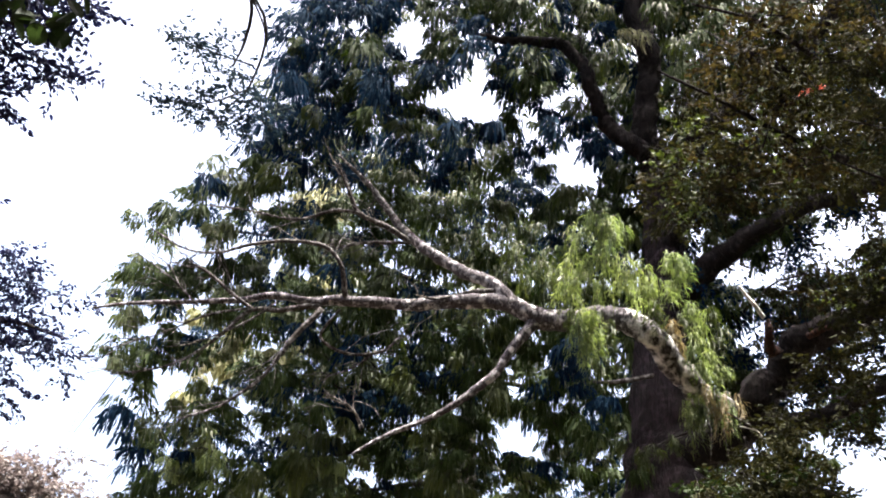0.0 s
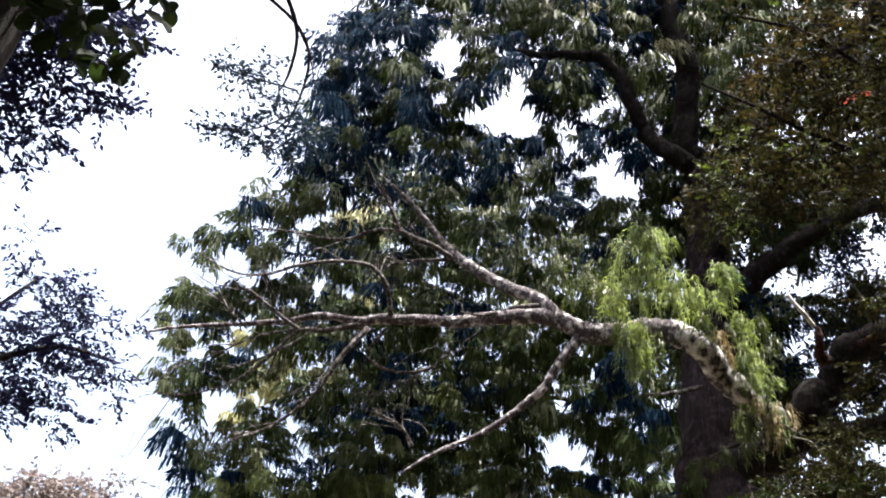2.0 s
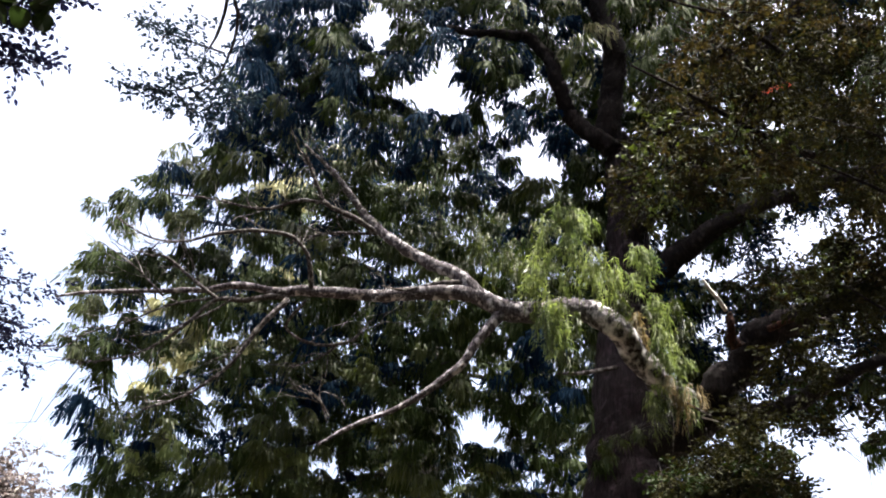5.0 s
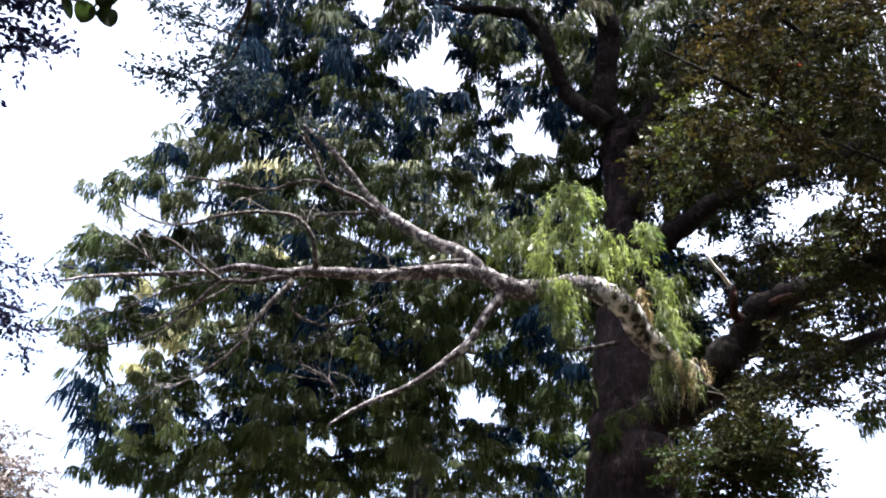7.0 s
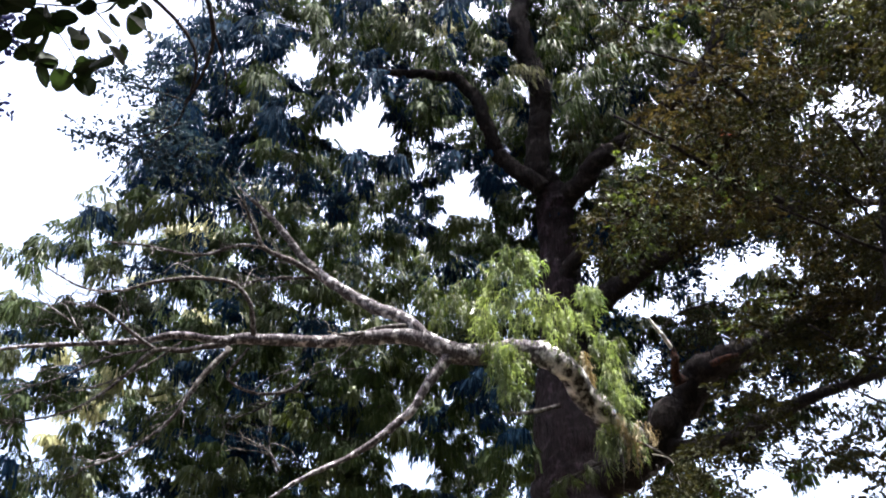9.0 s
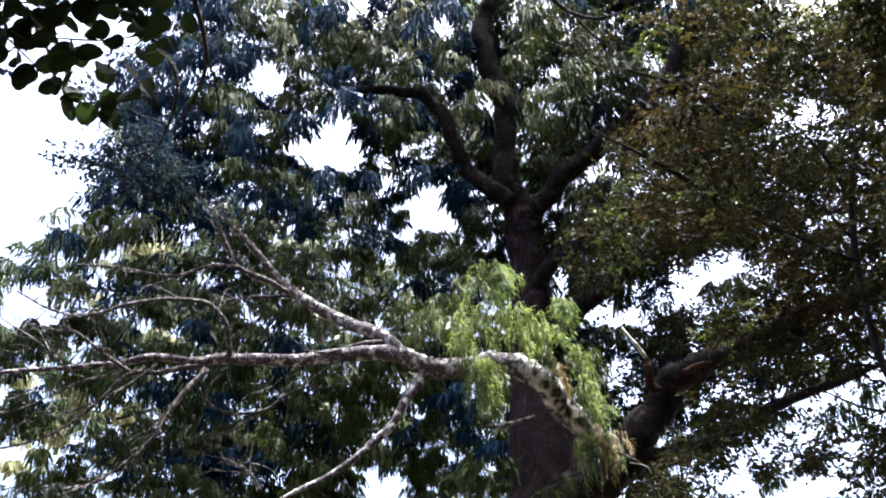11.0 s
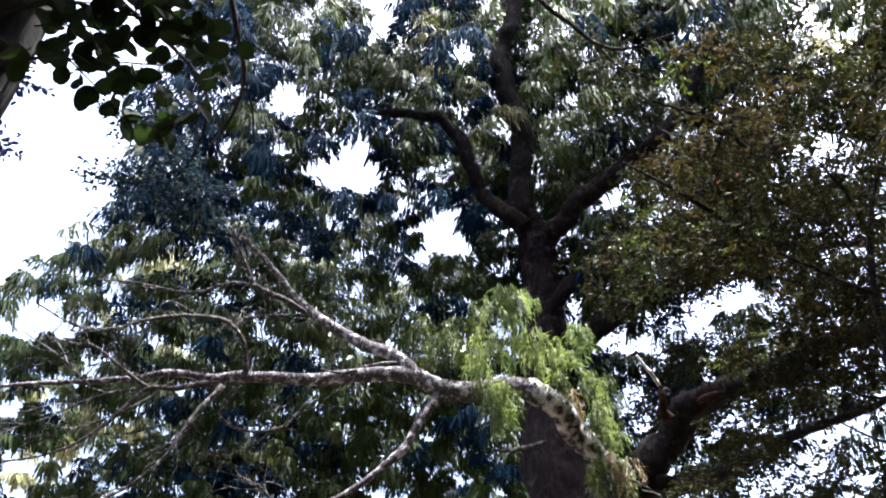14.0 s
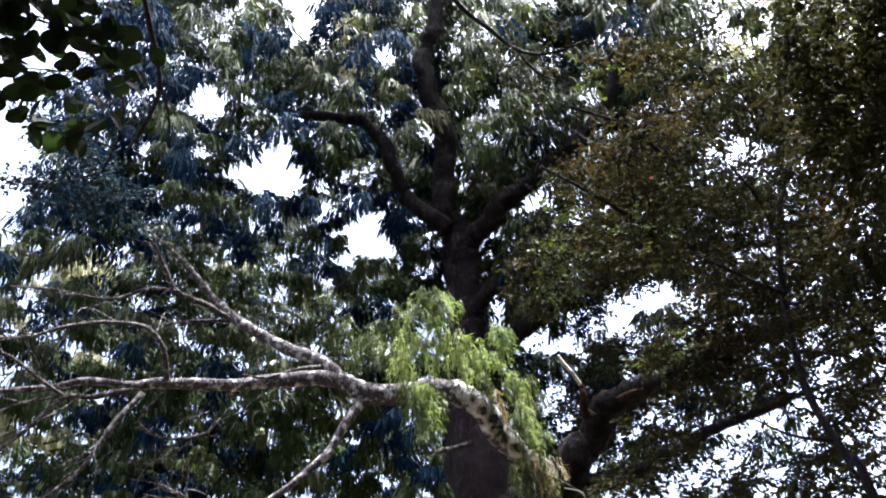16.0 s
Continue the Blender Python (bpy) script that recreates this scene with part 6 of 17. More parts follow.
# inner foliage of the second conifer
tuft(back_rimu, -1.65, 21.26, 17.39, 0.62, 0.56, 0.5, LEAF_BLUE, 0.18)
tuft(back_rimu, -1.53, 21.61, 16.8, 0.78, 0.71, 0.64, LEAF_RIMU, 0.15)
tuft(back_rimu, -0.51, 19.72, 15.64, 0.57, 0.52, 0.47, LEAF_BLUE, 0.17)
tuft(back_rimu, 0.13, 22.11, 17.03, 0.94, 0.86, 0.77, LEAF_BLUE, 0.12)
tuft(back_rimu, 1.47, 19.94, 15.9, 0.84, 0.77, 0.69, LEAF_RIMU, 0.14)
tuft(back_rimu, -2.71, 21.41, 15.15, 0.78, 0.7, 0.63, LEAF_RIMU, 0.18)
tuft(back_rimu, -2.01, 20.15, 15.26, 0.73, 0.66, 0.6, LEAF_RIMU, 0.15)
tuft(back_rimu, 0.18, 20.32, 15.02, 0.82, 0.75, 0.67, LEAF_RIMU, 0.18)
tuft(back_rimu, 2.18, 20.33, 14.85, 0.75, 0.68, 0.61, LEAF_RIMU, 0.14)
tuft(back_rimu, -4.17, 21.02, 14.08, 0.77, 0.7, 0.63, LEAF_BLUE, 0.18)
tuft(back_rimu, -3.54, 22.34, 15.7, 0.89, 0.81, 0.73, LEAF_RIMU, 0.12)
tuft(back_rimu, 0.14, 22.77, 14.84, 0.76, 0.69, 0.62, LEAF_RIMU, 0.15)
tuft(back_rimu, 1.5, 21.44, 14.28, 0.56, 0.51, 0.46, LEAF_RIMU, 0.18)
tuft(back_rimu, 2.17, 20.31, 14.71, 0.73, 0.66, 0.6, LEAF_BLUE, 0.18)
tuft(back_rimu, -4.11, 22.57, 13.76, 0.66, 0.6, 0.54, LEAF_BLUE, 0.13)
tuft(back_rimu, -0.52, 21.64, 13.47, 0.75, 0.68, 0.61, LEAF_RIMU, 0.15)
tuft(back_rimu, 3.78, 22.66, 14.26, 0.59, 0.54, 0.48, LEAF_BLUE, 0.17)
tuft(back_rimu, 3.73, 20.57, 13.51, 0.61, 0.56, 0.5, LEAF_BLUE, 0.18)
tuft(back_rimu, -4.12, 22.55, 12.94, 0.57, 0.52, 0.46, LEAF_RIMU, 0.12)
tuft(back_rimu, -2.02, 21.56, 12.46, 0.78, 0.71, 0.64, LEAF_RIMU, 0.13)
tuft(back_rimu, -1.57, 23.67, 13.29, 0.62, 0.56, 0.51, LEAF_BLUE, 0.13)
tuft(back_rimu, -0.21, 21.56, 12.69, 0.63, 0.57, 0.52, LEAF_RIMU, 0.18)
tuft(back_rimu, 1.41, 21.68, 12.96, 0.65, 0.59, 0.53, LEAF_RIMU, 0.19)
tuft(back_rimu, 4.81, 21.17, 12.93, 0.55, 0.5, 0.45, LEAF_BLUE, 0.15)
tuft(back_rimu, -2.71, 21.84, 11.22, 0.67, 0.61, 0.55, LEAF_RIMU, 0.17)
tuft(back_rimu, -1.72, 22.29, 11.31, 0.78, 0.7, 0.63, LEAF_BLUE, 0.14)
tuft(back_rimu, -3.4, 23.28, 11.16, 0.85, 0.77, 0.69, LEAF_RIMU, 0.13)
tuft(back_rimu, -1.15, 22.88, 11.56, 0.57, 0.52, 0.47, LEAF_RIMU, 0.15)
tuft(back_rimu, 1.56, 23.87, 11.59, 0.65, 0.59, 0.53, LEAF_RIMU, 0.16)
tuft(back_rimu, 4.25, 22.83, 11.98, 0.82, 0.75, 0.67, LEAF_RIMU, 0.12)
tuft(back_rimu, -4.33, 24.49, 11.47, 0.73, 0.66, 0.6, LEAF_BLUE, 0.13)
tuft(back_rimu, -1.99, 24.33, 11.24, 0.64, 0.58, 0.53, LEAF_RIMU, 0.14)
tuft(back_rimu, -0.56, 22.6, 10.01, 0.79, 0.72, 0.64, LEAF_RIMU, 0.17)
tuft(back_rimu, 3.02, 22.37, 9.87, 0.69, 0.63, 0.57, LEAF_BLUE, 0.18)
tuft(back_rimu, 3.34, 23.12, 11.59, 0.68, 0.62, 0.56, LEAF_BLUE, 0.18)
tuft(back_rimu, -4.47, 23.67, 9.59, 0.81, 0.73, 0.66, LEAF_BLUE, 0.16)
tuft(back_rimu, -3.08, 22.58, 9.73, 0.68, 0.62, 0.56, LEAF_BLUE, 0.18)
tuft(back_rimu, -2.29, 22.68, 9.35, 0.55, 0.5, 0.45, LEAF_RIMU, 0.12)
tuft(back_rimu, 1.18, 22.85, 9.67, 0.68, 0.62, 0.56, LEAF_RIMU, 0.11)
tuft(back_rimu, -3.55, 23.51, 8.25, 0.81, 0.73, 0.66, LEAF_BLUE, 0.15)
tuft(back_rimu, -3.01, 25.36, 9.3, 0.62, 0.57, 0.51, LEAF_BLUE, 0.14)
tuft(back_rimu, -1.16, 23.19, 8.59, 0.61, 0.56, 0.5, LEAF_RIMU, 0.18)
tuft(back_rimu, -0.21, 23.88, 9.21, 0.65, 0.6, 0.54, LEAF_BLUE, 0.15)
tuft(back_rimu, 0.63, 22.88, 9.1, 0.6, 0.54, 0.49, LEAF_BLUE, 0.13)
tuft(back_rimu, 2.02, 23.28, 9.29, 0.79, 0.72, 0.65, LEAF_BLUE, 0.12)
tuft(back_rimu, 2.02, 23.12, 9.46, 0.63, 0.58, 0.52, LEAF_RIMU, 0.13)
tuft(back_rimu, -2.57, 23.57, 7.57, 0.81, 0.74, 0.66, LEAF_RIMU, 0.17)
tuft(back_rimu, -0.05, 24.28, 8.47, 0.85, 0.78, 0.7, LEAF_BLUE, 0.12)
tuft(back_rimu, 0.41, 24.16, 8.74, 0.75, 0.68, 0.61, LEAF_RIMU, 0.15)
tuft(back_rimu, 2.47, 23.45, 8.1, 0.56, 0.51, 0.46, LEAF_RIMU, 0.12)
tuft(back_rimu, 2.82, 23.27, 8.33, 0.81, 0.74, 0.67, LEAF_BLUE, 0.18)
tuft(back_rimu, 3.99, 25.37, 8.83, 0.89, 0.81, 0.73, LEAF_BLUE, 0.15)
tuft(back_rimu, 4.81, 23.99, 8.88, 0.58, 0.53, 0.48, LEAF_BLUE, 0.17)
tuft(back_rimu, -1.87, 17.47, 13.04, 0.5, 0.46, 0.41, LEAF_RIMU, 0.26)
tuft(back_rimu, -1.18, 18.81, 14.6, 0.64, 0.58, 0.53, LEAF_RIMU, 0.27)
tuft(back_rimu, -0.79, 17.72, 13.43, 0.63, 0.58, 0.52, LEAF_RIMU, 0.21)
tuft(back_rimu, 0.29, 17.96, 14.02, 0.48, 0.43, 0.39, LEAF_RIMU, 0.19)
tuft(back_rimu, 1.99, 18.86, 14.36, 0.59, 0.54, 0.48, LEAF_RIMU, 0.23)
tuft(back_rimu, 2.75, 17.42, 13.62, 0.53, 0.48, 0.43, LEAF_RIMU, 0.18)
tuft(back_rimu, -2.69, 17.88, 12.29, 0.48, 0.44, 0.4, LEAF_RIMU, 0.25)
tuft(back_rimu, -0.3, 18.43, 12.39, 0.46, 0.42, 0.38, LEAF_RIMU, 0.26)
tuft(back_rimu, 0.5, 19.42, 14.32, 0.52, 0.47, 0.43, LEAF_OLIVE, 0.22)
tuft(back_rimu, 2.56, 19.13, 13.4, 0.46, 0.42, 0.37, LEAF_RIMU, 0.25)
tuft(back_rimu, -3.76, 18.31, 11.31, 0.47, 0.43, 0.39, LEAF_OLIVE, 0.24)
tuft(back_rimu, -1.84, 19.21, 12.72, 0.64, 0.58, 0.52, LEAF_OLIVE, 0.24)
tuft(back_rimu, -0.61, 19.68, 12.4, 0.5, 0.45, 0.41, LEAF_OLIVE, 0.18)
tuft(back_rimu, 0.15, 19.03, 12.13, 0.6, 0.55, 0.49, LEAF_RIMU, 0.27)
tuft(back_rimu, 0.82, 20, 13.68, 0.59, 0.53, 0.48, LEAF_RIMU, 0.26)
tuft(back_rimu, 3.33, 17.63, 12.49, 0.62, 0.56, 0.51, LEAF_RIMU, 0.25)
tuft(back_rimu, -3.88, 19.67, 11.22, 0.47, 0.43, 0.39, LEAF_RIMU, 0.19)
tuft(back_rimu, -3.03, 19.73, 11.84, 0.53, 0.49, 0.44, LEAF_RIMU, 0.22)
tuft(back_rimu, -1.66, 18.28, 10.76, 0.5, 0.45, 0.41, LEAF_OLIVE, 0.2)
tuft(back_rimu, 0.58, 20.56, 12.41, 0.56, 0.51, 0.46, LEAF_RIMU, 0.27)
tuft(back_rimu, 1.76, 18.88, 11.82, 0.61, 0.56, 0.5, LEAF_OLIVE, 0.24)
tuft(back_rimu, -1.7, 19.48, 10.41, 0.54, 0.49, 0.44, LEAF_OLIVE, 0.26)
tuft(back_rimu, -1.02, 18.83, 11.33, 0.61, 0.56, 0.5, LEAF_OLIVE, 0.2)
tuft(back_rimu, 1.98, 18.56, 11.21, 0.46, 0.42, 0.38, LEAF_RIMU, 0.22)
tuft(back_rimu, -2.9, 18.97, 9.64, 0.43, 0.39, 0.35, LEAF_RIMU, 0.25)
tuft(back_rimu, -1.79, 18.75, 9.85, 0.41, 0.37, 0.33, LEAF_RIMU, 0.27)
tuft(back_rimu, -1.8, 19.81, 10.36, 0.6, 0.55, 0.49, LEAF_RIMU, 0.17)
tuft(back_rimu, -0.75, 20.96, 11.06, 0.59, 0.54, 0.49, LEAF_RIMU, 0.26)
tuft(back_rimu, -4.8, 21.03, 9.43, 0.57, 0.52, 0.47, LEAF_RIMU, 0.27)
tuft(back_rimu, -3.28, 20.39, 9.09, 0.46, 0.42, 0.37, LEAF_OLIVE, 0.18)
tuft(back_rimu, -2.52, 19.47, 9.28, 0.49, 0.45, 0.4, LEAF_RIMU, 0.19)
tuft(back_rimu, -1.74, 21.05, 9.3, 0.55, 0.5, 0.45, LEAF_OLIVE, 0.23)
tuft(back_rimu, -1, 19.11, 9.51, 0.49, 0.45, 0.4, LEAF_OLIVE, 0.22)
tuft(back_rimu, -4.11, 21.53, 8.29, 0.52, 0.47, 0.42, LEAF_OLIVE, 0.19)
tuft(back_rimu, -1.97, 22.06, 9.32, 0.51, 0.47, 0.42, LEAF_RIMU, 0.21)
tuft(back_rimu, -1.04, 21, 9.22, 0.43, 0.39, 0.36, LEAF_RIMU, 0.27)
tuft(back_rimu, -3.31, 21.16, 8.28, 0.62, 0.57, 0.51, LEAF_OLIVE, 0.2)
tuft(back_rimu, -1.98, 21.57, 8.39, 0.47, 0.43, 0.39, LEAF_OLIVE, 0.24)
tuft(back_rimu, -1.75, 20.12, 7.77, 0.57, 0.52, 0.46, LEAF_OLIVE, 0.22)
tuft(back_rimu, -4.6, 20.79, 6.9, 0.66, 0.6, 0.54, LEAF_RIMU, 0.25)
tuft(back_rimu, -3.4, 22.29, 7.65, 0.55, 0.5, 0.45, LEAF_RIMU, 0.25)
tuft(back_rimu, -2.44, 20.3, 7.67, 0.61, 0.55, 0.5, LEAF_RIMU, 0.21)
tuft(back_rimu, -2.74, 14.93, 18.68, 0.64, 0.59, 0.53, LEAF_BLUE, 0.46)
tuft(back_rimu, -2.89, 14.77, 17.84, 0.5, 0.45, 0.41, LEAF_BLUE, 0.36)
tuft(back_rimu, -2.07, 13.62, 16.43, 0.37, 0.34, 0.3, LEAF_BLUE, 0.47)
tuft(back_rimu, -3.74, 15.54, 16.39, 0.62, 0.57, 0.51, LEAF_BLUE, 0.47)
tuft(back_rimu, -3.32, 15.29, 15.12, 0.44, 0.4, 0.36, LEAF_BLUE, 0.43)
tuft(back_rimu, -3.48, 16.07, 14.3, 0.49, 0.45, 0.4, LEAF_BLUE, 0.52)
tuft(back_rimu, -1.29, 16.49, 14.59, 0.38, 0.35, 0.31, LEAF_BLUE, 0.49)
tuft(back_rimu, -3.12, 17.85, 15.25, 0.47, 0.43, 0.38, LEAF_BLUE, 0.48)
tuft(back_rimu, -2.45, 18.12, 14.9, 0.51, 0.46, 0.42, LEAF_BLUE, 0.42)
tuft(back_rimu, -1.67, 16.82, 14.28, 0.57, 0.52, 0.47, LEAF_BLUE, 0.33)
tuft(rimu, 2.62, 12.96, 18.49, 0.57, 0.51, 0.46, LEAF_OLIVE, 0.18, 0.26, 0.026)
tuft(rimu, 3.69, 12.34, 19.06, 0.51, 0.47, 0.42, LEAF_RIMU, 0.16, 0.26, 0.026)
tuft(rimu, 3.89, 12.44, 18.92, 0.63, 0.57, 0.52, LEAF_OLIVE, 0.19, 0.26, 0.026)
tuft(rimu, 6.26, 11.89, 18.8, 0.47, 0.43, 0.38, LEAF_OLIVE, 0.23, 0.26, 0.026)
tuft(rimu, 6.3, 10.9, 18.13, 0.64, 0.58, 0.52, LEAF_OLIVE, 0.18, 0.26, 0.026)
tuft(rimu, 3.05, 13.14, 18.75, 0.5, 0.45, 0.41, LEAF_RIMU, 0.23, 0.26, 0.026)
tuft(rimu, 3.63, 13.42, 18.6, 0.48, 0.43, 0.39, LEAF_OLIVE, 0.23, 0.26, 0.026)
tuft(rimu, 4.73, 12.91, 19.38, 0.67, 0.61, 0.55, LEAF_OLIVE, 0.21, 0.26, 0.026)
tuft(rimu, 5.02, 12.35, 17.9, 0.45, 0.4, 0.36, LEAF_OLIVE, 0.24, 0.26, 0.026)
tuft(rimu, 6.85, 12.94, 18.64, 0.68, 0.62, 0.56, LEAF_OLIVE, 0.18, 0.26, 0.026)
tuft(rimu, 2.92, 13.6, 18.48, 0.63, 0.58, 0.52, LEAF_RIMU, 0.15, 0.26, 0.026)
tuft(rimu, 3.32, 13.22, 17.58, 0.59, 0.54, 0.49, LEAF_RIMU, 0.25, 0.26, 0.026)
tuft(rimu, 4.57, 13.63, 18.56, 0.72, 0.65, 0.59, LEAF_OLIVE, 0.15, 0.26, 0.026)
tuft(rimu, 5.27, 13.3, 18.38, 0.64, 0.58, 0.52, LEAF_OLIVE, 0.21, 0.26, 0.026)
tuft(rimu, 6.18, 12.63, 17.81, 0.59, 0.54, 0.49, LEAF_RIMU, 0.22, 0.26, 0.026)
tuft(rimu, 3.34, 14.48, 18.76, 0.57, 0.52, 0.46, LEAF_RIMU, 0.21, 0.26, 0.026)
tuft(rimu, 3.95, 13.46, 17.2, 0.45, 0.41, 0.37, LEAF_RIMU, 0.2, 0.26, 0.026)
tuft(rimu, 5.19, 13.85, 17.82, 0.61, 0.55, 0.5, LEAF_OLIVE, 0.2, 0.26, 0.026)
tuft(rimu, 6.56, 12.46, 16.81, 0.48, 0.44, 0.39, LEAF_OLIVE, 0.23, 0.26, 0.026)
tuft(rimu, 6.71, 12.57, 16.54, 0.46, 0.42, 0.38, LEAF_RIMU, 0.2, 0.26, 0.026)
tuft(rimu, 4.54, 13.58, 16.47, 0.6, 0.54, 0.49, LEAF_OLIVE, 0.18, 0.26, 0.026)
tuft(rimu, 6.92, 13.69, 16.71, 0.54, 0.49, 0.44, LEAF_OLIVE, 0.22, 0.26, 0.026)
tuft(rimu, 2.59, 16.13, 17.35, 0.67, 0.61, 0.55, LEAF_OLIVE, 0.21, 0.26, 0.026)
tuft(rimu, 4, 16.09, 17.01, 0.67, 0.61, 0.55, LEAF_OLIVE, 0.17, 0.26, 0.026)
tuft(rimu, 4.12, 14.38, 16.16, 0.59, 0.53, 0.48, LEAF_OLIVE, 0.21, 0.26, 0.026)
tuft(rimu, 4.9, 14.39, 16.03, 0.52, 0.47, 0.43, LEAF_OLIVE, 0.15, 0.26, 0.026)
tuft(rimu, 6.15, 14.24, 16.43, 0.58, 0.53, 0.48, LEAF_OLIVE, 0.16, 0.26, 0.026)
tuft(rimu, 3.26, 16.2, 16.49, 0.62, 0.56, 0.51, LEAF_RIMU, 0.24, 0.26, 0.026)
tuft(rimu, 3.78, 15.22, 15.59, 0.64, 0.58, 0.52, LEAF_OLIVE, 0.21, 0.26, 0.026)
tuft(rimu, 5.34, 15.89, 16.51, 0.53, 0.48, 0.43, LEAF_OLIVE, 0.2, 0.26, 0.026)
tuft(rimu, 3.05, 15.72, 14.76, 0.58, 0.52, 0.47, LEAF_OLIVE, 0.2, 0.26, 0.026)
tuft(rimu, 3.48, 16.02, 15.68, 0.65, 0.6, 0.54, LEAF_RIMU, 0.17, 0.26, 0.026)
tuft(rimu, 4.69, 15.88, 15.8, 0.58, 0.53, 0.47, LEAF_OLIVE, 0.2, 0.26, 0.026)
# ---- dark small-leaved tree with spreading crown ----
dark_tree = tree_at("tree", 4.94, 6.7, "slender tree with a dense crown of small dark leaves", "tree")
limb(dark_tree, "trunk", [(4.94, 6.7, -0.1, 0.140), (4.69, 6.7, 4.37, 0.048), (4.66, 6.84, 4.95, 0.042), (4.61, 7.02, 5.67, 0.040), (4.69, 7.06, 6.52, 0.037), (4.81, 6.95, 7.45, 0.037), (4.98, 6.83, 8.07, 0.033), (5.3, 6.56, 8.8, 0.028), (5.53, 6.28, 9.56, 0.019)], BARK_DARK, 10, 6, 0.08)
limb(dark_tree, "limb", [(4.68, 6.99, 6.82, 0.023), (4.27, 6.96, 6.96, 0.018), (3.84, 6.92, 7.1, 0.014), (3.45, 6.86, 7.19, 0.008)], BARK_DARK, 7, 5, 0.08)
limb(dark_tree, "limb", [(4.71, 7.04, 6.72, 0.023), (4.85, 6.58, 6.44, 0.018), (4.99, 6.3, 5.84, 0.014)], BARK_DARK, 7, 5, 0.08)
limb(dark_tree, "limb", [(4.63, 7.07, 6.2, 0.020), (4.84, 6.67, 5.92, 0.016), (5.03, 6.39, 5.65, 0.010)], BARK_DARK, 7, 5, 0.08)
limb(dark_tree, "limb", [(4.82, 6.94, 7.45, 0.022), (4.48, 6.66, 7.79, 0.017), (4.1, 6.46, 8.03, 0.010)], BARK_DARK, 7, 5, 0.08)
limb(dark_tree, "limb", [(4.61, 7.02, 5.67, 0.018), (4.21, 7.05, 5.72, 0.014), (3.72, 7.02, 5.97, 0.008)], BARK_DARK, 7, 5, 0.08)
limb(dark_tree, "limb", [(4.64, 6.89, 5.14, 0.017), (4.23, 6.95, 5.2, 0.013), (3.84, 6.92, 5.34, 0.007)], BARK_DARK, 7, 5, 0.08)
limb(dark_tree, "limb", [(4.76, 6.95, 7.15, 0.017), (4.94, 6.59, 7.06, 0.013), (5.1, 6.16, 6.85, 0.008)], BARK_DARK, 7, 5, 0.08)
limb(dark_tree, "limb", [(4.73, 7, 7.11, 0.015), (4.09, 6.65, 7.36, 0.010), (3.37, 6.5, 7.37, 0.006)], BARK_DARK, 7, 5, 0.08)
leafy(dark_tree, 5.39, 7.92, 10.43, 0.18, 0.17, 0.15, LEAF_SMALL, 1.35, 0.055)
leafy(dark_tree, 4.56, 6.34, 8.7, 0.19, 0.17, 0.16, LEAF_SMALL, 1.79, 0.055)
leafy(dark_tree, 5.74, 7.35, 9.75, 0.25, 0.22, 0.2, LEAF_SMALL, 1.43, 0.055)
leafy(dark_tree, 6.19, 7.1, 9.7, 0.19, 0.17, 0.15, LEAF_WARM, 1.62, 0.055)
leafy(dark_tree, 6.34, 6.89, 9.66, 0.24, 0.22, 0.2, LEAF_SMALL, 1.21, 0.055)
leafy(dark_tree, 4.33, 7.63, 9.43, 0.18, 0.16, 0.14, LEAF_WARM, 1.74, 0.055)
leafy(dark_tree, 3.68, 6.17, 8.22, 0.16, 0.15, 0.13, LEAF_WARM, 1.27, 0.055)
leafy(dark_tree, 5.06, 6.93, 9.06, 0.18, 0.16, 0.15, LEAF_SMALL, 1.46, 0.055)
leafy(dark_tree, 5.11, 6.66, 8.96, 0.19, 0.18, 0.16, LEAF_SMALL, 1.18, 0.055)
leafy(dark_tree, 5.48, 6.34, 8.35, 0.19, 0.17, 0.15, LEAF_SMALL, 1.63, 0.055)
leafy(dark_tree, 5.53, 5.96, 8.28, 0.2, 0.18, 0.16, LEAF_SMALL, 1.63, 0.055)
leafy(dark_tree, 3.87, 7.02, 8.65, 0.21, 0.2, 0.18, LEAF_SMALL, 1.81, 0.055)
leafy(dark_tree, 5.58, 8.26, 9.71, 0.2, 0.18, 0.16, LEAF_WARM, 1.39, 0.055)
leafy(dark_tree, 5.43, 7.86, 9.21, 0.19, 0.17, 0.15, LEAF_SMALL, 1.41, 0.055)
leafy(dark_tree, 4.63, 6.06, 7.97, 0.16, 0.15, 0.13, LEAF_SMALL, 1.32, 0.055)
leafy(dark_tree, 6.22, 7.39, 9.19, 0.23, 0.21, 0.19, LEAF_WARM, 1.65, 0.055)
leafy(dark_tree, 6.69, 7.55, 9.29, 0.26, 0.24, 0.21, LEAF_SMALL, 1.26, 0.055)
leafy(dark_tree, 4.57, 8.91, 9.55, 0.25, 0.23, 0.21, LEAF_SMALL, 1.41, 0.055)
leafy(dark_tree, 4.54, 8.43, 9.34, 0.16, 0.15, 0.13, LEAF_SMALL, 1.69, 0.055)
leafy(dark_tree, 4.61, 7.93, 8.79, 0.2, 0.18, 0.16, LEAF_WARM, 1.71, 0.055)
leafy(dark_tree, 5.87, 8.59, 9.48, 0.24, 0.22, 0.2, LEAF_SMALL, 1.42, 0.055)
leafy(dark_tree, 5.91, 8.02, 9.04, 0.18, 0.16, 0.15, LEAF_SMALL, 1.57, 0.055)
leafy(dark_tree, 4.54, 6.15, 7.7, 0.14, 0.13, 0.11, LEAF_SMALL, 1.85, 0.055)
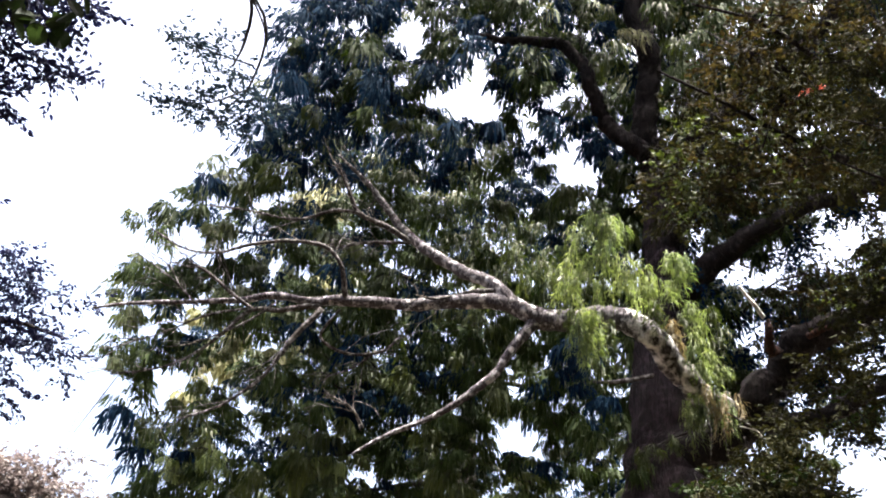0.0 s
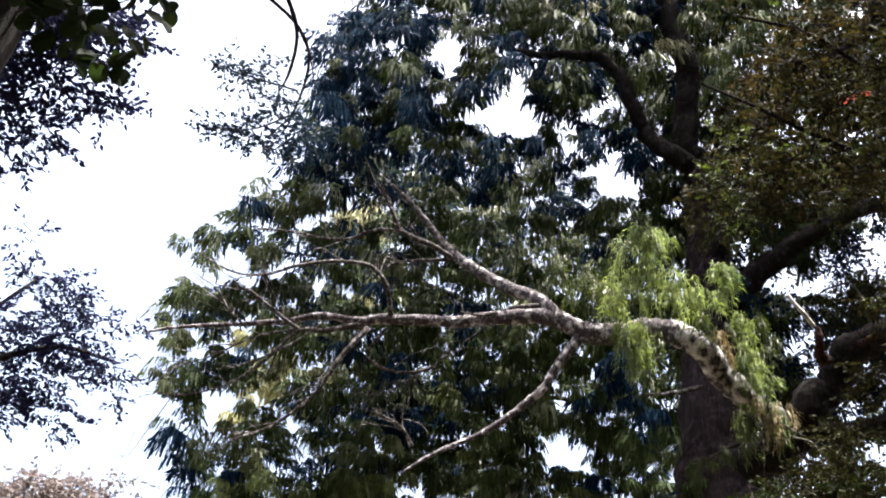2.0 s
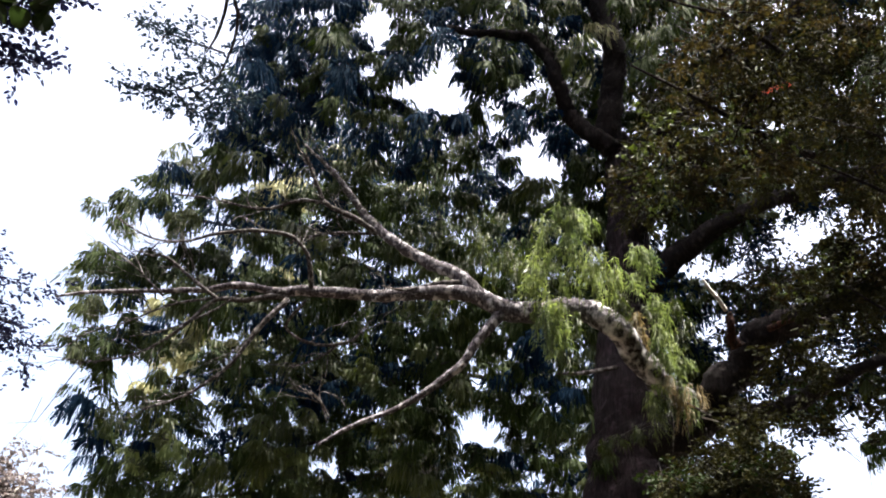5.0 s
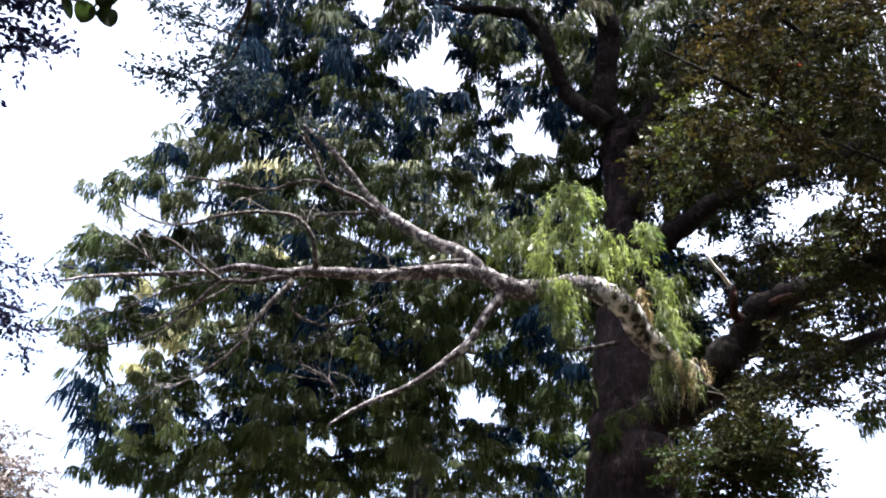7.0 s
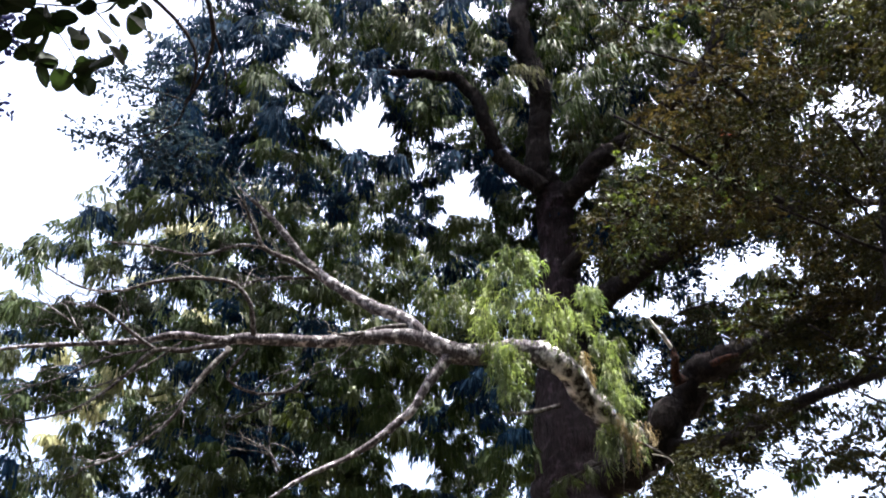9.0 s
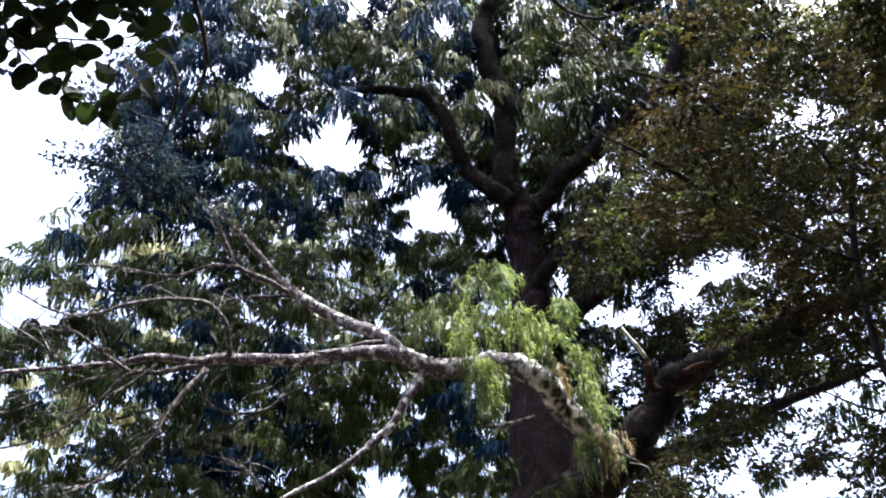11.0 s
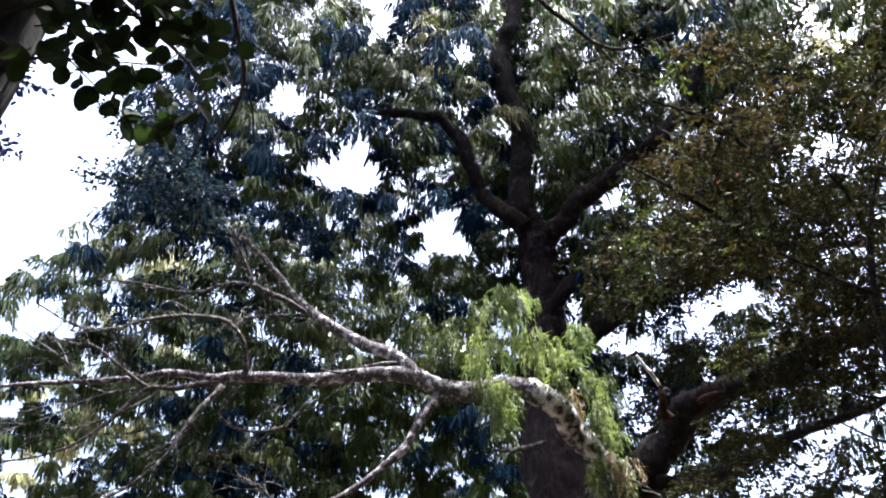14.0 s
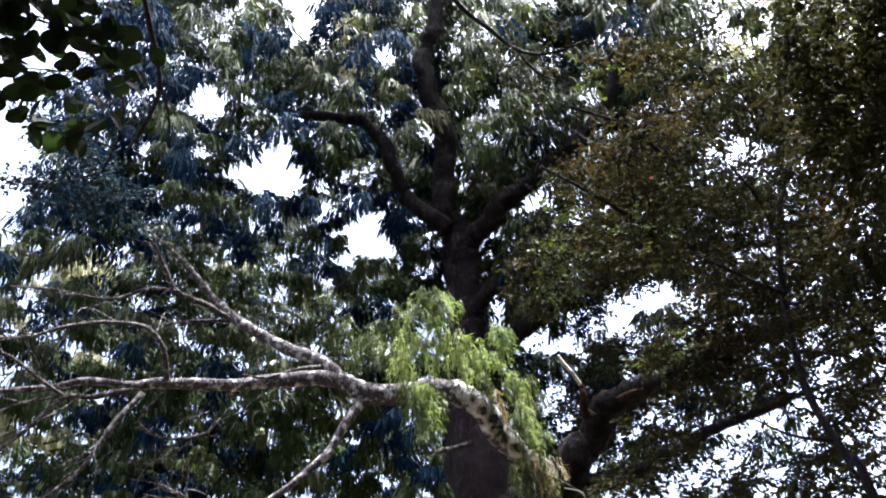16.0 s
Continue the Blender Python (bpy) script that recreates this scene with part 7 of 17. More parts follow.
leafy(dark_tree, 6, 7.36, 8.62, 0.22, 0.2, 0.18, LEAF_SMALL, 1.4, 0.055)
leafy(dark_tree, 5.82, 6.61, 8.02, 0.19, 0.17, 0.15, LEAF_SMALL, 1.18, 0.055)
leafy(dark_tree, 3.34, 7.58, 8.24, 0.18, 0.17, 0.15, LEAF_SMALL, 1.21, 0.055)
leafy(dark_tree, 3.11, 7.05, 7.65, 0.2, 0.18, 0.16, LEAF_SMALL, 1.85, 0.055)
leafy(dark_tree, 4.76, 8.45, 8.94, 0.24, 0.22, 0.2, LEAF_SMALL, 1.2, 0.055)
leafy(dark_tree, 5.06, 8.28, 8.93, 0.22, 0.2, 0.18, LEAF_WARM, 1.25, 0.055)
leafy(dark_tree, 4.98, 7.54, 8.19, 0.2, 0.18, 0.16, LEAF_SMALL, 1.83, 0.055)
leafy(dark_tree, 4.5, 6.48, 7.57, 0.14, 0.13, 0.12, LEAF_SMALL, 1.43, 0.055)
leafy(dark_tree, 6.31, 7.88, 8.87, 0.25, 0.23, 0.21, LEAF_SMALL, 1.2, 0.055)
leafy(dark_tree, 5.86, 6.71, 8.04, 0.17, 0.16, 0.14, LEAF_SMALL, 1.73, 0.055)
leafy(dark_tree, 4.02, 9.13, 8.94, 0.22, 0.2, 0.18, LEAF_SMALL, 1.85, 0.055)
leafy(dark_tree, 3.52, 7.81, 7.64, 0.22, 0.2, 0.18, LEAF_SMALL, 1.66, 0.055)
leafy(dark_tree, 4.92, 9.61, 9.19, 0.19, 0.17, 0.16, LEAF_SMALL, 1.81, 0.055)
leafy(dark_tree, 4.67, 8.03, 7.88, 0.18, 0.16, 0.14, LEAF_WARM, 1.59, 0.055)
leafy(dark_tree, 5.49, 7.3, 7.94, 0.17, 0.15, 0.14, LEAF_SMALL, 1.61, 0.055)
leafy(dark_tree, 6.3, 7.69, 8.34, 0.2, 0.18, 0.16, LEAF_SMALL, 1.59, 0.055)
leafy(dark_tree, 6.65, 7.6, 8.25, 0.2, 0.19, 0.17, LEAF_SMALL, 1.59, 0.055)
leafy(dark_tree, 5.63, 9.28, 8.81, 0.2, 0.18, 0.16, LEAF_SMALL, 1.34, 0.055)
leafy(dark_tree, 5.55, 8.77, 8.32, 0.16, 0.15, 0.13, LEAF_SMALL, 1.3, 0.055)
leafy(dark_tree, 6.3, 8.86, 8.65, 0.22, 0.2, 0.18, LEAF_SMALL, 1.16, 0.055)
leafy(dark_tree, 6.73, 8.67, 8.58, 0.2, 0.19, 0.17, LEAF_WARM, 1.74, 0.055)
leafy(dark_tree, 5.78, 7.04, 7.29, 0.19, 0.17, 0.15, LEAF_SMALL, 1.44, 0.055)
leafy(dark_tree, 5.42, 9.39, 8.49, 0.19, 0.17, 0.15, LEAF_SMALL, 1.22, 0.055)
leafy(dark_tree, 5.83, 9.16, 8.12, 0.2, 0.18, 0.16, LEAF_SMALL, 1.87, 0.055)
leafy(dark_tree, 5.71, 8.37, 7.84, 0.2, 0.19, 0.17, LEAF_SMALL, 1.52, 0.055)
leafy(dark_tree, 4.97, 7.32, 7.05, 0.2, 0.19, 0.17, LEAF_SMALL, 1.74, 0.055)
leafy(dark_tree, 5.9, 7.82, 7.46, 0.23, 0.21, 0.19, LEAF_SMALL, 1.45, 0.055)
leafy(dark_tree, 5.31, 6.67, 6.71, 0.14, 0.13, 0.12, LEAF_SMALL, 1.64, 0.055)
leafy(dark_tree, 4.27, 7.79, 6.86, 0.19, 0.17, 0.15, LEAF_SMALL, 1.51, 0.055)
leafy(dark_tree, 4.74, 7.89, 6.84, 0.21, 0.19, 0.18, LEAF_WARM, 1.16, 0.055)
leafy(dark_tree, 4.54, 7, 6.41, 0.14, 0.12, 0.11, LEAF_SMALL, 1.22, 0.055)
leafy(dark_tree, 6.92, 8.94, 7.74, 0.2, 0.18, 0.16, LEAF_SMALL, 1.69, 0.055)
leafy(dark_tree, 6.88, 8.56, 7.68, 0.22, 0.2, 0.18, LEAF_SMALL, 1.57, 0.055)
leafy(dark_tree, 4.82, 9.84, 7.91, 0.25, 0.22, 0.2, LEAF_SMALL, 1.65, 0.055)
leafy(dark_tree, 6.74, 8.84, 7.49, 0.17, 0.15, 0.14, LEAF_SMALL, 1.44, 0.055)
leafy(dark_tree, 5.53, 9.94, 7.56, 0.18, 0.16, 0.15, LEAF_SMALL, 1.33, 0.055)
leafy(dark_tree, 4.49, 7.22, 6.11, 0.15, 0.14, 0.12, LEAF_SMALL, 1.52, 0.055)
leafy(dark_tree, 3.71, 8.18, 5.81, 0.18, 0.16, 0.15, LEAF_SMALL, 1.17, 0.055)
leafy(dark_tree, 5.36, 9.46, 6.88, 0.18, 0.17, 0.15, LEAF_SMALL, 1.52, 0.055)
leafy(dark_tree, 4.98, 7.13, 5.48, 0.15, 0.13, 0.12, LEAF_SMALL, 1.15, 0.055)
leafy(dark_tree, 5.97, 7.84, 6.31, 0.22, 0.2, 0.18, LEAF_WARM, 1.36, 0.055)
leafy(dark_tree, 5.19, 8.7, 6.03, 0.19, 0.17, 0.16, LEAF_SMALL, 1.47, 0.055)
leafy(dark_tree, 3.4, 8.61, 5.44, 0.14, 0.13, 0.12, LEAF_SMALL, 1.43, 0.055)
leafy(dark_tree, 4.22, 10.64, 6.13, 0.2, 0.18, 0.17, LEAF_SMALL, 1.85, 0.055)
leafy(dark_tree, 4.66, 9.85, 5.83, 0.17, 0.15, 0.14, LEAF_SMALL, 1.32, 0.055)
leafy(dark_tree, 5.27, 8.54, 5.22, 0.14, 0.13, 0.12, LEAF_SMALL, 1.65, 0.055)
leafy(dark_tree, 5.08, 7.64, 4.85, 0.2, 0.18, 0.17, LEAF_SMALL, 1.75, 0.055)
leafy(dark_tree, 4.31, 10.53, 5.59, 0.25, 0.23, 0.2, LEAF_SMALL, 1.61, 0.055)
leafy(dark_tree, 5.17, 7.68, 4.71, 0.14, 0.13, 0.11, LEAF_SMALL, 1.38, 0.055)
leafy(dark_tree, 4.23, 11.04, 5.69, 0.21, 0.19, 0.17, LEAF_SMALL, 1.53, 0.055)
leafy(dark_tree, 5.88, 9.8, 5.3, 0.24, 0.22, 0.2, LEAF_SMALL, 1.87, 0.055)
leafy(dark_tree, 6.12, 9.12, 5.09, 0.16, 0.14, 0.13, LEAF_WARM, 1.84, 0.055)
leafy(dark_tree, 4.09, 6.95, 9.4, 0.22, 0.2, 0.18, LEAF_SMALL, 0.91, 0.055)
leafy(dark_tree, 4.48, 6.75, 9.51, 0.23, 0.2, 0.18, LEAF_SMALL, 0.97, 0.055)
leafy(dark_tree, 3.8, 6.73, 8.62, 0.22, 0.2, 0.18, LEAF_SMALL, 1.09, 0.055)
leafy(dark_tree, 4.15, 7.11, 9.19, 0.24, 0.22, 0.2, LEAF_SMALL, 0.86, 0.055)
leafy(dark_tree, 4.55, 6.93, 9.11, 0.23, 0.21, 0.19, LEAF_SMALL, 1, 0.055)
leafy(dark_tree, 3.88, 7.87, 9.26, 0.25, 0.23, 0.2, LEAF_SMALL, 1.37, 0.055)
leafy(dark_tree, 3.83, 7.48, 8.75, 0.17, 0.15, 0.14, LEAF_SMALL, 1.28, 0.055)
leafy(dark_tree, 3.83, 6.97, 8.49, 0.21, 0.19, 0.17, LEAF_SMALL, 0.97, 0.055)
leafy(dark_tree, 4.43, 7.13, 8.66, 0.16, 0.14, 0.13, LEAF_SMALL, 0.83, 0.055)
leafy(dark_tree, 3.52, 7.41, 8.63, 0.24, 0.22, 0.2, LEAF_SMALL, 0.83, 0.055)
leafy(dark_tree, 4.25, 7.93, 9.21, 0.18, 0.16, 0.14, LEAF_SMALL, 1.29, 0.055)
leafy(dark_tree, 4.08, 6.92, 7.9, 0.23, 0.21, 0.19, LEAF_SMALL, 0.98, 0.055)
leafy(dark_tree, 4.03, 8.43, 8.93, 0.27, 0.24, 0.22, LEAF_SMALL, 1.19, 0.055)
leafy(dark_tree, 3.85, 7.13, 8.05, 0.21, 0.19, 0.17, LEAF_SMALL, 0.87, 0.055)
leafy(dark_tree, 4.55, 7.48, 8.31, 0.16, 0.15, 0.13, LEAF_SMALL, 0.9, 0.055)
leafy(dark_tree, 3.53, 7.71, 8.04, 0.19, 0.17, 0.15, LEAF_SMALL, 0.87, 0.055)
leafy(dark_tree, 4.16, 8.35, 8.63, 0.26, 0.24, 0.22, LEAF_SMALL, 0.89, 0.055)
leafy(dark_tree, 4.7, 8.06, 8.43, 0.23, 0.21, 0.19, LEAF_SMALL, 1.22, 0.055)
leafy(dark_tree, 4.81, 7.92, 8.39, 0.22, 0.2, 0.18, LEAF_SMALL, 0.96, 0.055)
leafy(dark_tree, 3.63, 8.19, 8.08, 0.18, 0.17, 0.15, LEAF_SMALL, 0.91, 0.055)
leafy(dark_tree, 3.92, 7.75, 7.75, 0.23, 0.21, 0.19, LEAF_SMALL, 1.13, 0.055)
leafy(dark_tree, 4.27, 8.22, 8.19, 0.23, 0.21, 0.19, LEAF_SMALL, 1.09, 0.055)
leafy(dark_tree, 4.37, 7.49, 7.53, 0.21, 0.19, 0.17, LEAF_SMALL, 0.9, 0.055)
leafy(dark_tree, 4.89, 8.06, 8.09, 0.24, 0.22, 0.2, LEAF_SMALL, 0.95, 0.055)
leafy(dark_tree, 4.35, 7.96, 7.12, 0.21, 0.19, 0.17, LEAF_SMALL, 1.03, 0.055)
leafy(dark_tree, 6.56, 9.47, 7.48, 0.27, 0.25, 0.22, LEAF_SMALL, 0.98, 0.055)
leafy(dark_tree, 4.88, 9.88, 6.59, 0.22, 0.2, 0.18, LEAF_SMALL, 1.31, 0.055)
leafy(dark_tree, 5.2, 7.91, 5.73, 0.17, 0.15, 0.14, LEAF_SMALL, 0.89, 0.055)
leafy(dark_tree, 6.45, 8.79, 5.92, 0.18, 0.16, 0.15, LEAF_SMALL, 1.17, 0.055)
leafy(dark_tree, 5.04, 10.44, 6.45, 0.19, 0.17, 0.15, LEAF_SMALL, 1.36, 0.055)
leafy(dark_tree, 6.25, 11.26, 6.53, 0.28, 0.25, 0.23, LEAF_SMALL, 1.13, 0.055)
leafy(dark_tree, 7.08, 10.68, 6.47, 0.28, 0.26, 0.23, LEAF_SMALL, 0.89, 0.055)
leafy(dark_tree, 5.65, 7.83, 5.07, 0.23, 0.21, 0.19, LEAF_SMALL, 1.15, 0.055)
leafy(dark_tree, 5.7, 9.32, 5.3, 0.23, 0.21, 0.19, LEAF_SMALL, 1.16, 0.055)
leafy(dark_tree, 6.7, 10.48, 5.56, 0.28, 0.25, 0.23, LEAF_SMALL, 0.84, 0.055)
leafy(dark_tree, 4, 11.47, 5.96, 0.35, 0.32, 0.29, LEAF_SMALL, 1.61, 0.06)
leafy(dark_tree, 4.1, 10.85, 5.51, 0.33, 0.3, 0.27, LEAF_SMALL, 1.26, 0.06)
leafy(dark_tree, 3.99, 11.9, 5.66, 0.4, 0.36, 0.33, LEAF_SMALL, 1.04, 0.06)
leafy(dark_tree, 4.15, 11.01, 5.27, 0.47, 0.42, 0.38, LEAF_SMALL, 1.07, 0.06)
leafy(dark_tree, 4.95, 11.6, 5.67, 0.41, 0.38, 0.34, LEAF_SMALL, 0.99, 0.06)
leafy(dark_tree, 3.89, 11.19, 4.99, 0.36, 0.32, 0.29, LEAF_SMALL, 1.61, 0.06)
leafy(dark_tree, 4.3, 11.75, 5.15, 0.45, 0.41, 0.37, LEAF_SMALL, 1.39, 0.06)
leafy(dark_tree, 4.97, 11.42, 4.93, 0.38, 0.35, 0.31, LEAF_SMALL, 1.61, 0.06)
leafy(dark_tree, 3.97, 11.82, 5.09, 0.36, 0.32, 0.29, LEAF_SMALL, 1.15, 0.06)
leafy(dark_tree, 4.35, 12.04, 4.65, 0.48, 0.44, 0.4, LEAF_SMALL, 1.07, 0.06)
leafy(dark_tree, 4.22, 10.95, 4.52, 0.45, 0.41, 0.36, LEAF_SMALL, 1.38, 0.06)
# ---- smaller trees round the clearing ----
left_tree = tree_at("tree", -6.54, 8.14, "broad-leaved tree at the clearing, dark leaves tinted with lens-fringe blue", "tree")
limb(left_tree, "trunk", [(-6.54, 8.14, -0.1, 0.200), (-5.79, 8.19, 4.7, 0.121), (-6.18, 7.82, 6.25, 0.108), (-6.4, 7.4, 7.64, 0.093), (-6.53, 6.98, 8.86, 0.062)], BARK_DARK, 10, 6, 0.08)
limb(left_tree, "limb", [(-6.38, 7.43, 7.44, 0.066), (-5.61, 7.19, 7.75, 0.045), (-4.95, 7.27, 8.21, 0.032), (-4.22, 7.5, 8.44, 0.016)], BARK_DARK, 7, 6, 0.08)
limb(left_tree, "limb", [(-6.52, 7.28, 8.2, 0.055), (-5.58, 6.96, 8.7, 0.033), (-4.47, 6.93, 8.87, 0.019), (-3.91, 7.37, 8.75, 0.010)], BARK_DARK, 7, 6, 0.08)
leafy(left_tree, -4.76, 7.17, 8.45, 0.45, 0.38, 0.32, LEAF_FRINGE, 1.2, 0.07)
leafy(left_tree, -4.27, 7.37, 8.55, 0.38, 0.33, 0.29, LEAF_FRINGE, 1, 0.07)
leafy(left_tree, -3.96, 7.44, 8.65, 0.22, 0.19, 0.17, LEAF_FRINGE, 0.9, 0.07)
leafy(left_tree, -4.66, 7.5, 8.15, 0.38, 0.32, 0.25, LEAF_FRINGE, 1, 0.07)
leafy(left_tree, -4.31, 7.78, 8.06, 0.32, 0.24, 0.17, LEAF_FRINGE, 0.9, 0.07)
leafy(left_tree, -4.05, 7.83, 8.17, 0.17, 0.13, 0.1, LEAF_FRINGE, 0.8, 0.07)
leafy(left_tree, -4.74, 7.81, 7.72, 0.25, 0.22, 0.19, LEAF_FRINGE, 0.9, 0.07)
leafy(left_tree, -4.82, 7.97, 7.44, 0.19, 0.16, 0.13, LEAF_FRINGE, 0.7, 0.07)
leafy(left_tree, -5.22, 7.22, 8.05, 0.51, 0.48, 0.45, LEAF_FRINGE, 1, 0.07)
leafy(left_tree, -4.22, 7.19, 8.77, 0.38, 0.32, 0.25, LEAF_FRINGE, 1, 0.07)
leafy(left_tree, -5.21, 7.62, 7.58, 0.38, 0.35, 0.32, LEAF_FRINGE, 0.9, 0.07)
leafy(left_tree, -4.66, 6.84, 8.84, 0.57, 0.45, 0.32, LEAF_FRINGE, 1, 0.07)
far_left_tree = tree_at("tree", -7.94, 13.21, "leaning small-leaved tree beyond the limb tip", "tree")
limb(far_left_tree, "trunk", [(-7.94, 13.21, -0.1, 0.240), (-7.76, 13.22, 5.4, 0.155), (-7.94, 13.12, 6.17, 0.139), (-7.92, 13.32, 6.96, 0.104), (-7.54, 13.52, 7.57, 0.067), (-6.8, 13.9, 8.13, 0.044), (-5.99, 14.47, 8.2, 0.025)], BARK_DARK, 9, 6, 0.08)
limb(far_left_tree, "limb", [(-7.93, 13.24, 6.84, 0.057), (-7.76, 13.18, 8.04, 0.043), (-7.14, 13.29, 8.98, 0.024)], BARK_DARK, 7, 6, 0.08)
leafy(far_left_tree, -7.27, 12.93, 9.48, 0.26, 0.29, 0.32, LEAF_FRINGE, 0.28, 0.075)
leafy(far_left_tree, -7.14, 13.29, 8.98, 0.38, 0.33, 0.28, LEAF_FRINGE, 0.48, 0.075)
leafy(far_left_tree, -6.68, 13.53, 8.97, 0.36, 0.34, 0.32, LEAF_FRINGE, 0.64, 0.075)
leafy(far_left_tree, -6.48, 13.79, 8.66, 0.53, 0.41, 0.28, LEAF_FRINGE, 0.56, 0.075)
leafy(far_left_tree, -6.81, 13.85, 8.21, 0.75, 0.57, 0.38, LEAF_FRINGE, 0.81, 0.075)
leafy(far_left_tree, -6.06, 14.29, 8, 0.49, 0.38, 0.28, LEAF_FRINGE, 0.73, 0.075)
leafy(far_left_tree, -6.88, 14.09, 7.62, 0.53, 0.45, 0.36, LEAF_FRINGE, 0.64, 0.075)
leafy(far_left_tree, -6.66, 14.37, 7.19, 0.43, 0.37, 0.32, LEAF_FRINGE, 0.48, 0.075)
leafy(far_left_tree, -5.75, 14.07, 8.74, 0.32, 0.25, 0.17, LEAF_FRINGE, 0.32, 0.075)
leafy(far_left_tree, -5.85, 14.54, 7.64, 0.13, 0.14, 0.15, LEAF_FRINGE, 0.40, 0.075)
leafy(far_left_tree, -7.71, 13.4, 8.17, 0.75, 0.69, 0.64, LEAF_FRINGE, 0.64, 0.075)
leafy(far_left_tree, -7.58, 13.88, 7.26, 0.75, 0.69, 0.64, LEAF_FRINGE, 0.64, 0.075)
pale_tree = tree_at("tree", -10.87, 26.95, "thin sunlit tree far across the clearing", "tree")
limb(pale_tree, "trunk", [(-10.87, 26.95, -0.1, 0.120), (-10.28, 26.48, 7.29, 0.084), (-10.94, 26.93, 8.9, 0.069), (-11.98, 27.22, 10.24, 0.045), (-12.81, 27.49, 11.69, 0.028)], BARK_BARE, 7, 6, 0.08)
limb(pale_tree, "limb", [(-10.47, 26.73, 8.25, 0.051), (-9.92, 27.23, 9.23, 0.035), (-9.85, 27.83, 10.95, 0.018)], BARK_BARE, 6, 6, 0.08)
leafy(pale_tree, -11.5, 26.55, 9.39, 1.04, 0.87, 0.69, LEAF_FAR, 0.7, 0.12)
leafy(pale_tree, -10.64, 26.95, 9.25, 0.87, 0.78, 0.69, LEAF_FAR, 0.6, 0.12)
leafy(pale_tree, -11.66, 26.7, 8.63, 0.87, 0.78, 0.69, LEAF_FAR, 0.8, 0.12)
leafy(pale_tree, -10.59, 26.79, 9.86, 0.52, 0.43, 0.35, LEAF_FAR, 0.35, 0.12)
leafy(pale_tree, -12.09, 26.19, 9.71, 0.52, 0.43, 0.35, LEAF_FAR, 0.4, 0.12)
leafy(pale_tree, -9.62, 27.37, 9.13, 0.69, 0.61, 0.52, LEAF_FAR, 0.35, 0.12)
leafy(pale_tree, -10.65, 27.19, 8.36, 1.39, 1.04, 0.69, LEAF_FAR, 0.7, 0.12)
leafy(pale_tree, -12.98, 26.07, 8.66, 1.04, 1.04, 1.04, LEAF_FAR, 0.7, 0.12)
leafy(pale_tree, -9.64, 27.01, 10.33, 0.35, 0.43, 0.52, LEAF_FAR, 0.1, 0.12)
# sprig of small leaves on a bare shoot
leafy(left_tree, -2.73, 7.09, 8.09, 0.14, 0.12, 0.09, LEAF_SPRIG, 2.64, 0.048)
leafy(left_tree, -2.59, 7.2, 8.02, 0.14, 0.12, 0.1, LEAF_SPRIG, 2.11, 0.048)
leafy(left_tree, -2.36, 7.21, 8.1, 0.1, 0.11, 0.12, LEAF_SPRIG, 1.58, 0.048)
leafy(left_tree, -2.75, 7.46, 7.65, 0.14, 0.12, 0.1, LEAF_SPRIG, 2.64, 0.048)
leafy(left_tree, -2.52, 7.51, 7.68, 0.2, 0.16, 0.12, LEAF_SPRIG, 2.11, 0.048)
leafy(left_tree, -2.35, 7.66, 7.57, 0.2, 0.15, 0.1, LEAF_SPRIG, 2.11, 0.048)
leafy(left_tree, -2.15, 7.47, 7.87, 0.17, 0.17, 0.17, LEAF_SPRIG, 1.58, 0.048)
leafy(left_tree, -1.97, 7.63, 7.73, 0.21, 0.19, 0.17, LEAF_SPRIG, 1.85, 0.048)
leafy(left_tree, -2.22, 7.32, 8.02, 0.12, 0.12, 0.12, LEAF_SPRIG, 1.32, 0.048)
leafy(left_tree, -2.31, 7.14, 8.19, 0.06, 0.05, 0.05, LEAF_SPRIG, 1.58, 0.048)
limb(left_tree, "limb", [(-6.4, 7.4, 7.64, 0.040), (-5.36, 6.26, 8.88, 0.032), (-3.73, 6.03, 9.2, 0.027), (-2.62, 6.48, 8.74, 0.023), (-1.97, 7.01, 8.44, 0.017), (-2.05, 7.45, 7.93, 0.014), (-2.3, 7.6, 7.66, 0.009)], BARK_DARK, 6, 5, 0.08)
limb(left_tree, "limb", [(-2.03, 7.34, 8.06, 0.012), (-2.38, 7.23, 8.07, 0.009), (-2.7, 7.11, 8.08, 0.006)], BARK_DARK, 6, 5, 0.08)
limb(left_tree, "limb", [(-2.04, 7.48, 7.89, 0.012), (-2.41, 7.53, 7.7, 0.009), (-2.73, 7.48, 7.63, 0.006)], BARK_DARK, 6, 5, 0.08)
# ---- close broad-leaved tree at the edge of the path ----
near_tree = tree_at("tree", -2.92, 3.45, "young tree with round dark-green leaves close by the path", "tree")
limb(near_tree, "trunk", [(-2.92, 3.45, -0.1, 0.170), (-2.75, 3.63, 4.23, 0.156), (-2.69, 3.55, 4.86, 0.162), (-2.61, 3.49, 5.54, 0.169), (-2.51, 3.37, 6.33, 0.167), (-2.42, 3.19, 7.31, 0.160)], BARK_DARK, 14, 6, 0.06)
limb(near_tree, "hanging_twig", [(-2.55, 3.42, 6.4, 0.017), (-2.2, 3.6, 6.9, 0.017), (-1.75, 4.25, 6.85, 0.018), (-1.62, 4.6, 6.72, 0.018), (-1.55, 5.0, 6.74, 0.017), (-1.57, 5.3, 6.76, 0.015), (-1.66, 5.62, 6.74, 0.013), (-1.78, 5.86, 6.73, 0.007)], BARK_DARK, 6, 5, 0.12, label="dead hanging twig")
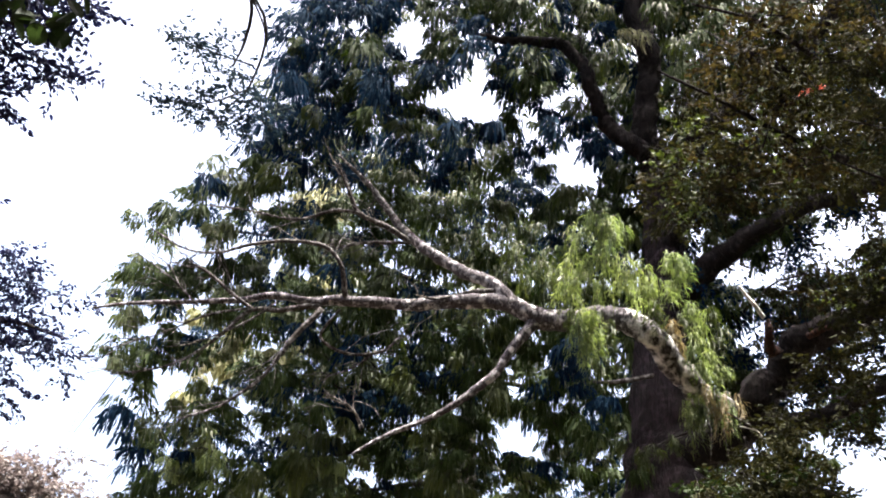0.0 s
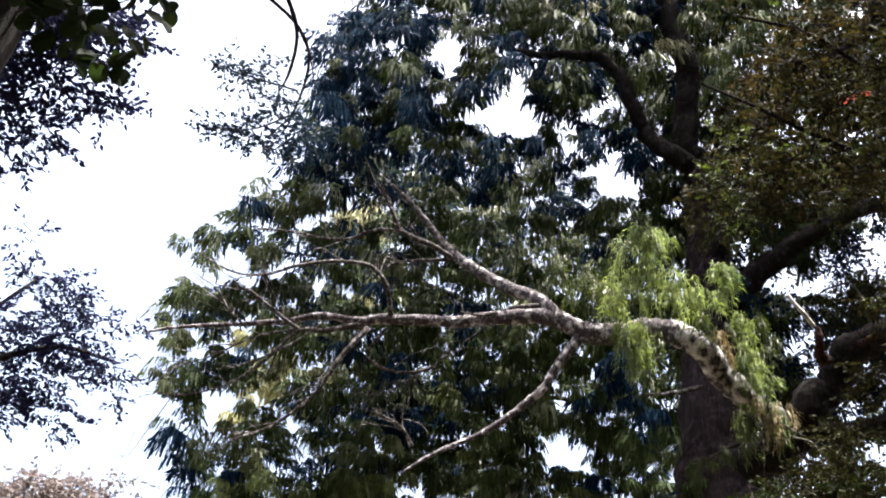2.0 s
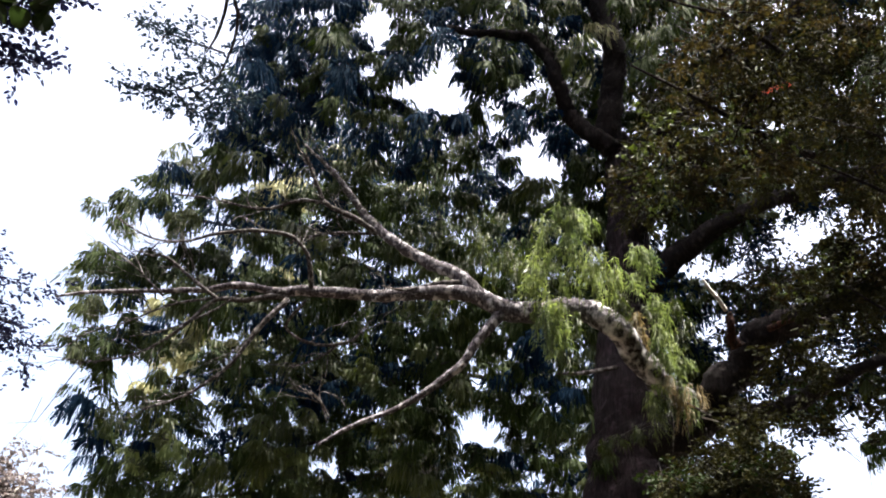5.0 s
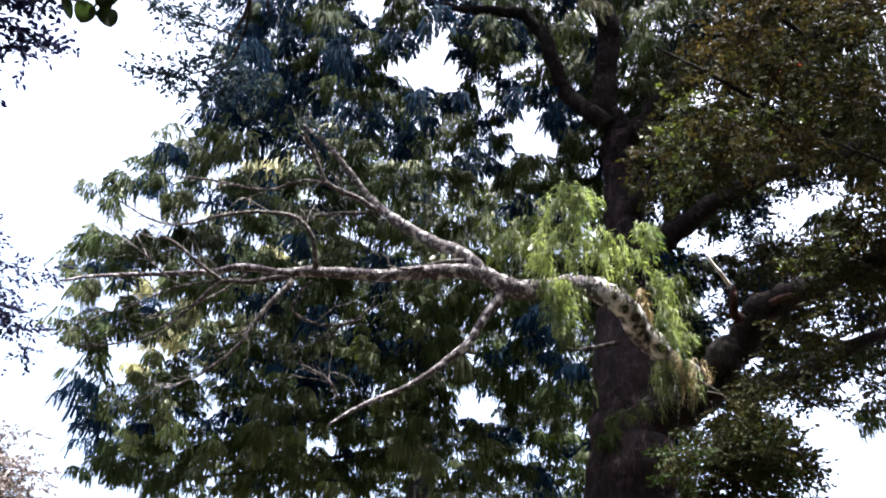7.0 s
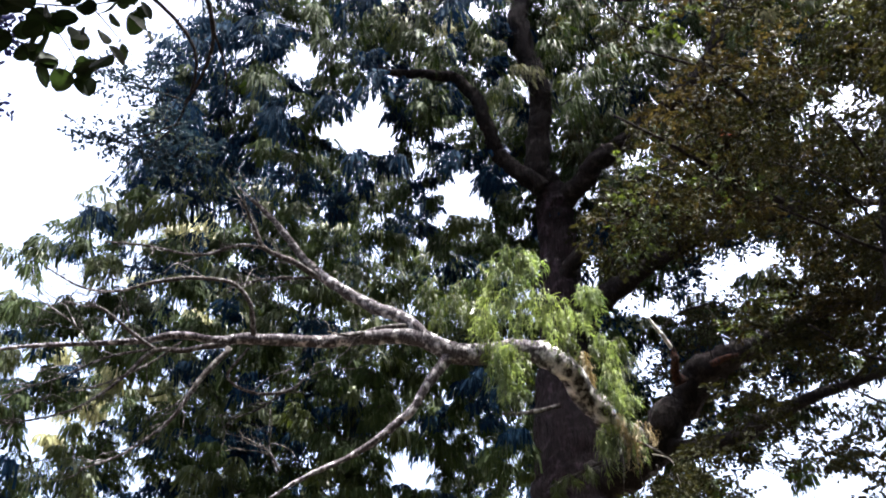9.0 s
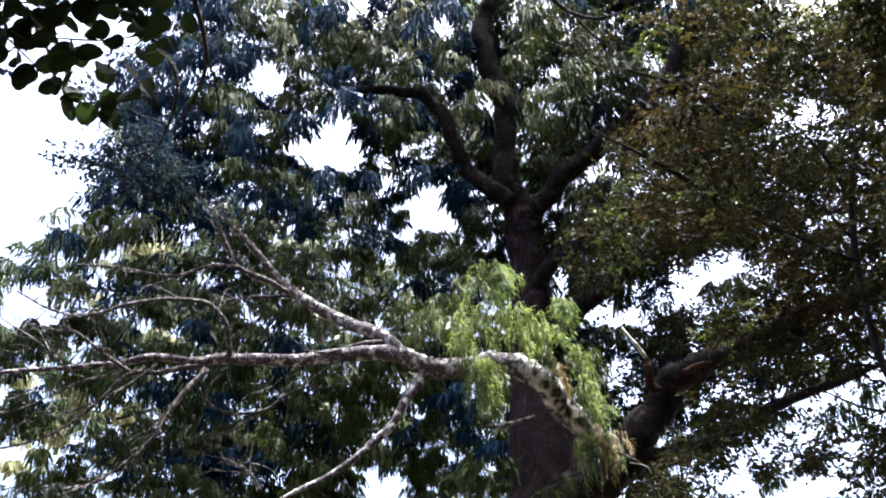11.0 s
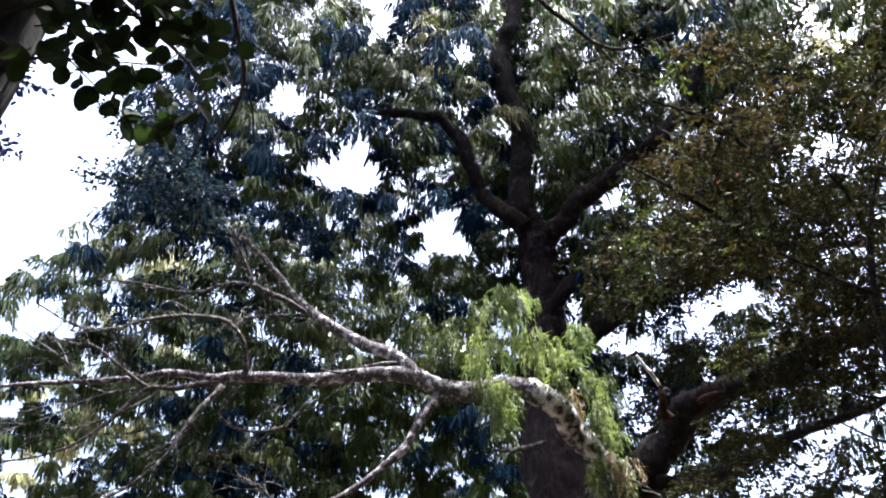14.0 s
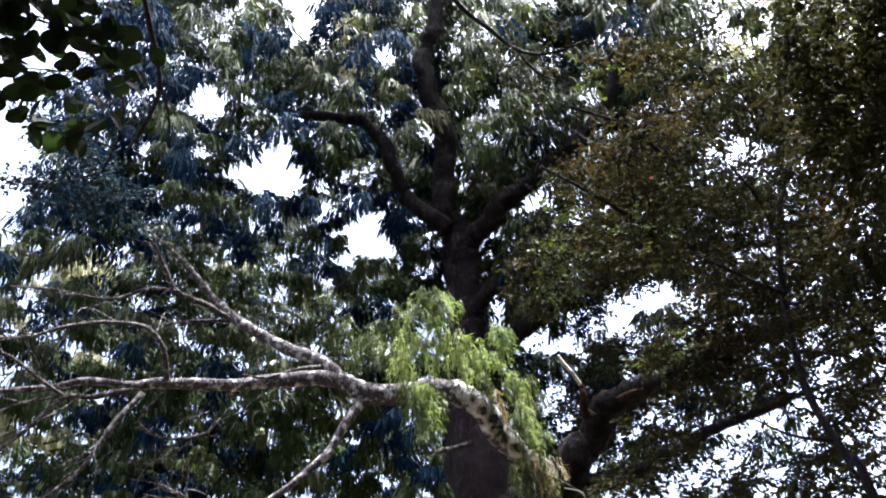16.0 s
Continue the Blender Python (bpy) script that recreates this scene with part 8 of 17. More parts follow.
limb(near_tree, "twig", [(-1.55, 5.05, 6.74, 0.010), (-1.47, 5.35, 6.7, 0.008), (-1.44, 5.6, 6.6, 0.004)], BARK_DARK, 5, 4, 0.08)
limb(dark_tree, "limb", [(0.75, 6.13, 10.52, 0.029), (1.33, 6.55, 10.04, 0.029), (1.73, 6.67, 9.81, 0.025), (2.03, 6.74, 9.63, 0.022), (2.35, 6.68, 9.54, 0.016), (2.77, 6.41, 9.56, 0.010)], BARK_DARK, 6, 6, 0.08)
limb(dark_tree, "limb", [(2.03, 6.74, 9.63, 0.016), (2.33, 6.84, 9.4, 0.013), (2.69, 6.81, 9.26, 0.006)], BARK_DARK, 5, 6, 0.08)
leafy(dark_tree, 2, 7.23, 9.91, 0.27, 0.22, 0.17, LEAF_SMALL, 0.35, 0.05)
leafy(dark_tree, 2.5, 7.16, 9.75, 0.27, 0.21, 0.16, LEAF_SMALL, 0.35, 0.05)
leafy(dark_tree, 2.66, 6.76, 10.01, 0.27, 0.21, 0.16, LEAF_SMALL, 0.35, 0.05)
leafy(dark_tree, 2.36, 7.4, 9.6, 0.33, 0.25, 0.16, LEAF_SMALL, 0.35, 0.05)
# dark boughs at the edge of view
leafy(dark_tree, 2.7, 3.39, 6.34, 0.32, 0.3, 0.28, LEAF_SMALL, 1.7, 0.055)
leafy(dark_tree, 2.95, 3.58, 5.96, 0.36, 0.38, 0.4, LEAF_SMALL, 1.7, 0.055)
leafy(dark_tree, 2.7, 3.62, 6.16, 0.24, 0.22, 0.2, LEAF_SMALL, 1.7, 0.055)
leafy(dark_tree, 3, 3.85, 5.67, 0.32, 0.28, 0.24, LEAF_SMALL, 1.7, 0.055)
leafy(dark_tree, 2.56, 3.59, 6.3, 0.19, 0.17, 0.15, LEAF_SMALL, 1.7, 0.055)
leafy(dark_tree, 3.1, 2.96, 6.29, 0.45, 0.4, 0.36, LEAF_SMALL, 1.7, 0.055)
leafy(dark_tree, 3.36, 3.16, 5.89, 0.49, 0.53, 0.57, LEAF_SMALL, 1.7, 0.055)
leafy(dark_tree, 3.76, 4.72, 7.32, 0.31, 0.22, 0.14, LEAF_WARM, 0.9, 0.05)
leafy(dark_tree, 3.98, 4.62, 7.2, 0.31, 0.23, 0.16, LEAF_WARM, 0.9, 0.05)
leafy(dark_tree, 3.55, 4.91, 7.34, 0.21, 0.16, 0.1, LEAF_WARM, 0.9, 0.05)
leafy(dark_tree, 4.1, 4.44, 7.24, 0.31, 0.26, 0.21, LEAF_WARM, 0.9, 0.05)
# sprays on the right-hand limbs, tufts behind with sunlight in their pale colour, one red sprig
leafy(rimu, 4.89, 10.11, 7.78, 0.26, 0.19, 0.12, LEAF_OLIVE, 0.9, 0.05)
leafy(rimu, 5.13, 9.9, 7.87, 0.28, 0.21, 0.14, LEAF_OLIVE, 0.9, 0.05)
leafy(rimu, 5.39, 9.67, 7.96, 0.28, 0.21, 0.14, LEAF_OLIVE, 0.9, 0.05)
leafy(rimu, 5.65, 9.47, 7.99, 0.28, 0.21, 0.14, LEAF_WARM, 0.9, 0.05)
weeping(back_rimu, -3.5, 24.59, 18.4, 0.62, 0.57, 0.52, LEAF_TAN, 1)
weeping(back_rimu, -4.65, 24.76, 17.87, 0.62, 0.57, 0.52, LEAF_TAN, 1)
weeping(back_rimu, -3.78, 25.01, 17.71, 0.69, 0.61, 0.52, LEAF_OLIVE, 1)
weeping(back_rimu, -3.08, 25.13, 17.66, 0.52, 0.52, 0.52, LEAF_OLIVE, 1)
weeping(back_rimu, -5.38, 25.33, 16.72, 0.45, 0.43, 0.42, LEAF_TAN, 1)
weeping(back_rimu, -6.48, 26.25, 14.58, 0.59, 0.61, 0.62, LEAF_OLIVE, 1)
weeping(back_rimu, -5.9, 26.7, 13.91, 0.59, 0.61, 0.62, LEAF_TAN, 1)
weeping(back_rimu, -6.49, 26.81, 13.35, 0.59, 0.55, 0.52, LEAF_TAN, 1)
weeping(back_rimu, -4.66, 17.78, 7.45, 0.27, 0.21, 0.16, LEAF_FRESH, 1.1, 0.24, 0.017, 64)
weeping(back_rimu, -4.19, 17.8, 7.72, 0.27, 0.21, 0.16, LEAF_FRESH, 1.1, 0.24, 0.017, 64)
weeping(back_rimu, -3.74, 17.98, 7.5, 0.27, 0.21, 0.16, LEAF_FRESH, 1.1, 0.24, 0.017, 64)
weeping(back_rimu, -2.07, 18.15, 7.78, 0.27, 0.21, 0.16, LEAF_FRESH, 1.1, 0.24, 0.017, 64)
weeping(back_rimu, -2.41, 18.07, 7.88, 0.27, 0.21, 0.16, LEAF_FRESH, 1.1, 0.24, 0.017, 64)
weeping(back_rimu, -1.74, 18.21, 7.7, 0.27, 0.21, 0.16, LEAF_FRESH, 1.1, 0.24, 0.017, 64)
weeping(back_rimu, -4.64, 15.39, 12.26, 0.27, 0.21, 0.16, LEAF_OLIVE, 1.1, 0.24, 0.017, 64)
weeping(back_rimu, -4.97, 15.55, 11.87, 0.27, 0.21, 0.16, LEAF_OLIVE, 1.1, 0.24, 0.017, 64)
weeping(back_rimu, -5.78, 15.63, 11.31, 0.27, 0.21, 0.16, LEAF_OLIVE, 1.1, 0.24, 0.017, 64)
weeping(back_rimu, -3.64, 15.1, 13.03, 0.27, 0.21, 0.16, LEAF_OLIVE, 1.1, 0.24, 0.017, 64)
leafy(dark_tree, 3.34, 6.94, 8.08, 0.02, 0.02, 0.02, LEAF_RED, 0.3, 0.028)
# unseen leaf clumps added above the close tree to shade its trunk
leafy(near_tree, -2.59, 2.77, 7.04, 0.72, 0.65, 0.57, LEAF_BROAD, 0.14, 0.1, 0.85)
leafy(near_tree, -2.2, 2.64, 7.18, 0.72, 0.65, 0.57, LEAF_BROAD, 0.14, 0.1, 0.85)
leafy(near_tree, -1.79, 2.69, 7.21, 0.72, 0.65, 0.57, LEAF_BROAD, 0.14, 0.1, 0.85)
leafy(near_tree, -1.32, 2.52, 7.3, 0.72, 0.65, 0.57, LEAF_BROAD, 0.14, 0.1, 0.85)
leafy(near_tree, -2.02, 2.29, 7.36, 0.72, 0.65, 0.57, LEAF_BROAD, 0.14, 0.1, 0.85)
leafy(near_tree, -2.75, 2.42, 7.17, 0.72, 0.65, 0.57, LEAF_BROAD, 0.14, 0.1, 0.85)
# more sprays between the limbs
leafy(dark_tree, 4.25, 6.07, 9.09, 0.28, 0.26, 0.23, LEAF_SMALL, 0.8, 0.055)
leafy(dark_tree, 5.44, 6.54, 9.75, 0.3, 0.27, 0.25, LEAF_SMALL, 0.92, 0.055)
leafy(dark_tree, 5.18, 7.29, 10.1, 0.33, 0.3, 0.27, LEAF_SMALL, 0.6, 0.055)
leafy(dark_tree, 5.34, 7.02, 9.99, 0.25, 0.22, 0.2, LEAF_SMALL, 0.87, 0.055)
leafy(dark_tree, 6.06, 7.01, 10.43, 0.25, 0.23, 0.2, LEAF_SMALL, 0.83, 0.055)
leafy(dark_tree, 4.26, 6.26, 8.79, 0.21, 0.19, 0.18, LEAF_SMALL, 0.85, 0.055)
leafy(dark_tree, 5.2, 7.04, 9.73, 0.23, 0.21, 0.19, LEAF_SMALL, 0.68, 0.055)
leafy(dark_tree, 6.17, 7.71, 10.44, 0.33, 0.3, 0.27, LEAF_WARM, 0.7, 0.055)
leafy(dark_tree, 5.93, 6.72, 9.67, 0.34, 0.31, 0.28, LEAF_WARM, 0.9, 0.055)
leafy(dark_tree, 5.1, 7.44, 9.53, 0.27, 0.24, 0.22, LEAF_SMALL, 0.81, 0.055)
leafy(dark_tree, 5.26, 7.05, 9.47, 0.3, 0.27, 0.24, LEAF_SMALL, 0.85, 0.055)
leafy(dark_tree, 5.68, 7.03, 9.34, 0.23, 0.21, 0.19, LEAF_SMALL, 0.84, 0.055)
leafy(dark_tree, 5.76, 7.76, 9.57, 0.24, 0.21, 0.19, LEAF_SMALL, 0.85, 0.055)
leafy(dark_tree, 6.34, 7.83, 9.92, 0.3, 0.27, 0.25, LEAF_SMALL, 0.59, 0.055)
leafy(dark_tree, 5.13, 6.36, 8.44, 0.31, 0.28, 0.25, LEAF_SMALL, 0.68, 0.055)
leafy(dark_tree, 5.85, 8.38, 9.46, 0.27, 0.24, 0.22, LEAF_SMALL, 0.83, 0.055)
leafy(dark_tree, 6.28, 8.06, 9.76, 0.36, 0.32, 0.29, LEAF_WARM, 0.73, 0.055)
leafy(dark_tree, 4.84, 6.83, 7.67, 0.21, 0.19, 0.17, LEAF_WARM, 0.59, 0.055)
leafy(dark_tree, 5.84, 8.7, 9.04, 0.35, 0.32, 0.29, LEAF_WARM, 0.69, 0.055)
leafy(dark_tree, 5.55, 7.73, 8.43, 0.32, 0.29, 0.26, LEAF_WARM, 0.71, 0.055)
leafy(dark_tree, 5.13, 7.11, 7.75, 0.21, 0.19, 0.18, LEAF_WARM, 0.7, 0.055)
leafy(dark_tree, 6.31, 8.92, 8.83, 0.31, 0.28, 0.25, LEAF_SMALL, 0.68, 0.055)
leafy(dark_tree, 6.86, 8.67, 8.74, 0.37, 0.33, 0.3, LEAF_SMALL, 0.87, 0.055)
leafy(dark_tree, 4.5, 7.41, 7.29, 0.3, 0.27, 0.24, LEAF_SMALL, 0.58, 0.055)
leafy(dark_tree, 6.14, 8.99, 8.51, 0.33, 0.3, 0.27, LEAF_WARM, 0.64, 0.055)
leafy(dark_tree, 5.5, 7.36, 7.38, 0.32, 0.29, 0.26, LEAF_SMALL, 0.63, 0.055)
leafy(dark_tree, 5.57, 8.61, 7.98, 0.23, 0.21, 0.19, LEAF_SMALL, 0.75, 0.055)
leafy(dark_tree, 6.19, 9.05, 7.91, 0.23, 0.21, 0.19, LEAF_SMALL, 0.7, 0.055)
leafy(dark_tree, 5.21, 7.47, 6.96, 0.21, 0.19, 0.18, LEAF_SMALL, 0.94, 0.055)
leafy(rimu, 5.57, 12.29, 9.35, 0.25, 0.23, 0.21, LEAF_SMALL, 0.77, 0.05)
leafy(rimu, 5.2, 12.55, 9.28, 0.27, 0.25, 0.22, LEAF_SMALL, 0.9, 0.05)
leafy(rimu, 4.96, 11.56, 8.65, 0.29, 0.26, 0.24, LEAF_SMALL, 0.68, 0.05)
leafy(rimu, 5.22, 11.34, 8.34, 0.19, 0.17, 0.15, LEAF_SMALL, 0.83, 0.05)
leafy(rimu, 5.09, 12.04, 8.53, 0.24, 0.21, 0.19, LEAF_SMALL, 0.71, 0.05)
leafy(rimu, 4.88, 12.26, 7.02, 0.21, 0.18, 0.15, LEAF_SMALL, 0.8, 0.05)
weeping(rimu, 4.54, 14.51, 11.99, 0.24, 0.2, 0.15, LEAF_BLUE, 1)
weeping(rimu, 5.16, 14.42, 11.74, 0.24, 0.2, 0.15, LEAF_BLUE, 1)
weeping(rimu, 4.59, 14.17, 12.42, 0.24, 0.2, 0.15, LEAF_BLUE, 1)
# dense boughs on the shaded side
leafy(dark_tree, 2.04, 4.9, 7.54, 0.16, 0.14, 0.13, LEAF_WARM, 1.72, 0.045)
leafy(dark_tree, 2.28, 4.77, 7.41, 0.16, 0.14, 0.13, LEAF_SMALL, 1.24, 0.045)
leafy(dark_tree, 2.57, 5.07, 7.85, 0.18, 0.16, 0.15, LEAF_SMALL, 1.69, 0.045)
leafy(dark_tree, 1.89, 5.01, 7.48, 0.13, 0.11, 0.1, LEAF_OLIVE, 1.64, 0.045)
leafy(dark_tree, 2.54, 5.12, 7.83, 0.17, 0.16, 0.14, LEAF_SMALL, 1.15, 0.045)
leafy(dark_tree, 2.7, 5.22, 7.76, 0.19, 0.17, 0.15, LEAF_SMALL, 1.17, 0.045)
leafy(dark_tree, 2.48, 4.77, 6.98, 0.12, 0.11, 0.1, LEAF_WARM, 1.63, 0.045)
leafy(dark_tree, 2.39, 5.58, 7.59, 0.12, 0.11, 0.1, LEAF_SMALL, 1.75, 0.045)
leafy(dark_tree, 2.16, 4.98, 6.93, 0.14, 0.13, 0.12, LEAF_WARM, 1.24, 0.045)
leafy(dark_tree, 2.64, 5.28, 7.31, 0.17, 0.16, 0.14, LEAF_WARM, 1.63, 0.045)
leafy(dark_tree, 2.02, 5.08, 6.65, 0.17, 0.15, 0.14, LEAF_WARM, 1.5, 0.045)
leafy(dark_tree, 2.37, 5.62, 7.34, 0.17, 0.15, 0.14, LEAF_SMALL, 1.45, 0.045)
leafy(dark_tree, 2.72, 5.67, 7.43, 0.17, 0.15, 0.14, LEAF_SMALL, 1.18, 0.045)
leafy(dark_tree, 2.2, 5.85, 7.35, 0.19, 0.18, 0.16, LEAF_WARM, 1.63, 0.045)
leafy(dark_tree, 2.35, 5.75, 7.29, 0.18, 0.17, 0.15, LEAF_WARM, 1.39, 0.045)
leafy(dark_tree, 2.45, 5.85, 7.31, 0.19, 0.18, 0.16, LEAF_SMALL, 1.34, 0.045)
leafy(dark_tree, 2.64, 5.24, 6.83, 0.16, 0.14, 0.13, LEAF_SMALL, 1.31, 0.045)
leafy(dark_tree, 2.08, 5.33, 6.48, 0.16, 0.14, 0.13, LEAF_SMALL, 1.22, 0.045)
leafy(dark_tree, 2.58, 5.68, 6.92, 0.16, 0.14, 0.13, LEAF_SMALL, 1.74, 0.045)
leafy(dark_tree, 2.56, 5.37, 6.69, 0.12, 0.11, 0.1, LEAF_SMALL, 1.48, 0.045)
leafy(dark_tree, 2.22, 6.17, 7.11, 0.15, 0.13, 0.12, LEAF_WARM, 1.38, 0.045)
leafy(dark_tree, 2.4, 5.91, 6.95, 0.17, 0.16, 0.14, LEAF_WARM, 1.35, 0.045)
leafy(dark_tree, 2.58, 5.83, 6.84, 0.18, 0.16, 0.15, LEAF_WARM, 1.49, 0.045)
leafy(dark_tree, 2.72, 5.67, 6.81, 0.18, 0.17, 0.15, LEAF_SMALL, 1.65, 0.045)
leafy(dark_tree, 1.81, 6.1, 6.69, 0.15, 0.14, 0.12, LEAF_OLIVE, 1.79, 0.045)
leafy(dark_tree, 2.03, 5.73, 6.46, 0.14, 0.13, 0.11, LEAF_SMALL, 1.2, 0.045)
leafy(dark_tree, 2.29, 6.13, 6.68, 0.14, 0.13, 0.12, LEAF_WARM, 1.8, 0.045)
leafy(dark_tree, 2.26, 5.52, 6.26, 0.11, 0.1, 0.09, LEAF_OLIVE, 1.87, 0.045)
leafy(dark_tree, 2.67, 5.93, 6.51, 0.15, 0.13, 0.12, LEAF_OLIVE, 1.49, 0.045)
leafy(dark_tree, 1.71, 6.16, 6.5, 0.12, 0.11, 0.1, LEAF_OLIVE, 1.33, 0.045)
leafy(dark_tree, 1.85, 5.78, 6.26, 0.12, 0.11, 0.1, LEAF_SMALL, 1.78, 0.045)
leafy(dark_tree, 2.32, 6.31, 6.72, 0.13, 0.11, 0.1, LEAF_OLIVE, 1.34, 0.045)
leafy(dark_tree, 2.28, 6.05, 6.5, 0.16, 0.14, 0.13, LEAF_SMALL, 1.64, 0.045)
leafy(dark_tree, 2.56, 5.75, 6.2, 0.17, 0.15, 0.14, LEAF_WARM, 1.7, 0.045)
leafy(dark_tree, 2.89, 6.01, 6.53, 0.18, 0.16, 0.14, LEAF_WARM, 1.18, 0.045)
leafy(dark_tree, 1.74, 6.54, 6.62, 0.14, 0.13, 0.11, LEAF_WARM, 1.6, 0.045)
leafy(dark_tree, 1.74, 5.88, 6.11, 0.14, 0.12, 0.11, LEAF_OLIVE, 1.45, 0.045)
leafy(dark_tree, 1.91, 5.83, 6.19, 0.16, 0.14, 0.13, LEAF_WARM, 1.13, 0.045)
leafy(dark_tree, 2.18, 5.9, 6.06, 0.16, 0.15, 0.13, LEAF_WARM, 1.62, 0.045)
leafy(dark_tree, 2.68, 6.38, 6.54, 0.14, 0.12, 0.11, LEAF_SMALL, 1.21, 0.045)
leafy(dark_tree, 2.08, 6.44, 6.36, 0.19, 0.17, 0.15, LEAF_SMALL, 1.16, 0.045)
leafy(dark_tree, 2.06, 5.84, 5.93, 0.14, 0.13, 0.12, LEAF_SMALL, 1.82, 0.045)
leafy(dark_tree, 2.04, 6.63, 6.37, 0.16, 0.15, 0.13, LEAF_OLIVE, 1.83, 0.045)
limb(dark_tree, "limb", [(3.18, 6.15, 6.65, 0.035), (2.63, 5.98, 6.68, 0.026), (2.03, 5.73, 6.76, 0.018), (1.51, 5.55, 6.83, 0.009)], BARK_DARK, 6, 5, 0.08)
limb(dark_tree, "limb", [(2.84, 5.73, 7.32, 0.025), (2.28, 5.4, 7.3, 0.019), (1.73, 5.29, 7.31, 0.009)], BARK_DARK, 6, 5, 0.08)
leafy(rimu, 5.92, 11.35, 11.96, 0.36, 0.33, 0.3, LEAF_SMALL, 0.23, 0.08)
leafy(rimu, 6.98, 10.88, 12.21, 0.37, 0.34, 0.3, LEAF_SMALL, 0.2, 0.08)
leafy(rimu, 5.34, 11.46, 11.26, 0.42, 0.39, 0.35, LEAF_SMALL, 0.23, 0.08)
leafy(rimu, 5.87, 11.46, 11.79, 0.37, 0.34, 0.31, LEAF_SMALL, 0.17, 0.08)
leafy(rimu, 5.89, 10.17, 10.73, 0.37, 0.34, 0.3, LEAF_SMALL, 0.17, 0.08)
leafy(rimu, 4.83, 10.67, 10.24, 0.45, 0.41, 0.36, LEAF_SMALL, 0.23, 0.08)
leafy(rimu, 6.15, 11.6, 11.08, 0.5, 0.46, 0.41, LEAF_SMALL, 0.19, 0.08)
leafy(rimu, 6.42, 10.63, 9.93, 0.44, 0.4, 0.36, LEAF_SMALL, 0.22, 0.08)
# fuller inner crown
tuft(rimu, -0.22, 13.1, 16.81, 0.44, 0.4, 0.36, LEAF_OLIVE, 0.28, 0.26, 0.026)
tuft(rimu, 1.81, 14.09, 18.42, 0.43, 0.39, 0.35, LEAF_RIMU, 0.24, 0.26, 0.026)
tuft(rimu, 2.83, 13.71, 17.85, 0.46, 0.42, 0.38, LEAF_RIMU, 0.33, 0.26, 0.026)
tuft(rimu, -1, 13.98, 16.86, 0.44, 0.4, 0.36, LEAF_RIMU, 0.25, 0.26, 0.026)
tuft(rimu, 0.17, 14.24, 17.96, 0.51, 0.46, 0.41, LEAF_OLIVE, 0.37, 0.26, 0.026)
tuft(rimu, 2.02, 14.06, 18.45, 0.66, 0.6, 0.54, LEAF_BLUE, 0.26, 0.26, 0.026)
tuft(rimu, 2.3, 14.03, 18.36, 0.63, 0.57, 0.52, LEAF_RIMU, 0.27, 0.26, 0.026)
tuft(rimu, 1.15, 14.99, 17.8, 0.55, 0.5, 0.45, LEAF_RIMU, 0.28, 0.26, 0.026)
tuft(rimu, 2.11, 14.44, 17.1, 0.53, 0.48, 0.43, LEAF_BLUE, 0.28, 0.26, 0.026)
tuft(rimu, 0.51, 14.45, 15.65, 0.59, 0.54, 0.48, LEAF_BLUE, 0.29, 0.26, 0.026)
tuft(rimu, 3.01, 15.03, 17.44, 0.6, 0.54, 0.49, LEAF_RIMU, 0.31, 0.26, 0.026)
tuft(rimu, -0.56, 15.71, 15.81, 0.57, 0.52, 0.47, LEAF_OLIVE, 0.31, 0.26, 0.026)
tuft(rimu, 0.97, 15.73, 16.56, 0.42, 0.38, 0.34, LEAF_OLIVE, 0.25, 0.26, 0.026)
tuft(rimu, 1.27, 14.88, 15.91, 0.45, 0.41, 0.37, LEAF_RIMU, 0.3, 0.26, 0.026)
tuft(rimu, 3.18, 15.44, 16.28, 0.63, 0.57, 0.52, LEAF_BLUE, 0.23, 0.26, 0.026)
tuft(rimu, 3.02, 16.45, 16.54, 0.62, 0.57, 0.51, LEAF_OLIVE, 0.24, 0.26, 0.026)
tuft(rimu, 3.79, 15.99, 15.69, 0.49, 0.45, 0.4, LEAF_OLIVE, 0.24, 0.26, 0.026)
tuft(rimu, -0.68, 13.16, 19.13, 0.46, 0.42, 0.38, LEAF_BLUE, 0.31, 0.26, 0.026)
tuft(rimu, 1.16, 12.73, 17.92, 0.55, 0.5, 0.45, LEAF_RIMU, 0.26, 0.26, 0.026)
tuft(rimu, 1.43, 12.25, 18.09, 0.57, 0.52, 0.47, LEAF_RIMU, 0.28, 0.26, 0.026)
tuft(rimu, 0.88, 12.67, 18.1, 0.55, 0.5, 0.45, LEAF_RIMU, 0.31, 0.26, 0.026)
tuft(rimu, 1.94, 13.09, 17.6, 0.52, 0.47, 0.42, LEAF_OLIVE, 0.24, 0.26, 0.026)
tuft(rimu, 2.34, 13.66, 18.11, 0.5, 0.45, 0.41, LEAF_BLUE, 0.28, 0.26, 0.026)
tuft(rimu, -0.41, 14.89, 17.24, 0.52, 0.48, 0.43, LEAF_BLUE, 0.31, 0.26, 0.026)
tuft(rimu, 0.58, 13.68, 16.46, 0.49, 0.44, 0.4, LEAF_BLUE, 0.29, 0.26, 0.026)
tuft(rimu, 1.11, 14.66, 17.67, 0.59, 0.54, 0.48, LEAF_OLIVE, 0.31, 0.26, 0.026)
tuft(rimu, 0.3, 14.15, 16.29, 0.45, 0.41, 0.37, LEAF_OLIVE, 0.27, 0.26, 0.026)
tuft(rimu, 2.18, 14.55, 16.87, 0.6, 0.55, 0.49, LEAF_OLIVE, 0.35, 0.26, 0.026)
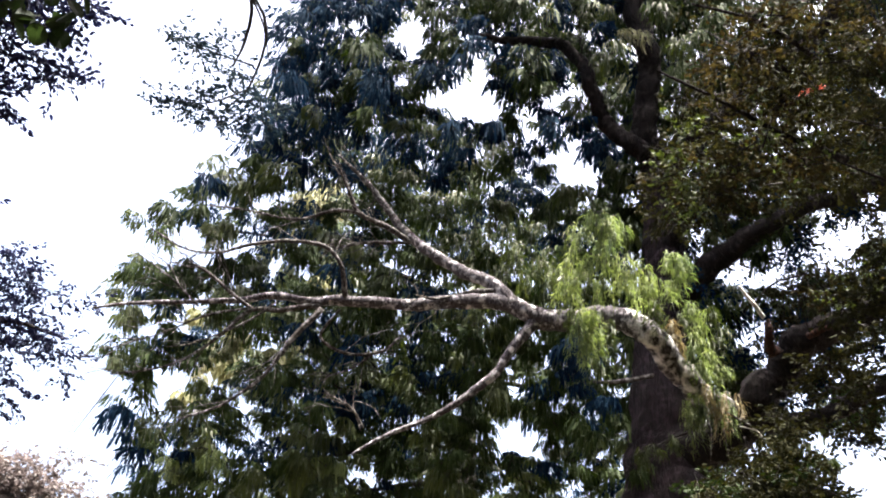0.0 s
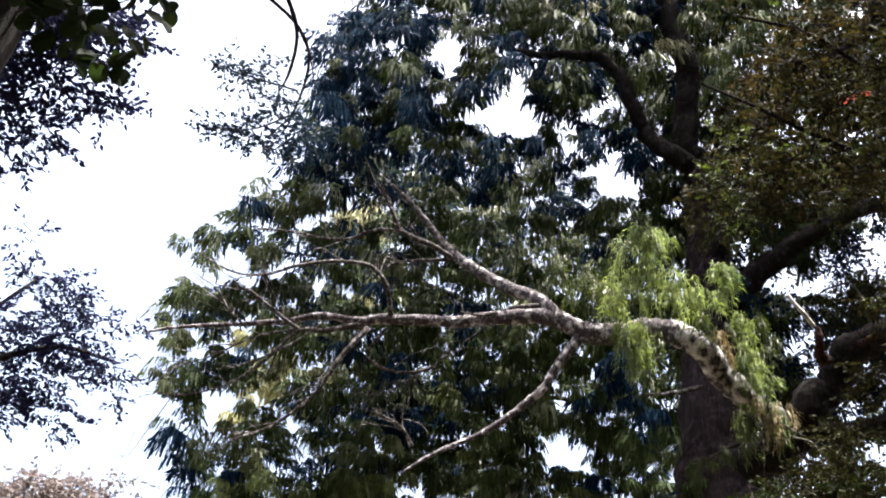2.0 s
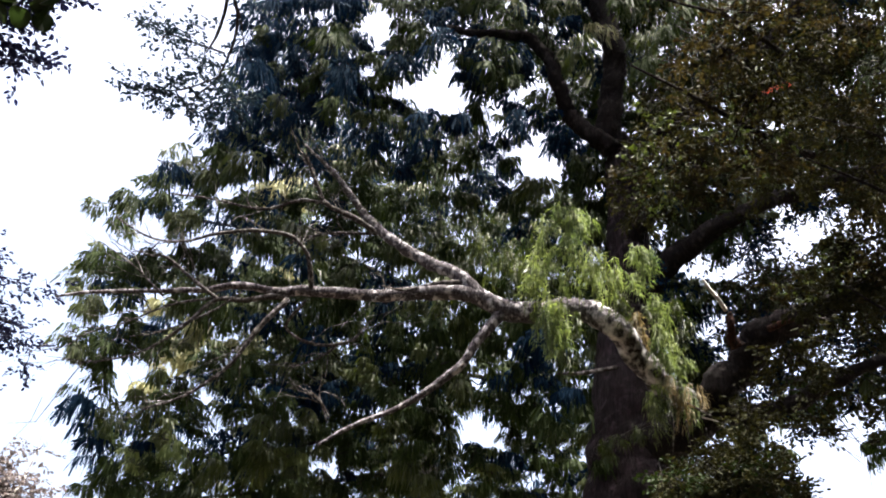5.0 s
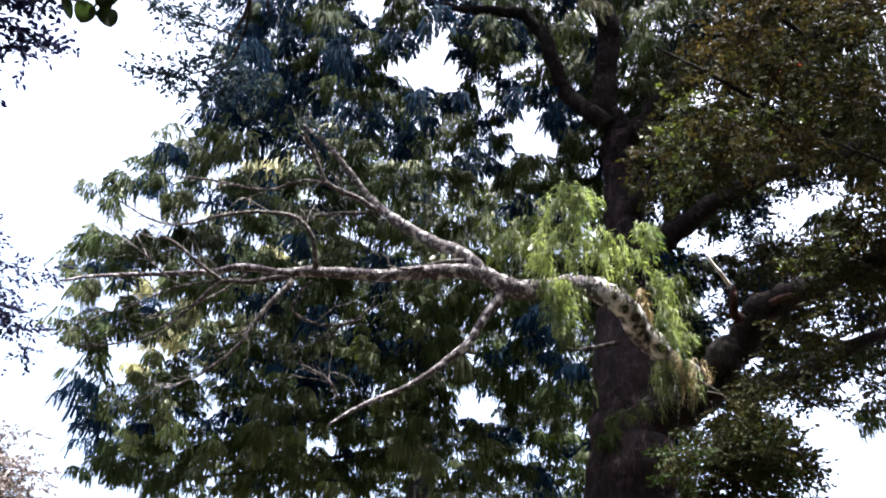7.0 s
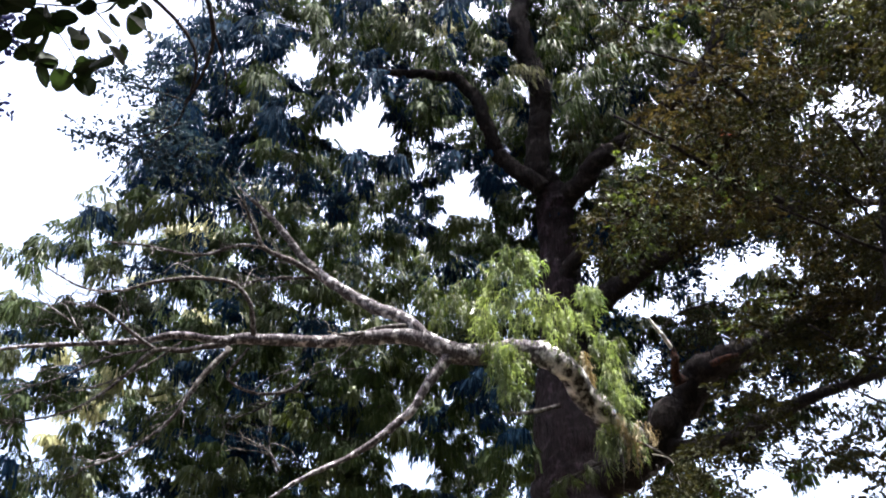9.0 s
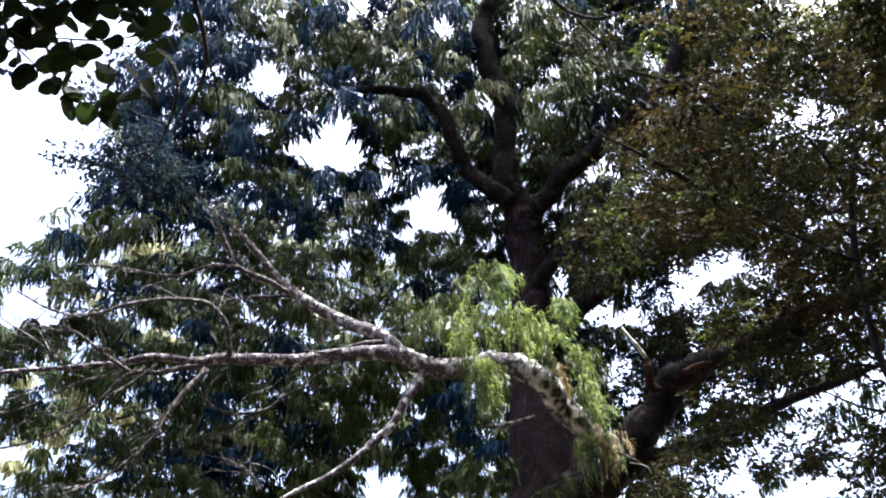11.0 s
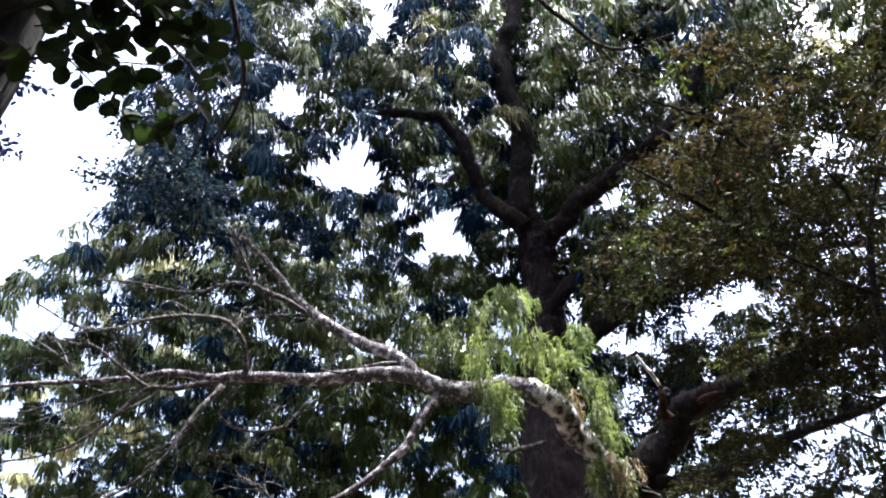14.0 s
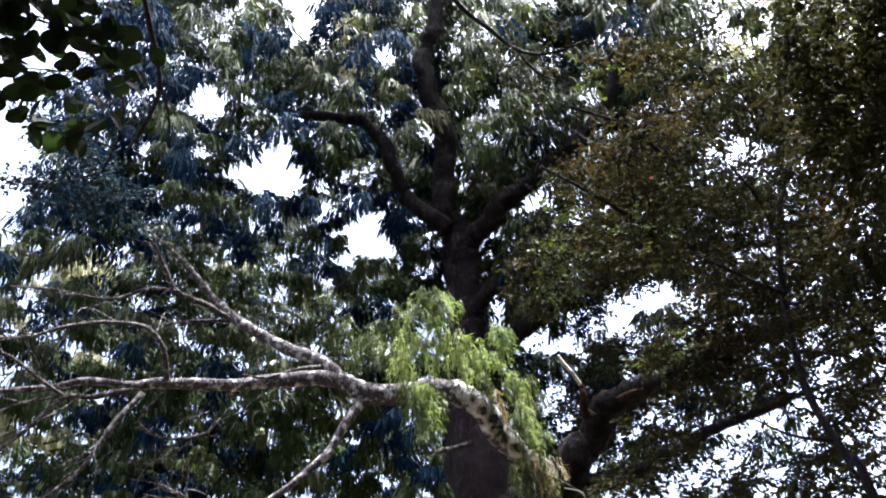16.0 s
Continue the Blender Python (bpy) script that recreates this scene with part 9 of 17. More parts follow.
leafy(rimu, 6.69, 10.31, 9.09, 0.33, 0.3, 0.27, LEAF_SMALL, 0.28, 0.085)
leafy(rimu, 8.5, 11.39, 10.1, 0.3, 0.27, 0.24, LEAF_WARM, 0.34, 0.085)
leafy(rimu, 8.43, 10.83, 9.44, 0.27, 0.24, 0.22, LEAF_WARM, 0.29, 0.085)
leafy(rimu, 8.67, 10.16, 9.63, 0.27, 0.25, 0.22, LEAF_SMALL, 0.37, 0.085)
leafy(rimu, 6.73, 11.06, 8.66, 0.28, 0.25, 0.23, LEAF_WARM, 0.42, 0.085)
leafy(rimu, 8.02, 11.15, 9.46, 0.4, 0.36, 0.33, LEAF_SMALL, 0.28, 0.085)
leafy(rimu, 8.07, 11.44, 9.54, 0.3, 0.28, 0.25, LEAF_SMALL, 0.44, 0.085)
leafy(rimu, 8.03, 10.46, 8.84, 0.3, 0.28, 0.25, LEAF_SMALL, 0.4, 0.085)
leafy(rimu, 9.37, 11.02, 9.28, 0.27, 0.25, 0.22, LEAF_SMALL, 0.4, 0.085)
leafy(rimu, 7.27, 12.43, 9.44, 0.39, 0.35, 0.32, LEAF_SMALL, 0.4, 0.085)
leafy(rimu, 7.22, 11.46, 8.96, 0.37, 0.33, 0.3, LEAF_WARM, 0.28, 0.085)
leafy(rimu, 7.62, 11.49, 8.64, 0.38, 0.35, 0.31, LEAF_SMALL, 0.42, 0.085)
leafy(rimu, 8.78, 10.82, 8.72, 0.35, 0.32, 0.28, LEAF_WARM, 0.32, 0.085)
leafy(rimu, 8.26, 10.61, 7.74, 0.31, 0.28, 0.25, LEAF_SMALL, 0.42, 0.085)
leafy(rimu, 9.32, 11.48, 8.3, 0.26, 0.24, 0.21, LEAF_SMALL, 0.27, 0.085)
leafy(rimu, 5.84, 12.38, 8.13, 0.38, 0.34, 0.31, LEAF_SMALL, 0.42, 0.085)
leafy(rimu, 8.08, 11.14, 7.11, 0.27, 0.24, 0.22, LEAF_SMALL, 0.33, 0.085)
leafy(rimu, 8.89, 11.12, 7.89, 0.39, 0.35, 0.32, LEAF_WARM, 0.38, 0.085)
leafy(rimu, 6.57, 11.59, 6.92, 0.34, 0.31, 0.28, LEAF_SMALL, 0.39, 0.085)
leafy(rimu, 8.71, 12.1, 7.34, 0.35, 0.32, 0.29, LEAF_SMALL, 0.43, 0.085)
leafy(rimu, 9.08, 11.92, 7.07, 0.39, 0.35, 0.32, LEAF_SMALL, 0.31, 0.085)
leafy(rimu, 7.98, 13.27, 7.53, 0.34, 0.31, 0.28, LEAF_WARM, 0.38, 0.085)
leafy(rimu, 7.91, 10.85, 6.84, 0.33, 0.3, 0.27, LEAF_WARM, 0.37, 0.085)
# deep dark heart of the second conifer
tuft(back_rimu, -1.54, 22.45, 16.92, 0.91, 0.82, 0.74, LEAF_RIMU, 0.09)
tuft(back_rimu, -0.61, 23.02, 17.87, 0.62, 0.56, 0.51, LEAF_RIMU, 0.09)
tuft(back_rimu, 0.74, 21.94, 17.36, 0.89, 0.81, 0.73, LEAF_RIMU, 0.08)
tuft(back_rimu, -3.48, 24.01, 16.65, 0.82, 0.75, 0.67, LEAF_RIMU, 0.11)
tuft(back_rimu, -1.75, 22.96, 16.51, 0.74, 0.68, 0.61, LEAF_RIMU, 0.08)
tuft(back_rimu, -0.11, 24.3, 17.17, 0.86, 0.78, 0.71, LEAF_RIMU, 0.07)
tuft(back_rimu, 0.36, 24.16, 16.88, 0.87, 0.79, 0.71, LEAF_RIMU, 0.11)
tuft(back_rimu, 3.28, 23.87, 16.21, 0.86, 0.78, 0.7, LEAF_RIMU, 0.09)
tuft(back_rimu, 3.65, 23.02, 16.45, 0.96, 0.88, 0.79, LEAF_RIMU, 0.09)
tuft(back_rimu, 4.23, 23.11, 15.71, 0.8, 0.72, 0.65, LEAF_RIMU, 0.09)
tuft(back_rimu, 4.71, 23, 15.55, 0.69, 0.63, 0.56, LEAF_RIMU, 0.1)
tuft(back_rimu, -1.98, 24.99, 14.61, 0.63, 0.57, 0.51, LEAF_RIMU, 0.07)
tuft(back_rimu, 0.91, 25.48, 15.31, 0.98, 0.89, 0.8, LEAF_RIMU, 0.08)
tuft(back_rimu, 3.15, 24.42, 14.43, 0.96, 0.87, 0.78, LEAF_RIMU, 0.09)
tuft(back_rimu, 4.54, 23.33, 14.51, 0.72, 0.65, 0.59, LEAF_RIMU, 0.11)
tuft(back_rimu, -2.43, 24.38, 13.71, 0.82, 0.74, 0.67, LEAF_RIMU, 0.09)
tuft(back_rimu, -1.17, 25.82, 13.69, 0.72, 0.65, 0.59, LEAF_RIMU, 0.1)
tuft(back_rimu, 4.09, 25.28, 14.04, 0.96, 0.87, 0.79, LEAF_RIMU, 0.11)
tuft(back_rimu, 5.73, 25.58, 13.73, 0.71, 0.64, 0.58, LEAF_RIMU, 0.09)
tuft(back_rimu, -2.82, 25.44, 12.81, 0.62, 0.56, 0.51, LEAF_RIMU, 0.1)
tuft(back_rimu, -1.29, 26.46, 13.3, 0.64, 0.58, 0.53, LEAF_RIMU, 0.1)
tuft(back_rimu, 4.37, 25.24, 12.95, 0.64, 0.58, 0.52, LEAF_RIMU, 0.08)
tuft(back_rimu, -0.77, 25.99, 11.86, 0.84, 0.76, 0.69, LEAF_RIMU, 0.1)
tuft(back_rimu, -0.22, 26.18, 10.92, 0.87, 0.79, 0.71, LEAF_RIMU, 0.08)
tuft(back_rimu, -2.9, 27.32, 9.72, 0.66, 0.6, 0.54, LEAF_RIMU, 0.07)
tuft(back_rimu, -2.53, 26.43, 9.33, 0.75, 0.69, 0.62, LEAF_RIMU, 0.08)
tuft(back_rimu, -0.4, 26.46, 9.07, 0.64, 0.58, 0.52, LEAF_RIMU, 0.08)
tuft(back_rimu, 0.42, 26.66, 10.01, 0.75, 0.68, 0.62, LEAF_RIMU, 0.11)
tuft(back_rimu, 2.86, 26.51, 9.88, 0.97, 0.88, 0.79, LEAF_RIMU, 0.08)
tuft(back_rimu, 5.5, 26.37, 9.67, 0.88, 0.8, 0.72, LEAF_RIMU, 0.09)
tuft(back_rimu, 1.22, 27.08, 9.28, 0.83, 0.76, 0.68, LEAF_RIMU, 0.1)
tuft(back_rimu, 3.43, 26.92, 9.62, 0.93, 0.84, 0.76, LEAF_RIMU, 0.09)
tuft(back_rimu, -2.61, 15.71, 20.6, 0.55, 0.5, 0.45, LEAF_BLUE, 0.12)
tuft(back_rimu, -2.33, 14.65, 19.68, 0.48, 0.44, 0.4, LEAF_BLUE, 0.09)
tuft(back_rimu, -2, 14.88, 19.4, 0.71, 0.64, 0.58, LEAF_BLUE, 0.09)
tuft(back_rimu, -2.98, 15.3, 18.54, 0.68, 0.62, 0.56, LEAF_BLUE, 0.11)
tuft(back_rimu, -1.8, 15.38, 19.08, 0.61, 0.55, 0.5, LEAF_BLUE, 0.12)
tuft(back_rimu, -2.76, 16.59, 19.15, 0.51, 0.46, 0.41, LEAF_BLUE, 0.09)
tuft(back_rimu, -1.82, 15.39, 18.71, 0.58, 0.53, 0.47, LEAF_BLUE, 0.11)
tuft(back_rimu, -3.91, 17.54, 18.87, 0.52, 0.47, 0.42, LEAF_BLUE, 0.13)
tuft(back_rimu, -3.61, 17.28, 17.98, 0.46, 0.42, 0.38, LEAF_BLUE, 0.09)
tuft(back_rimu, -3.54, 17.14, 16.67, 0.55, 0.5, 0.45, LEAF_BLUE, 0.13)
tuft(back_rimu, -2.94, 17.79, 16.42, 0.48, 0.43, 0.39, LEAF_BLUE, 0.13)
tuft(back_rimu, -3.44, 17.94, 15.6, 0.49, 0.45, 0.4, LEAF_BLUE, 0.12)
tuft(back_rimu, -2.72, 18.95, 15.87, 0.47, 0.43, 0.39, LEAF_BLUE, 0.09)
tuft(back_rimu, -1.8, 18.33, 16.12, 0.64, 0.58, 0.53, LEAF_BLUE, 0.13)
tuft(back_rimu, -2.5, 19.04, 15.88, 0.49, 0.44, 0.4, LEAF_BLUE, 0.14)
weeping(rimu, 5.52, 12.31, 9.14, 0.26, 0.21, 0.17, LEAF_RIMU, 1.6)
weeping(rimu, 5.8, 12.25, 8.98, 0.24, 0.19, 0.15, LEAF_OLIVE, 1.6)
weeping(rimu, 5.26, 12.52, 9.03, 0.22, 0.18, 0.13, LEAF_OLIVE, 1.6)
weeping(rimu, 4.61, 12.79, 9.12, 0.17, 0.15, 0.13, LEAF_OLIVE, 1.6)
leafy(rimu, 5.45, 11.76, 8.83, 0.3, 0.24, 0.18, LEAF_SMALL, 0.5, 0.07)
leafy(rimu, 5.81, 11.52, 8.87, 0.32, 0.26, 0.2, LEAF_SMALL, 0.5, 0.07)
leafy(rimu, 6.46, 11.45, 8.28, 0.36, 0.28, 0.21, LEAF_SMALL, 0.5, 0.07)
leafy(rimu, 6.61, 11.57, 7.89, 0.36, 0.29, 0.23, LEAF_WARM, 0.5, 0.07)
leafy(rimu, 7.11, 10.95, 8.34, 0.36, 0.28, 0.21, LEAF_WARM, 0.5, 0.07)
# foliage close about the fork
weeping(rimu, 3.14, 14.55, 11.56, 0.2, 0.18, 0.15, LEAF_RIMU, 0.8)
weeping(rimu, 2.32, 14.69, 11.68, 0.29, 0.24, 0.19, LEAF_RIMU, 0.8)
tuft(rimu, 4.04, 13.37, 13.36, 0.28, 0.25, 0.22, LEAF_SMALL, 0.5, 0.26, 0.026)
weeping(rimu, 3.98, 13.09, 13.07, 0.22, 0.19, 0.17, LEAF_OLIVE, 0.8)
tuft(rimu, 4.46, 13.09, 13.47, 0.3, 0.27, 0.24, LEAF_SMALL, 0.5, 0.26, 0.026)
weeping(rimu, 4.4, 12.82, 13.18, 0.24, 0.21, 0.19, LEAF_RIMU, 0.8)
tuft(rimu, 4.33, 13.52, 13.04, 0.26, 0.23, 0.19, LEAF_SMALL, 0.5, 0.26, 0.026)
weeping(rimu, 4.27, 13.23, 12.76, 0.2, 0.18, 0.15, LEAF_OLIVE, 0.8)
tuft(rimu, 4.45, 14.18, 12.15, 0.24, 0.22, 0.19, LEAF_SMALL, 0.5, 0.26, 0.026)
weeping(rimu, 4.39, 13.88, 11.88, 0.19, 0.17, 0.15, LEAF_RIMU, 0.8)
tuft(rimu, 4.72, 13.89, 12.37, 0.28, 0.25, 0.22, LEAF_RIMU, 0.5, 0.26, 0.026)
weeping(rimu, 4.65, 13.6, 12.1, 0.22, 0.19, 0.17, LEAF_OLIVE, 0.8)
tuft(rimu, 5.21, 14.04, 11.88, 0.28, 0.25, 0.22, LEAF_SMALL, 0.5, 0.26, 0.026)
weeping(rimu, 5.13, 13.74, 11.62, 0.22, 0.19, 0.17, LEAF_OLIVE, 0.8)
tuft(rimu, 5.41, 13.71, 12.2, 0.28, 0.25, 0.22, LEAF_SMALL, 0.5, 0.26, 0.026)
weeping(rimu, 5.33, 13.41, 11.93, 0.22, 0.19, 0.17, LEAF_OLIVE, 0.8)
tuft(rimu, 5.66, 13.99, 11.65, 0.26, 0.23, 0.19, LEAF_SMALL, 0.5, 0.26, 0.026)
weeping(rimu, 5.57, 13.69, 11.39, 0.2, 0.18, 0.15, LEAF_RIMU, 0.8)
weeping(rimu, 5.03, 14.07, 11.21, 0.13, 0.12, 0.1, LEAF_OLIVE, 0.8)
tuft(rimu, 4.33, 14.4, 11.9, 0.15, 0.15, 0.15, LEAF_SMALL, 0.5, 0.26, 0.026)
weeping(rimu, 4.27, 14.1, 11.64, 0.12, 0.12, 0.12, LEAF_OLIVE, 0.8)
# hanging olive foliage on the sunny front of the crown, tan copies painted as lit
weeping(rimu, 0.09, 12.72, 15.11, 0.32, 0.28, 0.24, LEAF_OLIVE, 0.75)
weeping(rimu, 0.47, 12.43, 15.34, 0.32, 0.28, 0.24, LEAF_OLIVE, 0.75)
weeping(rimu, 0.84, 12.74, 14.98, 0.34, 0.3, 0.26, LEAF_OLIVE, 0.75)
weeping(rimu, 1.27, 12.4, 15.24, 0.34, 0.3, 0.26, LEAF_OLIVE, 0.75)
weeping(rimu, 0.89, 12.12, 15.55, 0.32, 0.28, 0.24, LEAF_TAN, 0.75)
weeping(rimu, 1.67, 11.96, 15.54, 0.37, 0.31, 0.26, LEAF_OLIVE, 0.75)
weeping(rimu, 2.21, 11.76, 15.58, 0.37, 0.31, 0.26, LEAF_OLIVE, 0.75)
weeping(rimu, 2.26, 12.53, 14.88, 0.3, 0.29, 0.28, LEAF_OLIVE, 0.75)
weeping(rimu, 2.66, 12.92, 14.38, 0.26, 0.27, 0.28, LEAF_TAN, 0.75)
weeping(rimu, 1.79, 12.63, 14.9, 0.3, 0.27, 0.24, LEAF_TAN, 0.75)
weeping(rimu, 3.48, 11.68, 14.71, 0.36, 0.32, 0.27, LEAF_OLIVE, 0.75)
weeping(rimu, 3.8, 11.28, 14.94, 0.36, 0.32, 0.27, LEAF_OLIVE, 0.75)
weeping(rimu, 3.84, 12.18, 14.1, 0.32, 0.29, 0.27, LEAF_OLIVE, 0.75)
weeping(rimu, 4.39, 11.63, 14.39, 0.36, 0.32, 0.27, LEAF_OLIVE, 0.75)
weeping(rimu, 4.67, 11.07, 14.75, 0.36, 0.32, 0.27, LEAF_RIMU, 0.75)
weeping(rimu, 4.43, 12.28, 13.74, 0.36, 0.31, 0.25, LEAF_RIMU, 0.75)
weeping(rimu, 5.04, 11.77, 13.94, 0.36, 0.31, 0.25, LEAF_OLIVE, 0.75)
weeping(rimu, 5.31, 12.6, 12.92, 0.27, 0.24, 0.21, LEAF_OLIVE, 0.75)
weeping(rimu, 3.25, 11.13, 15.26, 0.38, 0.32, 0.25, LEAF_RIMU, 0.75)
weeping(rimu, 4.29, 10.74, 15.19, 0.38, 0.32, 0.25, LEAF_OLIVE, 0.75)
# darker clumps along the outer edge
tuft(back_rimu, -6.27, 17.78, 9.63, 0.36, 0.3, 0.24, LEAF_RIMU, 0.34)
tuft(back_rimu, -5.7, 17.38, 10.83, 0.4, 0.34, 0.28, LEAF_BLUE, 0.34)
tuft(back_rimu, -5.19, 16.61, 12.41, 0.4, 0.36, 0.31, LEAF_RIMU, 0.34)
tuft(back_rimu, -5.52, 18.78, 7.66, 0.4, 0.36, 0.31, LEAF_BLUE, 0.34)
tuft(back_rimu, -4.08, 16.12, 13.57, 0.4, 0.34, 0.28, LEAF_BLUE, 0.34)
tuft(back_rimu, -5.36, 17.96, 9.87, 0.4, 0.36, 0.31, LEAF_BLUE, 0.34)
tuft(back_rimu, 1.06, 16.37, 14.63, 0.44, 0.36, 0.29, LEAF_OLIVE, 0.36)
leafy(dark_tree, 6.1, 9.42, 8.88, 0.33, 0.3, 0.27, LEAF_SMALL, 0.58, 0.065)
leafy(dark_tree, 5.73, 9.73, 8.79, 0.33, 0.3, 0.27, LEAF_WARM, 0.46, 0.065)
leafy(dark_tree, 5.47, 8.56, 7.98, 0.25, 0.22, 0.2, LEAF_WARM, 0.59, 0.065)
leafy(dark_tree, 6.84, 9.45, 8.54, 0.32, 0.29, 0.26, LEAF_SMALL, 0.72, 0.065)
leafy(dark_tree, 5.84, 9.83, 8.55, 0.27, 0.24, 0.22, LEAF_WARM, 0.6, 0.065)
leafy(dark_tree, 5.28, 8.85, 7.62, 0.31, 0.28, 0.25, LEAF_WARM, 0.72, 0.065)
leafy(dark_tree, 6.21, 9.02, 7.69, 0.28, 0.26, 0.23, LEAF_SMALL, 0.69, 0.065)
leafy(dark_tree, 5.54, 9.79, 8.03, 0.26, 0.24, 0.22, LEAF_SMALL, 0.51, 0.065)
leafy(dark_tree, 5.72, 8.92, 7.36, 0.22, 0.2, 0.18, LEAF_WARM, 0.54, 0.065)
leafy(dark_tree, 5.81, 9.78, 7.45, 0.29, 0.27, 0.24, LEAF_SMALL, 0.71, 0.065)
# long hanging strands low on the second conifer
weeping(back_rimu, 0.44, 17.64, 11.25, 0.46, 0.42, 0.38, LEAF_OLIVE, 0.61)
weeping(back_rimu, 1.91, 17.93, 11.36, 0.45, 0.41, 0.37, LEAF_OLIVE, 0.48)
weeping(back_rimu, 2.84, 17.16, 11.06, 0.35, 0.32, 0.28, LEAF_OLIVE, 0.38)
weeping(back_rimu, -1.39, 18.63, 10.89, 0.42, 0.38, 0.34, LEAF_RIMU, 0.46)
weeping(back_rimu, -0.07, 17.01, 10.58, 0.43, 0.39, 0.35, LEAF_OLIVE, 0.51)
weeping(back_rimu, 0.52, 16.91, 10.51, 0.31, 0.29, 0.26, LEAF_OLIVE, 0.59, 0.24, 0.017, 64)
weeping(back_rimu, 1.64, 16.9, 10.14, 0.32, 0.29, 0.26, LEAF_OLIVE, 0.56, 0.24, 0.017, 64)
weeping(back_rimu, 3.33, 17.39, 10.32, 0.37, 0.34, 0.31, LEAF_OLIVE, 0.56)
weeping(back_rimu, -1.22, 18.66, 10.12, 0.35, 0.32, 0.29, LEAF_OLIVE, 0.54)
weeping(back_rimu, -0.65, 17.31, 9.43, 0.44, 0.4, 0.36, LEAF_OLIVE, 0.62)
weeping(back_rimu, 0.62, 18.71, 10.76, 0.48, 0.44, 0.4, LEAF_OLIVE, 0.38)
weeping(back_rimu, 0.73, 17.79, 9.91, 0.44, 0.4, 0.36, LEAF_OLIVE, 0.54)
weeping(back_rimu, 1.69, 18.75, 10.84, 0.4, 0.36, 0.33, LEAF_OLIVE, 0.53)
weeping(back_rimu, 2.92, 18.31, 10.77, 0.41, 0.38, 0.34, LEAF_OLIVE, 0.48)
weeping(back_rimu, 3.47, 18.52, 10.03, 0.37, 0.34, 0.3, LEAF_OLIVE, 0.49)
weeping(back_rimu, -1.5, 17.92, 9.23, 0.45, 0.41, 0.37, LEAF_OLIVE, 0.44)
weeping(back_rimu, -1.03, 18.85, 9.64, 0.52, 0.47, 0.42, LEAF_RIMU, 0.53)
weeping(back_rimu, 0.54, 17.59, 9.02, 0.45, 0.41, 0.37, LEAF_RIMU, 0.49)
weeping(back_rimu, 2.2, 18.46, 9.81, 0.38, 0.34, 0.31, LEAF_RIMU, 0.39)
weeping(back_rimu, 3.09, 17.93, 9.85, 0.35, 0.32, 0.29, LEAF_OLIVE, 0.55)
weeping(back_rimu, 3.57, 17.53, 10.06, 0.37, 0.34, 0.3, LEAF_OLIVE, 0.46)
weeping(back_rimu, -1.56, 17.96, 8.52, 0.31, 0.29, 0.26, LEAF_OLIVE, 0.44, 0.24, 0.017, 64)
weeping(back_rimu, -0.3, 18.15, 8.41, 0.32, 0.29, 0.26, LEAF_RIMU, 0.58, 0.24, 0.017, 64)
weeping(back_rimu, 0.44, 18.05, 8.43, 0.36, 0.33, 0.3, LEAF_OLIVE, 0.6)
weeping(back_rimu, -1.68, 19.21, 8.09, 0.44, 0.4, 0.36, LEAF_OLIVE, 0.41)
weeping(back_rimu, 0.16, 18.13, 8.27, 0.39, 0.36, 0.32, LEAF_OLIVE, 0.53)
weeping(back_rimu, 0.31, 18.83, 8.37, 0.5, 0.46, 0.41, LEAF_RIMU, 0.48)
weeping(back_rimu, 3.33, 18.41, 8.47, 0.36, 0.32, 0.29, LEAF_OLIVE, 0.56)
weeping(back_rimu, -0.4, 18.61, 7.64, 0.5, 0.45, 0.41, LEAF_RIMU, 0.55)
weeping(back_rimu, 1.31, 18, 7.65, 0.35, 0.31, 0.28, LEAF_RIMU, 0.43)
weeping(back_rimu, 2.03, 18.06, 7.81, 0.41, 0.38, 0.34, LEAF_OLIVE, 0.38)
weeping(rimu, 2.24, 13.07, 7.17, 0.2, 0.19, 0.18, LEAF_RIMU, 1.2, 0.24, 0.017, 64)
weeping(rimu, 2.42, 13.24, 6.66, 0.22, 0.21, 0.2, LEAF_RIMU, 1.2, 0.24, 0.017, 64)
weeping(rimu, 2.72, 13.08, 6.92, 0.18, 0.18, 0.18, LEAF_RIMU, 1.2, 0.24, 0.017, 64)
weeping(rimu, 2.96, 13.18, 6.52, 0.17, 0.16, 0.15, LEAF_RIMU, 1.2, 0.24, 0.017, 64)
# tan and olive sprays high in the crown, the tan painted as sunlit
weeping(rimu, 5.97, 10.5, 14.84, 0.36, 0.31, 0.26, LEAF_OLIVE, 0.8)
weeping(rimu, 6.39, 10.1, 14.92, 0.36, 0.31, 0.26, LEAF_OLIVE, 0.8)
weeping(rimu, 6.91, 10.26, 14.47, 0.36, 0.3, 0.23, LEAF_OLIVE, 0.8)
weeping(rimu, 7.25, 9.79, 14.61, 0.36, 0.31, 0.26, LEAF_OLIVE, 0.8)
weeping(rimu, 6.88, 10.65, 14.16, 0.32, 0.26, 0.19, LEAF_TAN, 0.8)
weeping(rimu, 5.34, 11.59, 14.24, 0.32, 0.27, 0.21, LEAF_OLIVE, 0.8)
weeping(rimu, 7.64, 10.06, 14.13, 0.32, 0.27, 0.21, LEAF_OLIVE, 0.8)
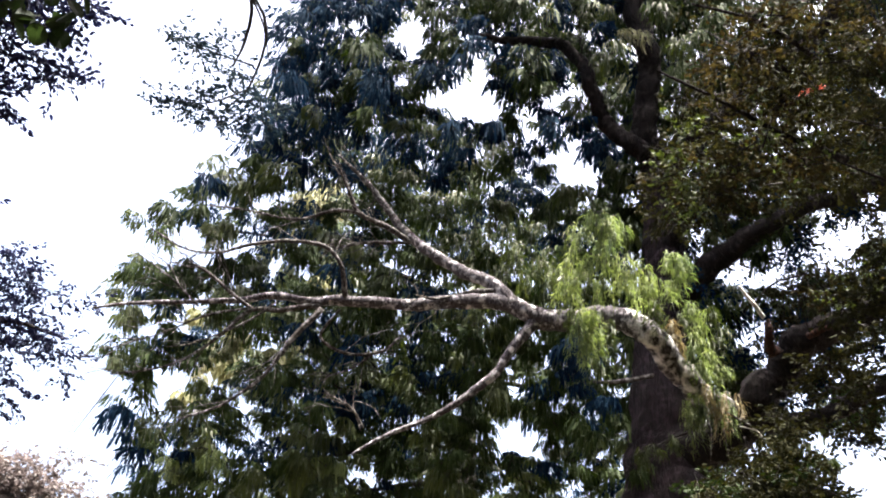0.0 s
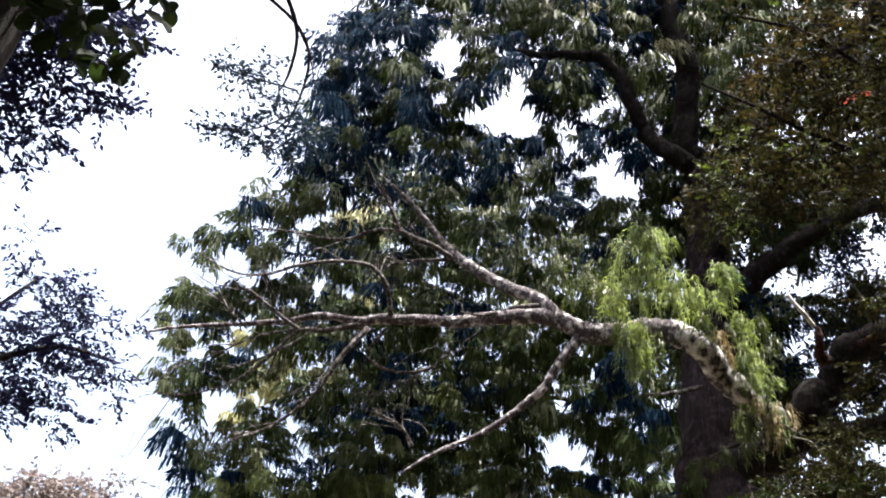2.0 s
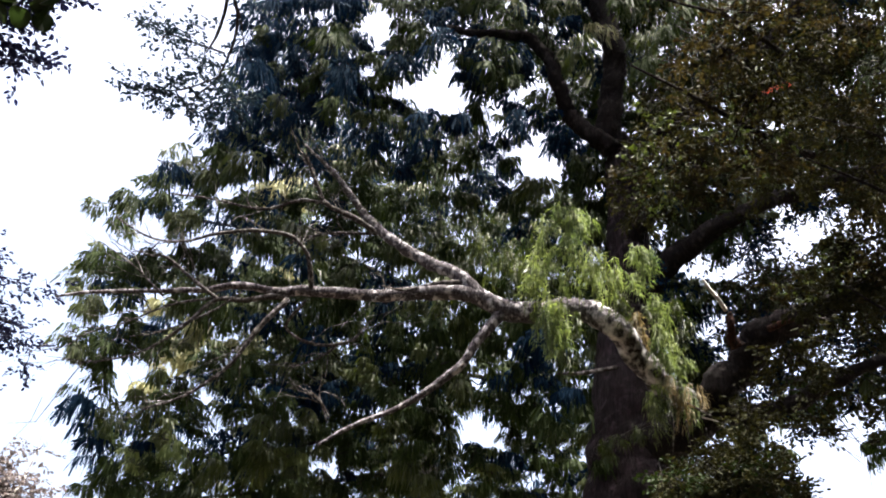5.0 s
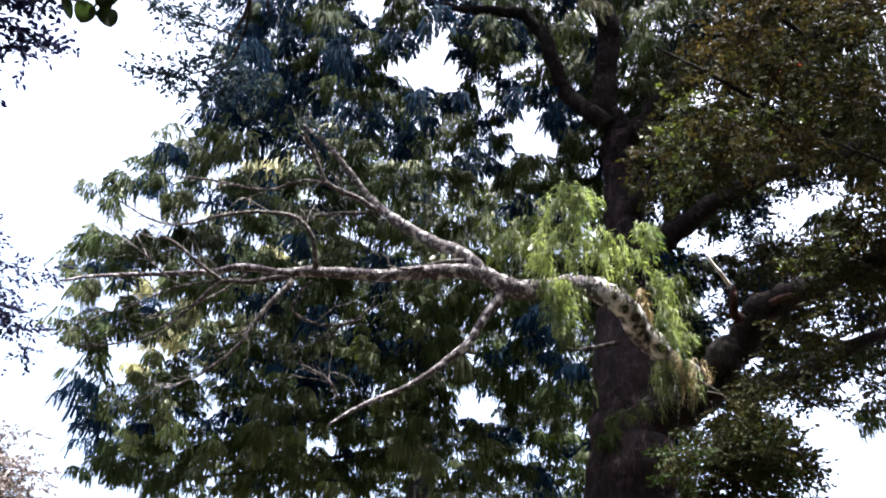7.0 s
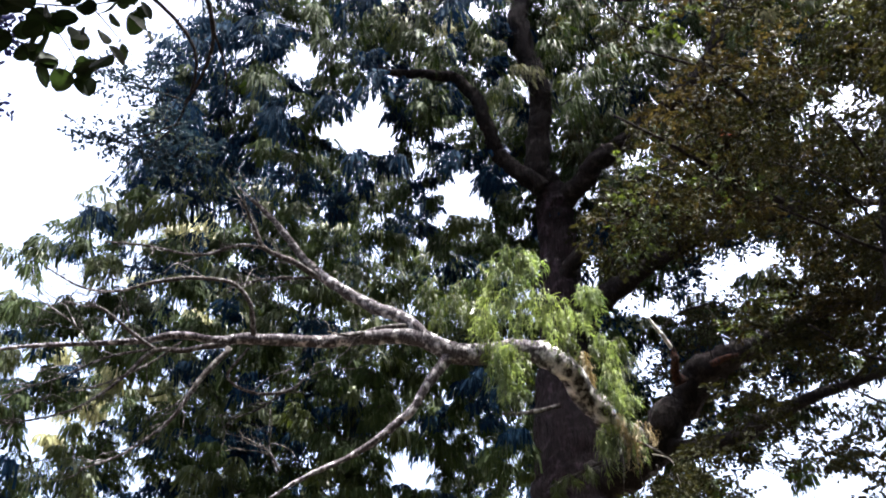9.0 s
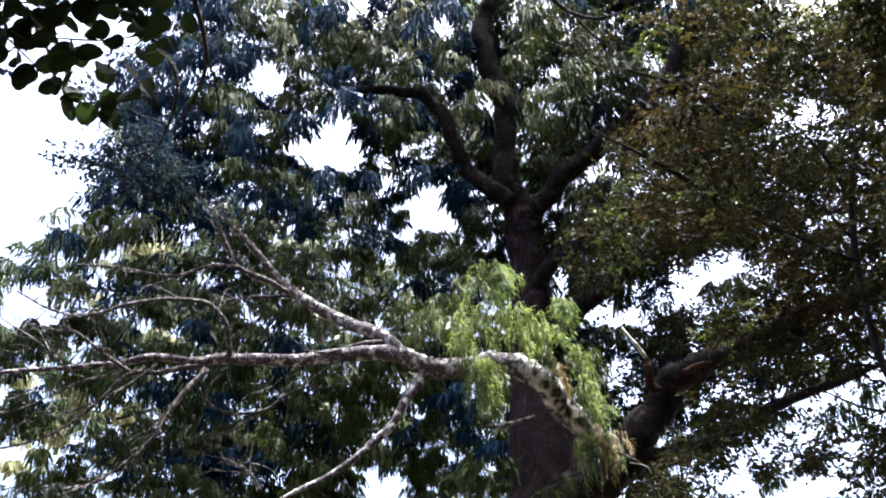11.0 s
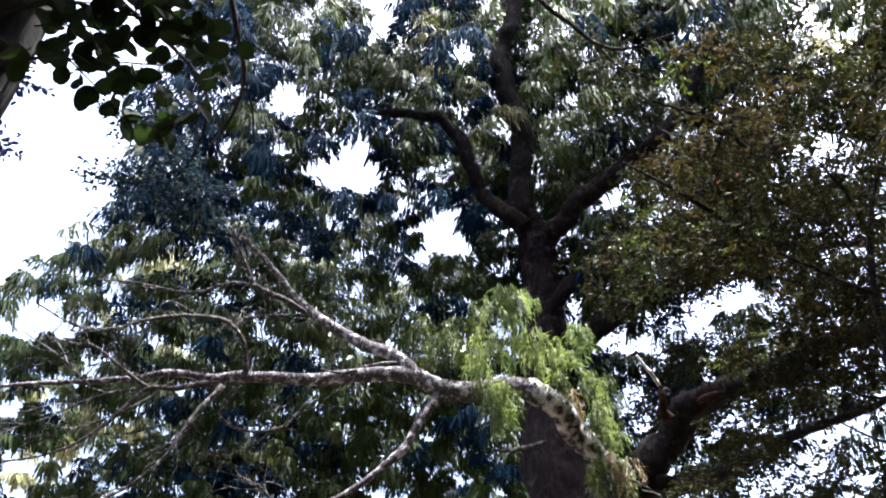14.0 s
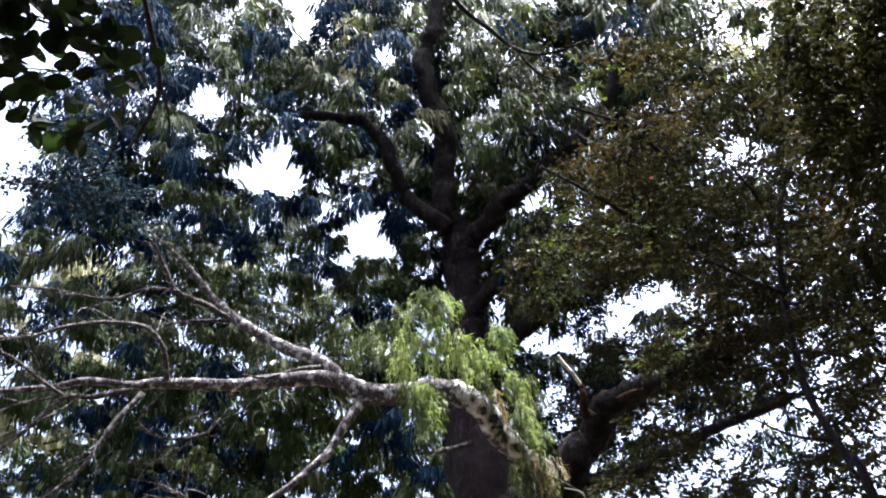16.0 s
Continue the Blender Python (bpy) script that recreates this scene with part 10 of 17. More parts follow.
# inner foliage of the crown and about the fork
tuft(rimu, 3.9, 11.65, 18.19, 0.47, 0.43, 0.38, LEAF_RIMU, 0.35, 0.26, 0.026)
tuft(rimu, 5.97, 11.37, 18.36, 0.57, 0.52, 0.47, LEAF_OLIVE, 0.3, 0.26, 0.026)
tuft(rimu, 6.75, 11.13, 18.41, 0.38, 0.35, 0.31, LEAF_RIMU, 0.27, 0.26, 0.026)
tuft(rimu, 4.09, 13.2, 18.93, 0.4, 0.36, 0.33, LEAF_OLIVE, 0.27, 0.26, 0.026)
tuft(rimu, 5.65, 13, 18.89, 0.43, 0.39, 0.35, LEAF_RIMU, 0.25, 0.26, 0.026)
tuft(rimu, 6.1, 12.03, 19.09, 0.54, 0.49, 0.44, LEAF_RIMU, 0.25, 0.26, 0.026)
tuft(rimu, 3.85, 12.89, 18.43, 0.44, 0.4, 0.36, LEAF_RIMU, 0.24, 0.26, 0.026)
tuft(rimu, 4.6, 12.97, 18.22, 0.5, 0.45, 0.41, LEAF_OLIVE, 0.33, 0.26, 0.026)
tuft(rimu, 6.13, 11.78, 16.8, 0.53, 0.48, 0.43, LEAF_OLIVE, 0.28, 0.26, 0.026)
tuft(rimu, 3.51, 13.21, 16.73, 0.44, 0.4, 0.36, LEAF_RIMU, 0.36, 0.26, 0.026)
tuft(rimu, 4.3, 13.62, 18.34, 0.45, 0.41, 0.36, LEAF_OLIVE, 0.27, 0.26, 0.026)
tuft(rimu, 4.82, 12.81, 17.38, 0.55, 0.5, 0.45, LEAF_OLIVE, 0.31, 0.26, 0.026)
tuft(rimu, 5.44, 12.52, 16.98, 0.56, 0.51, 0.46, LEAF_RIMU, 0.36, 0.26, 0.026)
tuft(rimu, 6.14, 12.55, 17.06, 0.5, 0.46, 0.41, LEAF_RIMU, 0.28, 0.26, 0.026)
tuft(rimu, 4.82, 14.46, 18.27, 0.41, 0.38, 0.34, LEAF_OLIVE, 0.28, 0.26, 0.026)
tuft(rimu, 4.47, 14.88, 17.71, 0.6, 0.54, 0.49, LEAF_RIMU, 0.3, 0.26, 0.026)
tuft(rimu, 5.84, 13.13, 16.06, 0.53, 0.48, 0.43, LEAF_OLIVE, 0.29, 0.26, 0.026)
tuft(rimu, 4.36, 14.65, 16.56, 0.4, 0.36, 0.33, LEAF_RIMU, 0.36, 0.26, 0.026)
tuft(rimu, 5.02, 14.64, 15.99, 0.43, 0.39, 0.35, LEAF_RIMU, 0.23, 0.26, 0.026)
tuft(rimu, 5.88, 15.32, 16.93, 0.41, 0.37, 0.34, LEAF_OLIVE, 0.33, 0.26, 0.026)
tuft(rimu, 4.44, 15.11, 15.4, 0.5, 0.46, 0.41, LEAF_RIMU, 0.37, 0.26, 0.026)
tuft(rimu, 5.2, 14.31, 13.28, 0.36, 0.31, 0.25, LEAF_RIMU, 0.55, 0.26, 0.026)
tuft(rimu, 5.71, 14.4, 12.86, 0.36, 0.32, 0.27, LEAF_RIMU, 0.55, 0.26, 0.026)
tuft(rimu, 5.19, 14.86, 12.57, 0.34, 0.28, 0.23, LEAF_RIMU, 0.55, 0.26, 0.026)
tuft(rimu, 5.7, 15, 12.05, 0.29, 0.24, 0.18, LEAF_SMALL, 0.55, 0.26, 0.026)
tuft(rimu, 4.5, 14.11, 13.89, 0.34, 0.29, 0.25, LEAF_RIMU, 0.55, 0.26, 0.026)
tuft(rimu, 4.16, 12.74, 15.45, 0.34, 0.29, 0.25, LEAF_RIMU, 0.55, 0.26, 0.026)
tuft(rimu, -0.36, 14.29, 14.98, 0.34, 0.28, 0.23, LEAF_RIMU, 0.55, 0.26, 0.026)
# tufts in the gap, the tan ones with sunlight put into the colour
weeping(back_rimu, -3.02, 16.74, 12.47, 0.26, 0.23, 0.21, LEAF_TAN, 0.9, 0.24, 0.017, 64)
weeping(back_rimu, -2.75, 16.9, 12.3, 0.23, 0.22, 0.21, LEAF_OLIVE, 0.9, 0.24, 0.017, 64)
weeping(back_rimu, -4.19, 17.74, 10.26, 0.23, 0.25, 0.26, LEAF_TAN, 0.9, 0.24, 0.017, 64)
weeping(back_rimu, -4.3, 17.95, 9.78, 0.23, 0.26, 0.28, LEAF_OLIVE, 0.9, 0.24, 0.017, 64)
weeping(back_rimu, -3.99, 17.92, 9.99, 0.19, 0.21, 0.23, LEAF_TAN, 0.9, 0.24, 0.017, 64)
# last boughs: beside the trunk, low at the side, and low on the second conifer
leafy(dark_tree, 2.15, 6.59, 7.59, 0.15, 0.13, 0.12, LEAF_SMALL, 1.09, 0.045)
leafy(dark_tree, 2.35, 6.49, 7.51, 0.19, 0.17, 0.15, LEAF_SMALL, 1.29, 0.045)
leafy(dark_tree, 1.95, 6.41, 7.24, 0.13, 0.12, 0.1, LEAF_SMALL, 1.45, 0.045)
leafy(dark_tree, 2.1, 5.94, 6.65, 0.14, 0.13, 0.12, LEAF_SMALL, 1.21, 0.045)
leafy(dark_tree, 1.86, 6.82, 6.97, 0.14, 0.13, 0.12, LEAF_SMALL, 1.21, 0.045)
leafy(dark_tree, 1.87, 6.12, 6.58, 0.18, 0.16, 0.14, LEAF_SMALL, 1.21, 0.045)
leafy(dark_tree, 2.33, 6.86, 7.17, 0.16, 0.14, 0.13, LEAF_SMALL, 1.03, 0.045)
leafy(dark_tree, 2.02, 6.93, 6.96, 0.19, 0.17, 0.15, LEAF_SMALL, 1.46, 0.045)
leafy(dark_tree, 1.92, 7.11, 6.79, 0.19, 0.17, 0.15, LEAF_SMALL, 1.21, 0.045)
leafy(dark_tree, 2.18, 7, 6.72, 0.2, 0.18, 0.16, LEAF_SMALL, 1.17, 0.045)
leafy(dark_tree, 2.05, 7.26, 6.65, 0.17, 0.16, 0.14, LEAF_SMALL, 1.04, 0.045)
leafy(dark_tree, 1.85, 6.57, 6.19, 0.15, 0.13, 0.12, LEAF_SMALL, 1.32, 0.045)
leafy(dark_tree, 4.64, 9.34, 6.91, 0.17, 0.15, 0.14, LEAF_SMALL, 0.52, 0.055)
leafy(dark_tree, 4.3, 9.55, 6.55, 0.23, 0.21, 0.19, LEAF_SMALL, 0.5, 0.055)
leafy(dark_tree, 3.8, 9.41, 6.04, 0.15, 0.14, 0.12, LEAF_SMALL, 0.45, 0.055)
leafy(dark_tree, 3.82, 8.71, 5.79, 0.2, 0.18, 0.17, LEAF_SMALL, 0.63, 0.055)
leafy(dark_tree, 4.8, 9.69, 6.43, 0.19, 0.17, 0.15, LEAF_SMALL, 0.52, 0.055)
leafy(dark_tree, 4.12, 10.2, 6.07, 0.18, 0.17, 0.15, LEAF_SMALL, 0.61, 0.055)
leafy(dark_tree, 4.1, 8.8, 5.84, 0.19, 0.17, 0.15, LEAF_SMALL, 0.5, 0.055)
leafy(dark_tree, 3.54, 9.94, 5.6, 0.22, 0.2, 0.18, LEAF_SMALL, 0.59, 0.055)
leafy(dark_tree, 3.08, 10.25, 5.24, 0.18, 0.17, 0.15, LEAF_SMALL, 0.62, 0.055)
leafy(dark_tree, 3.18, 9.38, 5.12, 0.2, 0.18, 0.16, LEAF_SMALL, 0.46, 0.055)
leafy(dark_tree, 3.88, 10.58, 5.34, 0.25, 0.23, 0.2, LEAF_SMALL, 0.56, 0.055)
leafy(dark_tree, 4.43, 10.11, 5.47, 0.24, 0.22, 0.2, LEAF_SMALL, 0.53, 0.055)
leafy(dark_tree, 3.94, 9.53, 5.08, 0.16, 0.15, 0.13, LEAF_SMALL, 0.62, 0.055)
tuft(back_rimu, -2.82, 19.67, 11.28, 0.55, 0.5, 0.45, LEAF_RIMU, 0.22)
tuft(back_rimu, -1.24, 19.7, 11.56, 0.53, 0.48, 0.43, LEAF_RIMU, 0.16)
tuft(back_rimu, -0.41, 20.73, 12.43, 0.6, 0.55, 0.49, LEAF_RIMU, 0.16)
tuft(back_rimu, -0.95, 21.44, 12.15, 0.67, 0.61, 0.55, LEAF_RIMU, 0.21)
tuft(back_rimu, -2.9, 20.92, 10.45, 0.56, 0.51, 0.46, LEAF_RIMU, 0.16)
tuft(back_rimu, -1.11, 20.93, 10.54, 0.47, 0.43, 0.39, LEAF_RIMU, 0.21)
tuft(back_rimu, 2.33, 21.09, 11.36, 0.47, 0.43, 0.39, LEAF_RIMU, 0.25)
tuft(back_rimu, -1.52, 20.25, 9.87, 0.5, 0.45, 0.41, LEAF_RIMU, 0.15)
tuft(back_rimu, -1.09, 20.43, 10.38, 0.56, 0.51, 0.46, LEAF_RIMU, 0.21)
tuft(back_rimu, -4.25, 20.16, 9.04, 0.5, 0.45, 0.41, LEAF_RIMU, 0.22)
tuft(back_rimu, -2.76, 22.05, 9.4, 0.52, 0.47, 0.43, LEAF_RIMU, 0.23)
tuft(back_rimu, -1.71, 21.59, 9.96, 0.59, 0.53, 0.48, LEAF_RIMU, 0.17)
tuft(back_rimu, -1.29, 21.3, 9.93, 0.51, 0.46, 0.41, LEAF_RIMU, 0.25)
tuft(back_rimu, -0.43, 22.88, 9.9, 0.63, 0.58, 0.52, LEAF_RIMU, 0.22)
tuft(back_rimu, -3.64, 20.26, 8.22, 0.49, 0.45, 0.4, LEAF_RIMU, 0.23)
tuft(back_rimu, -1.35, 21.31, 9.33, 0.5, 0.46, 0.41, LEAF_RIMU, 0.16)
tuft(back_rimu, -0.23, 20.42, 8.64, 0.59, 0.53, 0.48, LEAF_RIMU, 0.16)
tuft(back_rimu, -4.86, 22.82, 8.74, 0.57, 0.52, 0.47, LEAF_RIMU, 0.21)
tuft(back_rimu, -2.89, 20.33, 7.98, 0.5, 0.45, 0.41, LEAF_RIMU, 0.21)
tuft(back_rimu, -1.33, 21.63, 8.25, 0.51, 0.46, 0.41, LEAF_RIMU, 0.18)
tuft(back_rimu, -0.76, 19.54, 14.56, 0.48, 0.44, 0.4, LEAF_RIMU, 0.21)
tuft(back_rimu, -5.02, 20.18, 14.29, 0.71, 0.65, 0.58, LEAF_RIMU, 0.19)
tuft(back_rimu, -2.11, 18.17, 13.53, 0.58, 0.53, 0.47, LEAF_RIMU, 0.21)
tuft(back_rimu, -1.25, 19.38, 13.62, 0.51, 0.47, 0.42, LEAF_RIMU, 0.24)
tuft(back_rimu, -1.6, 21.03, 13.85, 0.58, 0.52, 0.47, LEAF_RIMU, 0.2)
tuft(back_rimu, 0.09, 19.98, 13.52, 0.53, 0.48, 0.43, LEAF_RIMU, 0.16)
# the crown goes on beyond the side of the view
leafy(dark_tree, 6.17, 5.37, 8.53, 0.2, 0.18, 0.16, LEAF_SMALL, 0.89, 0.055)
leafy(dark_tree, 5.6, 5.18, 8.04, 0.21, 0.19, 0.17, LEAF_WARM, 1.05, 0.055)
leafy(dark_tree, 5.26, 4.69, 7.43, 0.22, 0.2, 0.18, LEAF_SMALL, 0.87, 0.055)
leafy(dark_tree, 5.18, 6.5, 8.8, 0.25, 0.23, 0.21, LEAF_SMALL, 0.86, 0.055)
leafy(dark_tree, 5.1, 6.06, 8.13, 0.18, 0.17, 0.15, LEAF_SMALL, 1.04, 0.055)
leafy(dark_tree, 6, 6.3, 8.62, 0.28, 0.26, 0.23, LEAF_SMALL, 0.72, 0.055)
leafy(dark_tree, 4.85, 5.08, 7.28, 0.22, 0.2, 0.18, LEAF_SMALL, 0.81, 0.055)
leafy(dark_tree, 5.01, 4.75, 7.23, 0.23, 0.2, 0.18, LEAF_WARM, 1.05, 0.055)
leafy(dark_tree, 4.69, 5.76, 8.01, 0.22, 0.2, 0.18, LEAF_WARM, 0.91, 0.055)
leafy(dark_tree, 5.06, 5.91, 7.77, 0.21, 0.19, 0.17, LEAF_SMALL, 0.74, 0.055)
leafy(dark_tree, 5.66, 6.13, 8.04, 0.24, 0.22, 0.2, LEAF_SMALL, 0.79, 0.055)
leafy(dark_tree, 5.24, 5.45, 7.37, 0.22, 0.2, 0.18, LEAF_SMALL, 0.77, 0.055)
leafy(dark_tree, 6.66, 6.11, 8.09, 0.18, 0.17, 0.15, LEAF_SMALL, 1.12, 0.055)
leafy(dark_tree, 4.66, 6.22, 7.42, 0.21, 0.19, 0.17, LEAF_SMALL, 0.93, 0.055)
leafy(dark_tree, 5.09, 6.08, 7.57, 0.26, 0.23, 0.21, LEAF_WARM, 0.77, 0.055)
leafy(dark_tree, 5.01, 5.77, 7.42, 0.23, 0.21, 0.18, LEAF_WARM, 1.04, 0.055)
leafy(dark_tree, 6.11, 6.36, 7.76, 0.26, 0.24, 0.21, LEAF_SMALL, 0.92, 0.055)
leafy(dark_tree, 5, 5.11, 6.71, 0.19, 0.17, 0.15, LEAF_SMALL, 1, 0.055)
leafy(dark_tree, 5, 6.28, 7.4, 0.24, 0.22, 0.2, LEAF_SMALL, 0.84, 0.055)
leafy(dark_tree, 5.73, 6.66, 7.93, 0.2, 0.18, 0.16, LEAF_SMALL, 0.95, 0.055)
leafy(dark_tree, 4.82, 5.56, 6.95, 0.21, 0.19, 0.17, LEAF_WARM, 1, 0.055)
leafy(dark_tree, 6.3, 6.43, 7.89, 0.24, 0.22, 0.19, LEAF_WARM, 1, 0.055)
leafy(dark_tree, 5.33, 5.36, 6.82, 0.16, 0.14, 0.13, LEAF_SMALL, 0.91, 0.055)
leafy(dark_tree, 4.76, 6.62, 7.09, 0.23, 0.21, 0.19, LEAF_SMALL, 0.93, 0.055)
leafy(dark_tree, 4.39, 5.91, 6.69, 0.18, 0.17, 0.15, LEAF_SMALL, 0.81, 0.055)
leafy(dark_tree, 5.53, 6.53, 7.43, 0.21, 0.19, 0.17, LEAF_SMALL, 0.74, 0.055)
leafy(dark_tree, 5.07, 5.79, 6.7, 0.16, 0.15, 0.13, LEAF_WARM, 0.79, 0.055)
leafy(dark_tree, 5.87, 5.84, 6.92, 0.23, 0.21, 0.19, LEAF_SMALL, 0.71, 0.055)
leafy(dark_tree, 6.39, 6.2, 7.23, 0.27, 0.25, 0.22, LEAF_SMALL, 0.92, 0.055)
leafy(dark_tree, 4.99, 6.67, 6.91, 0.19, 0.17, 0.15, LEAF_WARM, 0.89, 0.055)
leafy(dark_tree, 5.35, 6.77, 7.26, 0.23, 0.21, 0.19, LEAF_WARM, 0.93, 0.055)
leafy(dark_tree, 5.2, 6.03, 6.68, 0.19, 0.17, 0.15, LEAF_SMALL, 0.94, 0.055)
leafy(dark_tree, 6.36, 6.82, 7.18, 0.28, 0.25, 0.23, LEAF_SMALL, 1.12, 0.055)
leafy(dark_tree, 6.68, 6.61, 7.13, 0.28, 0.25, 0.23, LEAF_SMALL, 0.7, 0.055)
leafy(dark_tree, 4.7, 6.44, 6.44, 0.17, 0.15, 0.14, LEAF_WARM, 0.84, 0.055)
leafy(dark_tree, 5.45, 6.52, 6.71, 0.25, 0.23, 0.2, LEAF_SMALL, 0.86, 0.055)
leafy(dark_tree, 5.86, 6.71, 6.7, 0.24, 0.22, 0.19, LEAF_SMALL, 1.03, 0.055)
leafy(dark_tree, 6.01, 6.32, 6.66, 0.22, 0.2, 0.18, LEAF_SMALL, 1.09, 0.055)
leafy(dark_tree, 5.47, 5.57, 6.04, 0.15, 0.14, 0.13, LEAF_SMALL, 0.8, 0.055)
leafy(dark_tree, 5.45, 7.25, 6.94, 0.2, 0.18, 0.16, LEAF_SMALL, 0.87, 0.055)
leafy(dark_tree, 5.34, 6.71, 6.51, 0.2, 0.19, 0.17, LEAF_SMALL, 1.02, 0.055)
leafy(dark_tree, 5.41, 6.38, 6.27, 0.17, 0.15, 0.14, LEAF_SMALL, 1.03, 0.055)
leafy(dark_tree, 6.34, 7.1, 6.66, 0.26, 0.24, 0.21, LEAF_SMALL, 0.87, 0.055)
leafy(dark_tree, 5.98, 6.15, 6.09, 0.25, 0.23, 0.21, LEAF_SMALL, 0.79, 0.055)
leafy(dark_tree, 5.71, 6.53, 6.01, 0.24, 0.22, 0.2, LEAF_WARM, 0.7, 0.055)
leafy(dark_tree, 5.74, 6.04, 5.8, 0.18, 0.16, 0.14, LEAF_SMALL, 0.69, 0.055)
leafy(dark_tree, 6.64, 7.82, 6.78, 0.21, 0.19, 0.18, LEAF_SMALL, 0.47, 0.055)
leafy(dark_tree, 7.37, 7.92, 7.13, 0.3, 0.27, 0.24, LEAF_SMALL, 0.45, 0.055)
leafy(dark_tree, 5.58, 7.28, 6.31, 0.22, 0.2, 0.18, LEAF_SMALL, 0.68, 0.055)
leafy(dark_tree, 6.95, 8.17, 6.9, 0.25, 0.23, 0.21, LEAF_SMALL, 0.62, 0.055)
leafy(dark_tree, 6.4, 8.53, 6.41, 0.24, 0.22, 0.19, LEAF_SMALL, 0.73, 0.055)
leafy(dark_tree, 6.71, 8.68, 6.68, 0.22, 0.2, 0.18, LEAF_SMALL, 0.46, 0.055)
leafy(dark_tree, 6.56, 7.97, 6.4, 0.2, 0.18, 0.16, LEAF_SMALL, 0.65, 0.055)
leafy(dark_tree, 7.33, 7.98, 6.12, 0.18, 0.17, 0.15, LEAF_SMALL, 0.48, 0.055)
leafy(dark_tree, 6.45, 8.69, 6.03, 0.23, 0.21, 0.19, LEAF_SMALL, 0.58, 0.055)
leafy(dark_tree, 6.56, 7.53, 5.39, 0.2, 0.18, 0.16, LEAF_SMALL, 0.56, 0.055)
leafy(dark_tree, 6.24, 8.02, 5.33, 0.26, 0.24, 0.22, LEAF_SMALL, 0.71, 0.055)

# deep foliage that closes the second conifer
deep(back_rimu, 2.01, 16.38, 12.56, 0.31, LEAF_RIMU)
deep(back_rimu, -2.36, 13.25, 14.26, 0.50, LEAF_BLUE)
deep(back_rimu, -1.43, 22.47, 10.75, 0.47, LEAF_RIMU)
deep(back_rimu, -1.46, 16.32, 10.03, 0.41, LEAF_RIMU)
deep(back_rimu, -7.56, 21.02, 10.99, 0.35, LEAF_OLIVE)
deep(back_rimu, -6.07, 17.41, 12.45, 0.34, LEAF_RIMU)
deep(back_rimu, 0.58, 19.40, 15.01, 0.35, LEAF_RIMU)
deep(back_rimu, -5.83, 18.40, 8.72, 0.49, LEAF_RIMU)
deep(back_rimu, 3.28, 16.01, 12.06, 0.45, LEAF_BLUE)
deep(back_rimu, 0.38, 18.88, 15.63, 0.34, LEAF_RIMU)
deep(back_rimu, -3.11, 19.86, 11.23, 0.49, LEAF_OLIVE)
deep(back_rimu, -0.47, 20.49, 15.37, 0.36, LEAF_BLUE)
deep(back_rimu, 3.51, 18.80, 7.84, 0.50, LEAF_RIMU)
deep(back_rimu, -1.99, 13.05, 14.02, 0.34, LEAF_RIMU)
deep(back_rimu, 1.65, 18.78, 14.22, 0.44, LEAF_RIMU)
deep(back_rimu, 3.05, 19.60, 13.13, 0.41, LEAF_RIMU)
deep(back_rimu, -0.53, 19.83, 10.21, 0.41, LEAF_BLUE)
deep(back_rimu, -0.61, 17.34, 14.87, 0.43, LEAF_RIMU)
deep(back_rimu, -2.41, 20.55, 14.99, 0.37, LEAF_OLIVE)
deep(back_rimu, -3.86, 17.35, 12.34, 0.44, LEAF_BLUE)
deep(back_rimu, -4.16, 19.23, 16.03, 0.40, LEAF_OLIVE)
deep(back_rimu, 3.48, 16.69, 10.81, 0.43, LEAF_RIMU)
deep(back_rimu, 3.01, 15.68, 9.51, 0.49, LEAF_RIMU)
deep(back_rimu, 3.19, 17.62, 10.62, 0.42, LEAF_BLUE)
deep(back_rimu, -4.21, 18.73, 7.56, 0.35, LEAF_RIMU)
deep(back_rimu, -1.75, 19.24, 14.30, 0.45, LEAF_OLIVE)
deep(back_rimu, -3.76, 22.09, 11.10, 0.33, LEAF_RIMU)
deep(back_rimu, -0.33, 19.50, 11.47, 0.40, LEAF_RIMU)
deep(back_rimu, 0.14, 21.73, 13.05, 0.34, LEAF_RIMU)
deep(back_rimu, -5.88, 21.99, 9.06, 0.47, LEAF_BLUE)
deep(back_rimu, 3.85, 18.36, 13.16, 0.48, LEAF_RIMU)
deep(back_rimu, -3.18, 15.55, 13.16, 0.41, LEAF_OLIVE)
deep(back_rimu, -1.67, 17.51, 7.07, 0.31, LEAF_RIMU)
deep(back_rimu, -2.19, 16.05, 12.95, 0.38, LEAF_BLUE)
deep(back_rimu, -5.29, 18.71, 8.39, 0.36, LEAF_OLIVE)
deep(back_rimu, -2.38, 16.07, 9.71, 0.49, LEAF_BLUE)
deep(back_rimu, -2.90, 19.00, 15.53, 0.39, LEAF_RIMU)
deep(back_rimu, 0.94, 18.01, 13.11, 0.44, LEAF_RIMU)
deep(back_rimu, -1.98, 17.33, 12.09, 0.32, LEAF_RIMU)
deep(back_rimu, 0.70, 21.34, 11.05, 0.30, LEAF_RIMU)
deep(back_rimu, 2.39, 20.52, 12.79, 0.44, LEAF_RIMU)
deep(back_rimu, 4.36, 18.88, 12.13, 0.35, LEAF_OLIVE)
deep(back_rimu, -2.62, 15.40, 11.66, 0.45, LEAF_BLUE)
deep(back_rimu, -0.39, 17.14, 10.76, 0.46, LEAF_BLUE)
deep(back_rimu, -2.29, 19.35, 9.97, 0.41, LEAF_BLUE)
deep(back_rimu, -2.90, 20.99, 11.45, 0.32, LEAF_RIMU)
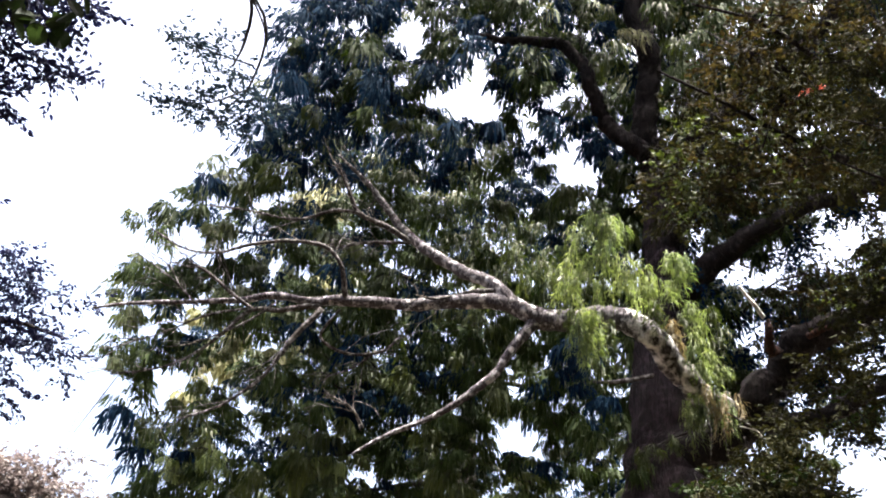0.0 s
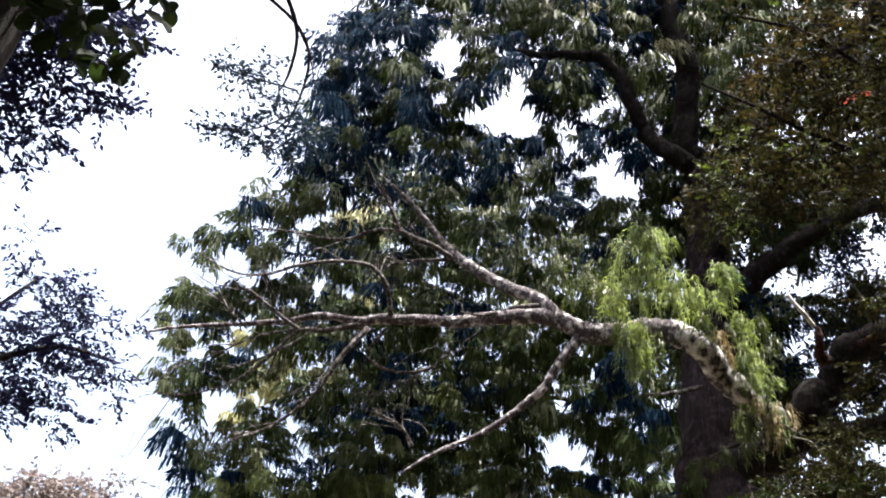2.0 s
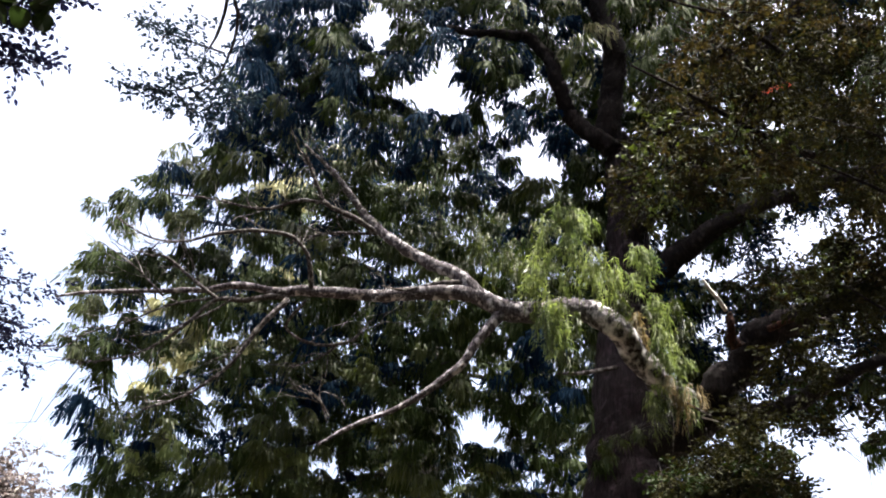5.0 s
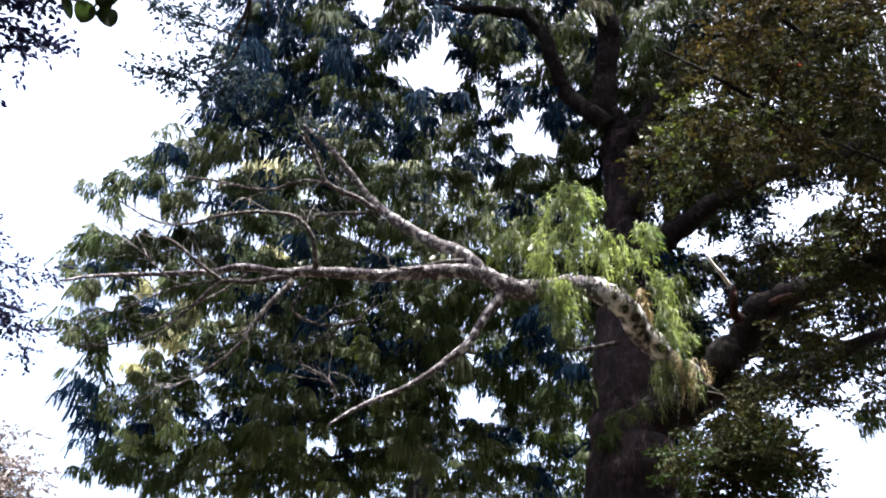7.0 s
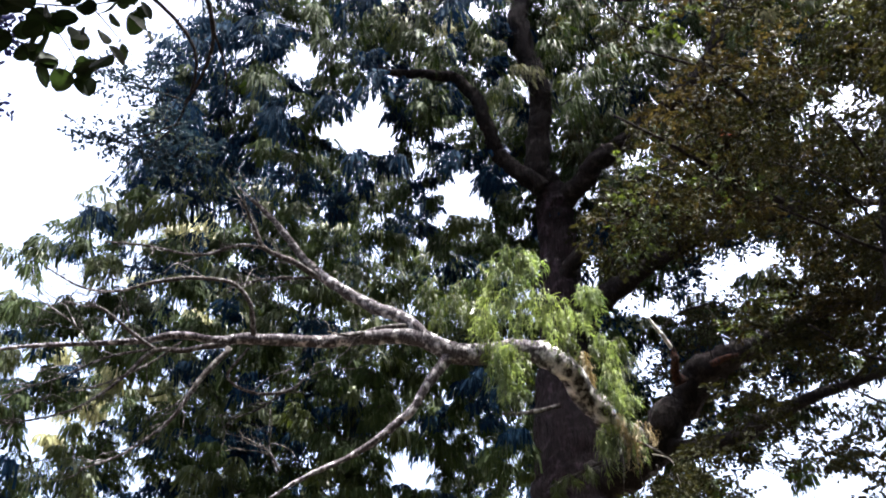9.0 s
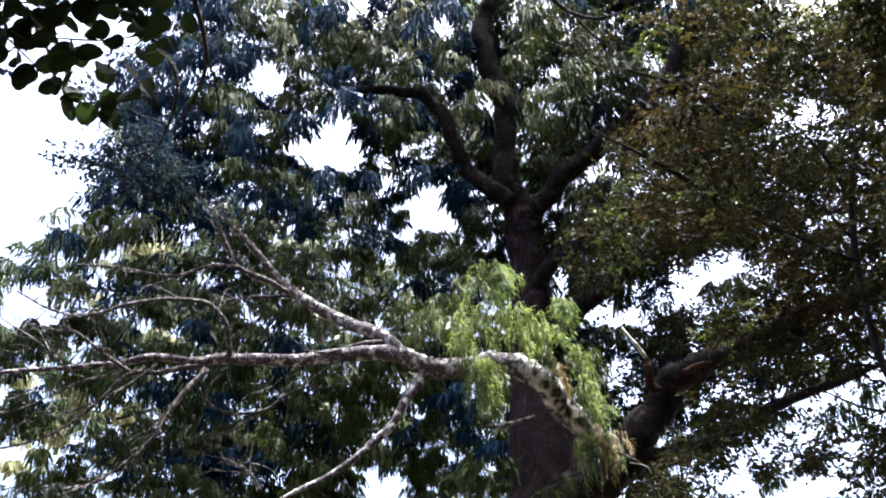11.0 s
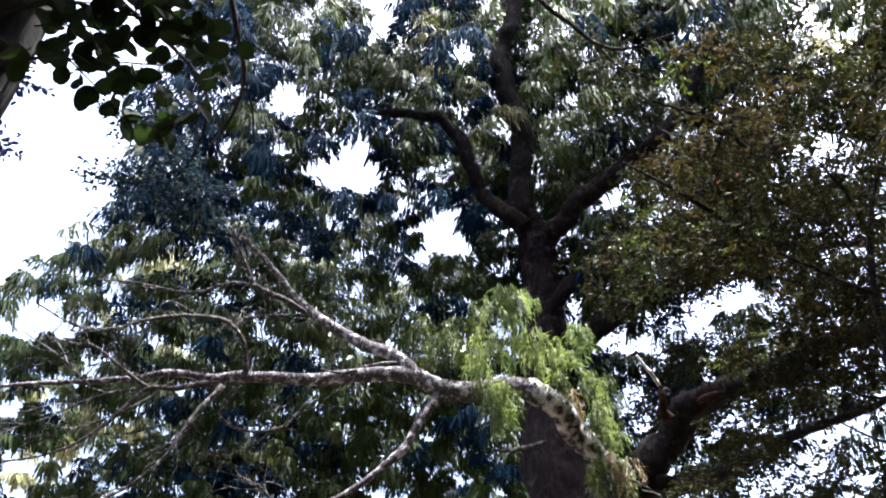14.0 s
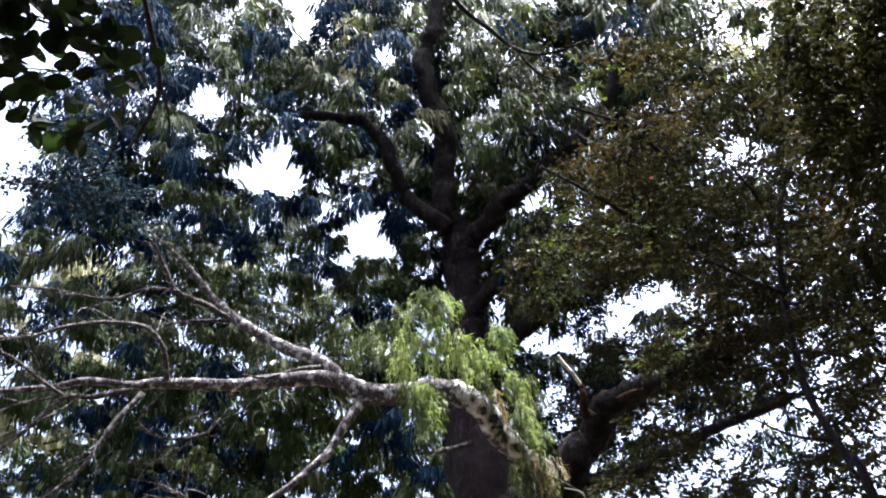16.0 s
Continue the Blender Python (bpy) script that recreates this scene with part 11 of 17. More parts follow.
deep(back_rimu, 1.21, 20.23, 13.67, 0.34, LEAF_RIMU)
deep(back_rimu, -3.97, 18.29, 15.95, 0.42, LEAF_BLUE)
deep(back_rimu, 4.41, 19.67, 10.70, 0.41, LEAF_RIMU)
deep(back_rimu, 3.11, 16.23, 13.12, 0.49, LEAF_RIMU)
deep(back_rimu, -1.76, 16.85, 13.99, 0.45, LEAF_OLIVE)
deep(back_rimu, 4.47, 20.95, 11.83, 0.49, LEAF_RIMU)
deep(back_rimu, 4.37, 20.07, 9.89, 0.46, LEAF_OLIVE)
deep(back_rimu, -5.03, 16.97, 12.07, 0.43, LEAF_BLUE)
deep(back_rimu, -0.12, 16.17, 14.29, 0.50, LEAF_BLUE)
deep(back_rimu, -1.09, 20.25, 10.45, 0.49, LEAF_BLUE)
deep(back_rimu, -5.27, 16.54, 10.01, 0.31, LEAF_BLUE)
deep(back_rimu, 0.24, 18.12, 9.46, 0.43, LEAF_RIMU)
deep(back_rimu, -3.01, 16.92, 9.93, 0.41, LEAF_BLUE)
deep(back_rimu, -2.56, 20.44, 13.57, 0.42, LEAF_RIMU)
deep(back_rimu, 3.04, 16.71, 9.42, 0.43, LEAF_RIMU)
deep(back_rimu, 3.06, 23.06, 9.33, 0.46, LEAF_RIMU)
deep(back_rimu, 2.22, 17.42, 11.41, 0.48, LEAF_RIMU)
deep(back_rimu, -5.02, 19.65, 9.33, 0.36, LEAF_RIMU)
deep(back_rimu, -2.95, 16.89, 15.08, 0.35, LEAF_RIMU)
deep(back_rimu, -1.12, 23.27, 9.93, 0.30, LEAF_RIMU)
deep(back_rimu, -5.17, 21.92, 8.62, 0.35, LEAF_RIMU)
deep(back_rimu, -4.42, 20.65, 10.70, 0.47, LEAF_RIMU)
deep(back_rimu, -5.49, 19.01, 12.05, 0.44, LEAF_OLIVE)
deep(back_rimu, 0.31, 21.33, 13.42, 0.34, LEAF_BLUE)
deep(back_rimu, -6.78, 20.45, 12.47, 0.32, LEAF_RIMU)
deep(back_rimu, -1.69, 21.18, 11.70, 0.41, LEAF_RIMU)
deep(back_rimu, 1.46, 20.20, 13.12, 0.35, LEAF_OLIVE)
deep(back_rimu, -2.32, 19.82, 8.65, 0.33, LEAF_RIMU)
deep(back_rimu, 1.72, 17.42, 7.68, 0.37, LEAF_OLIVE)
deep(back_rimu, -4.71, 21.30, 9.91, 0.38, LEAF_BLUE)
deep(back_rimu, 4.05, 19.55, 13.08, 0.31, LEAF_BLUE)
deep(back_rimu, -4.45, 18.85, 8.27, 0.34, LEAF_BLUE)
deep(back_rimu, -4.53, 18.16, 6.82, 0.33, LEAF_RIMU)
deep(back_rimu, 3.15, 18.43, 9.27, 0.40, LEAF_BLUE)
deep(back_rimu, -2.70, 14.77, 12.64, 0.43, LEAF_BLUE)
deep(back_rimu, -2.58, 18.50, 9.27, 0.33, LEAF_BLUE)
deep(back_rimu, 0.19, 17.95, 14.46, 0.41, LEAF_RIMU)
deep(back_rimu, -0.86, 18.22, 7.01, 0.32, LEAF_OLIVE)
deep(back_rimu, 3.59, 19.02, 13.97, 0.49, LEAF_BLUE)
deep(back_rimu, 1.31, 17.14, 13.80, 0.37, LEAF_BLUE)
deep(back_rimu, -1.31, 18.20, 13.34, 0.38, LEAF_BLUE)
deep(back_rimu, -4.93, 21.02, 7.85, 0.40, LEAF_RIMU)
deep(back_rimu, 3.35, 19.20, 7.35, 0.41, LEAF_BLUE)
deep(back_rimu, -3.06, 14.93, 14.06, 0.44, LEAF_BLUE)
deep(back_rimu, -0.98, 20.03, 15.92, 0.31, LEAF_BLUE)
deep(back_rimu, -2.97, 17.93, 10.91, 0.33, LEAF_OLIVE)
deep(back_rimu, 1.55, 16.32, 12.93, 0.49, LEAF_RIMU)
deep(back_rimu, -3.11, 20.17, 13.41, 0.45, LEAF_BLUE)
deep(back_rimu, 4.39, 19.11, 11.09, 0.43, LEAF_BLUE)
deep(back_rimu, -2.20, 19.10, 17.07, 0.45, LEAF_RIMU)
deep(back_rimu, 2.28, 17.80, 7.97, 0.35, LEAF_BLUE)
deep(back_rimu, -0.63, 15.78, 14.69, 0.32, LEAF_RIMU)
deep(back_rimu, 0.69, 17.73, 8.95, 0.40, LEAF_RIMU)
deep(back_rimu, -0.98, 18.07, 16.17, 0.32, LEAF_BLUE)
deep(back_rimu, -3.30, 19.99, 8.18, 0.38, LEAF_BLUE)
deep(back_rimu, 2.68, 17.11, 11.29, 0.48, LEAF_RIMU)
deep(back_rimu, -0.51, 18.46, 9.03, 0.41, LEAF_RIMU)
deep(back_rimu, -1.98, 18.86, 11.06, 0.38, LEAF_RIMU)
deep(back_rimu, 2.92, 16.14, 10.19, 0.35, LEAF_BLUE)
deep(back_rimu, 0.89, 18.33, 10.29, 0.34, LEAF_RIMU)
deep(back_rimu, 0.35, 14.83, 12.27, 0.37, LEAF_RIMU)
deep(back_rimu, 2.06, 19.80, 13.94, 0.41, LEAF_RIMU)
deep(back_rimu, 3.76, 19.67, 8.91, 0.36, LEAF_BLUE)
deep(back_rimu, -2.76, 18.89, 16.27, 0.48, LEAF_RIMU)
deep(back_rimu, 0.72, 21.64, 13.28, 0.45, LEAF_BLUE)
deep(back_rimu, -2.69, 15.43, 15.19, 0.34, LEAF_BLUE)
deep(back_rimu, -1.63, 20.70, 12.73, 0.34, LEAF_BLUE)
deep(back_rimu, -3.49, 17.51, 10.72, 0.36, LEAF_BLUE)
deep(back_rimu, -2.96, 20.59, 12.38, 0.31, LEAF_RIMU)
deep(back_rimu, 2.03, 16.45, 11.93, 0.45, LEAF_RIMU)
deep(back_rimu, 1.44, 18.82, 13.63, 0.41, LEAF_OLIVE)
deep(back_rimu, -3.69, 19.06, 13.39, 0.45, LEAF_RIMU)
deep(back_rimu, -2.95, 19.64, 8.71, 0.31, LEAF_BLUE)
deep(back_rimu, -4.30, 21.64, 11.33, 0.39, LEAF_RIMU)
deep(back_rimu, 1.63, 17.76, 11.59, 0.34, LEAF_RIMU)
deep(back_rimu, -4.27, 23.65, 8.23, 0.42, LEAF_RIMU)
deep(back_rimu, -0.74, 18.45, 12.00, 0.30, LEAF_BLUE)
deep(back_rimu, -3.00, 17.50, 7.72, 0.35, LEAF_BLUE)
deep(back_rimu, 2.73, 16.76, 10.71, 0.37, LEAF_BLUE)
deep(back_rimu, 0.30, 19.45, 14.11, 0.35, LEAF_RIMU)
deep(back_rimu, 3.73, 21.29, 10.90, 0.36, LEAF_RIMU)
deep(back_rimu, -3.82, 16.49, 14.88, 0.32, LEAF_OLIVE)
deep(back_rimu, -3.37, 20.60, 12.77, 0.45, LEAF_BLUE)
deep(back_rimu, 3.17, 17.97, 13.71, 0.43, LEAF_BLUE)
deep(back_rimu, 3.28, 16.73, 9.09, 0.46, LEAF_RIMU)
deep(back_rimu, -6.47, 21.47, 8.40, 0.48, LEAF_BLUE)
deep(back_rimu, 0.02, 16.51, 11.92, 0.37, LEAF_RIMU)
deep(back_rimu, 2.52, 15.96, 11.62, 0.49, LEAF_OLIVE)
deep(back_rimu, -4.83, 20.99, 13.79, 0.42, LEAF_BLUE)
deep(back_rimu, 2.34, 19.77, 10.57, 0.41, LEAF_BLUE)
deep(back_rimu, -1.36, 18.80, 10.85, 0.38, LEAF_BLUE)
deep(back_rimu, -0.81, 19.58, 12.07, 0.49, LEAF_RIMU)
deep(back_rimu, 3.04, 19.60, 15.13, 0.50, LEAF_OLIVE)
deep(back_rimu, 1.54, 21.03, 12.56, 0.36, LEAF_OLIVE)
deep(back_rimu, -1.04, 14.55, 12.61, 0.34, LEAF_RIMU)
deep(back_rimu, -5.72, 21.97, 12.25, 0.49, LEAF_BLUE)
deep(back_rimu, -3.95, 21.76, 10.11, 0.46, LEAF_OLIVE)
deep(back_rimu, -6.71, 20.77, 13.21, 0.35, LEAF_BLUE)
deep(back_rimu, -2.13, 18.36, 15.83, 0.33, LEAF_RIMU)
deep(back_rimu, -1.77, 22.56, 11.75, 0.45, LEAF_RIMU)
deep(back_rimu, -1.43, 16.93, 13.72, 0.44, LEAF_RIMU)
deep(back_rimu, -0.73, 20.69, 11.09, 0.39, LEAF_RIMU)
deep(back_rimu, -0.85, 17.68, 12.89, 0.37, LEAF_RIMU)
deep(back_rimu, 1.34, 16.21, 10.21, 0.41, LEAF_RIMU)
deep(back_rimu, -3.06, 21.20, 9.96, 0.45, LEAF_RIMU)
deep(back_rimu, -5.67, 18.76, 13.62, 0.46, LEAF_BLUE)
deep(back_rimu, -1.27, 14.81, 11.79, 0.44, LEAF_RIMU)
deep(back_rimu, 4.10, 20.82, 13.19, 0.30, LEAF_RIMU)
deep(back_rimu, -0.85, 18.68, 14.29, 0.48, LEAF_BLUE)
deep(back_rimu, -5.95, 16.87, 10.43, 0.47, LEAF_OLIVE)
deep(back_rimu, -2.51, 20.75, 7.53, 0.36, LEAF_BLUE)
deep(back_rimu, -3.10, 18.35, 14.69, 0.44, LEAF_OLIVE)
deep(back_rimu, 3.03, 21.46, 13.27, 0.40, LEAF_OLIVE)
deep(back_rimu, -1.51, 18.68, 6.97, 0.49, LEAF_OLIVE)
deep(back_rimu, 1.70, 19.80, 13.63, 0.31, LEAF_RIMU)
deep(back_rimu, -0.42, 18.40, 12.32, 0.43, LEAF_BLUE)
deep(back_rimu, -5.88, 18.77, 8.54, 0.32, LEAF_RIMU)
deep(back_rimu, -4.27, 19.76, 15.37, 0.43, LEAF_BLUE)
deep(back_rimu, -0.21, 20.37, 9.25, 0.36, LEAF_BLUE)
deep(back_rimu, 1.37, 21.32, 10.46, 0.34, LEAF_OLIVE)
deep(back_rimu, 3.06, 16.71, 11.73, 0.41, LEAF_OLIVE)
deep(back_rimu, 2.21, 15.28, 11.69, 0.48, LEAF_BLUE)
deep(back_rimu, -3.16, 16.46, 10.67, 0.48, LEAF_BLUE)
deep(back_rimu, 0.65, 15.40, 13.21, 0.37, LEAF_RIMU)
deep(back_rimu, -1.44, 22.99, 8.40, 0.39, LEAF_BLUE)
deep(back_rimu, -0.40, 19.06, 10.31, 0.41, LEAF_BLUE)
deep(back_rimu, -3.77, 19.37, 8.15, 0.37, LEAF_RIMU)
deep(back_rimu, -3.79, 16.97, 16.40, 0.43, LEAF_RIMU)
deep(back_rimu, -0.36, 18.65, 7.30, 0.45, LEAF_RIMU)
deep(back_rimu, -2.52, 17.11, 12.29, 0.39, LEAF_BLUE)
deep(back_rimu, -3.51, 14.38, 13.66, 0.33, LEAF_OLIVE)
deep(back_rimu, -1.81, 16.72, 8.95, 0.31, LEAF_OLIVE)
deep(back_rimu, -4.30, 21.08, 8.27, 0.40, LEAF_RIMU)
deep(back_rimu, 1.05, 16.24, 10.50, 0.45, LEAF_RIMU)
deep(back_rimu, -3.34, 16.61, 11.56, 0.32, LEAF_OLIVE)
deep(back_rimu, 2.25, 22.76, 9.12, 0.39, LEAF_OLIVE)
deep(back_rimu, 4.99, 21.43, 9.65, 0.38, LEAF_BLUE)
deep(back_rimu, 2.57, 19.35, 11.67, 0.47, LEAF_OLIVE)
deep(back_rimu, -3.98, 21.60, 12.44, 0.45, LEAF_OLIVE)
deep(back_rimu, 0.47, 18.76, 13.02, 0.49, LEAF_BLUE)
deep(back_rimu, 4.23, 19.89, 7.42, 0.44, LEAF_BLUE)
deep(back_rimu, -5.57, 21.14, 8.37, 0.46, LEAF_BLUE)
deep(back_rimu, -4.62, 19.13, 12.33, 0.38, LEAF_RIMU)
deep(back_rimu, -3.18, 22.94, 9.52, 0.44, LEAF_RIMU)
deep(back_rimu, -6.23, 21.41, 11.37, 0.33, LEAF_OLIVE)
deep(back_rimu, 2.46, 17.59, 9.49, 0.48, LEAF_RIMU)
deep(back_rimu, -2.65, 18.48, 9.67, 0.42, LEAF_RIMU)
deep(back_rimu, -4.41, 17.96, 14.73, 0.39, LEAF_BLUE)
deep(back_rimu, 4.26, 19.58, 12.00, 0.43, LEAF_RIMU)
deep(back_rimu, 0.74, 16.63, 11.10, 0.43, LEAF_OLIVE)
deep(back_rimu, 0.63, 18.01, 13.54, 0.42, LEAF_BLUE)
deep(back_rimu, 0.76, 16.32, 10.16, 0.41, LEAF_OLIVE)
deep(back_rimu, 3.11, 21.59, 7.86, 0.36, LEAF_RIMU)
deep(back_rimu, -4.32, 20.54, 9.07, 0.46, LEAF_BLUE)
deep(back_rimu, 0.76, 18.63, 8.09, 0.33, LEAF_RIMU)
deep(back_rimu, -2.56, 21.86, 12.50, 0.31, LEAF_BLUE)
deep(back_rimu, -2.88, 15.10, 14.51, 0.44, LEAF_RIMU)
deep(back_rimu, 2.11, 20.58, 11.53, 0.46, LEAF_RIMU)
deep(back_rimu, -5.15, 19.27, 8.77, 0.42, LEAF_BLUE)
deep(back_rimu, -2.06, 17.89, 11.12, 0.39, LEAF_OLIVE)
deep(back_rimu, -5.29, 22.38, 10.48, 0.43, LEAF_OLIVE)
deep(back_rimu, 0.38, 22.20, 8.07, 0.34, LEAF_OLIVE)
deep(back_rimu, -1.19, 21.35, 9.75, 0.43, LEAF_BLUE)
deep(back_rimu, -3.93, 22.61, 8.81, 0.33, LEAF_RIMU)
deep(back_rimu, 2.01, 20.21, 7.52, 0.49, LEAF_OLIVE)
deep(back_rimu, -3.74, 19.22, 16.97, 0.49, LEAF_BLUE)
deep(back_rimu, 0.57, 23.62, 9.26, 0.40, LEAF_BLUE)
deep(back_rimu, -0.20, 16.22, 10.55, 0.40, LEAF_BLUE)
deep(back_rimu, -0.08, 16.33, 12.47, 0.45, LEAF_RIMU)
deep(back_rimu, 1.31, 21.69, 11.42, 0.37, LEAF_RIMU)
deep(back_rimu, -0.44, 22.18, 9.66, 0.39, LEAF_BLUE)
deep(back_rimu, -0.33, 19.30, 17.18, 0.37, LEAF_BLUE)
deep(back_rimu, 3.38, 22.66, 9.21, 0.40, LEAF_BLUE)
deep(back_rimu, -3.15, 15.53, 15.24, 0.50, LEAF_BLUE)
deep(back_rimu, 0.63, 18.76, 10.85, 0.40, LEAF_OLIVE)
deep(back_rimu, -3.44, 22.18, 8.00, 0.36, LEAF_RIMU)
deep(back_rimu, -5.17, 21.42, 12.65, 0.47, LEAF_RIMU)
deep(back_rimu, -6.38, 18.75, 9.58, 0.32, LEAF_RIMU)
deep(back_rimu, -1.78, 15.93, 10.83, 0.48, LEAF_BLUE)
deep(back_rimu, -4.62, 21.33, 11.48, 0.41, LEAF_OLIVE)
deep(back_rimu, 1.73, 17.13, 14.14, 0.40, LEAF_BLUE)
deep(back_rimu, 0.04, 20.84, 7.89, 0.41, LEAF_RIMU)
deep(back_rimu, 1.59, 20.85, 7.80, 0.33, LEAF_RIMU)
deep(back_rimu, 4.43, 19.96, 8.08, 0.30, LEAF_RIMU)
deep(back_rimu, -0.80, 17.06, 9.80, 0.41, LEAF_OLIVE)
deep(back_rimu, -3.74, 19.13, 14.16, 0.38, LEAF_RIMU)
deep(back_rimu, -1.54, 18.71, 9.60, 0.33, LEAF_BLUE)
deep(back_rimu, -6.54, 19.67, 13.24, 0.30, LEAF_OLIVE)
deep(back_rimu, -5.96, 18.15, 9.76, 0.41, LEAF_BLUE)
deep(back_rimu, 0.83, 22.66, 8.64, 0.34, LEAF_BLUE)
deep(back_rimu, 1.62, 17.31, 10.37, 0.49, LEAF_RIMU)
deep(back_rimu, 3.52, 22.93, 9.82, 0.41, LEAF_RIMU)
deep(back_rimu, 3.85, 18.87, 9.03, 0.41, LEAF_RIMU)
deep(back_rimu, 2.78, 17.42, 10.41, 0.33, LEAF_BLUE)
deep(back_rimu, -2.62, 20.06, 9.54, 0.47, LEAF_BLUE)
deep(back_rimu, 2.11, 21.20, 8.26, 0.34, LEAF_BLUE)
deep(back_rimu, -0.07, 17.65, 9.92, 0.32, LEAF_RIMU)
deep(back_rimu, 3.20, 18.54, 8.62, 0.31, LEAF_BLUE)
deep(back_rimu, 3.90, 17.25, 9.13, 0.48, LEAF_RIMU)
deep(back_rimu, -2.17, 18.64, 15.53, 0.44, LEAF_RIMU)
deep(back_rimu, -2.69, 19.39, 13.25, 0.48, LEAF_BLUE)
deep(back_rimu, -3.27, 19.05, 6.94, 0.34, LEAF_OLIVE)
deep(back_rimu, 0.13, 16.00, 13.88, 0.43, LEAF_RIMU)
deep(back_rimu, 0.16, 22.88, 9.90, 0.41, LEAF_RIMU)
deep(back_rimu, -4.84, 19.07, 14.25, 0.44, LEAF_BLUE)
deep(back_rimu, 1.49, 22.55, 9.52, 0.41, LEAF_BLUE)
deep(back_rimu, -0.30, 19.53, 8.26, 0.30, LEAF_RIMU)
deep(back_rimu, -4.30, 16.56, 9.34, 0.35, LEAF_BLUE)
deep(back_rimu, -3.49, 22.07, 11.63, 0.32, LEAF_BLUE)
deep(back_rimu, -1.36, 17.90, 12.64, 0.35, LEAF_BLUE)
deep(back_rimu, 1.49, 19.12, 8.39, 0.36, LEAF_OLIVE)
deep(back_rimu, -2.72, 17.25, 8.71, 0.38, LEAF_OLIVE)
deep(back_rimu, 1.54, 19.39, 7.77, 0.46, LEAF_RIMU)
deep(back_rimu, -0.49, 20.37, 14.74, 0.36, LEAF_BLUE)
deep(back_rimu, -1.16, 16.54, 10.62, 0.35, LEAF_RIMU)
deep(back_rimu, -1.43, 18.57, 7.99, 0.40, LEAF_OLIVE)
deep(back_rimu, -1.81, 22.51, 10.76, 0.45, LEAF_RIMU)
deep(back_rimu, -1.90, 17.96, 7.64, 0.45, LEAF_OLIVE)
# far side of the great tree's crown
deep(rimu, 8.01, 14.19, 10.90, 0.31, LEAF_OLIVE)
deep(rimu, 7.85, 16.91, 9.55, 0.31, LEAF_RIMU)
deep(rimu, 6.61, 11.60, 14.71, 0.29, LEAF_RIMU)
deep(rimu, 5.16, 12.73, 14.10, 0.37, LEAF_BLUE)
deep(rimu, 3.43, 15.09, 15.07, 0.31, LEAF_RIMU)
deep(rimu, 8.94, 14.02, 10.83, 0.37, LEAF_RIMU)
deep(rimu, 5.39, 14.19, 16.04, 0.35, LEAF_BLUE)
deep(rimu, -0.71, 13.62, 15.57, 0.29, LEAF_RIMU)
deep(rimu, 0.81, 12.48, 15.14, 0.38, LEAF_OLIVE)
deep(rimu, 3.33, 11.44, 12.71, 0.35, LEAF_RIMU)
deep(rimu, 4.78, 13.03, 14.42, 0.39, LEAF_BLUE)
deep(rimu, 3.74, 11.18, 12.81, 0.29, LEAF_RIMU)
deep(rimu, 4.68, 15.13, 14.72, 0.30, LEAF_BLUE)
deep(rimu, 2.13, 14.47, 15.73, 0.33, LEAF_RIMU)
deep(rimu, 6.47, 12.67, 12.43, 0.32, LEAF_BLUE)
deep(rimu, -0.18, 13.03, 16.80, 0.33, LEAF_RIMU)
deep(rimu, 4.39, 11.86, 11.52, 0.38, LEAF_RIMU)
deep(rimu, 1.06, 12.32, 15.82, 0.31, LEAF_BLUE)
deep(rimu, -0.66, 12.08, 15.83, 0.37, LEAF_OLIVE)
deep(rimu, 2.41, 12.22, 13.45, 0.37, LEAF_OLIVE)
deep(rimu, 5.28, 9.17, 13.54, 0.40, LEAF_BLUE)
deep(rimu, 7.19, 12.72, 8.93, 0.37, LEAF_RIMU)
deep(rimu, 3.12, 14.06, 13.31, 0.36, LEAF_RIMU)
deep(rimu, 4.77, 11.45, 11.82, 0.41, LEAF_RIMU)
deep(rimu, 6.90, 10.64, 12.24, 0.41, LEAF_OLIVE)
deep(rimu, 4.81, 12.43, 11.63, 0.31, LEAF_RIMU)
deep(rimu, 4.94, 14.64, 15.21, 0.37, LEAF_RIMU)
deep(rimu, 1.59, 14.56, 14.20, 0.28, LEAF_BLUE)
deep(rimu, 5.88, 13.30, 9.31, 0.35, LEAF_BLUE)
deep(rimu, 7.64, 13.01, 14.59, 0.39, LEAF_RIMU)
deep(rimu, 2.67, 14.15, 14.24, 0.32, LEAF_RIMU)
deep(rimu, 9.37, 11.68, 15.28, 0.29, LEAF_RIMU)
deep(rimu, 0.47, 13.68, 16.40, 0.39, LEAF_RIMU)
deep(rimu, 5.22, 11.09, 12.18, 0.36, LEAF_OLIVE)
deep(rimu, 6.91, 12.80, 12.35, 0.40, LEAF_RIMU)
deep(rimu, 6.86, 16.24, 12.76, 0.27, LEAF_BLUE)
deep(rimu, 2.30, 13.20, 15.70, 0.32, LEAF_OLIVE)
deep(rimu, 4.39, 13.57, 12.75, 0.41, LEAF_RIMU)
deep(rimu, 5.66, 14.61, 11.95, 0.30, LEAF_RIMU)
deep(rimu, 6.75, 13.73, 8.04, 0.26, LEAF_RIMU)
deep(rimu, 9.48, 14.02, 8.58, 0.29, LEAF_RIMU)
deep(rimu, 8.29, 13.59, 13.95, 0.28, LEAF_OLIVE)
deep(rimu, 6.85, 12.09, 11.98, 0.28, LEAF_RIMU)
deep(rimu, 8.96, 13.54, 9.95, 0.39, LEAF_OLIVE)
deep(rimu, 10.58, 14.01, 11.33, 0.30, LEAF_BLUE)
deep(rimu, 6.16, 15.87, 13.31, 0.42, LEAF_BLUE)
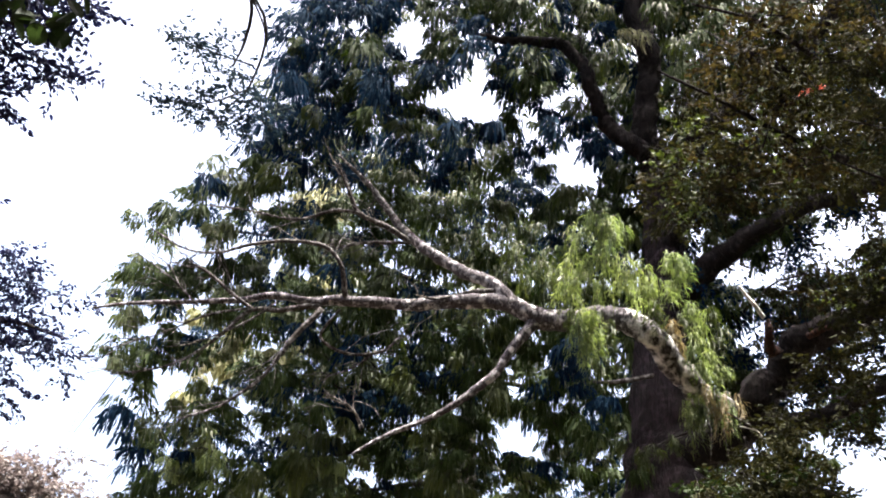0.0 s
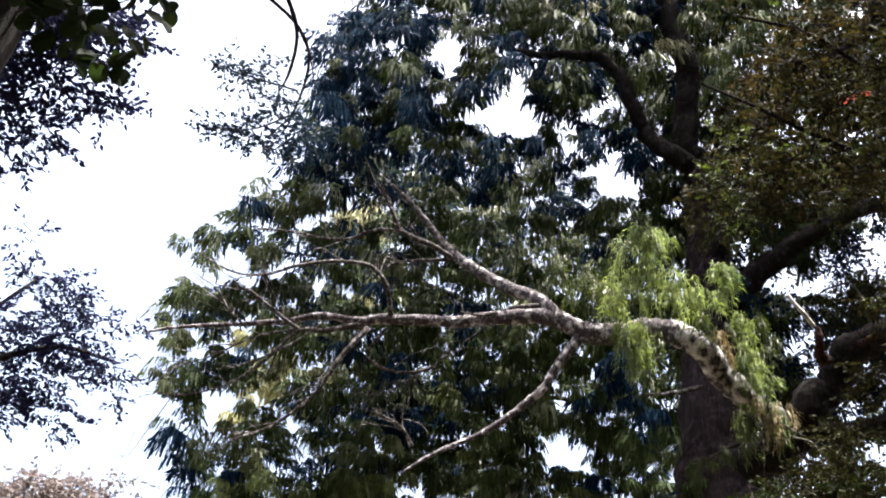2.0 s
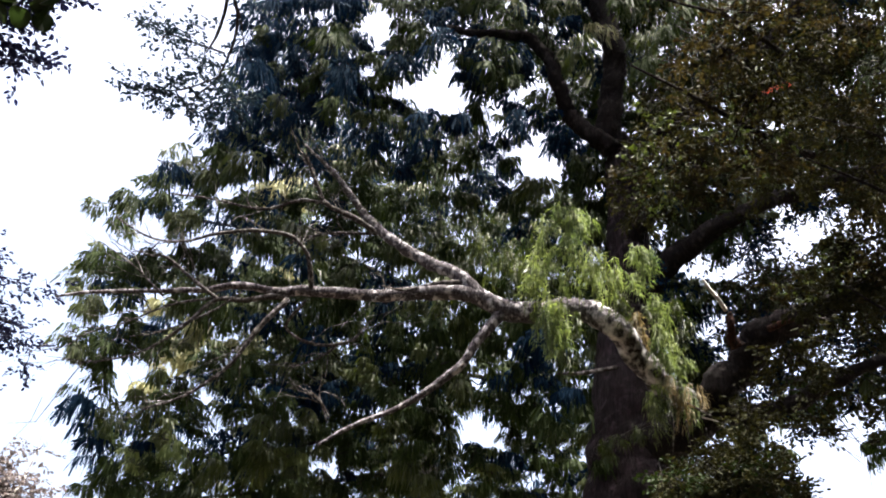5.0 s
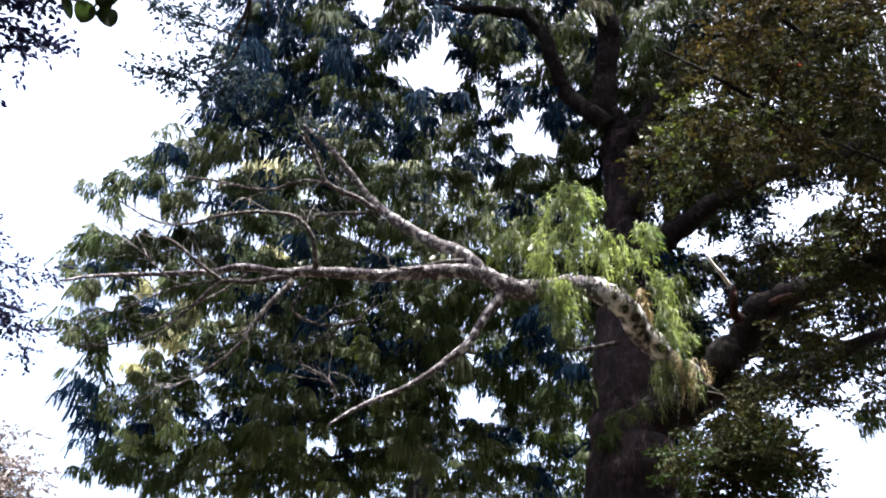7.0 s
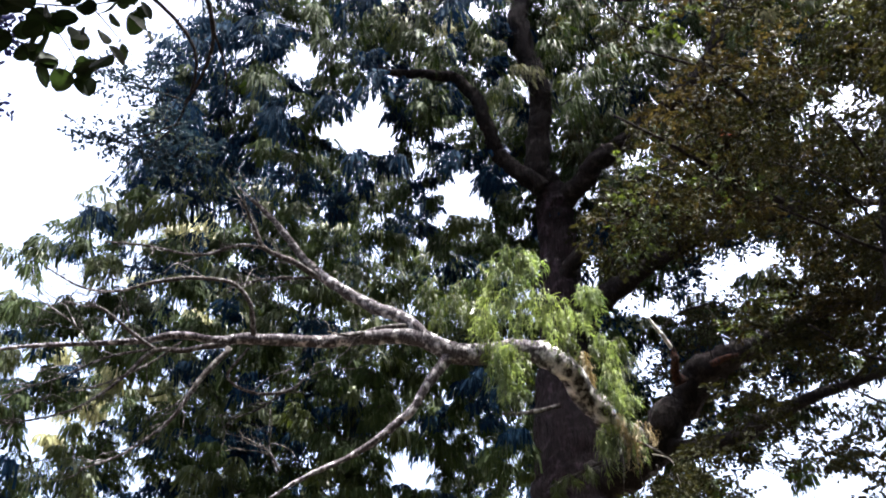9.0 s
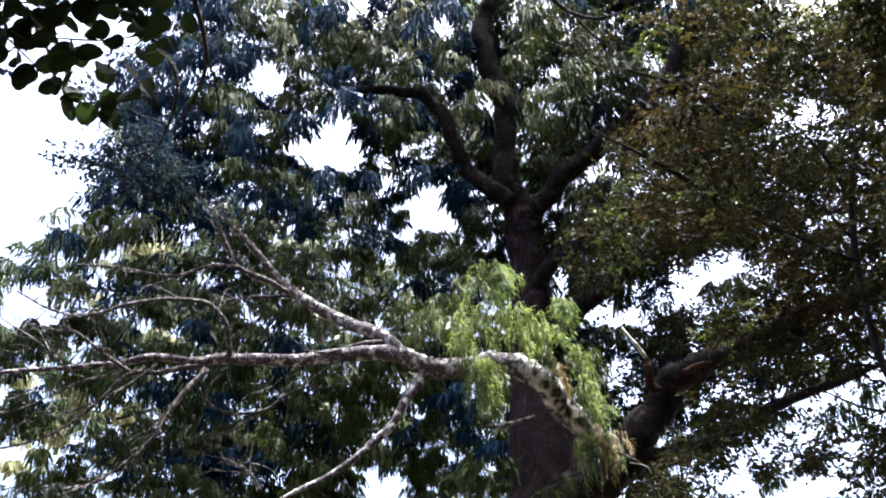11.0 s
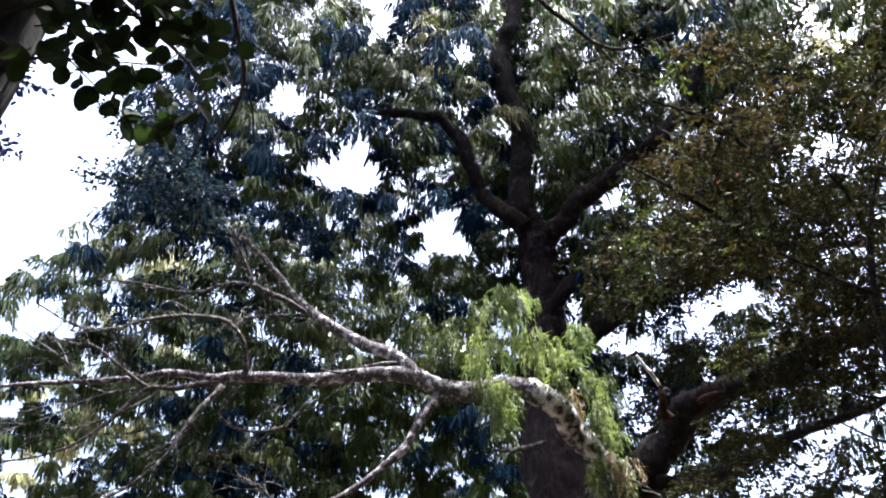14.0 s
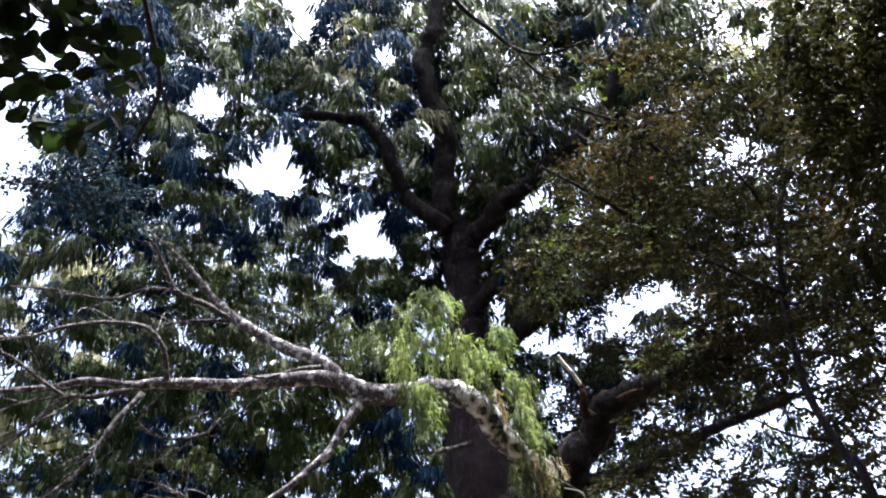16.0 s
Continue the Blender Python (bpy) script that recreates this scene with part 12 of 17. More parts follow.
deep(rimu, 7.03, 13.84, 12.41, 0.34, LEAF_RIMU)
deep(rimu, 6.13, 11.15, 10.56, 0.29, LEAF_RIMU)
deep(rimu, 5.78, 11.52, 13.01, 0.32, LEAF_RIMU)
deep(rimu, 7.04, 16.16, 8.75, 0.37, LEAF_RIMU)
deep(rimu, 2.17, 13.05, 17.29, 0.34, LEAF_RIMU)
deep(rimu, 2.47, 14.35, 16.42, 0.34, LEAF_RIMU)
deep(rimu, 6.90, 13.37, 8.30, 0.29, LEAF_RIMU)
deep(rimu, 0.09, 12.39, 15.07, 0.38, LEAF_RIMU)
deep(rimu, 8.64, 12.18, 15.15, 0.38, LEAF_RIMU)
deep(rimu, -1.85, 13.08, 17.01, 0.39, LEAF_RIMU)
deep(rimu, 6.32, 13.82, 14.45, 0.42, LEAF_OLIVE)
deep(rimu, 4.52, 13.12, 12.75, 0.35, LEAF_OLIVE)
deep(rimu, 5.38, 14.15, 15.11, 0.40, LEAF_RIMU)
deep(rimu, 8.16, 12.43, 7.14, 0.27, LEAF_OLIVE)
deep(rimu, 3.20, 11.55, 13.75, 0.30, LEAF_OLIVE)
deep(rimu, 6.05, 10.30, 13.60, 0.26, LEAF_RIMU)
deep(rimu, 8.94, 12.56, 9.30, 0.38, LEAF_OLIVE)
deep(rimu, 7.08, 10.26, 11.42, 0.38, LEAF_RIMU)
deep(rimu, 6.86, 9.26, 12.27, 0.30, LEAF_RIMU)
deep(rimu, 4.75, 11.91, 13.72, 0.38, LEAF_RIMU)
deep(rimu, 2.15, 11.92, 14.86, 0.31, LEAF_RIMU)
deep(rimu, 3.10, 10.58, 14.47, 0.31, LEAF_OLIVE)
deep(rimu, -0.29, 13.13, 15.08, 0.34, LEAF_RIMU)
deep(rimu, 1.44, 14.29, 15.33, 0.40, LEAF_RIMU)
deep(rimu, 8.10, 12.05, 12.54, 0.29, LEAF_BLUE)
deep(rimu, 7.52, 10.11, 13.77, 0.41, LEAF_BLUE)
deep(rimu, 7.19, 9.83, 11.01, 0.40, LEAF_RIMU)
deep(rimu, 6.12, 13.76, 15.82, 0.30, LEAF_BLUE)
deep(rimu, 8.76, 15.55, 10.81, 0.41, LEAF_OLIVE)
deep(rimu, 2.23, 13.55, 13.38, 0.30, LEAF_OLIVE)
deep(rimu, 4.53, 13.63, 13.79, 0.34, LEAF_RIMU)
deep(rimu, 4.22, 12.89, 15.73, 0.36, LEAF_BLUE)
deep(rimu, 3.07, 11.30, 13.92, 0.36, LEAF_RIMU)
deep(rimu, 1.70, 12.32, 15.14, 0.30, LEAF_RIMU)
deep(rimu, 4.01, 12.25, 10.68, 0.28, LEAF_BLUE)
deep(rimu, 7.90, 11.83, 12.90, 0.31, LEAF_RIMU)
deep(rimu, 8.64, 14.53, 9.65, 0.34, LEAF_RIMU)
deep(rimu, 6.72, 12.50, 13.63, 0.39, LEAF_OLIVE)
deep(rimu, 7.55, 11.66, 11.20, 0.28, LEAF_OLIVE)
deep(rimu, 3.62, 14.58, 15.19, 0.36, LEAF_RIMU)
deep(rimu, 5.33, 12.09, 10.93, 0.27, LEAF_OLIVE)
deep(rimu, 5.22, 15.12, 12.47, 0.33, LEAF_RIMU)
deep(rimu, 4.20, 14.68, 13.58, 0.35, LEAF_RIMU)
deep(rimu, 6.86, 11.26, 14.28, 0.34, LEAF_BLUE)
deep(rimu, 7.68, 11.28, 11.55, 0.37, LEAF_BLUE)
deep(rimu, 5.70, 14.15, 14.43, 0.40, LEAF_RIMU)
deep(rimu, 2.25, 13.28, 14.51, 0.32, LEAF_RIMU)
deep(rimu, 5.25, 12.34, 16.61, 0.27, LEAF_RIMU)
deep(rimu, 5.65, 11.02, 11.80, 0.33, LEAF_BLUE)
deep(rimu, 3.28, 11.30, 16.02, 0.26, LEAF_RIMU)
deep(rimu, 5.73, 14.08, 9.75, 0.30, LEAF_RIMU)
deep(rimu, -1.27, 10.56, 14.10, 0.38, LEAF_RIMU)
deep(rimu, 7.18, 11.11, 13.27, 0.32, LEAF_RIMU)
deep(rimu, 1.20, 13.07, 17.20, 0.27, LEAF_BLUE)
deep(rimu, 7.78, 12.02, 10.81, 0.36, LEAF_RIMU)
deep(rimu, 5.72, 11.31, 15.99, 0.37, LEAF_BLUE)
deep(rimu, 4.59, 11.80, 14.90, 0.32, LEAF_OLIVE)
deep(rimu, 7.25, 9.11, 12.03, 0.36, LEAF_RIMU)
deep(rimu, 5.05, 13.91, 11.35, 0.28, LEAF_RIMU)
deep(rimu, 8.02, 14.78, 11.38, 0.32, LEAF_RIMU)
deep(rimu, 7.56, 12.71, 11.82, 0.40, LEAF_OLIVE)
deep(rimu, 5.15, 12.14, 11.41, 0.35, LEAF_RIMU)
deep(rimu, 4.96, 8.96, 13.48, 0.30, LEAF_RIMU)
deep(rimu, 6.74, 12.87, 14.79, 0.36, LEAF_BLUE)
deep(rimu, 7.50, 12.47, 14.65, 0.39, LEAF_RIMU)
deep(rimu, 7.89, 9.23, 11.74, 0.39, LEAF_RIMU)
deep(rimu, 9.33, 12.61, 10.02, 0.42, LEAF_RIMU)
deep(rimu, 8.89, 12.64, 11.50, 0.41, LEAF_BLUE)
deep(rimu, 4.23, 11.64, 16.37, 0.26, LEAF_RIMU)
deep(rimu, 7.41, 10.29, 10.18, 0.35, LEAF_OLIVE)
deep(rimu, 9.41, 13.16, 11.60, 0.33, LEAF_RIMU)
deep(rimu, 3.99, 11.85, 15.93, 0.29, LEAF_OLIVE)
deep(rimu, 3.42, 13.77, 12.63, 0.34, LEAF_BLUE)
deep(rimu, 5.07, 12.26, 14.68, 0.31, LEAF_RIMU)
deep(rimu, 7.84, 12.49, 10.92, 0.33, LEAF_BLUE)
deep(rimu, 7.80, 13.78, 8.62, 0.28, LEAF_BLUE)
deep(rimu, 1.98, 13.19, 15.56, 0.36, LEAF_RIMU)
deep(rimu, 7.55, 12.05, 12.85, 0.37, LEAF_BLUE)
deep(rimu, 8.36, 12.98, 7.95, 0.41, LEAF_RIMU)
deep(rimu, 10.12, 14.12, 11.00, 0.41, LEAF_RIMU)
deep(rimu, -0.15, 14.00, 16.78, 0.37, LEAF_RIMU)
deep(rimu, 3.18, 13.96, 14.98, 0.29, LEAF_OLIVE)
deep(rimu, 8.78, 13.12, 12.14, 0.41, LEAF_RIMU)
deep(rimu, 7.06, 12.85, 15.01, 0.29, LEAF_RIMU)
deep(rimu, 7.02, 10.88, 16.03, 0.26, LEAF_RIMU)
deep(rimu, 3.61, 12.28, 15.37, 0.34, LEAF_OLIVE)
deep(rimu, 1.72, 13.00, 16.72, 0.29, LEAF_RIMU)
deep(rimu, 7.29, 11.81, 11.90, 0.32, LEAF_OLIVE)
deep(rimu, 9.47, 15.53, 8.45, 0.31, LEAF_BLUE)
deep(rimu, 6.39, 10.36, 11.62, 0.33, LEAF_RIMU)
deep(rimu, 7.80, 15.96, 11.48, 0.33, LEAF_OLIVE)
deep(rimu, 7.06, 11.34, 14.83, 0.38, LEAF_BLUE)
deep(rimu, 4.64, 13.13, 11.76, 0.40, LEAF_OLIVE)
deep(rimu, 5.40, 14.46, 14.43, 0.29, LEAF_RIMU)
deep(rimu, 8.54, 12.94, 12.61, 0.27, LEAF_RIMU)
deep(rimu, 5.76, 12.48, 14.22, 0.32, LEAF_BLUE)
deep(rimu, 6.02, 15.78, 12.38, 0.33, LEAF_RIMU)
deep(rimu, 8.01, 9.65, 12.57, 0.27, LEAF_RIMU)
deep(rimu, 4.02, 11.09, 15.15, 0.39, LEAF_BLUE)
deep(rimu, 1.31, 12.08, 13.96, 0.31, LEAF_RIMU)
deep(rimu, 7.76, 11.99, 12.12, 0.29, LEAF_BLUE)
deep(rimu, 6.65, 9.22, 14.22, 0.39, LEAF_RIMU)
deep(rimu, 6.89, 8.69, 12.36, 0.41, LEAF_OLIVE)
deep(rimu, 7.79, 13.47, 7.50, 0.34, LEAF_RIMU)
deep(rimu, 8.29, 11.38, 10.17, 0.33, LEAF_OLIVE)
deep(rimu, 7.42, 10.29, 10.85, 0.39, LEAF_RIMU)
deep(rimu, 5.37, 12.63, 15.78, 0.34, LEAF_RIMU)
deep(rimu, 4.72, 13.06, 16.45, 0.29, LEAF_OLIVE)
deep(rimu, 0.87, 13.71, 15.59, 0.32, LEAF_OLIVE)
deep(rimu, 8.35, 13.52, 9.51, 0.33, LEAF_BLUE)
deep(rimu, -1.48, 12.65, 15.79, 0.28, LEAF_RIMU)
deep(rimu, 7.86, 10.15, 11.02, 0.30, LEAF_OLIVE)
deep(rimu, 9.50, 10.26, 15.02, 0.36, LEAF_RIMU)
deep(rimu, 8.12, 9.83, 13.74, 0.30, LEAF_BLUE)
deep(rimu, 9.39, 10.08, 15.37, 0.36, LEAF_OLIVE)
deep(rimu, 7.73, 12.10, 11.16, 0.33, LEAF_OLIVE)
deep(rimu, 8.17, 11.54, 15.28, 0.41, LEAF_BLUE)
deep(rimu, 6.19, 12.60, 13.24, 0.28, LEAF_RIMU)
deep(rimu, 8.96, 12.56, 10.34, 0.31, LEAF_RIMU)
deep(rimu, -1.01, 11.41, 14.15, 0.35, LEAF_RIMU)
# scattered boughs between the two crowns
deep(back_rimu, -4.05, 15.17, 10.64, 0.35, LEAF_OLIVE)
deep(back_rimu, -3.33, 15.21, 14.62, 0.32, LEAF_BLUE)
deep(back_rimu, 0.01, 16.03, 14.27, 0.30, LEAF_RIMU)
deep(back_rimu, 0.26, 13.21, 11.93, 0.27, LEAF_BLUE)
deep(rimu, 3.95, 14.26, 11.45, 0.36, LEAF_OLIVE)
deep(rimu, 4.38, 13.83, 15.47, 0.39, LEAF_OLIVE)
deep(rimu, 3.88, 15.12, 13.88, 0.31, LEAF_BLUE)
deep(rimu, 4.67, 15.55, 9.98, 0.29, LEAF_BLUE)
deep(rimu, 5.94, 16.44, 11.21, 0.39, LEAF_OLIVE)
deep(back_rimu, -0.70, 18.84, 7.06, 0.34, LEAF_BLUE)
deep(rimu, 5.78, 13.08, 10.88, 0.25, LEAF_OLIVE)
deep(rimu, 3.13, 14.44, 9.00, 0.36, LEAF_OLIVE)
deep(rimu, 4.50, 14.57, 7.03, 0.31, LEAF_BLUE)
deep(rimu, 3.83, 14.93, 14.42, 0.31, LEAF_BLUE)
deep(rimu, 6.90, 15.97, 11.60, 0.25, LEAF_RIMU)
deep(rimu, 6.89, 15.57, 8.56, 0.30, LEAF_OLIVE)
deep(rimu, 5.25, 16.62, 9.59, 0.37, LEAF_RIMU)
deep(rimu, 8.39, 13.44, 12.87, 0.27, LEAF_RIMU)
deep(rimu, 4.42, 14.92, 10.09, 0.32, LEAF_RIMU)
deep(back_rimu, -1.43, 15.44, 9.02, 0.38, LEAF_BLUE)
deep(rimu, -0.07, 13.96, 14.67, 0.31, LEAF_RIMU)
deep(rimu, 4.38, 12.43, 14.25, 0.27, LEAF_BLUE)
deep(back_rimu, 0.24, 15.43, 7.88, 0.28, LEAF_RIMU)
deep(rimu, 8.93, 12.15, 9.20, 0.37, LEAF_BLUE)
deep(rimu, 5.17, 12.79, 10.23, 0.32, LEAF_RIMU)
deep(back_rimu, -0.14, 17.35, 8.31, 0.38, LEAF_OLIVE)
deep(rimu, 6.99, 11.84, 8.63, 0.25, LEAF_BLUE)
deep(back_rimu, 0.48, 16.10, 11.77, 0.33, LEAF_OLIVE)
deep(rimu, 4.17, 16.41, 12.52, 0.28, LEAF_BLUE)
deep(rimu, 8.79, 13.11, 9.00, 0.30, LEAF_BLUE)
deep(rimu, 3.94, 16.32, 11.89, 0.36, LEAF_OLIVE)
deep(rimu, 7.56, 10.88, 11.02, 0.30, LEAF_BLUE)
deep(rimu, 4.57, 15.77, 10.81, 0.38, LEAF_RIMU)
deep(rimu, 4.02, 16.68, 11.65, 0.30, LEAF_RIMU)
deep(rimu, 6.57, 12.52, 9.66, 0.36, LEAF_RIMU)
deep(rimu, 7.42, 15.88, 10.34, 0.33, LEAF_RIMU)
deep(rimu, 8.72, 11.27, 13.81, 0.38, LEAF_BLUE)
deep(rimu, 1.15, 10.88, 13.90, 0.29, LEAF_BLUE)
deep(rimu, 5.85, 17.88, 8.30, 0.40, LEAF_OLIVE)
deep(rimu, 8.50, 15.37, 10.62, 0.28, LEAF_RIMU)
deep(rimu, 3.98, 15.33, 9.08, 0.28, LEAF_OLIVE)
deep(back_rimu, -0.60, 14.12, 14.95, 0.30, LEAF_OLIVE)
deep(rimu, 4.37, 15.85, 9.39, 0.34, LEAF_OLIVE)
deep(back_rimu, -0.63, 15.31, 13.96, 0.32, LEAF_OLIVE)
deep(rimu, -0.10, 16.12, 8.48, 0.26, LEAF_RIMU)
deep(back_rimu, -4.58, 15.32, 7.23, 0.31, LEAF_OLIVE)
deep(rimu, 5.63, 15.37, 10.36, 0.26, LEAF_RIMU)
deep(rimu, 6.55, 17.60, 9.06, 0.37, LEAF_BLUE)
deep(back_rimu, -4.71, 18.24, 8.16, 0.35, LEAF_RIMU)
deep(rimu, 4.06, 12.74, 15.06, 0.34, LEAF_RIMU)
deep(rimu, 5.76, 17.32, 9.64, 0.30, LEAF_OLIVE)
deep(rimu, -0.18, 16.29, 13.67, 0.28, LEAF_BLUE)
deep(rimu, 6.48, 11.29, 12.01, 0.33, LEAF_BLUE)
deep(back_rimu, -2.79, 14.86, 13.88, 0.31, LEAF_RIMU)
deep(rimu, 3.94, 16.12, 11.97, 0.35, LEAF_RIMU)
deep(back_rimu, -2.52, 15.12, 12.40, 0.29, LEAF_RIMU)
deep(rimu, -0.05, 17.47, 9.51, 0.26, LEAF_BLUE)
deep(rimu, 2.84, 14.66, 10.10, 0.36, LEAF_RIMU)
deep(rimu, 4.19, 15.10, 11.27, 0.38, LEAF_BLUE)
deep(back_rimu, 1.97, 15.15, 14.07, 0.36, LEAF_BLUE)
deep(back_rimu, -2.56, 13.67, 12.76, 0.28, LEAF_OLIVE)
deep(rimu, 8.37, 12.36, 14.41, 0.26, LEAF_OLIVE)
deep(rimu, 4.64, 15.74, 10.13, 0.32, LEAF_OLIVE)
deep(rimu, 2.42, 15.22, 9.09, 0.26, LEAF_BLUE)
deep(back_rimu, -6.05, 18.98, 8.45, 0.39, LEAF_BLUE)
deep(back_rimu, -2.29, 16.96, 8.75, 0.37, LEAF_BLUE)
deep(back_rimu, -1.98, 14.82, 12.12, 0.30, LEAF_OLIVE)
deep(rimu, 4.02, 17.24, 9.24, 0.31, LEAF_RIMU)
deep(rimu, 6.10, 15.65, 8.97, 0.37, LEAF_BLUE)
deep(rimu, 4.08, 15.97, 12.96, 0.31, LEAF_BLUE)
deep(rimu, 8.20, 17.15, 9.44, 0.27, LEAF_BLUE)
deep(back_rimu, -4.14, 16.68, 8.24, 0.27, LEAF_RIMU)
deep(rimu, 4.65, 18.61, 9.02, 0.28, LEAF_RIMU)
deep(rimu, 4.80, 15.00, 8.08, 0.35, LEAF_OLIVE)
deep(rimu, 4.46, 16.66, 10.70, 0.29, LEAF_BLUE)
deep(rimu, 5.14, 15.12, 8.26, 0.35, LEAF_RIMU)
deep(rimu, 6.07, 16.19, 9.32, 0.36, LEAF_OLIVE)
deep(rimu, 6.05, 14.43, 14.91, 0.38, LEAF_BLUE)
deep(rimu, 5.50, 18.74, 7.68, 0.38, LEAF_BLUE)
deep(rimu, 7.39, 9.84, 14.80, 0.35, LEAF_RIMU)
deep(rimu, 4.51, 17.20, 11.16, 0.27, LEAF_OLIVE)
deep(rimu, 3.44, 17.18, 9.35, 0.36, LEAF_RIMU)
deep(rimu, 4.50, 17.78, 9.15, 0.36, LEAF_BLUE)
deep(rimu, 7.07, 16.68, 8.44, 0.30, LEAF_OLIVE)
deep(rimu, 4.24, 14.48, 11.10, 0.37, LEAF_BLUE)
deep(back_rimu, -1.69, 11.38, 13.32, 0.27, LEAF_BLUE)
deep(rimu, 5.24, 16.02, 11.46, 0.32, LEAF_BLUE)
deep(rimu, 3.43, 14.36, 12.65, 0.35, LEAF_RIMU)
deep(rimu, 5.43, 14.12, 7.80, 0.27, LEAF_BLUE)
deep(rimu, 7.02, 17.31, 8.27, 0.26, LEAF_RIMU)
deep(rimu, 4.30, 17.89, 10.81, 0.32, LEAF_BLUE)
deep(back_rimu, -4.08, 13.17, 10.67, 0.26, LEAF_BLUE)
deep(back_rimu, 2.37, 16.56, 9.97, 0.32, LEAF_RIMU)
deep(rimu, 5.85, 16.83, 11.08, 0.29, LEAF_BLUE)
deep(rimu, 3.18, 14.08, 9.78, 0.27, LEAF_RIMU)
deep(back_rimu, -4.52, 17.90, 7.81, 0.38, LEAF_BLUE)
deep(back_rimu, -0.97, 13.48, 12.21, 0.26, LEAF_OLIVE)
deep(rimu, 8.63, 13.47, 10.74, 0.30, LEAF_OLIVE)
deep(rimu, 4.68, 16.71, 12.03, 0.28, LEAF_OLIVE)
deep(rimu, 8.23, 16.76, 9.48, 0.33, LEAF_RIMU)
deep(back_rimu, -4.68, 14.43, 7.18, 0.32, LEAF_BLUE)
deep(rimu, 7.22, 17.15, 10.01, 0.31, LEAF_BLUE)
deep(back_rimu, -3.55, 15.42, 12.37, 0.25, LEAF_BLUE)
deep(back_rimu, -2.85, 14.29, 9.03, 0.35, LEAF_RIMU)
deep(back_rimu, -3.06, 12.29, 12.22, 0.38, LEAF_BLUE)
deep(rimu, 8.15, 15.95, 9.31, 0.33, LEAF_BLUE)
# small boughs that fill the crowns
deep(back_rimu, -3.12, 17.70, 12.17, 0.23, LEAF_RIMU, 0.9)
deep(back_rimu, 3.89, 15.94, 12.61, 0.21, LEAF_RIMU, 0.9)
deep(back_rimu, -3.44, 14.74, 9.47, 0.23, LEAF_OLIVE, 0.9)
deep(rimu, 4.17, 15.58, 9.59, 0.26, LEAF_OLIVE, 0.9)
deep(rimu, 3.37, 14.17, 6.39, 0.24, LEAF_BLUE, 0.9)
deep(back_rimu, -2.15, 14.78, 16.79, 0.25, LEAF_BLUE, 0.9)
deep(back_rimu, -4.42, 15.56, 10.16, 0.22, LEAF_RIMU, 0.9)
deep(back_rimu, -1.58, 15.80, 11.11, 0.24, LEAF_OLIVE, 0.9)
deep(rimu, 3.58, 14.01, 12.34, 0.25, LEAF_RIMU, 0.9)
deep(rimu, 6.36, 7.89, 12.58, 0.20, LEAF_OLIVE, 0.9)
deep(back_rimu, 1.43, 18.06, 9.79, 0.23, LEAF_OLIVE, 0.9)
deep(rimu, 4.02, 13.64, 8.70, 0.24, LEAF_RIMU, 0.9)
deep(back_rimu, 2.98, 14.42, 12.73, 0.18, LEAF_OLIVE, 0.9)
deep(back_rimu, 2.34, 16.83, 8.65, 0.17, LEAF_RIMU, 0.9)
deep(back_rimu, 0.34, 15.44, 13.16, 0.24, LEAF_OLIVE, 0.9)
deep(back_rimu, -2.99, 14.97, 15.97, 0.23, LEAF_RIMU, 0.9)
deep(rimu, -1.37, 12.81, 12.58, 0.17, LEAF_BLUE, 0.9)
deep(rimu, 5.14, 14.25, 7.36, 0.19, LEAF_RIMU, 0.9)
deep(rimu, 4.31, 14.73, 10.95, 0.20, LEAF_RIMU, 0.9)
deep(rimu, 7.89, 15.18, 10.99, 0.19, LEAF_RIMU, 0.9)
deep(rimu, 4.55, 13.43, 7.81, 0.21, LEAF_RIMU, 0.9)
deep(back_rimu, 3.82, 16.96, 10.60, 0.23, LEAF_RIMU, 0.9)
deep(rimu, 4.92, 13.88, 7.52, 0.18, LEAF_RIMU, 0.9)
deep(rimu, 4.11, 13.80, 7.20, 0.19, LEAF_RIMU, 0.9)
deep(rimu, 3.78, 14.63, 10.67, 0.18, LEAF_BLUE, 0.9)
deep(rimu, -1.24, 12.70, 14.67, 0.25, LEAF_BLUE, 0.9)
deep(rimu, 5.36, 14.81, 8.80, 0.22, LEAF_RIMU, 0.9)
deep(rimu, 4.19, 14.58, 12.26, 0.18, LEAF_RIMU, 0.9)
deep(rimu, 5.22, 14.55, 8.25, 0.19, LEAF_OLIVE, 0.9)
deep(rimu, 6.89, 10.96, 9.51, 0.24, LEAF_RIMU, 0.9)
deep(back_rimu, -1.76, 15.40, 17.06, 0.21, LEAF_BLUE, 0.9)
deep(rimu, 2.70, 13.20, 16.21, 0.19, LEAF_BLUE, 0.9)
deep(back_rimu, -1.82, 17.53, 8.11, 0.17, LEAF_OLIVE, 0.9)
deep(rimu, 5.46, 14.45, 10.08, 0.24, LEAF_RIMU, 0.9)
deep(back_rimu, 3.95, 17.32, 12.21, 0.19, LEAF_OLIVE, 0.9)
deep(rimu, 1.09, 12.32, 12.81, 0.24, LEAF_RIMU, 0.9)
deep(rimu, 4.87, 14.83, 8.81, 0.18, LEAF_OLIVE, 0.9)
deep(rimu, 0.59, 13.11, 13.39, 0.18, LEAF_BLUE, 0.9)
deep(back_rimu, 2.67, 19.51, 10.77, 0.21, LEAF_RIMU, 0.9)
deep(rimu, 7.10, 13.95, 10.05, 0.18, LEAF_RIMU, 0.9)
deep(back_rimu, 2.59, 15.78, 13.03, 0.18, LEAF_OLIVE, 0.9)
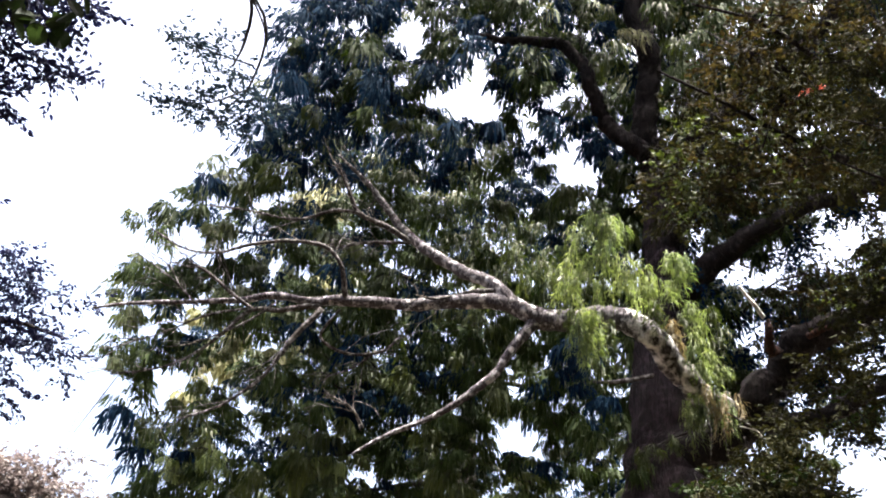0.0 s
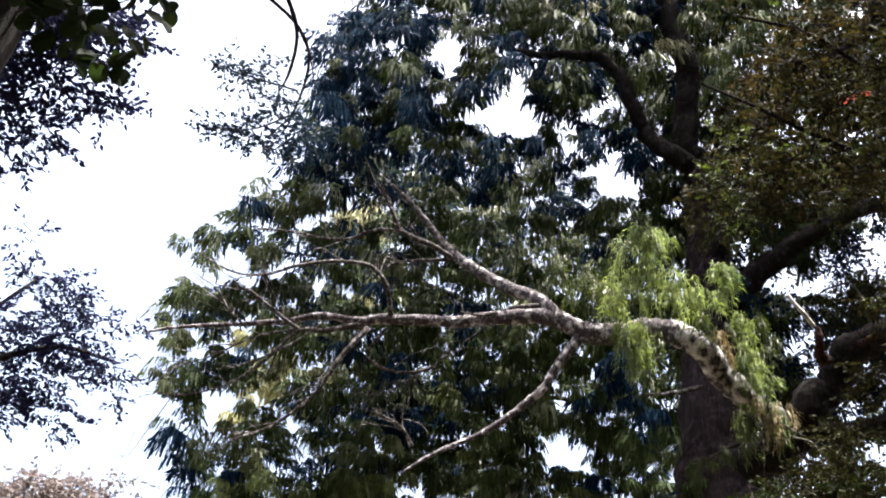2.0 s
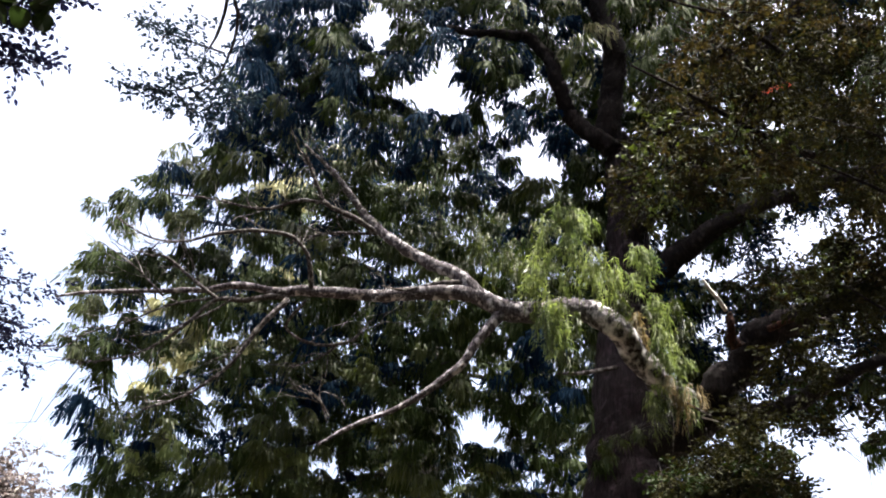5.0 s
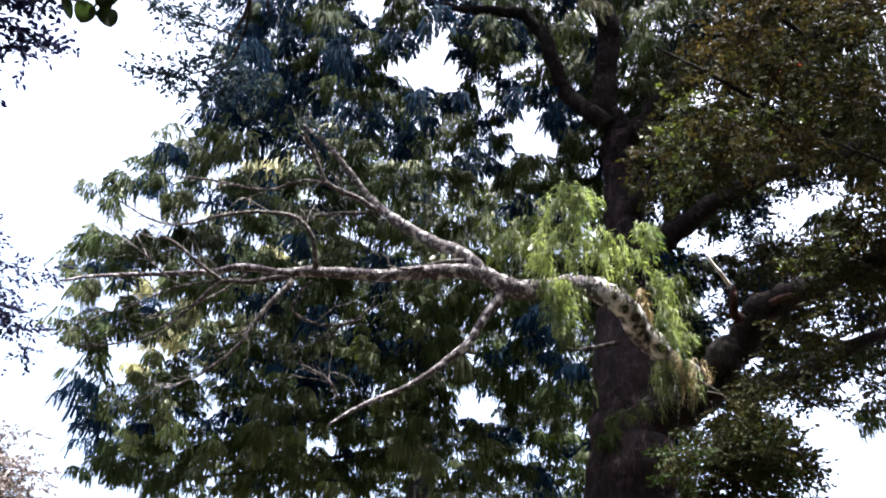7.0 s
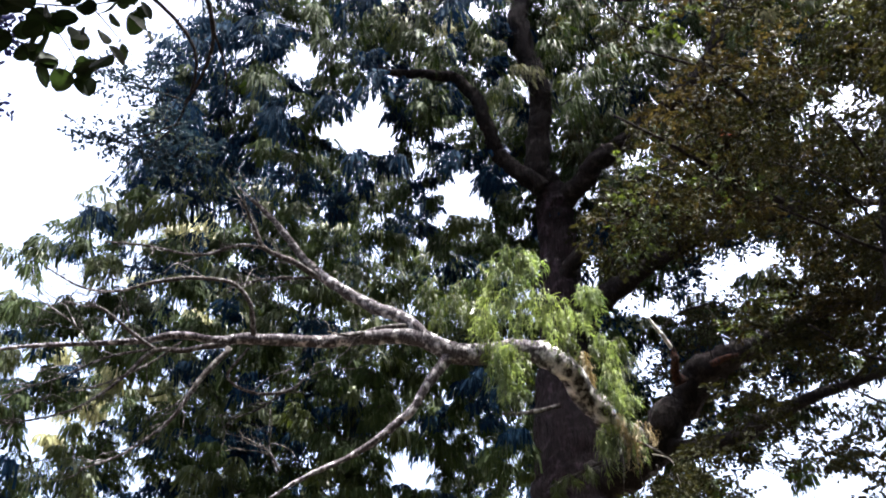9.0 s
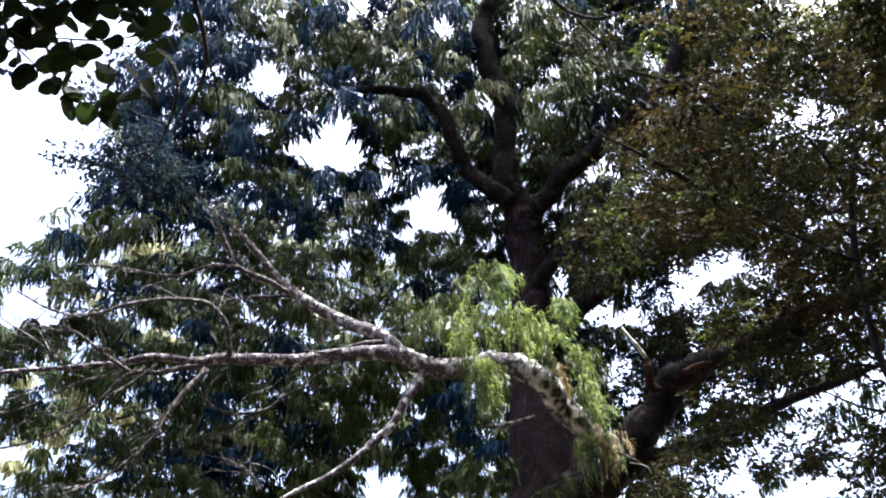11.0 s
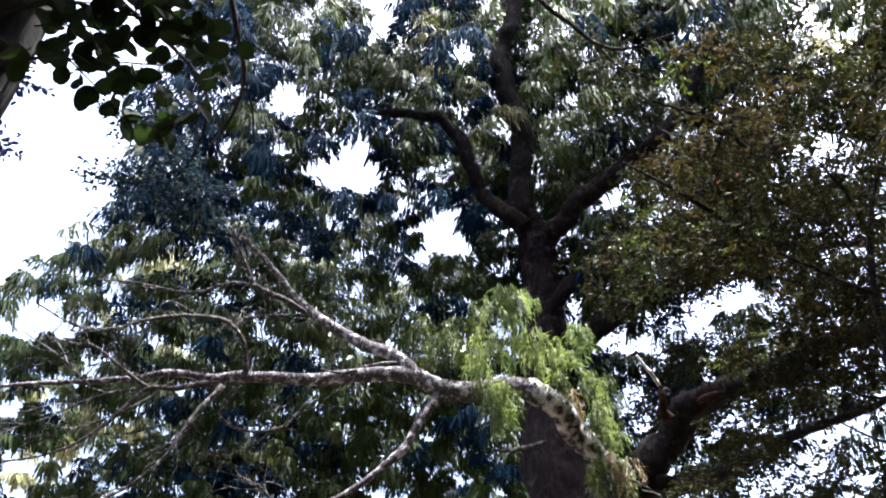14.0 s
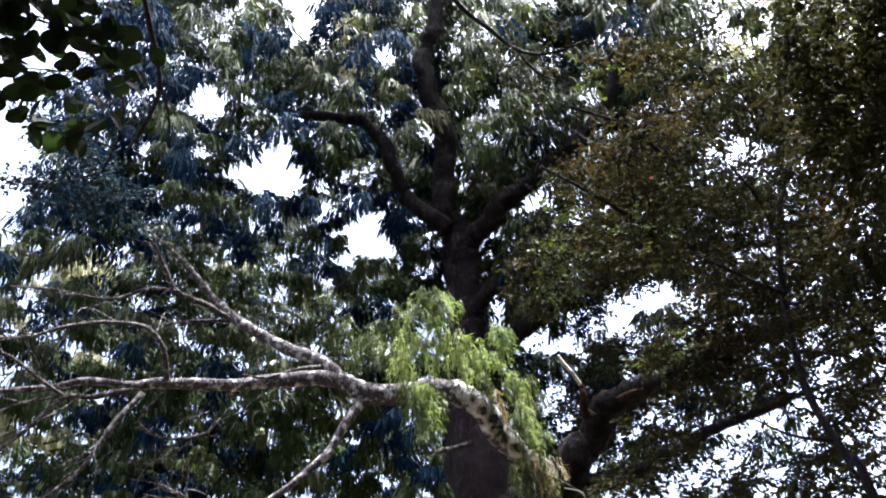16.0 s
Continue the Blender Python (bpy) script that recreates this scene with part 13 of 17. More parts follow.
deep(rimu, 6.28, 14.51, 8.91, 0.23, LEAF_RIMU, 0.9)
deep(back_rimu, -4.72, 16.97, 6.53, 0.25, LEAF_RIMU, 0.9)
deep(rimu, 2.94, 12.95, 15.48, 0.24, LEAF_BLUE, 0.9)
deep(rimu, 4.16, 14.87, 12.80, 0.18, LEAF_BLUE, 0.9)
deep(rimu, 5.48, 16.94, 10.06, 0.18, LEAF_OLIVE, 0.9)
deep(rimu, 4.14, 15.38, 11.83, 0.26, LEAF_RIMU, 0.9)
deep(rimu, 7.46, 14.65, 12.66, 0.24, LEAF_OLIVE, 0.9)
deep(rimu, 4.05, 13.75, 8.39, 0.17, LEAF_RIMU, 0.9)
deep(rimu, 4.33, 16.43, 6.70, 0.23, LEAF_OLIVE, 0.9)
deep(back_rimu, -1.03, 17.12, 12.81, 0.18, LEAF_RIMU, 0.9)
deep(rimu, 1.06, 14.06, 13.34, 0.26, LEAF_RIMU, 0.9)
deep(back_rimu, -4.96, 16.49, 10.42, 0.24, LEAF_RIMU, 0.9)
deep(back_rimu, -3.83, 15.38, 9.28, 0.19, LEAF_OLIVE, 0.9)
deep(back_rimu, 3.14, 18.88, 10.55, 0.26, LEAF_RIMU, 0.9)
deep(rimu, 0.38, 14.18, 13.07, 0.24, LEAF_RIMU, 0.9)
deep(rimu, 4.53, 15.64, 8.34, 0.22, LEAF_OLIVE, 0.9)
deep(rimu, 3.66, 15.19, 9.15, 0.25, LEAF_RIMU, 0.9)
deep(back_rimu, -1.56, 14.09, 13.36, 0.20, LEAF_RIMU, 0.9)
deep(back_rimu, -1.09, 16.84, 11.28, 0.26, LEAF_OLIVE, 0.9)
deep(back_rimu, -5.49, 15.64, 9.16, 0.22, LEAF_OLIVE, 0.9)
deep(rimu, -0.79, 10.55, 13.41, 0.18, LEAF_RIMU, 0.9)
deep(back_rimu, 2.18, 13.52, 12.92, 0.23, LEAF_BLUE, 0.9)
deep(rimu, 8.53, 16.04, 8.18, 0.21, LEAF_RIMU, 0.9)
deep(back_rimu, 0.63, 20.13, 8.67, 0.20, LEAF_RIMU, 0.9)
deep(rimu, 4.25, 14.41, 7.24, 0.24, LEAF_OLIVE, 0.9)
deep(rimu, 5.65, 16.08, 10.06, 0.21, LEAF_OLIVE, 0.9)
deep(back_rimu, -2.53, 15.11, 13.36, 0.20, LEAF_BLUE, 0.9)
deep(back_rimu, 1.65, 18.29, 8.32, 0.19, LEAF_RIMU, 0.9)
deep(rimu, 5.28, 16.68, 9.09, 0.22, LEAF_OLIVE, 0.9)
deep(back_rimu, -5.82, 18.66, 11.66, 0.26, LEAF_RIMU, 0.9)
deep(rimu, 6.64, 14.16, 9.22, 0.20, LEAF_RIMU, 0.9)
deep(back_rimu, -0.85, 14.17, 13.53, 0.22, LEAF_RIMU, 0.9)
deep(back_rimu, 0.01, 16.54, 8.37, 0.22, LEAF_RIMU, 0.9)
deep(rimu, 1.07, 11.67, 15.87, 0.24, LEAF_BLUE, 0.9)
deep(rimu, -0.85, 13.50, 13.26, 0.21, LEAF_RIMU, 0.9)
deep(rimu, 4.87, 18.07, 7.99, 0.19, LEAF_RIMU, 0.9)
deep(back_rimu, 3.06, 19.74, 10.14, 0.18, LEAF_RIMU, 0.9)
deep(back_rimu, -6.16, 19.33, 9.47, 0.26, LEAF_RIMU, 0.9)
deep(rimu, 4.00, 16.90, 6.85, 0.19, LEAF_RIMU, 0.9)
deep(back_rimu, 2.62, 16.90, 13.95, 0.18, LEAF_OLIVE, 0.9)
deep(back_rimu, 2.62, 18.36, 9.15, 0.21, LEAF_RIMU, 0.9)
deep(rimu, 8.28, 15.04, 7.88, 0.25, LEAF_RIMU, 0.9)
deep(rimu, 0.86, 14.14, 15.53, 0.22, LEAF_BLUE, 0.9)
deep(rimu, 4.05, 15.05, 10.18, 0.23, LEAF_OLIVE, 0.9)
deep(rimu, 4.40, 14.24, 10.61, 0.18, LEAF_OLIVE, 0.9)
deep(rimu, 5.07, 17.59, 9.49, 0.24, LEAF_RIMU, 0.9)
deep(rimu, 4.26, 13.94, 14.27, 0.23, LEAF_RIMU, 0.9)
deep(rimu, 3.86, 14.03, 12.44, 0.19, LEAF_OLIVE, 0.9)
deep(rimu, 5.81, 13.66, 9.36, 0.22, LEAF_RIMU, 0.9)
deep(rimu, -0.61, 13.27, 13.31, 0.23, LEAF_RIMU, 0.9)
deep(back_rimu, -2.52, 14.61, 14.83, 0.18, LEAF_RIMU, 0.9)
deep(rimu, -0.26, 14.51, 14.80, 0.25, LEAF_BLUE, 0.9)
deep(back_rimu, 2.94, 14.60, 11.55, 0.23, LEAF_OLIVE, 0.9)
deep(back_rimu, 0.59, 17.26, 7.18, 0.27, LEAF_OLIVE, 0.9)
deep(rimu, 3.77, 14.64, 8.35, 0.24, LEAF_BLUE, 0.9)
deep(rimu, 4.93, 17.15, 9.54, 0.18, LEAF_RIMU, 0.9)
deep(back_rimu, -1.97, 17.72, 9.81, 0.23, LEAF_OLIVE, 0.9)
deep(rimu, 4.20, 16.10, 10.06, 0.26, LEAF_OLIVE, 0.9)
deep(back_rimu, -6.48, 18.22, 10.52, 0.20, LEAF_RIMU, 0.9)
deep(back_rimu, -3.31, 17.33, 6.75, 0.22, LEAF_OLIVE, 0.9)
deep(rimu, 1.54, 14.11, 14.74, 0.24, LEAF_BLUE, 0.9)
deep(back_rimu, -1.65, 15.04, 10.94, 0.18, LEAF_OLIVE, 0.9)
deep(rimu, 4.10, 16.21, 11.31, 0.23, LEAF_BLUE, 0.9)
deep(rimu, 4.29, 15.80, 7.87, 0.23, LEAF_RIMU, 0.9)
deep(back_rimu, 3.04, 15.50, 13.86, 0.20, LEAF_BLUE, 0.9)
deep(back_rimu, 1.16, 16.77, 10.30, 0.21, LEAF_RIMU, 0.9)
deep(rimu, 4.45, 16.96, 8.66, 0.21, LEAF_RIMU, 0.9)
deep(rimu, 5.82, 17.66, 8.57, 0.21, LEAF_RIMU, 0.9)
deep(back_rimu, -0.66, 18.86, 8.04, 0.20, LEAF_RIMU, 0.9)
deep(back_rimu, -2.30, 14.86, 13.73, 0.22, LEAF_BLUE, 0.9)
deep(rimu, 5.18, 16.67, 8.85, 0.25, LEAF_RIMU, 0.9)
deep(rimu, 4.77, 15.87, 11.44, 0.22, LEAF_OLIVE, 0.9)
deep(rimu, 4.75, 15.56, 8.80, 0.25, LEAF_OLIVE, 0.9)
deep(rimu, 4.41, 15.49, 8.93, 0.20, LEAF_RIMU, 0.9)
deep(rimu, -0.02, 11.98, 13.28, 0.18, LEAF_BLUE, 0.9)
deep(back_rimu, -4.71, 18.37, 11.28, 0.20, LEAF_RIMU, 0.9)
deep(back_rimu, 2.49, 16.06, 7.87, 0.17, LEAF_RIMU, 0.9)
deep(back_rimu, -1.94, 15.36, 16.48, 0.24, LEAF_RIMU, 0.9)
deep(back_rimu, 2.66, 19.64, 9.62, 0.22, LEAF_RIMU, 0.9)
deep(back_rimu, -1.88, 18.18, 10.22, 0.24, LEAF_RIMU, 0.9)
deep(back_rimu, -4.64, 16.55, 11.81, 0.20, LEAF_RIMU, 0.9)
deep(back_rimu, -2.38, 14.09, 13.36, 0.19, LEAF_BLUE, 0.9)
deep(rimu, 4.87, 15.01, 9.62, 0.18, LEAF_RIMU, 0.9)
deep(back_rimu, 3.81, 16.05, 10.24, 0.26, LEAF_RIMU, 0.9)
deep(rimu, 4.32, 13.74, 8.81, 0.25, LEAF_RIMU, 0.9)
deep(rimu, 7.60, 10.68, 14.82, 0.19, LEAF_OLIVE, 0.9)
deep(back_rimu, 4.08, 17.37, 13.21, 0.21, LEAF_RIMU, 0.9)
deep(back_rimu, 0.78, 15.39, 8.75, 0.26, LEAF_RIMU, 0.9)
deep(back_rimu, -0.75, 16.27, 11.61, 0.20, LEAF_RIMU, 0.9)
deep(back_rimu, -4.93, 19.16, 9.67, 0.20, LEAF_OLIVE, 0.9)
deep(back_rimu, -6.05, 17.62, 11.16, 0.20, LEAF_RIMU, 0.9)
deep(rimu, 3.73, 14.84, 10.09, 0.25, LEAF_RIMU, 0.9)
deep(rimu, 8.96, 14.53, 9.79, 0.20, LEAF_RIMU, 0.9)
deep(back_rimu, -2.48, 16.39, 14.73, 0.21, LEAF_RIMU, 0.9)
deep(rimu, 4.24, 17.08, 6.92, 0.22, LEAF_RIMU, 0.9)
deep(back_rimu, -3.05, 14.22, 11.59, 0.25, LEAF_OLIVE, 0.9)
deep(back_rimu, -1.86, 15.89, 16.08, 0.17, LEAF_RIMU, 0.9)
deep(rimu, 5.03, 16.25, 6.79, 0.19, LEAF_RIMU, 0.9)
deep(rimu, 7.15, 13.62, 10.83, 0.23, LEAF_RIMU, 0.9)
deep(rimu, 0.75, 13.53, 13.61, 0.18, LEAF_RIMU, 0.9)
deep(rimu, 6.19, 11.38, 9.42, 0.26, LEAF_OLIVE, 0.9)
deep(back_rimu, -5.13, 15.41, 11.45, 0.24, LEAF_RIMU, 0.9)
deep(rimu, 5.06, 12.00, 13.72, 0.21, LEAF_RIMU, 0.9)
deep(back_rimu, 0.38, 18.94, 10.21, 0.27, LEAF_RIMU, 0.9)
deep(back_rimu, 2.21, 14.45, 11.98, 0.26, LEAF_OLIVE, 0.9)
deep(back_rimu, -0.15, 15.64, 11.12, 0.27, LEAF_OLIVE, 0.9)
deep(back_rimu, -0.99, 17.07, 11.14, 0.25, LEAF_RIMU, 0.9)
deep(back_rimu, -4.55, 17.28, 11.24, 0.20, LEAF_RIMU, 0.9)
deep(back_rimu, 2.74, 17.98, 10.02, 0.24, LEAF_OLIVE, 0.9)
deep(back_rimu, 1.17, 15.90, 8.60, 0.23, LEAF_OLIVE, 0.9)
deep(rimu, 3.47, 14.44, 8.21, 0.20, LEAF_RIMU, 0.9)
deep(rimu, 4.66, 14.23, 9.43, 0.21, LEAF_RIMU, 0.9)
deep(rimu, 6.42, 9.85, 14.25, 0.26, LEAF_RIMU, 0.9)
deep(rimu, 5.80, 12.75, 7.81, 0.20, LEAF_RIMU, 0.9)
deep(rimu, 0.89, 14.41, 14.62, 0.17, LEAF_BLUE, 0.9)
deep(back_rimu, -5.74, 17.57, 11.20, 0.20, LEAF_RIMU, 0.9)
deep(back_rimu, -2.40, 16.65, 9.63, 0.20, LEAF_RIMU, 0.9)
deep(rimu, 4.21, 15.18, 9.91, 0.22, LEAF_OLIVE, 0.9)
deep(back_rimu, -3.87, 13.79, 11.28, 0.19, LEAF_OLIVE, 0.9)
deep(back_rimu, -0.76, 18.27, 7.29, 0.19, LEAF_RIMU, 0.9)
deep(back_rimu, -4.38, 16.42, 10.48, 0.17, LEAF_RIMU, 0.9)
deep(rimu, 3.58, 14.60, 12.17, 0.19, LEAF_BLUE, 0.9)
deep(back_rimu, -2.22, 12.98, 13.12, 0.19, LEAF_BLUE, 0.9)
deep(rimu, 3.86, 14.95, 6.77, 0.22, LEAF_RIMU, 0.9)
deep(back_rimu, -2.73, 14.65, 15.23, 0.18, LEAF_RIMU, 0.9)
deep(back_rimu, -1.01, 13.32, 12.96, 0.18, LEAF_RIMU, 0.9)
deep(back_rimu, -4.06, 20.68, 7.75, 0.19, LEAF_RIMU, 0.9)
deep(back_rimu, 2.14, 19.85, 10.25, 0.22, LEAF_OLIVE, 0.9)
deep(rimu, 5.62, 12.58, 9.45, 0.22, LEAF_RIMU, 0.9)
deep(back_rimu, -2.62, 17.63, 11.10, 0.17, LEAF_RIMU, 0.9)
deep(rimu, 6.45, 11.03, 10.09, 0.18, LEAF_RIMU, 0.9)
deep(rimu, 3.53, 14.92, 8.76, 0.20, LEAF_BLUE, 0.9)
deep(rimu, 4.25, 14.05, 12.40, 0.26, LEAF_RIMU, 0.9)
deep(back_rimu, 3.54, 16.60, 14.91, 0.25, LEAF_BLUE, 0.9)
deep(back_rimu, 4.01, 16.44, 13.42, 0.18, LEAF_RIMU, 0.9)
deep(rimu, 4.51, 14.11, 8.02, 0.25, LEAF_RIMU, 0.9)
deep(back_rimu, 0.41, 16.43, 9.46, 0.18, LEAF_OLIVE, 0.9)
deep(back_rimu, -4.79, 18.33, 10.84, 0.26, LEAF_OLIVE, 0.9)
deep(back_rimu, -4.98, 18.04, 7.22, 0.25, LEAF_RIMU, 0.9)
deep(back_rimu, -3.29, 15.03, 12.01, 0.25, LEAF_OLIVE, 0.9)
deep(rimu, -0.20, 12.05, 13.20, 0.27, LEAF_RIMU, 0.9)
deep(back_rimu, 2.89, 14.35, 12.36, 0.21, LEAF_RIMU, 0.9)
deep(rimu, 7.57, 9.16, 13.89, 0.20, LEAF_RIMU, 0.9)
deep(rimu, -1.67, 13.94, 14.67, 0.26, LEAF_RIMU, 0.9)
deep(back_rimu, -4.73, 15.73, 10.54, 0.19, LEAF_RIMU, 0.9)
deep(rimu, 0.54, 13.60, 12.62, 0.25, LEAF_BLUE, 0.9)
deep(rimu, 4.51, 18.20, 8.52, 0.22, LEAF_BLUE, 0.9)
deep(back_rimu, -2.95, 14.53, 16.55, 0.20, LEAF_BLUE, 0.9)
deep(back_rimu, -2.44, 14.22, 14.71, 0.17, LEAF_BLUE, 0.9)
deep(back_rimu, -2.58, 16.84, 7.39, 0.22, LEAF_RIMU, 0.9)
deep(back_rimu, -2.07, 17.88, 8.19, 0.24, LEAF_RIMU, 0.9)
deep(back_rimu, -4.30, 17.19, 13.85, 0.23, LEAF_RIMU, 0.9)
deep(back_rimu, 3.27, 14.41, 11.79, 0.26, LEAF_RIMU, 0.9)
deep(back_rimu, -1.77, 16.71, 15.72, 0.19, LEAF_BLUE, 0.9)
deep(back_rimu, -0.56, 16.43, 13.60, 0.20, LEAF_RIMU, 0.9)
deep(back_rimu, -3.64, 14.78, 12.34, 0.25, LEAF_RIMU, 0.9)
deep(back_rimu, -3.94, 18.29, 6.94, 0.25, LEAF_RIMU, 0.9)
deep(back_rimu, -4.73, 15.28, 10.05, 0.17, LEAF_RIMU, 0.9)
deep(back_rimu, -2.31, 14.31, 13.70, 0.18, LEAF_RIMU, 0.9)
deep(rimu, 4.77, 15.90, 8.64, 0.23, LEAF_OLIVE, 0.9)
deep(rimu, 4.78, 12.90, 13.55, 0.17, LEAF_RIMU, 0.9)
deep(back_rimu, -2.82, 14.25, 10.80, 0.27, LEAF_RIMU, 0.9)
deep(back_rimu, 2.78, 15.54, 14.34, 0.20, LEAF_BLUE, 0.9)
deep(rimu, 2.75, 9.68, 13.05, 0.20, LEAF_RIMU, 0.9)
deep(rimu, -1.31, 13.77, 14.01, 0.18, LEAF_BLUE, 0.9)
deep(back_rimu, -4.97, 18.41, 12.72, 0.23, LEAF_RIMU, 0.9)
deep(back_rimu, -5.16, 14.90, 9.87, 0.20, LEAF_RIMU, 0.9)
deep(rimu, 4.18, 16.44, 7.94, 0.26, LEAF_RIMU, 0.9)
deep(rimu, 9.23, 13.14, 8.54, 0.23, LEAF_RIMU, 0.9)
deep(back_rimu, -2.33, 16.43, 14.91, 0.19, LEAF_RIMU, 0.9)
deep(rimu, 9.00, 13.87, 9.44, 0.22, LEAF_OLIVE, 0.9)
deep(rimu, -0.87, 12.89, 14.74, 0.20, LEAF_RIMU, 0.9)
deep(rimu, 5.03, 13.02, 10.21, 0.20, LEAF_RIMU, 0.9)
deep(rimu, 4.07, 14.38, 7.00, 0.26, LEAF_OLIVE, 0.9)
deep(rimu, 6.17, 11.02, 16.37, 0.23, LEAF_OLIVE, 0.9)
deep(rimu, 6.77, 10.62, 15.22, 0.26, LEAF_RIMU, 0.9)
deep(back_rimu, 2.29, 15.99, 13.14, 0.20, LEAF_OLIVE, 0.9)
deep(back_rimu, 0.39, 15.98, 7.38, 0.24, LEAF_RIMU, 0.9)
deep(back_rimu, -2.97, 13.73, 14.08, 0.24, LEAF_BLUE, 0.9)
deep(rimu, 6.18, 13.93, 13.62, 0.19, LEAF_RIMU, 0.9)
deep(back_rimu, 2.12, 16.89, 13.53, 0.25, LEAF_RIMU, 0.9)
deep(rimu, 0.60, 11.97, 11.38, 0.17, LEAF_BLUE, 0.9)
deep(back_rimu, -2.06, 14.74, 13.84, 0.20, LEAF_BLUE, 0.9)
deep(back_rimu, 0.35, 16.31, 9.98, 0.20, LEAF_RIMU, 0.9)
deep(back_rimu, 2.23, 17.01, 15.18, 0.24, LEAF_BLUE, 0.9)
deep(back_rimu, 0.96, 13.69, 12.04, 0.20, LEAF_RIMU, 0.9)
deep(back_rimu, -2.32, 14.14, 16.49, 0.20, LEAF_BLUE, 0.9)
deep(back_rimu, -4.61, 17.47, 9.25, 0.25, LEAF_RIMU, 0.9)
deep(rimu, 4.63, 10.98, 15.57, 0.24, LEAF_RIMU, 0.9)
deep(rimu, 0.96, 13.12, 13.06, 0.22, LEAF_RIMU, 0.9)
deep(rimu, 5.78, 14.20, 7.69, 0.21, LEAF_RIMU, 0.9)
deep(rimu, 4.32, 13.13, 10.43, 0.20, LEAF_OLIVE, 0.9)
deep(rimu, 4.56, 13.49, 9.66, 0.19, LEAF_RIMU, 0.9)
deep(back_rimu, -2.41, 12.47, 14.18, 0.17, LEAF_BLUE, 0.9)
deep(back_rimu, -0.08, 18.17, 10.48, 0.23, LEAF_RIMU, 0.9)
deep(back_rimu, 0.45, 17.43, 11.43, 0.22, LEAF_RIMU, 0.9)
deep(rimu, 6.24, 12.99, 8.12, 0.21, LEAF_RIMU, 0.9)
deep(back_rimu, -2.37, 18.10, 13.67, 0.26, LEAF_OLIVE, 0.9)
deep(back_rimu, -0.98, 15.22, 11.05, 0.19, LEAF_RIMU, 0.9)
deep(rimu, 8.22, 14.89, 10.67, 0.21, LEAF_RIMU, 0.9)
deep(rimu, -1.45, 12.37, 14.12, 0.20, LEAF_BLUE, 0.9)
deep(back_rimu, 4.47, 18.09, 11.68, 0.23, LEAF_RIMU, 0.9)
deep(rimu, 4.39, 13.83, 9.90, 0.20, LEAF_OLIVE, 0.9)
deep(rimu, 4.27, 17.15, 7.64, 0.17, LEAF_OLIVE, 0.9)
deep(rimu, 4.39, 15.58, 7.74, 0.17, LEAF_RIMU, 0.9)
deep(rimu, 7.73, 12.80, 8.58, 0.18, LEAF_RIMU, 0.9)
deep(back_rimu, -4.56, 17.80, 11.79, 0.18, LEAF_RIMU, 0.9)
deep(rimu, -0.39, 11.93, 14.46, 0.23, LEAF_BLUE, 0.9)
deep(rimu, 4.09, 13.84, 11.70, 0.22, LEAF_RIMU, 0.9)
deep(rimu, 1.77, 14.48, 13.89, 0.17, LEAF_BLUE, 0.9)
deep(rimu, 5.40, 13.50, 14.19, 0.20, LEAF_OLIVE, 0.9)
deep(back_rimu, 1.27, 17.81, 13.34, 0.19, LEAF_OLIVE, 0.9)
deep(rimu, 0.00, 14.19, 13.11, 0.22, LEAF_BLUE, 0.9)
deep(back_rimu, 1.55, 18.35, 12.27, 0.21, LEAF_RIMU, 0.9)
deep(rimu, 5.34, 15.14, 9.06, 0.24, LEAF_RIMU, 0.9)
deep(rimu, 4.24, 13.16, 8.17, 0.22, LEAF_OLIVE, 0.9)
deep(rimu, 7.18, 10.46, 11.25, 0.25, LEAF_RIMU, 0.9)
deep(rimu, 4.86, 17.42, 7.78, 0.20, LEAF_RIMU, 0.9)
deep(rimu, 4.13, 12.66, 15.95, 0.25, LEAF_RIMU, 0.9)
deep(back_rimu, -2.86, 14.65, 12.20, 0.27, LEAF_BLUE, 0.9)
deep(rimu, 7.49, 13.54, 9.05, 0.27, LEAF_RIMU, 0.9)
deep(back_rimu, 0.16, 17.91, 8.56, 0.20, LEAF_OLIVE, 0.9)
deep(back_rimu, -0.32, 13.79, 11.61, 0.19, LEAF_BLUE, 0.9)
deep(rimu, 8.44, 10.90, 13.76, 0.18, LEAF_OLIVE, 0.9)
deep(back_rimu, -4.16, 15.02, 11.83, 0.20, LEAF_RIMU, 0.9)
deep(rimu, 5.28, 16.07, 6.57, 0.24, LEAF_RIMU, 0.9)
deep(rimu, 5.14, 14.06, 7.90, 0.25, LEAF_OLIVE, 0.9)
deep(back_rimu, 1.37, 16.63, 11.99, 0.24, LEAF_OLIVE, 0.9)
deep(back_rimu, 0.68, 16.21, 8.73, 0.19, LEAF_RIMU, 0.9)
deep(rimu, 3.75, 11.99, 12.81, 0.18, LEAF_RIMU, 0.9)
deep(back_rimu, -1.94, 14.52, 10.64, 0.20, LEAF_OLIVE, 0.9)
deep(back_rimu, 3.03, 18.96, 10.23, 0.22, LEAF_OLIVE, 0.9)
deep(back_rimu, 0.83, 17.20, 8.07, 0.26, LEAF_RIMU, 0.9)
deep(rimu, -0.42, 14.31, 13.49, 0.18, LEAF_BLUE, 0.9)
deep(rimu, 0.87, 11.88, 14.04, 0.19, LEAF_RIMU, 0.9)
deep(back_rimu, 1.79, 14.83, 11.82, 0.24, LEAF_RIMU, 0.9)
deep(back_rimu, -1.52, 12.96, 12.90, 0.25, LEAF_BLUE, 0.9)
deep(back_rimu, 3.66, 18.38, 9.37, 0.17, LEAF_RIMU, 0.9)
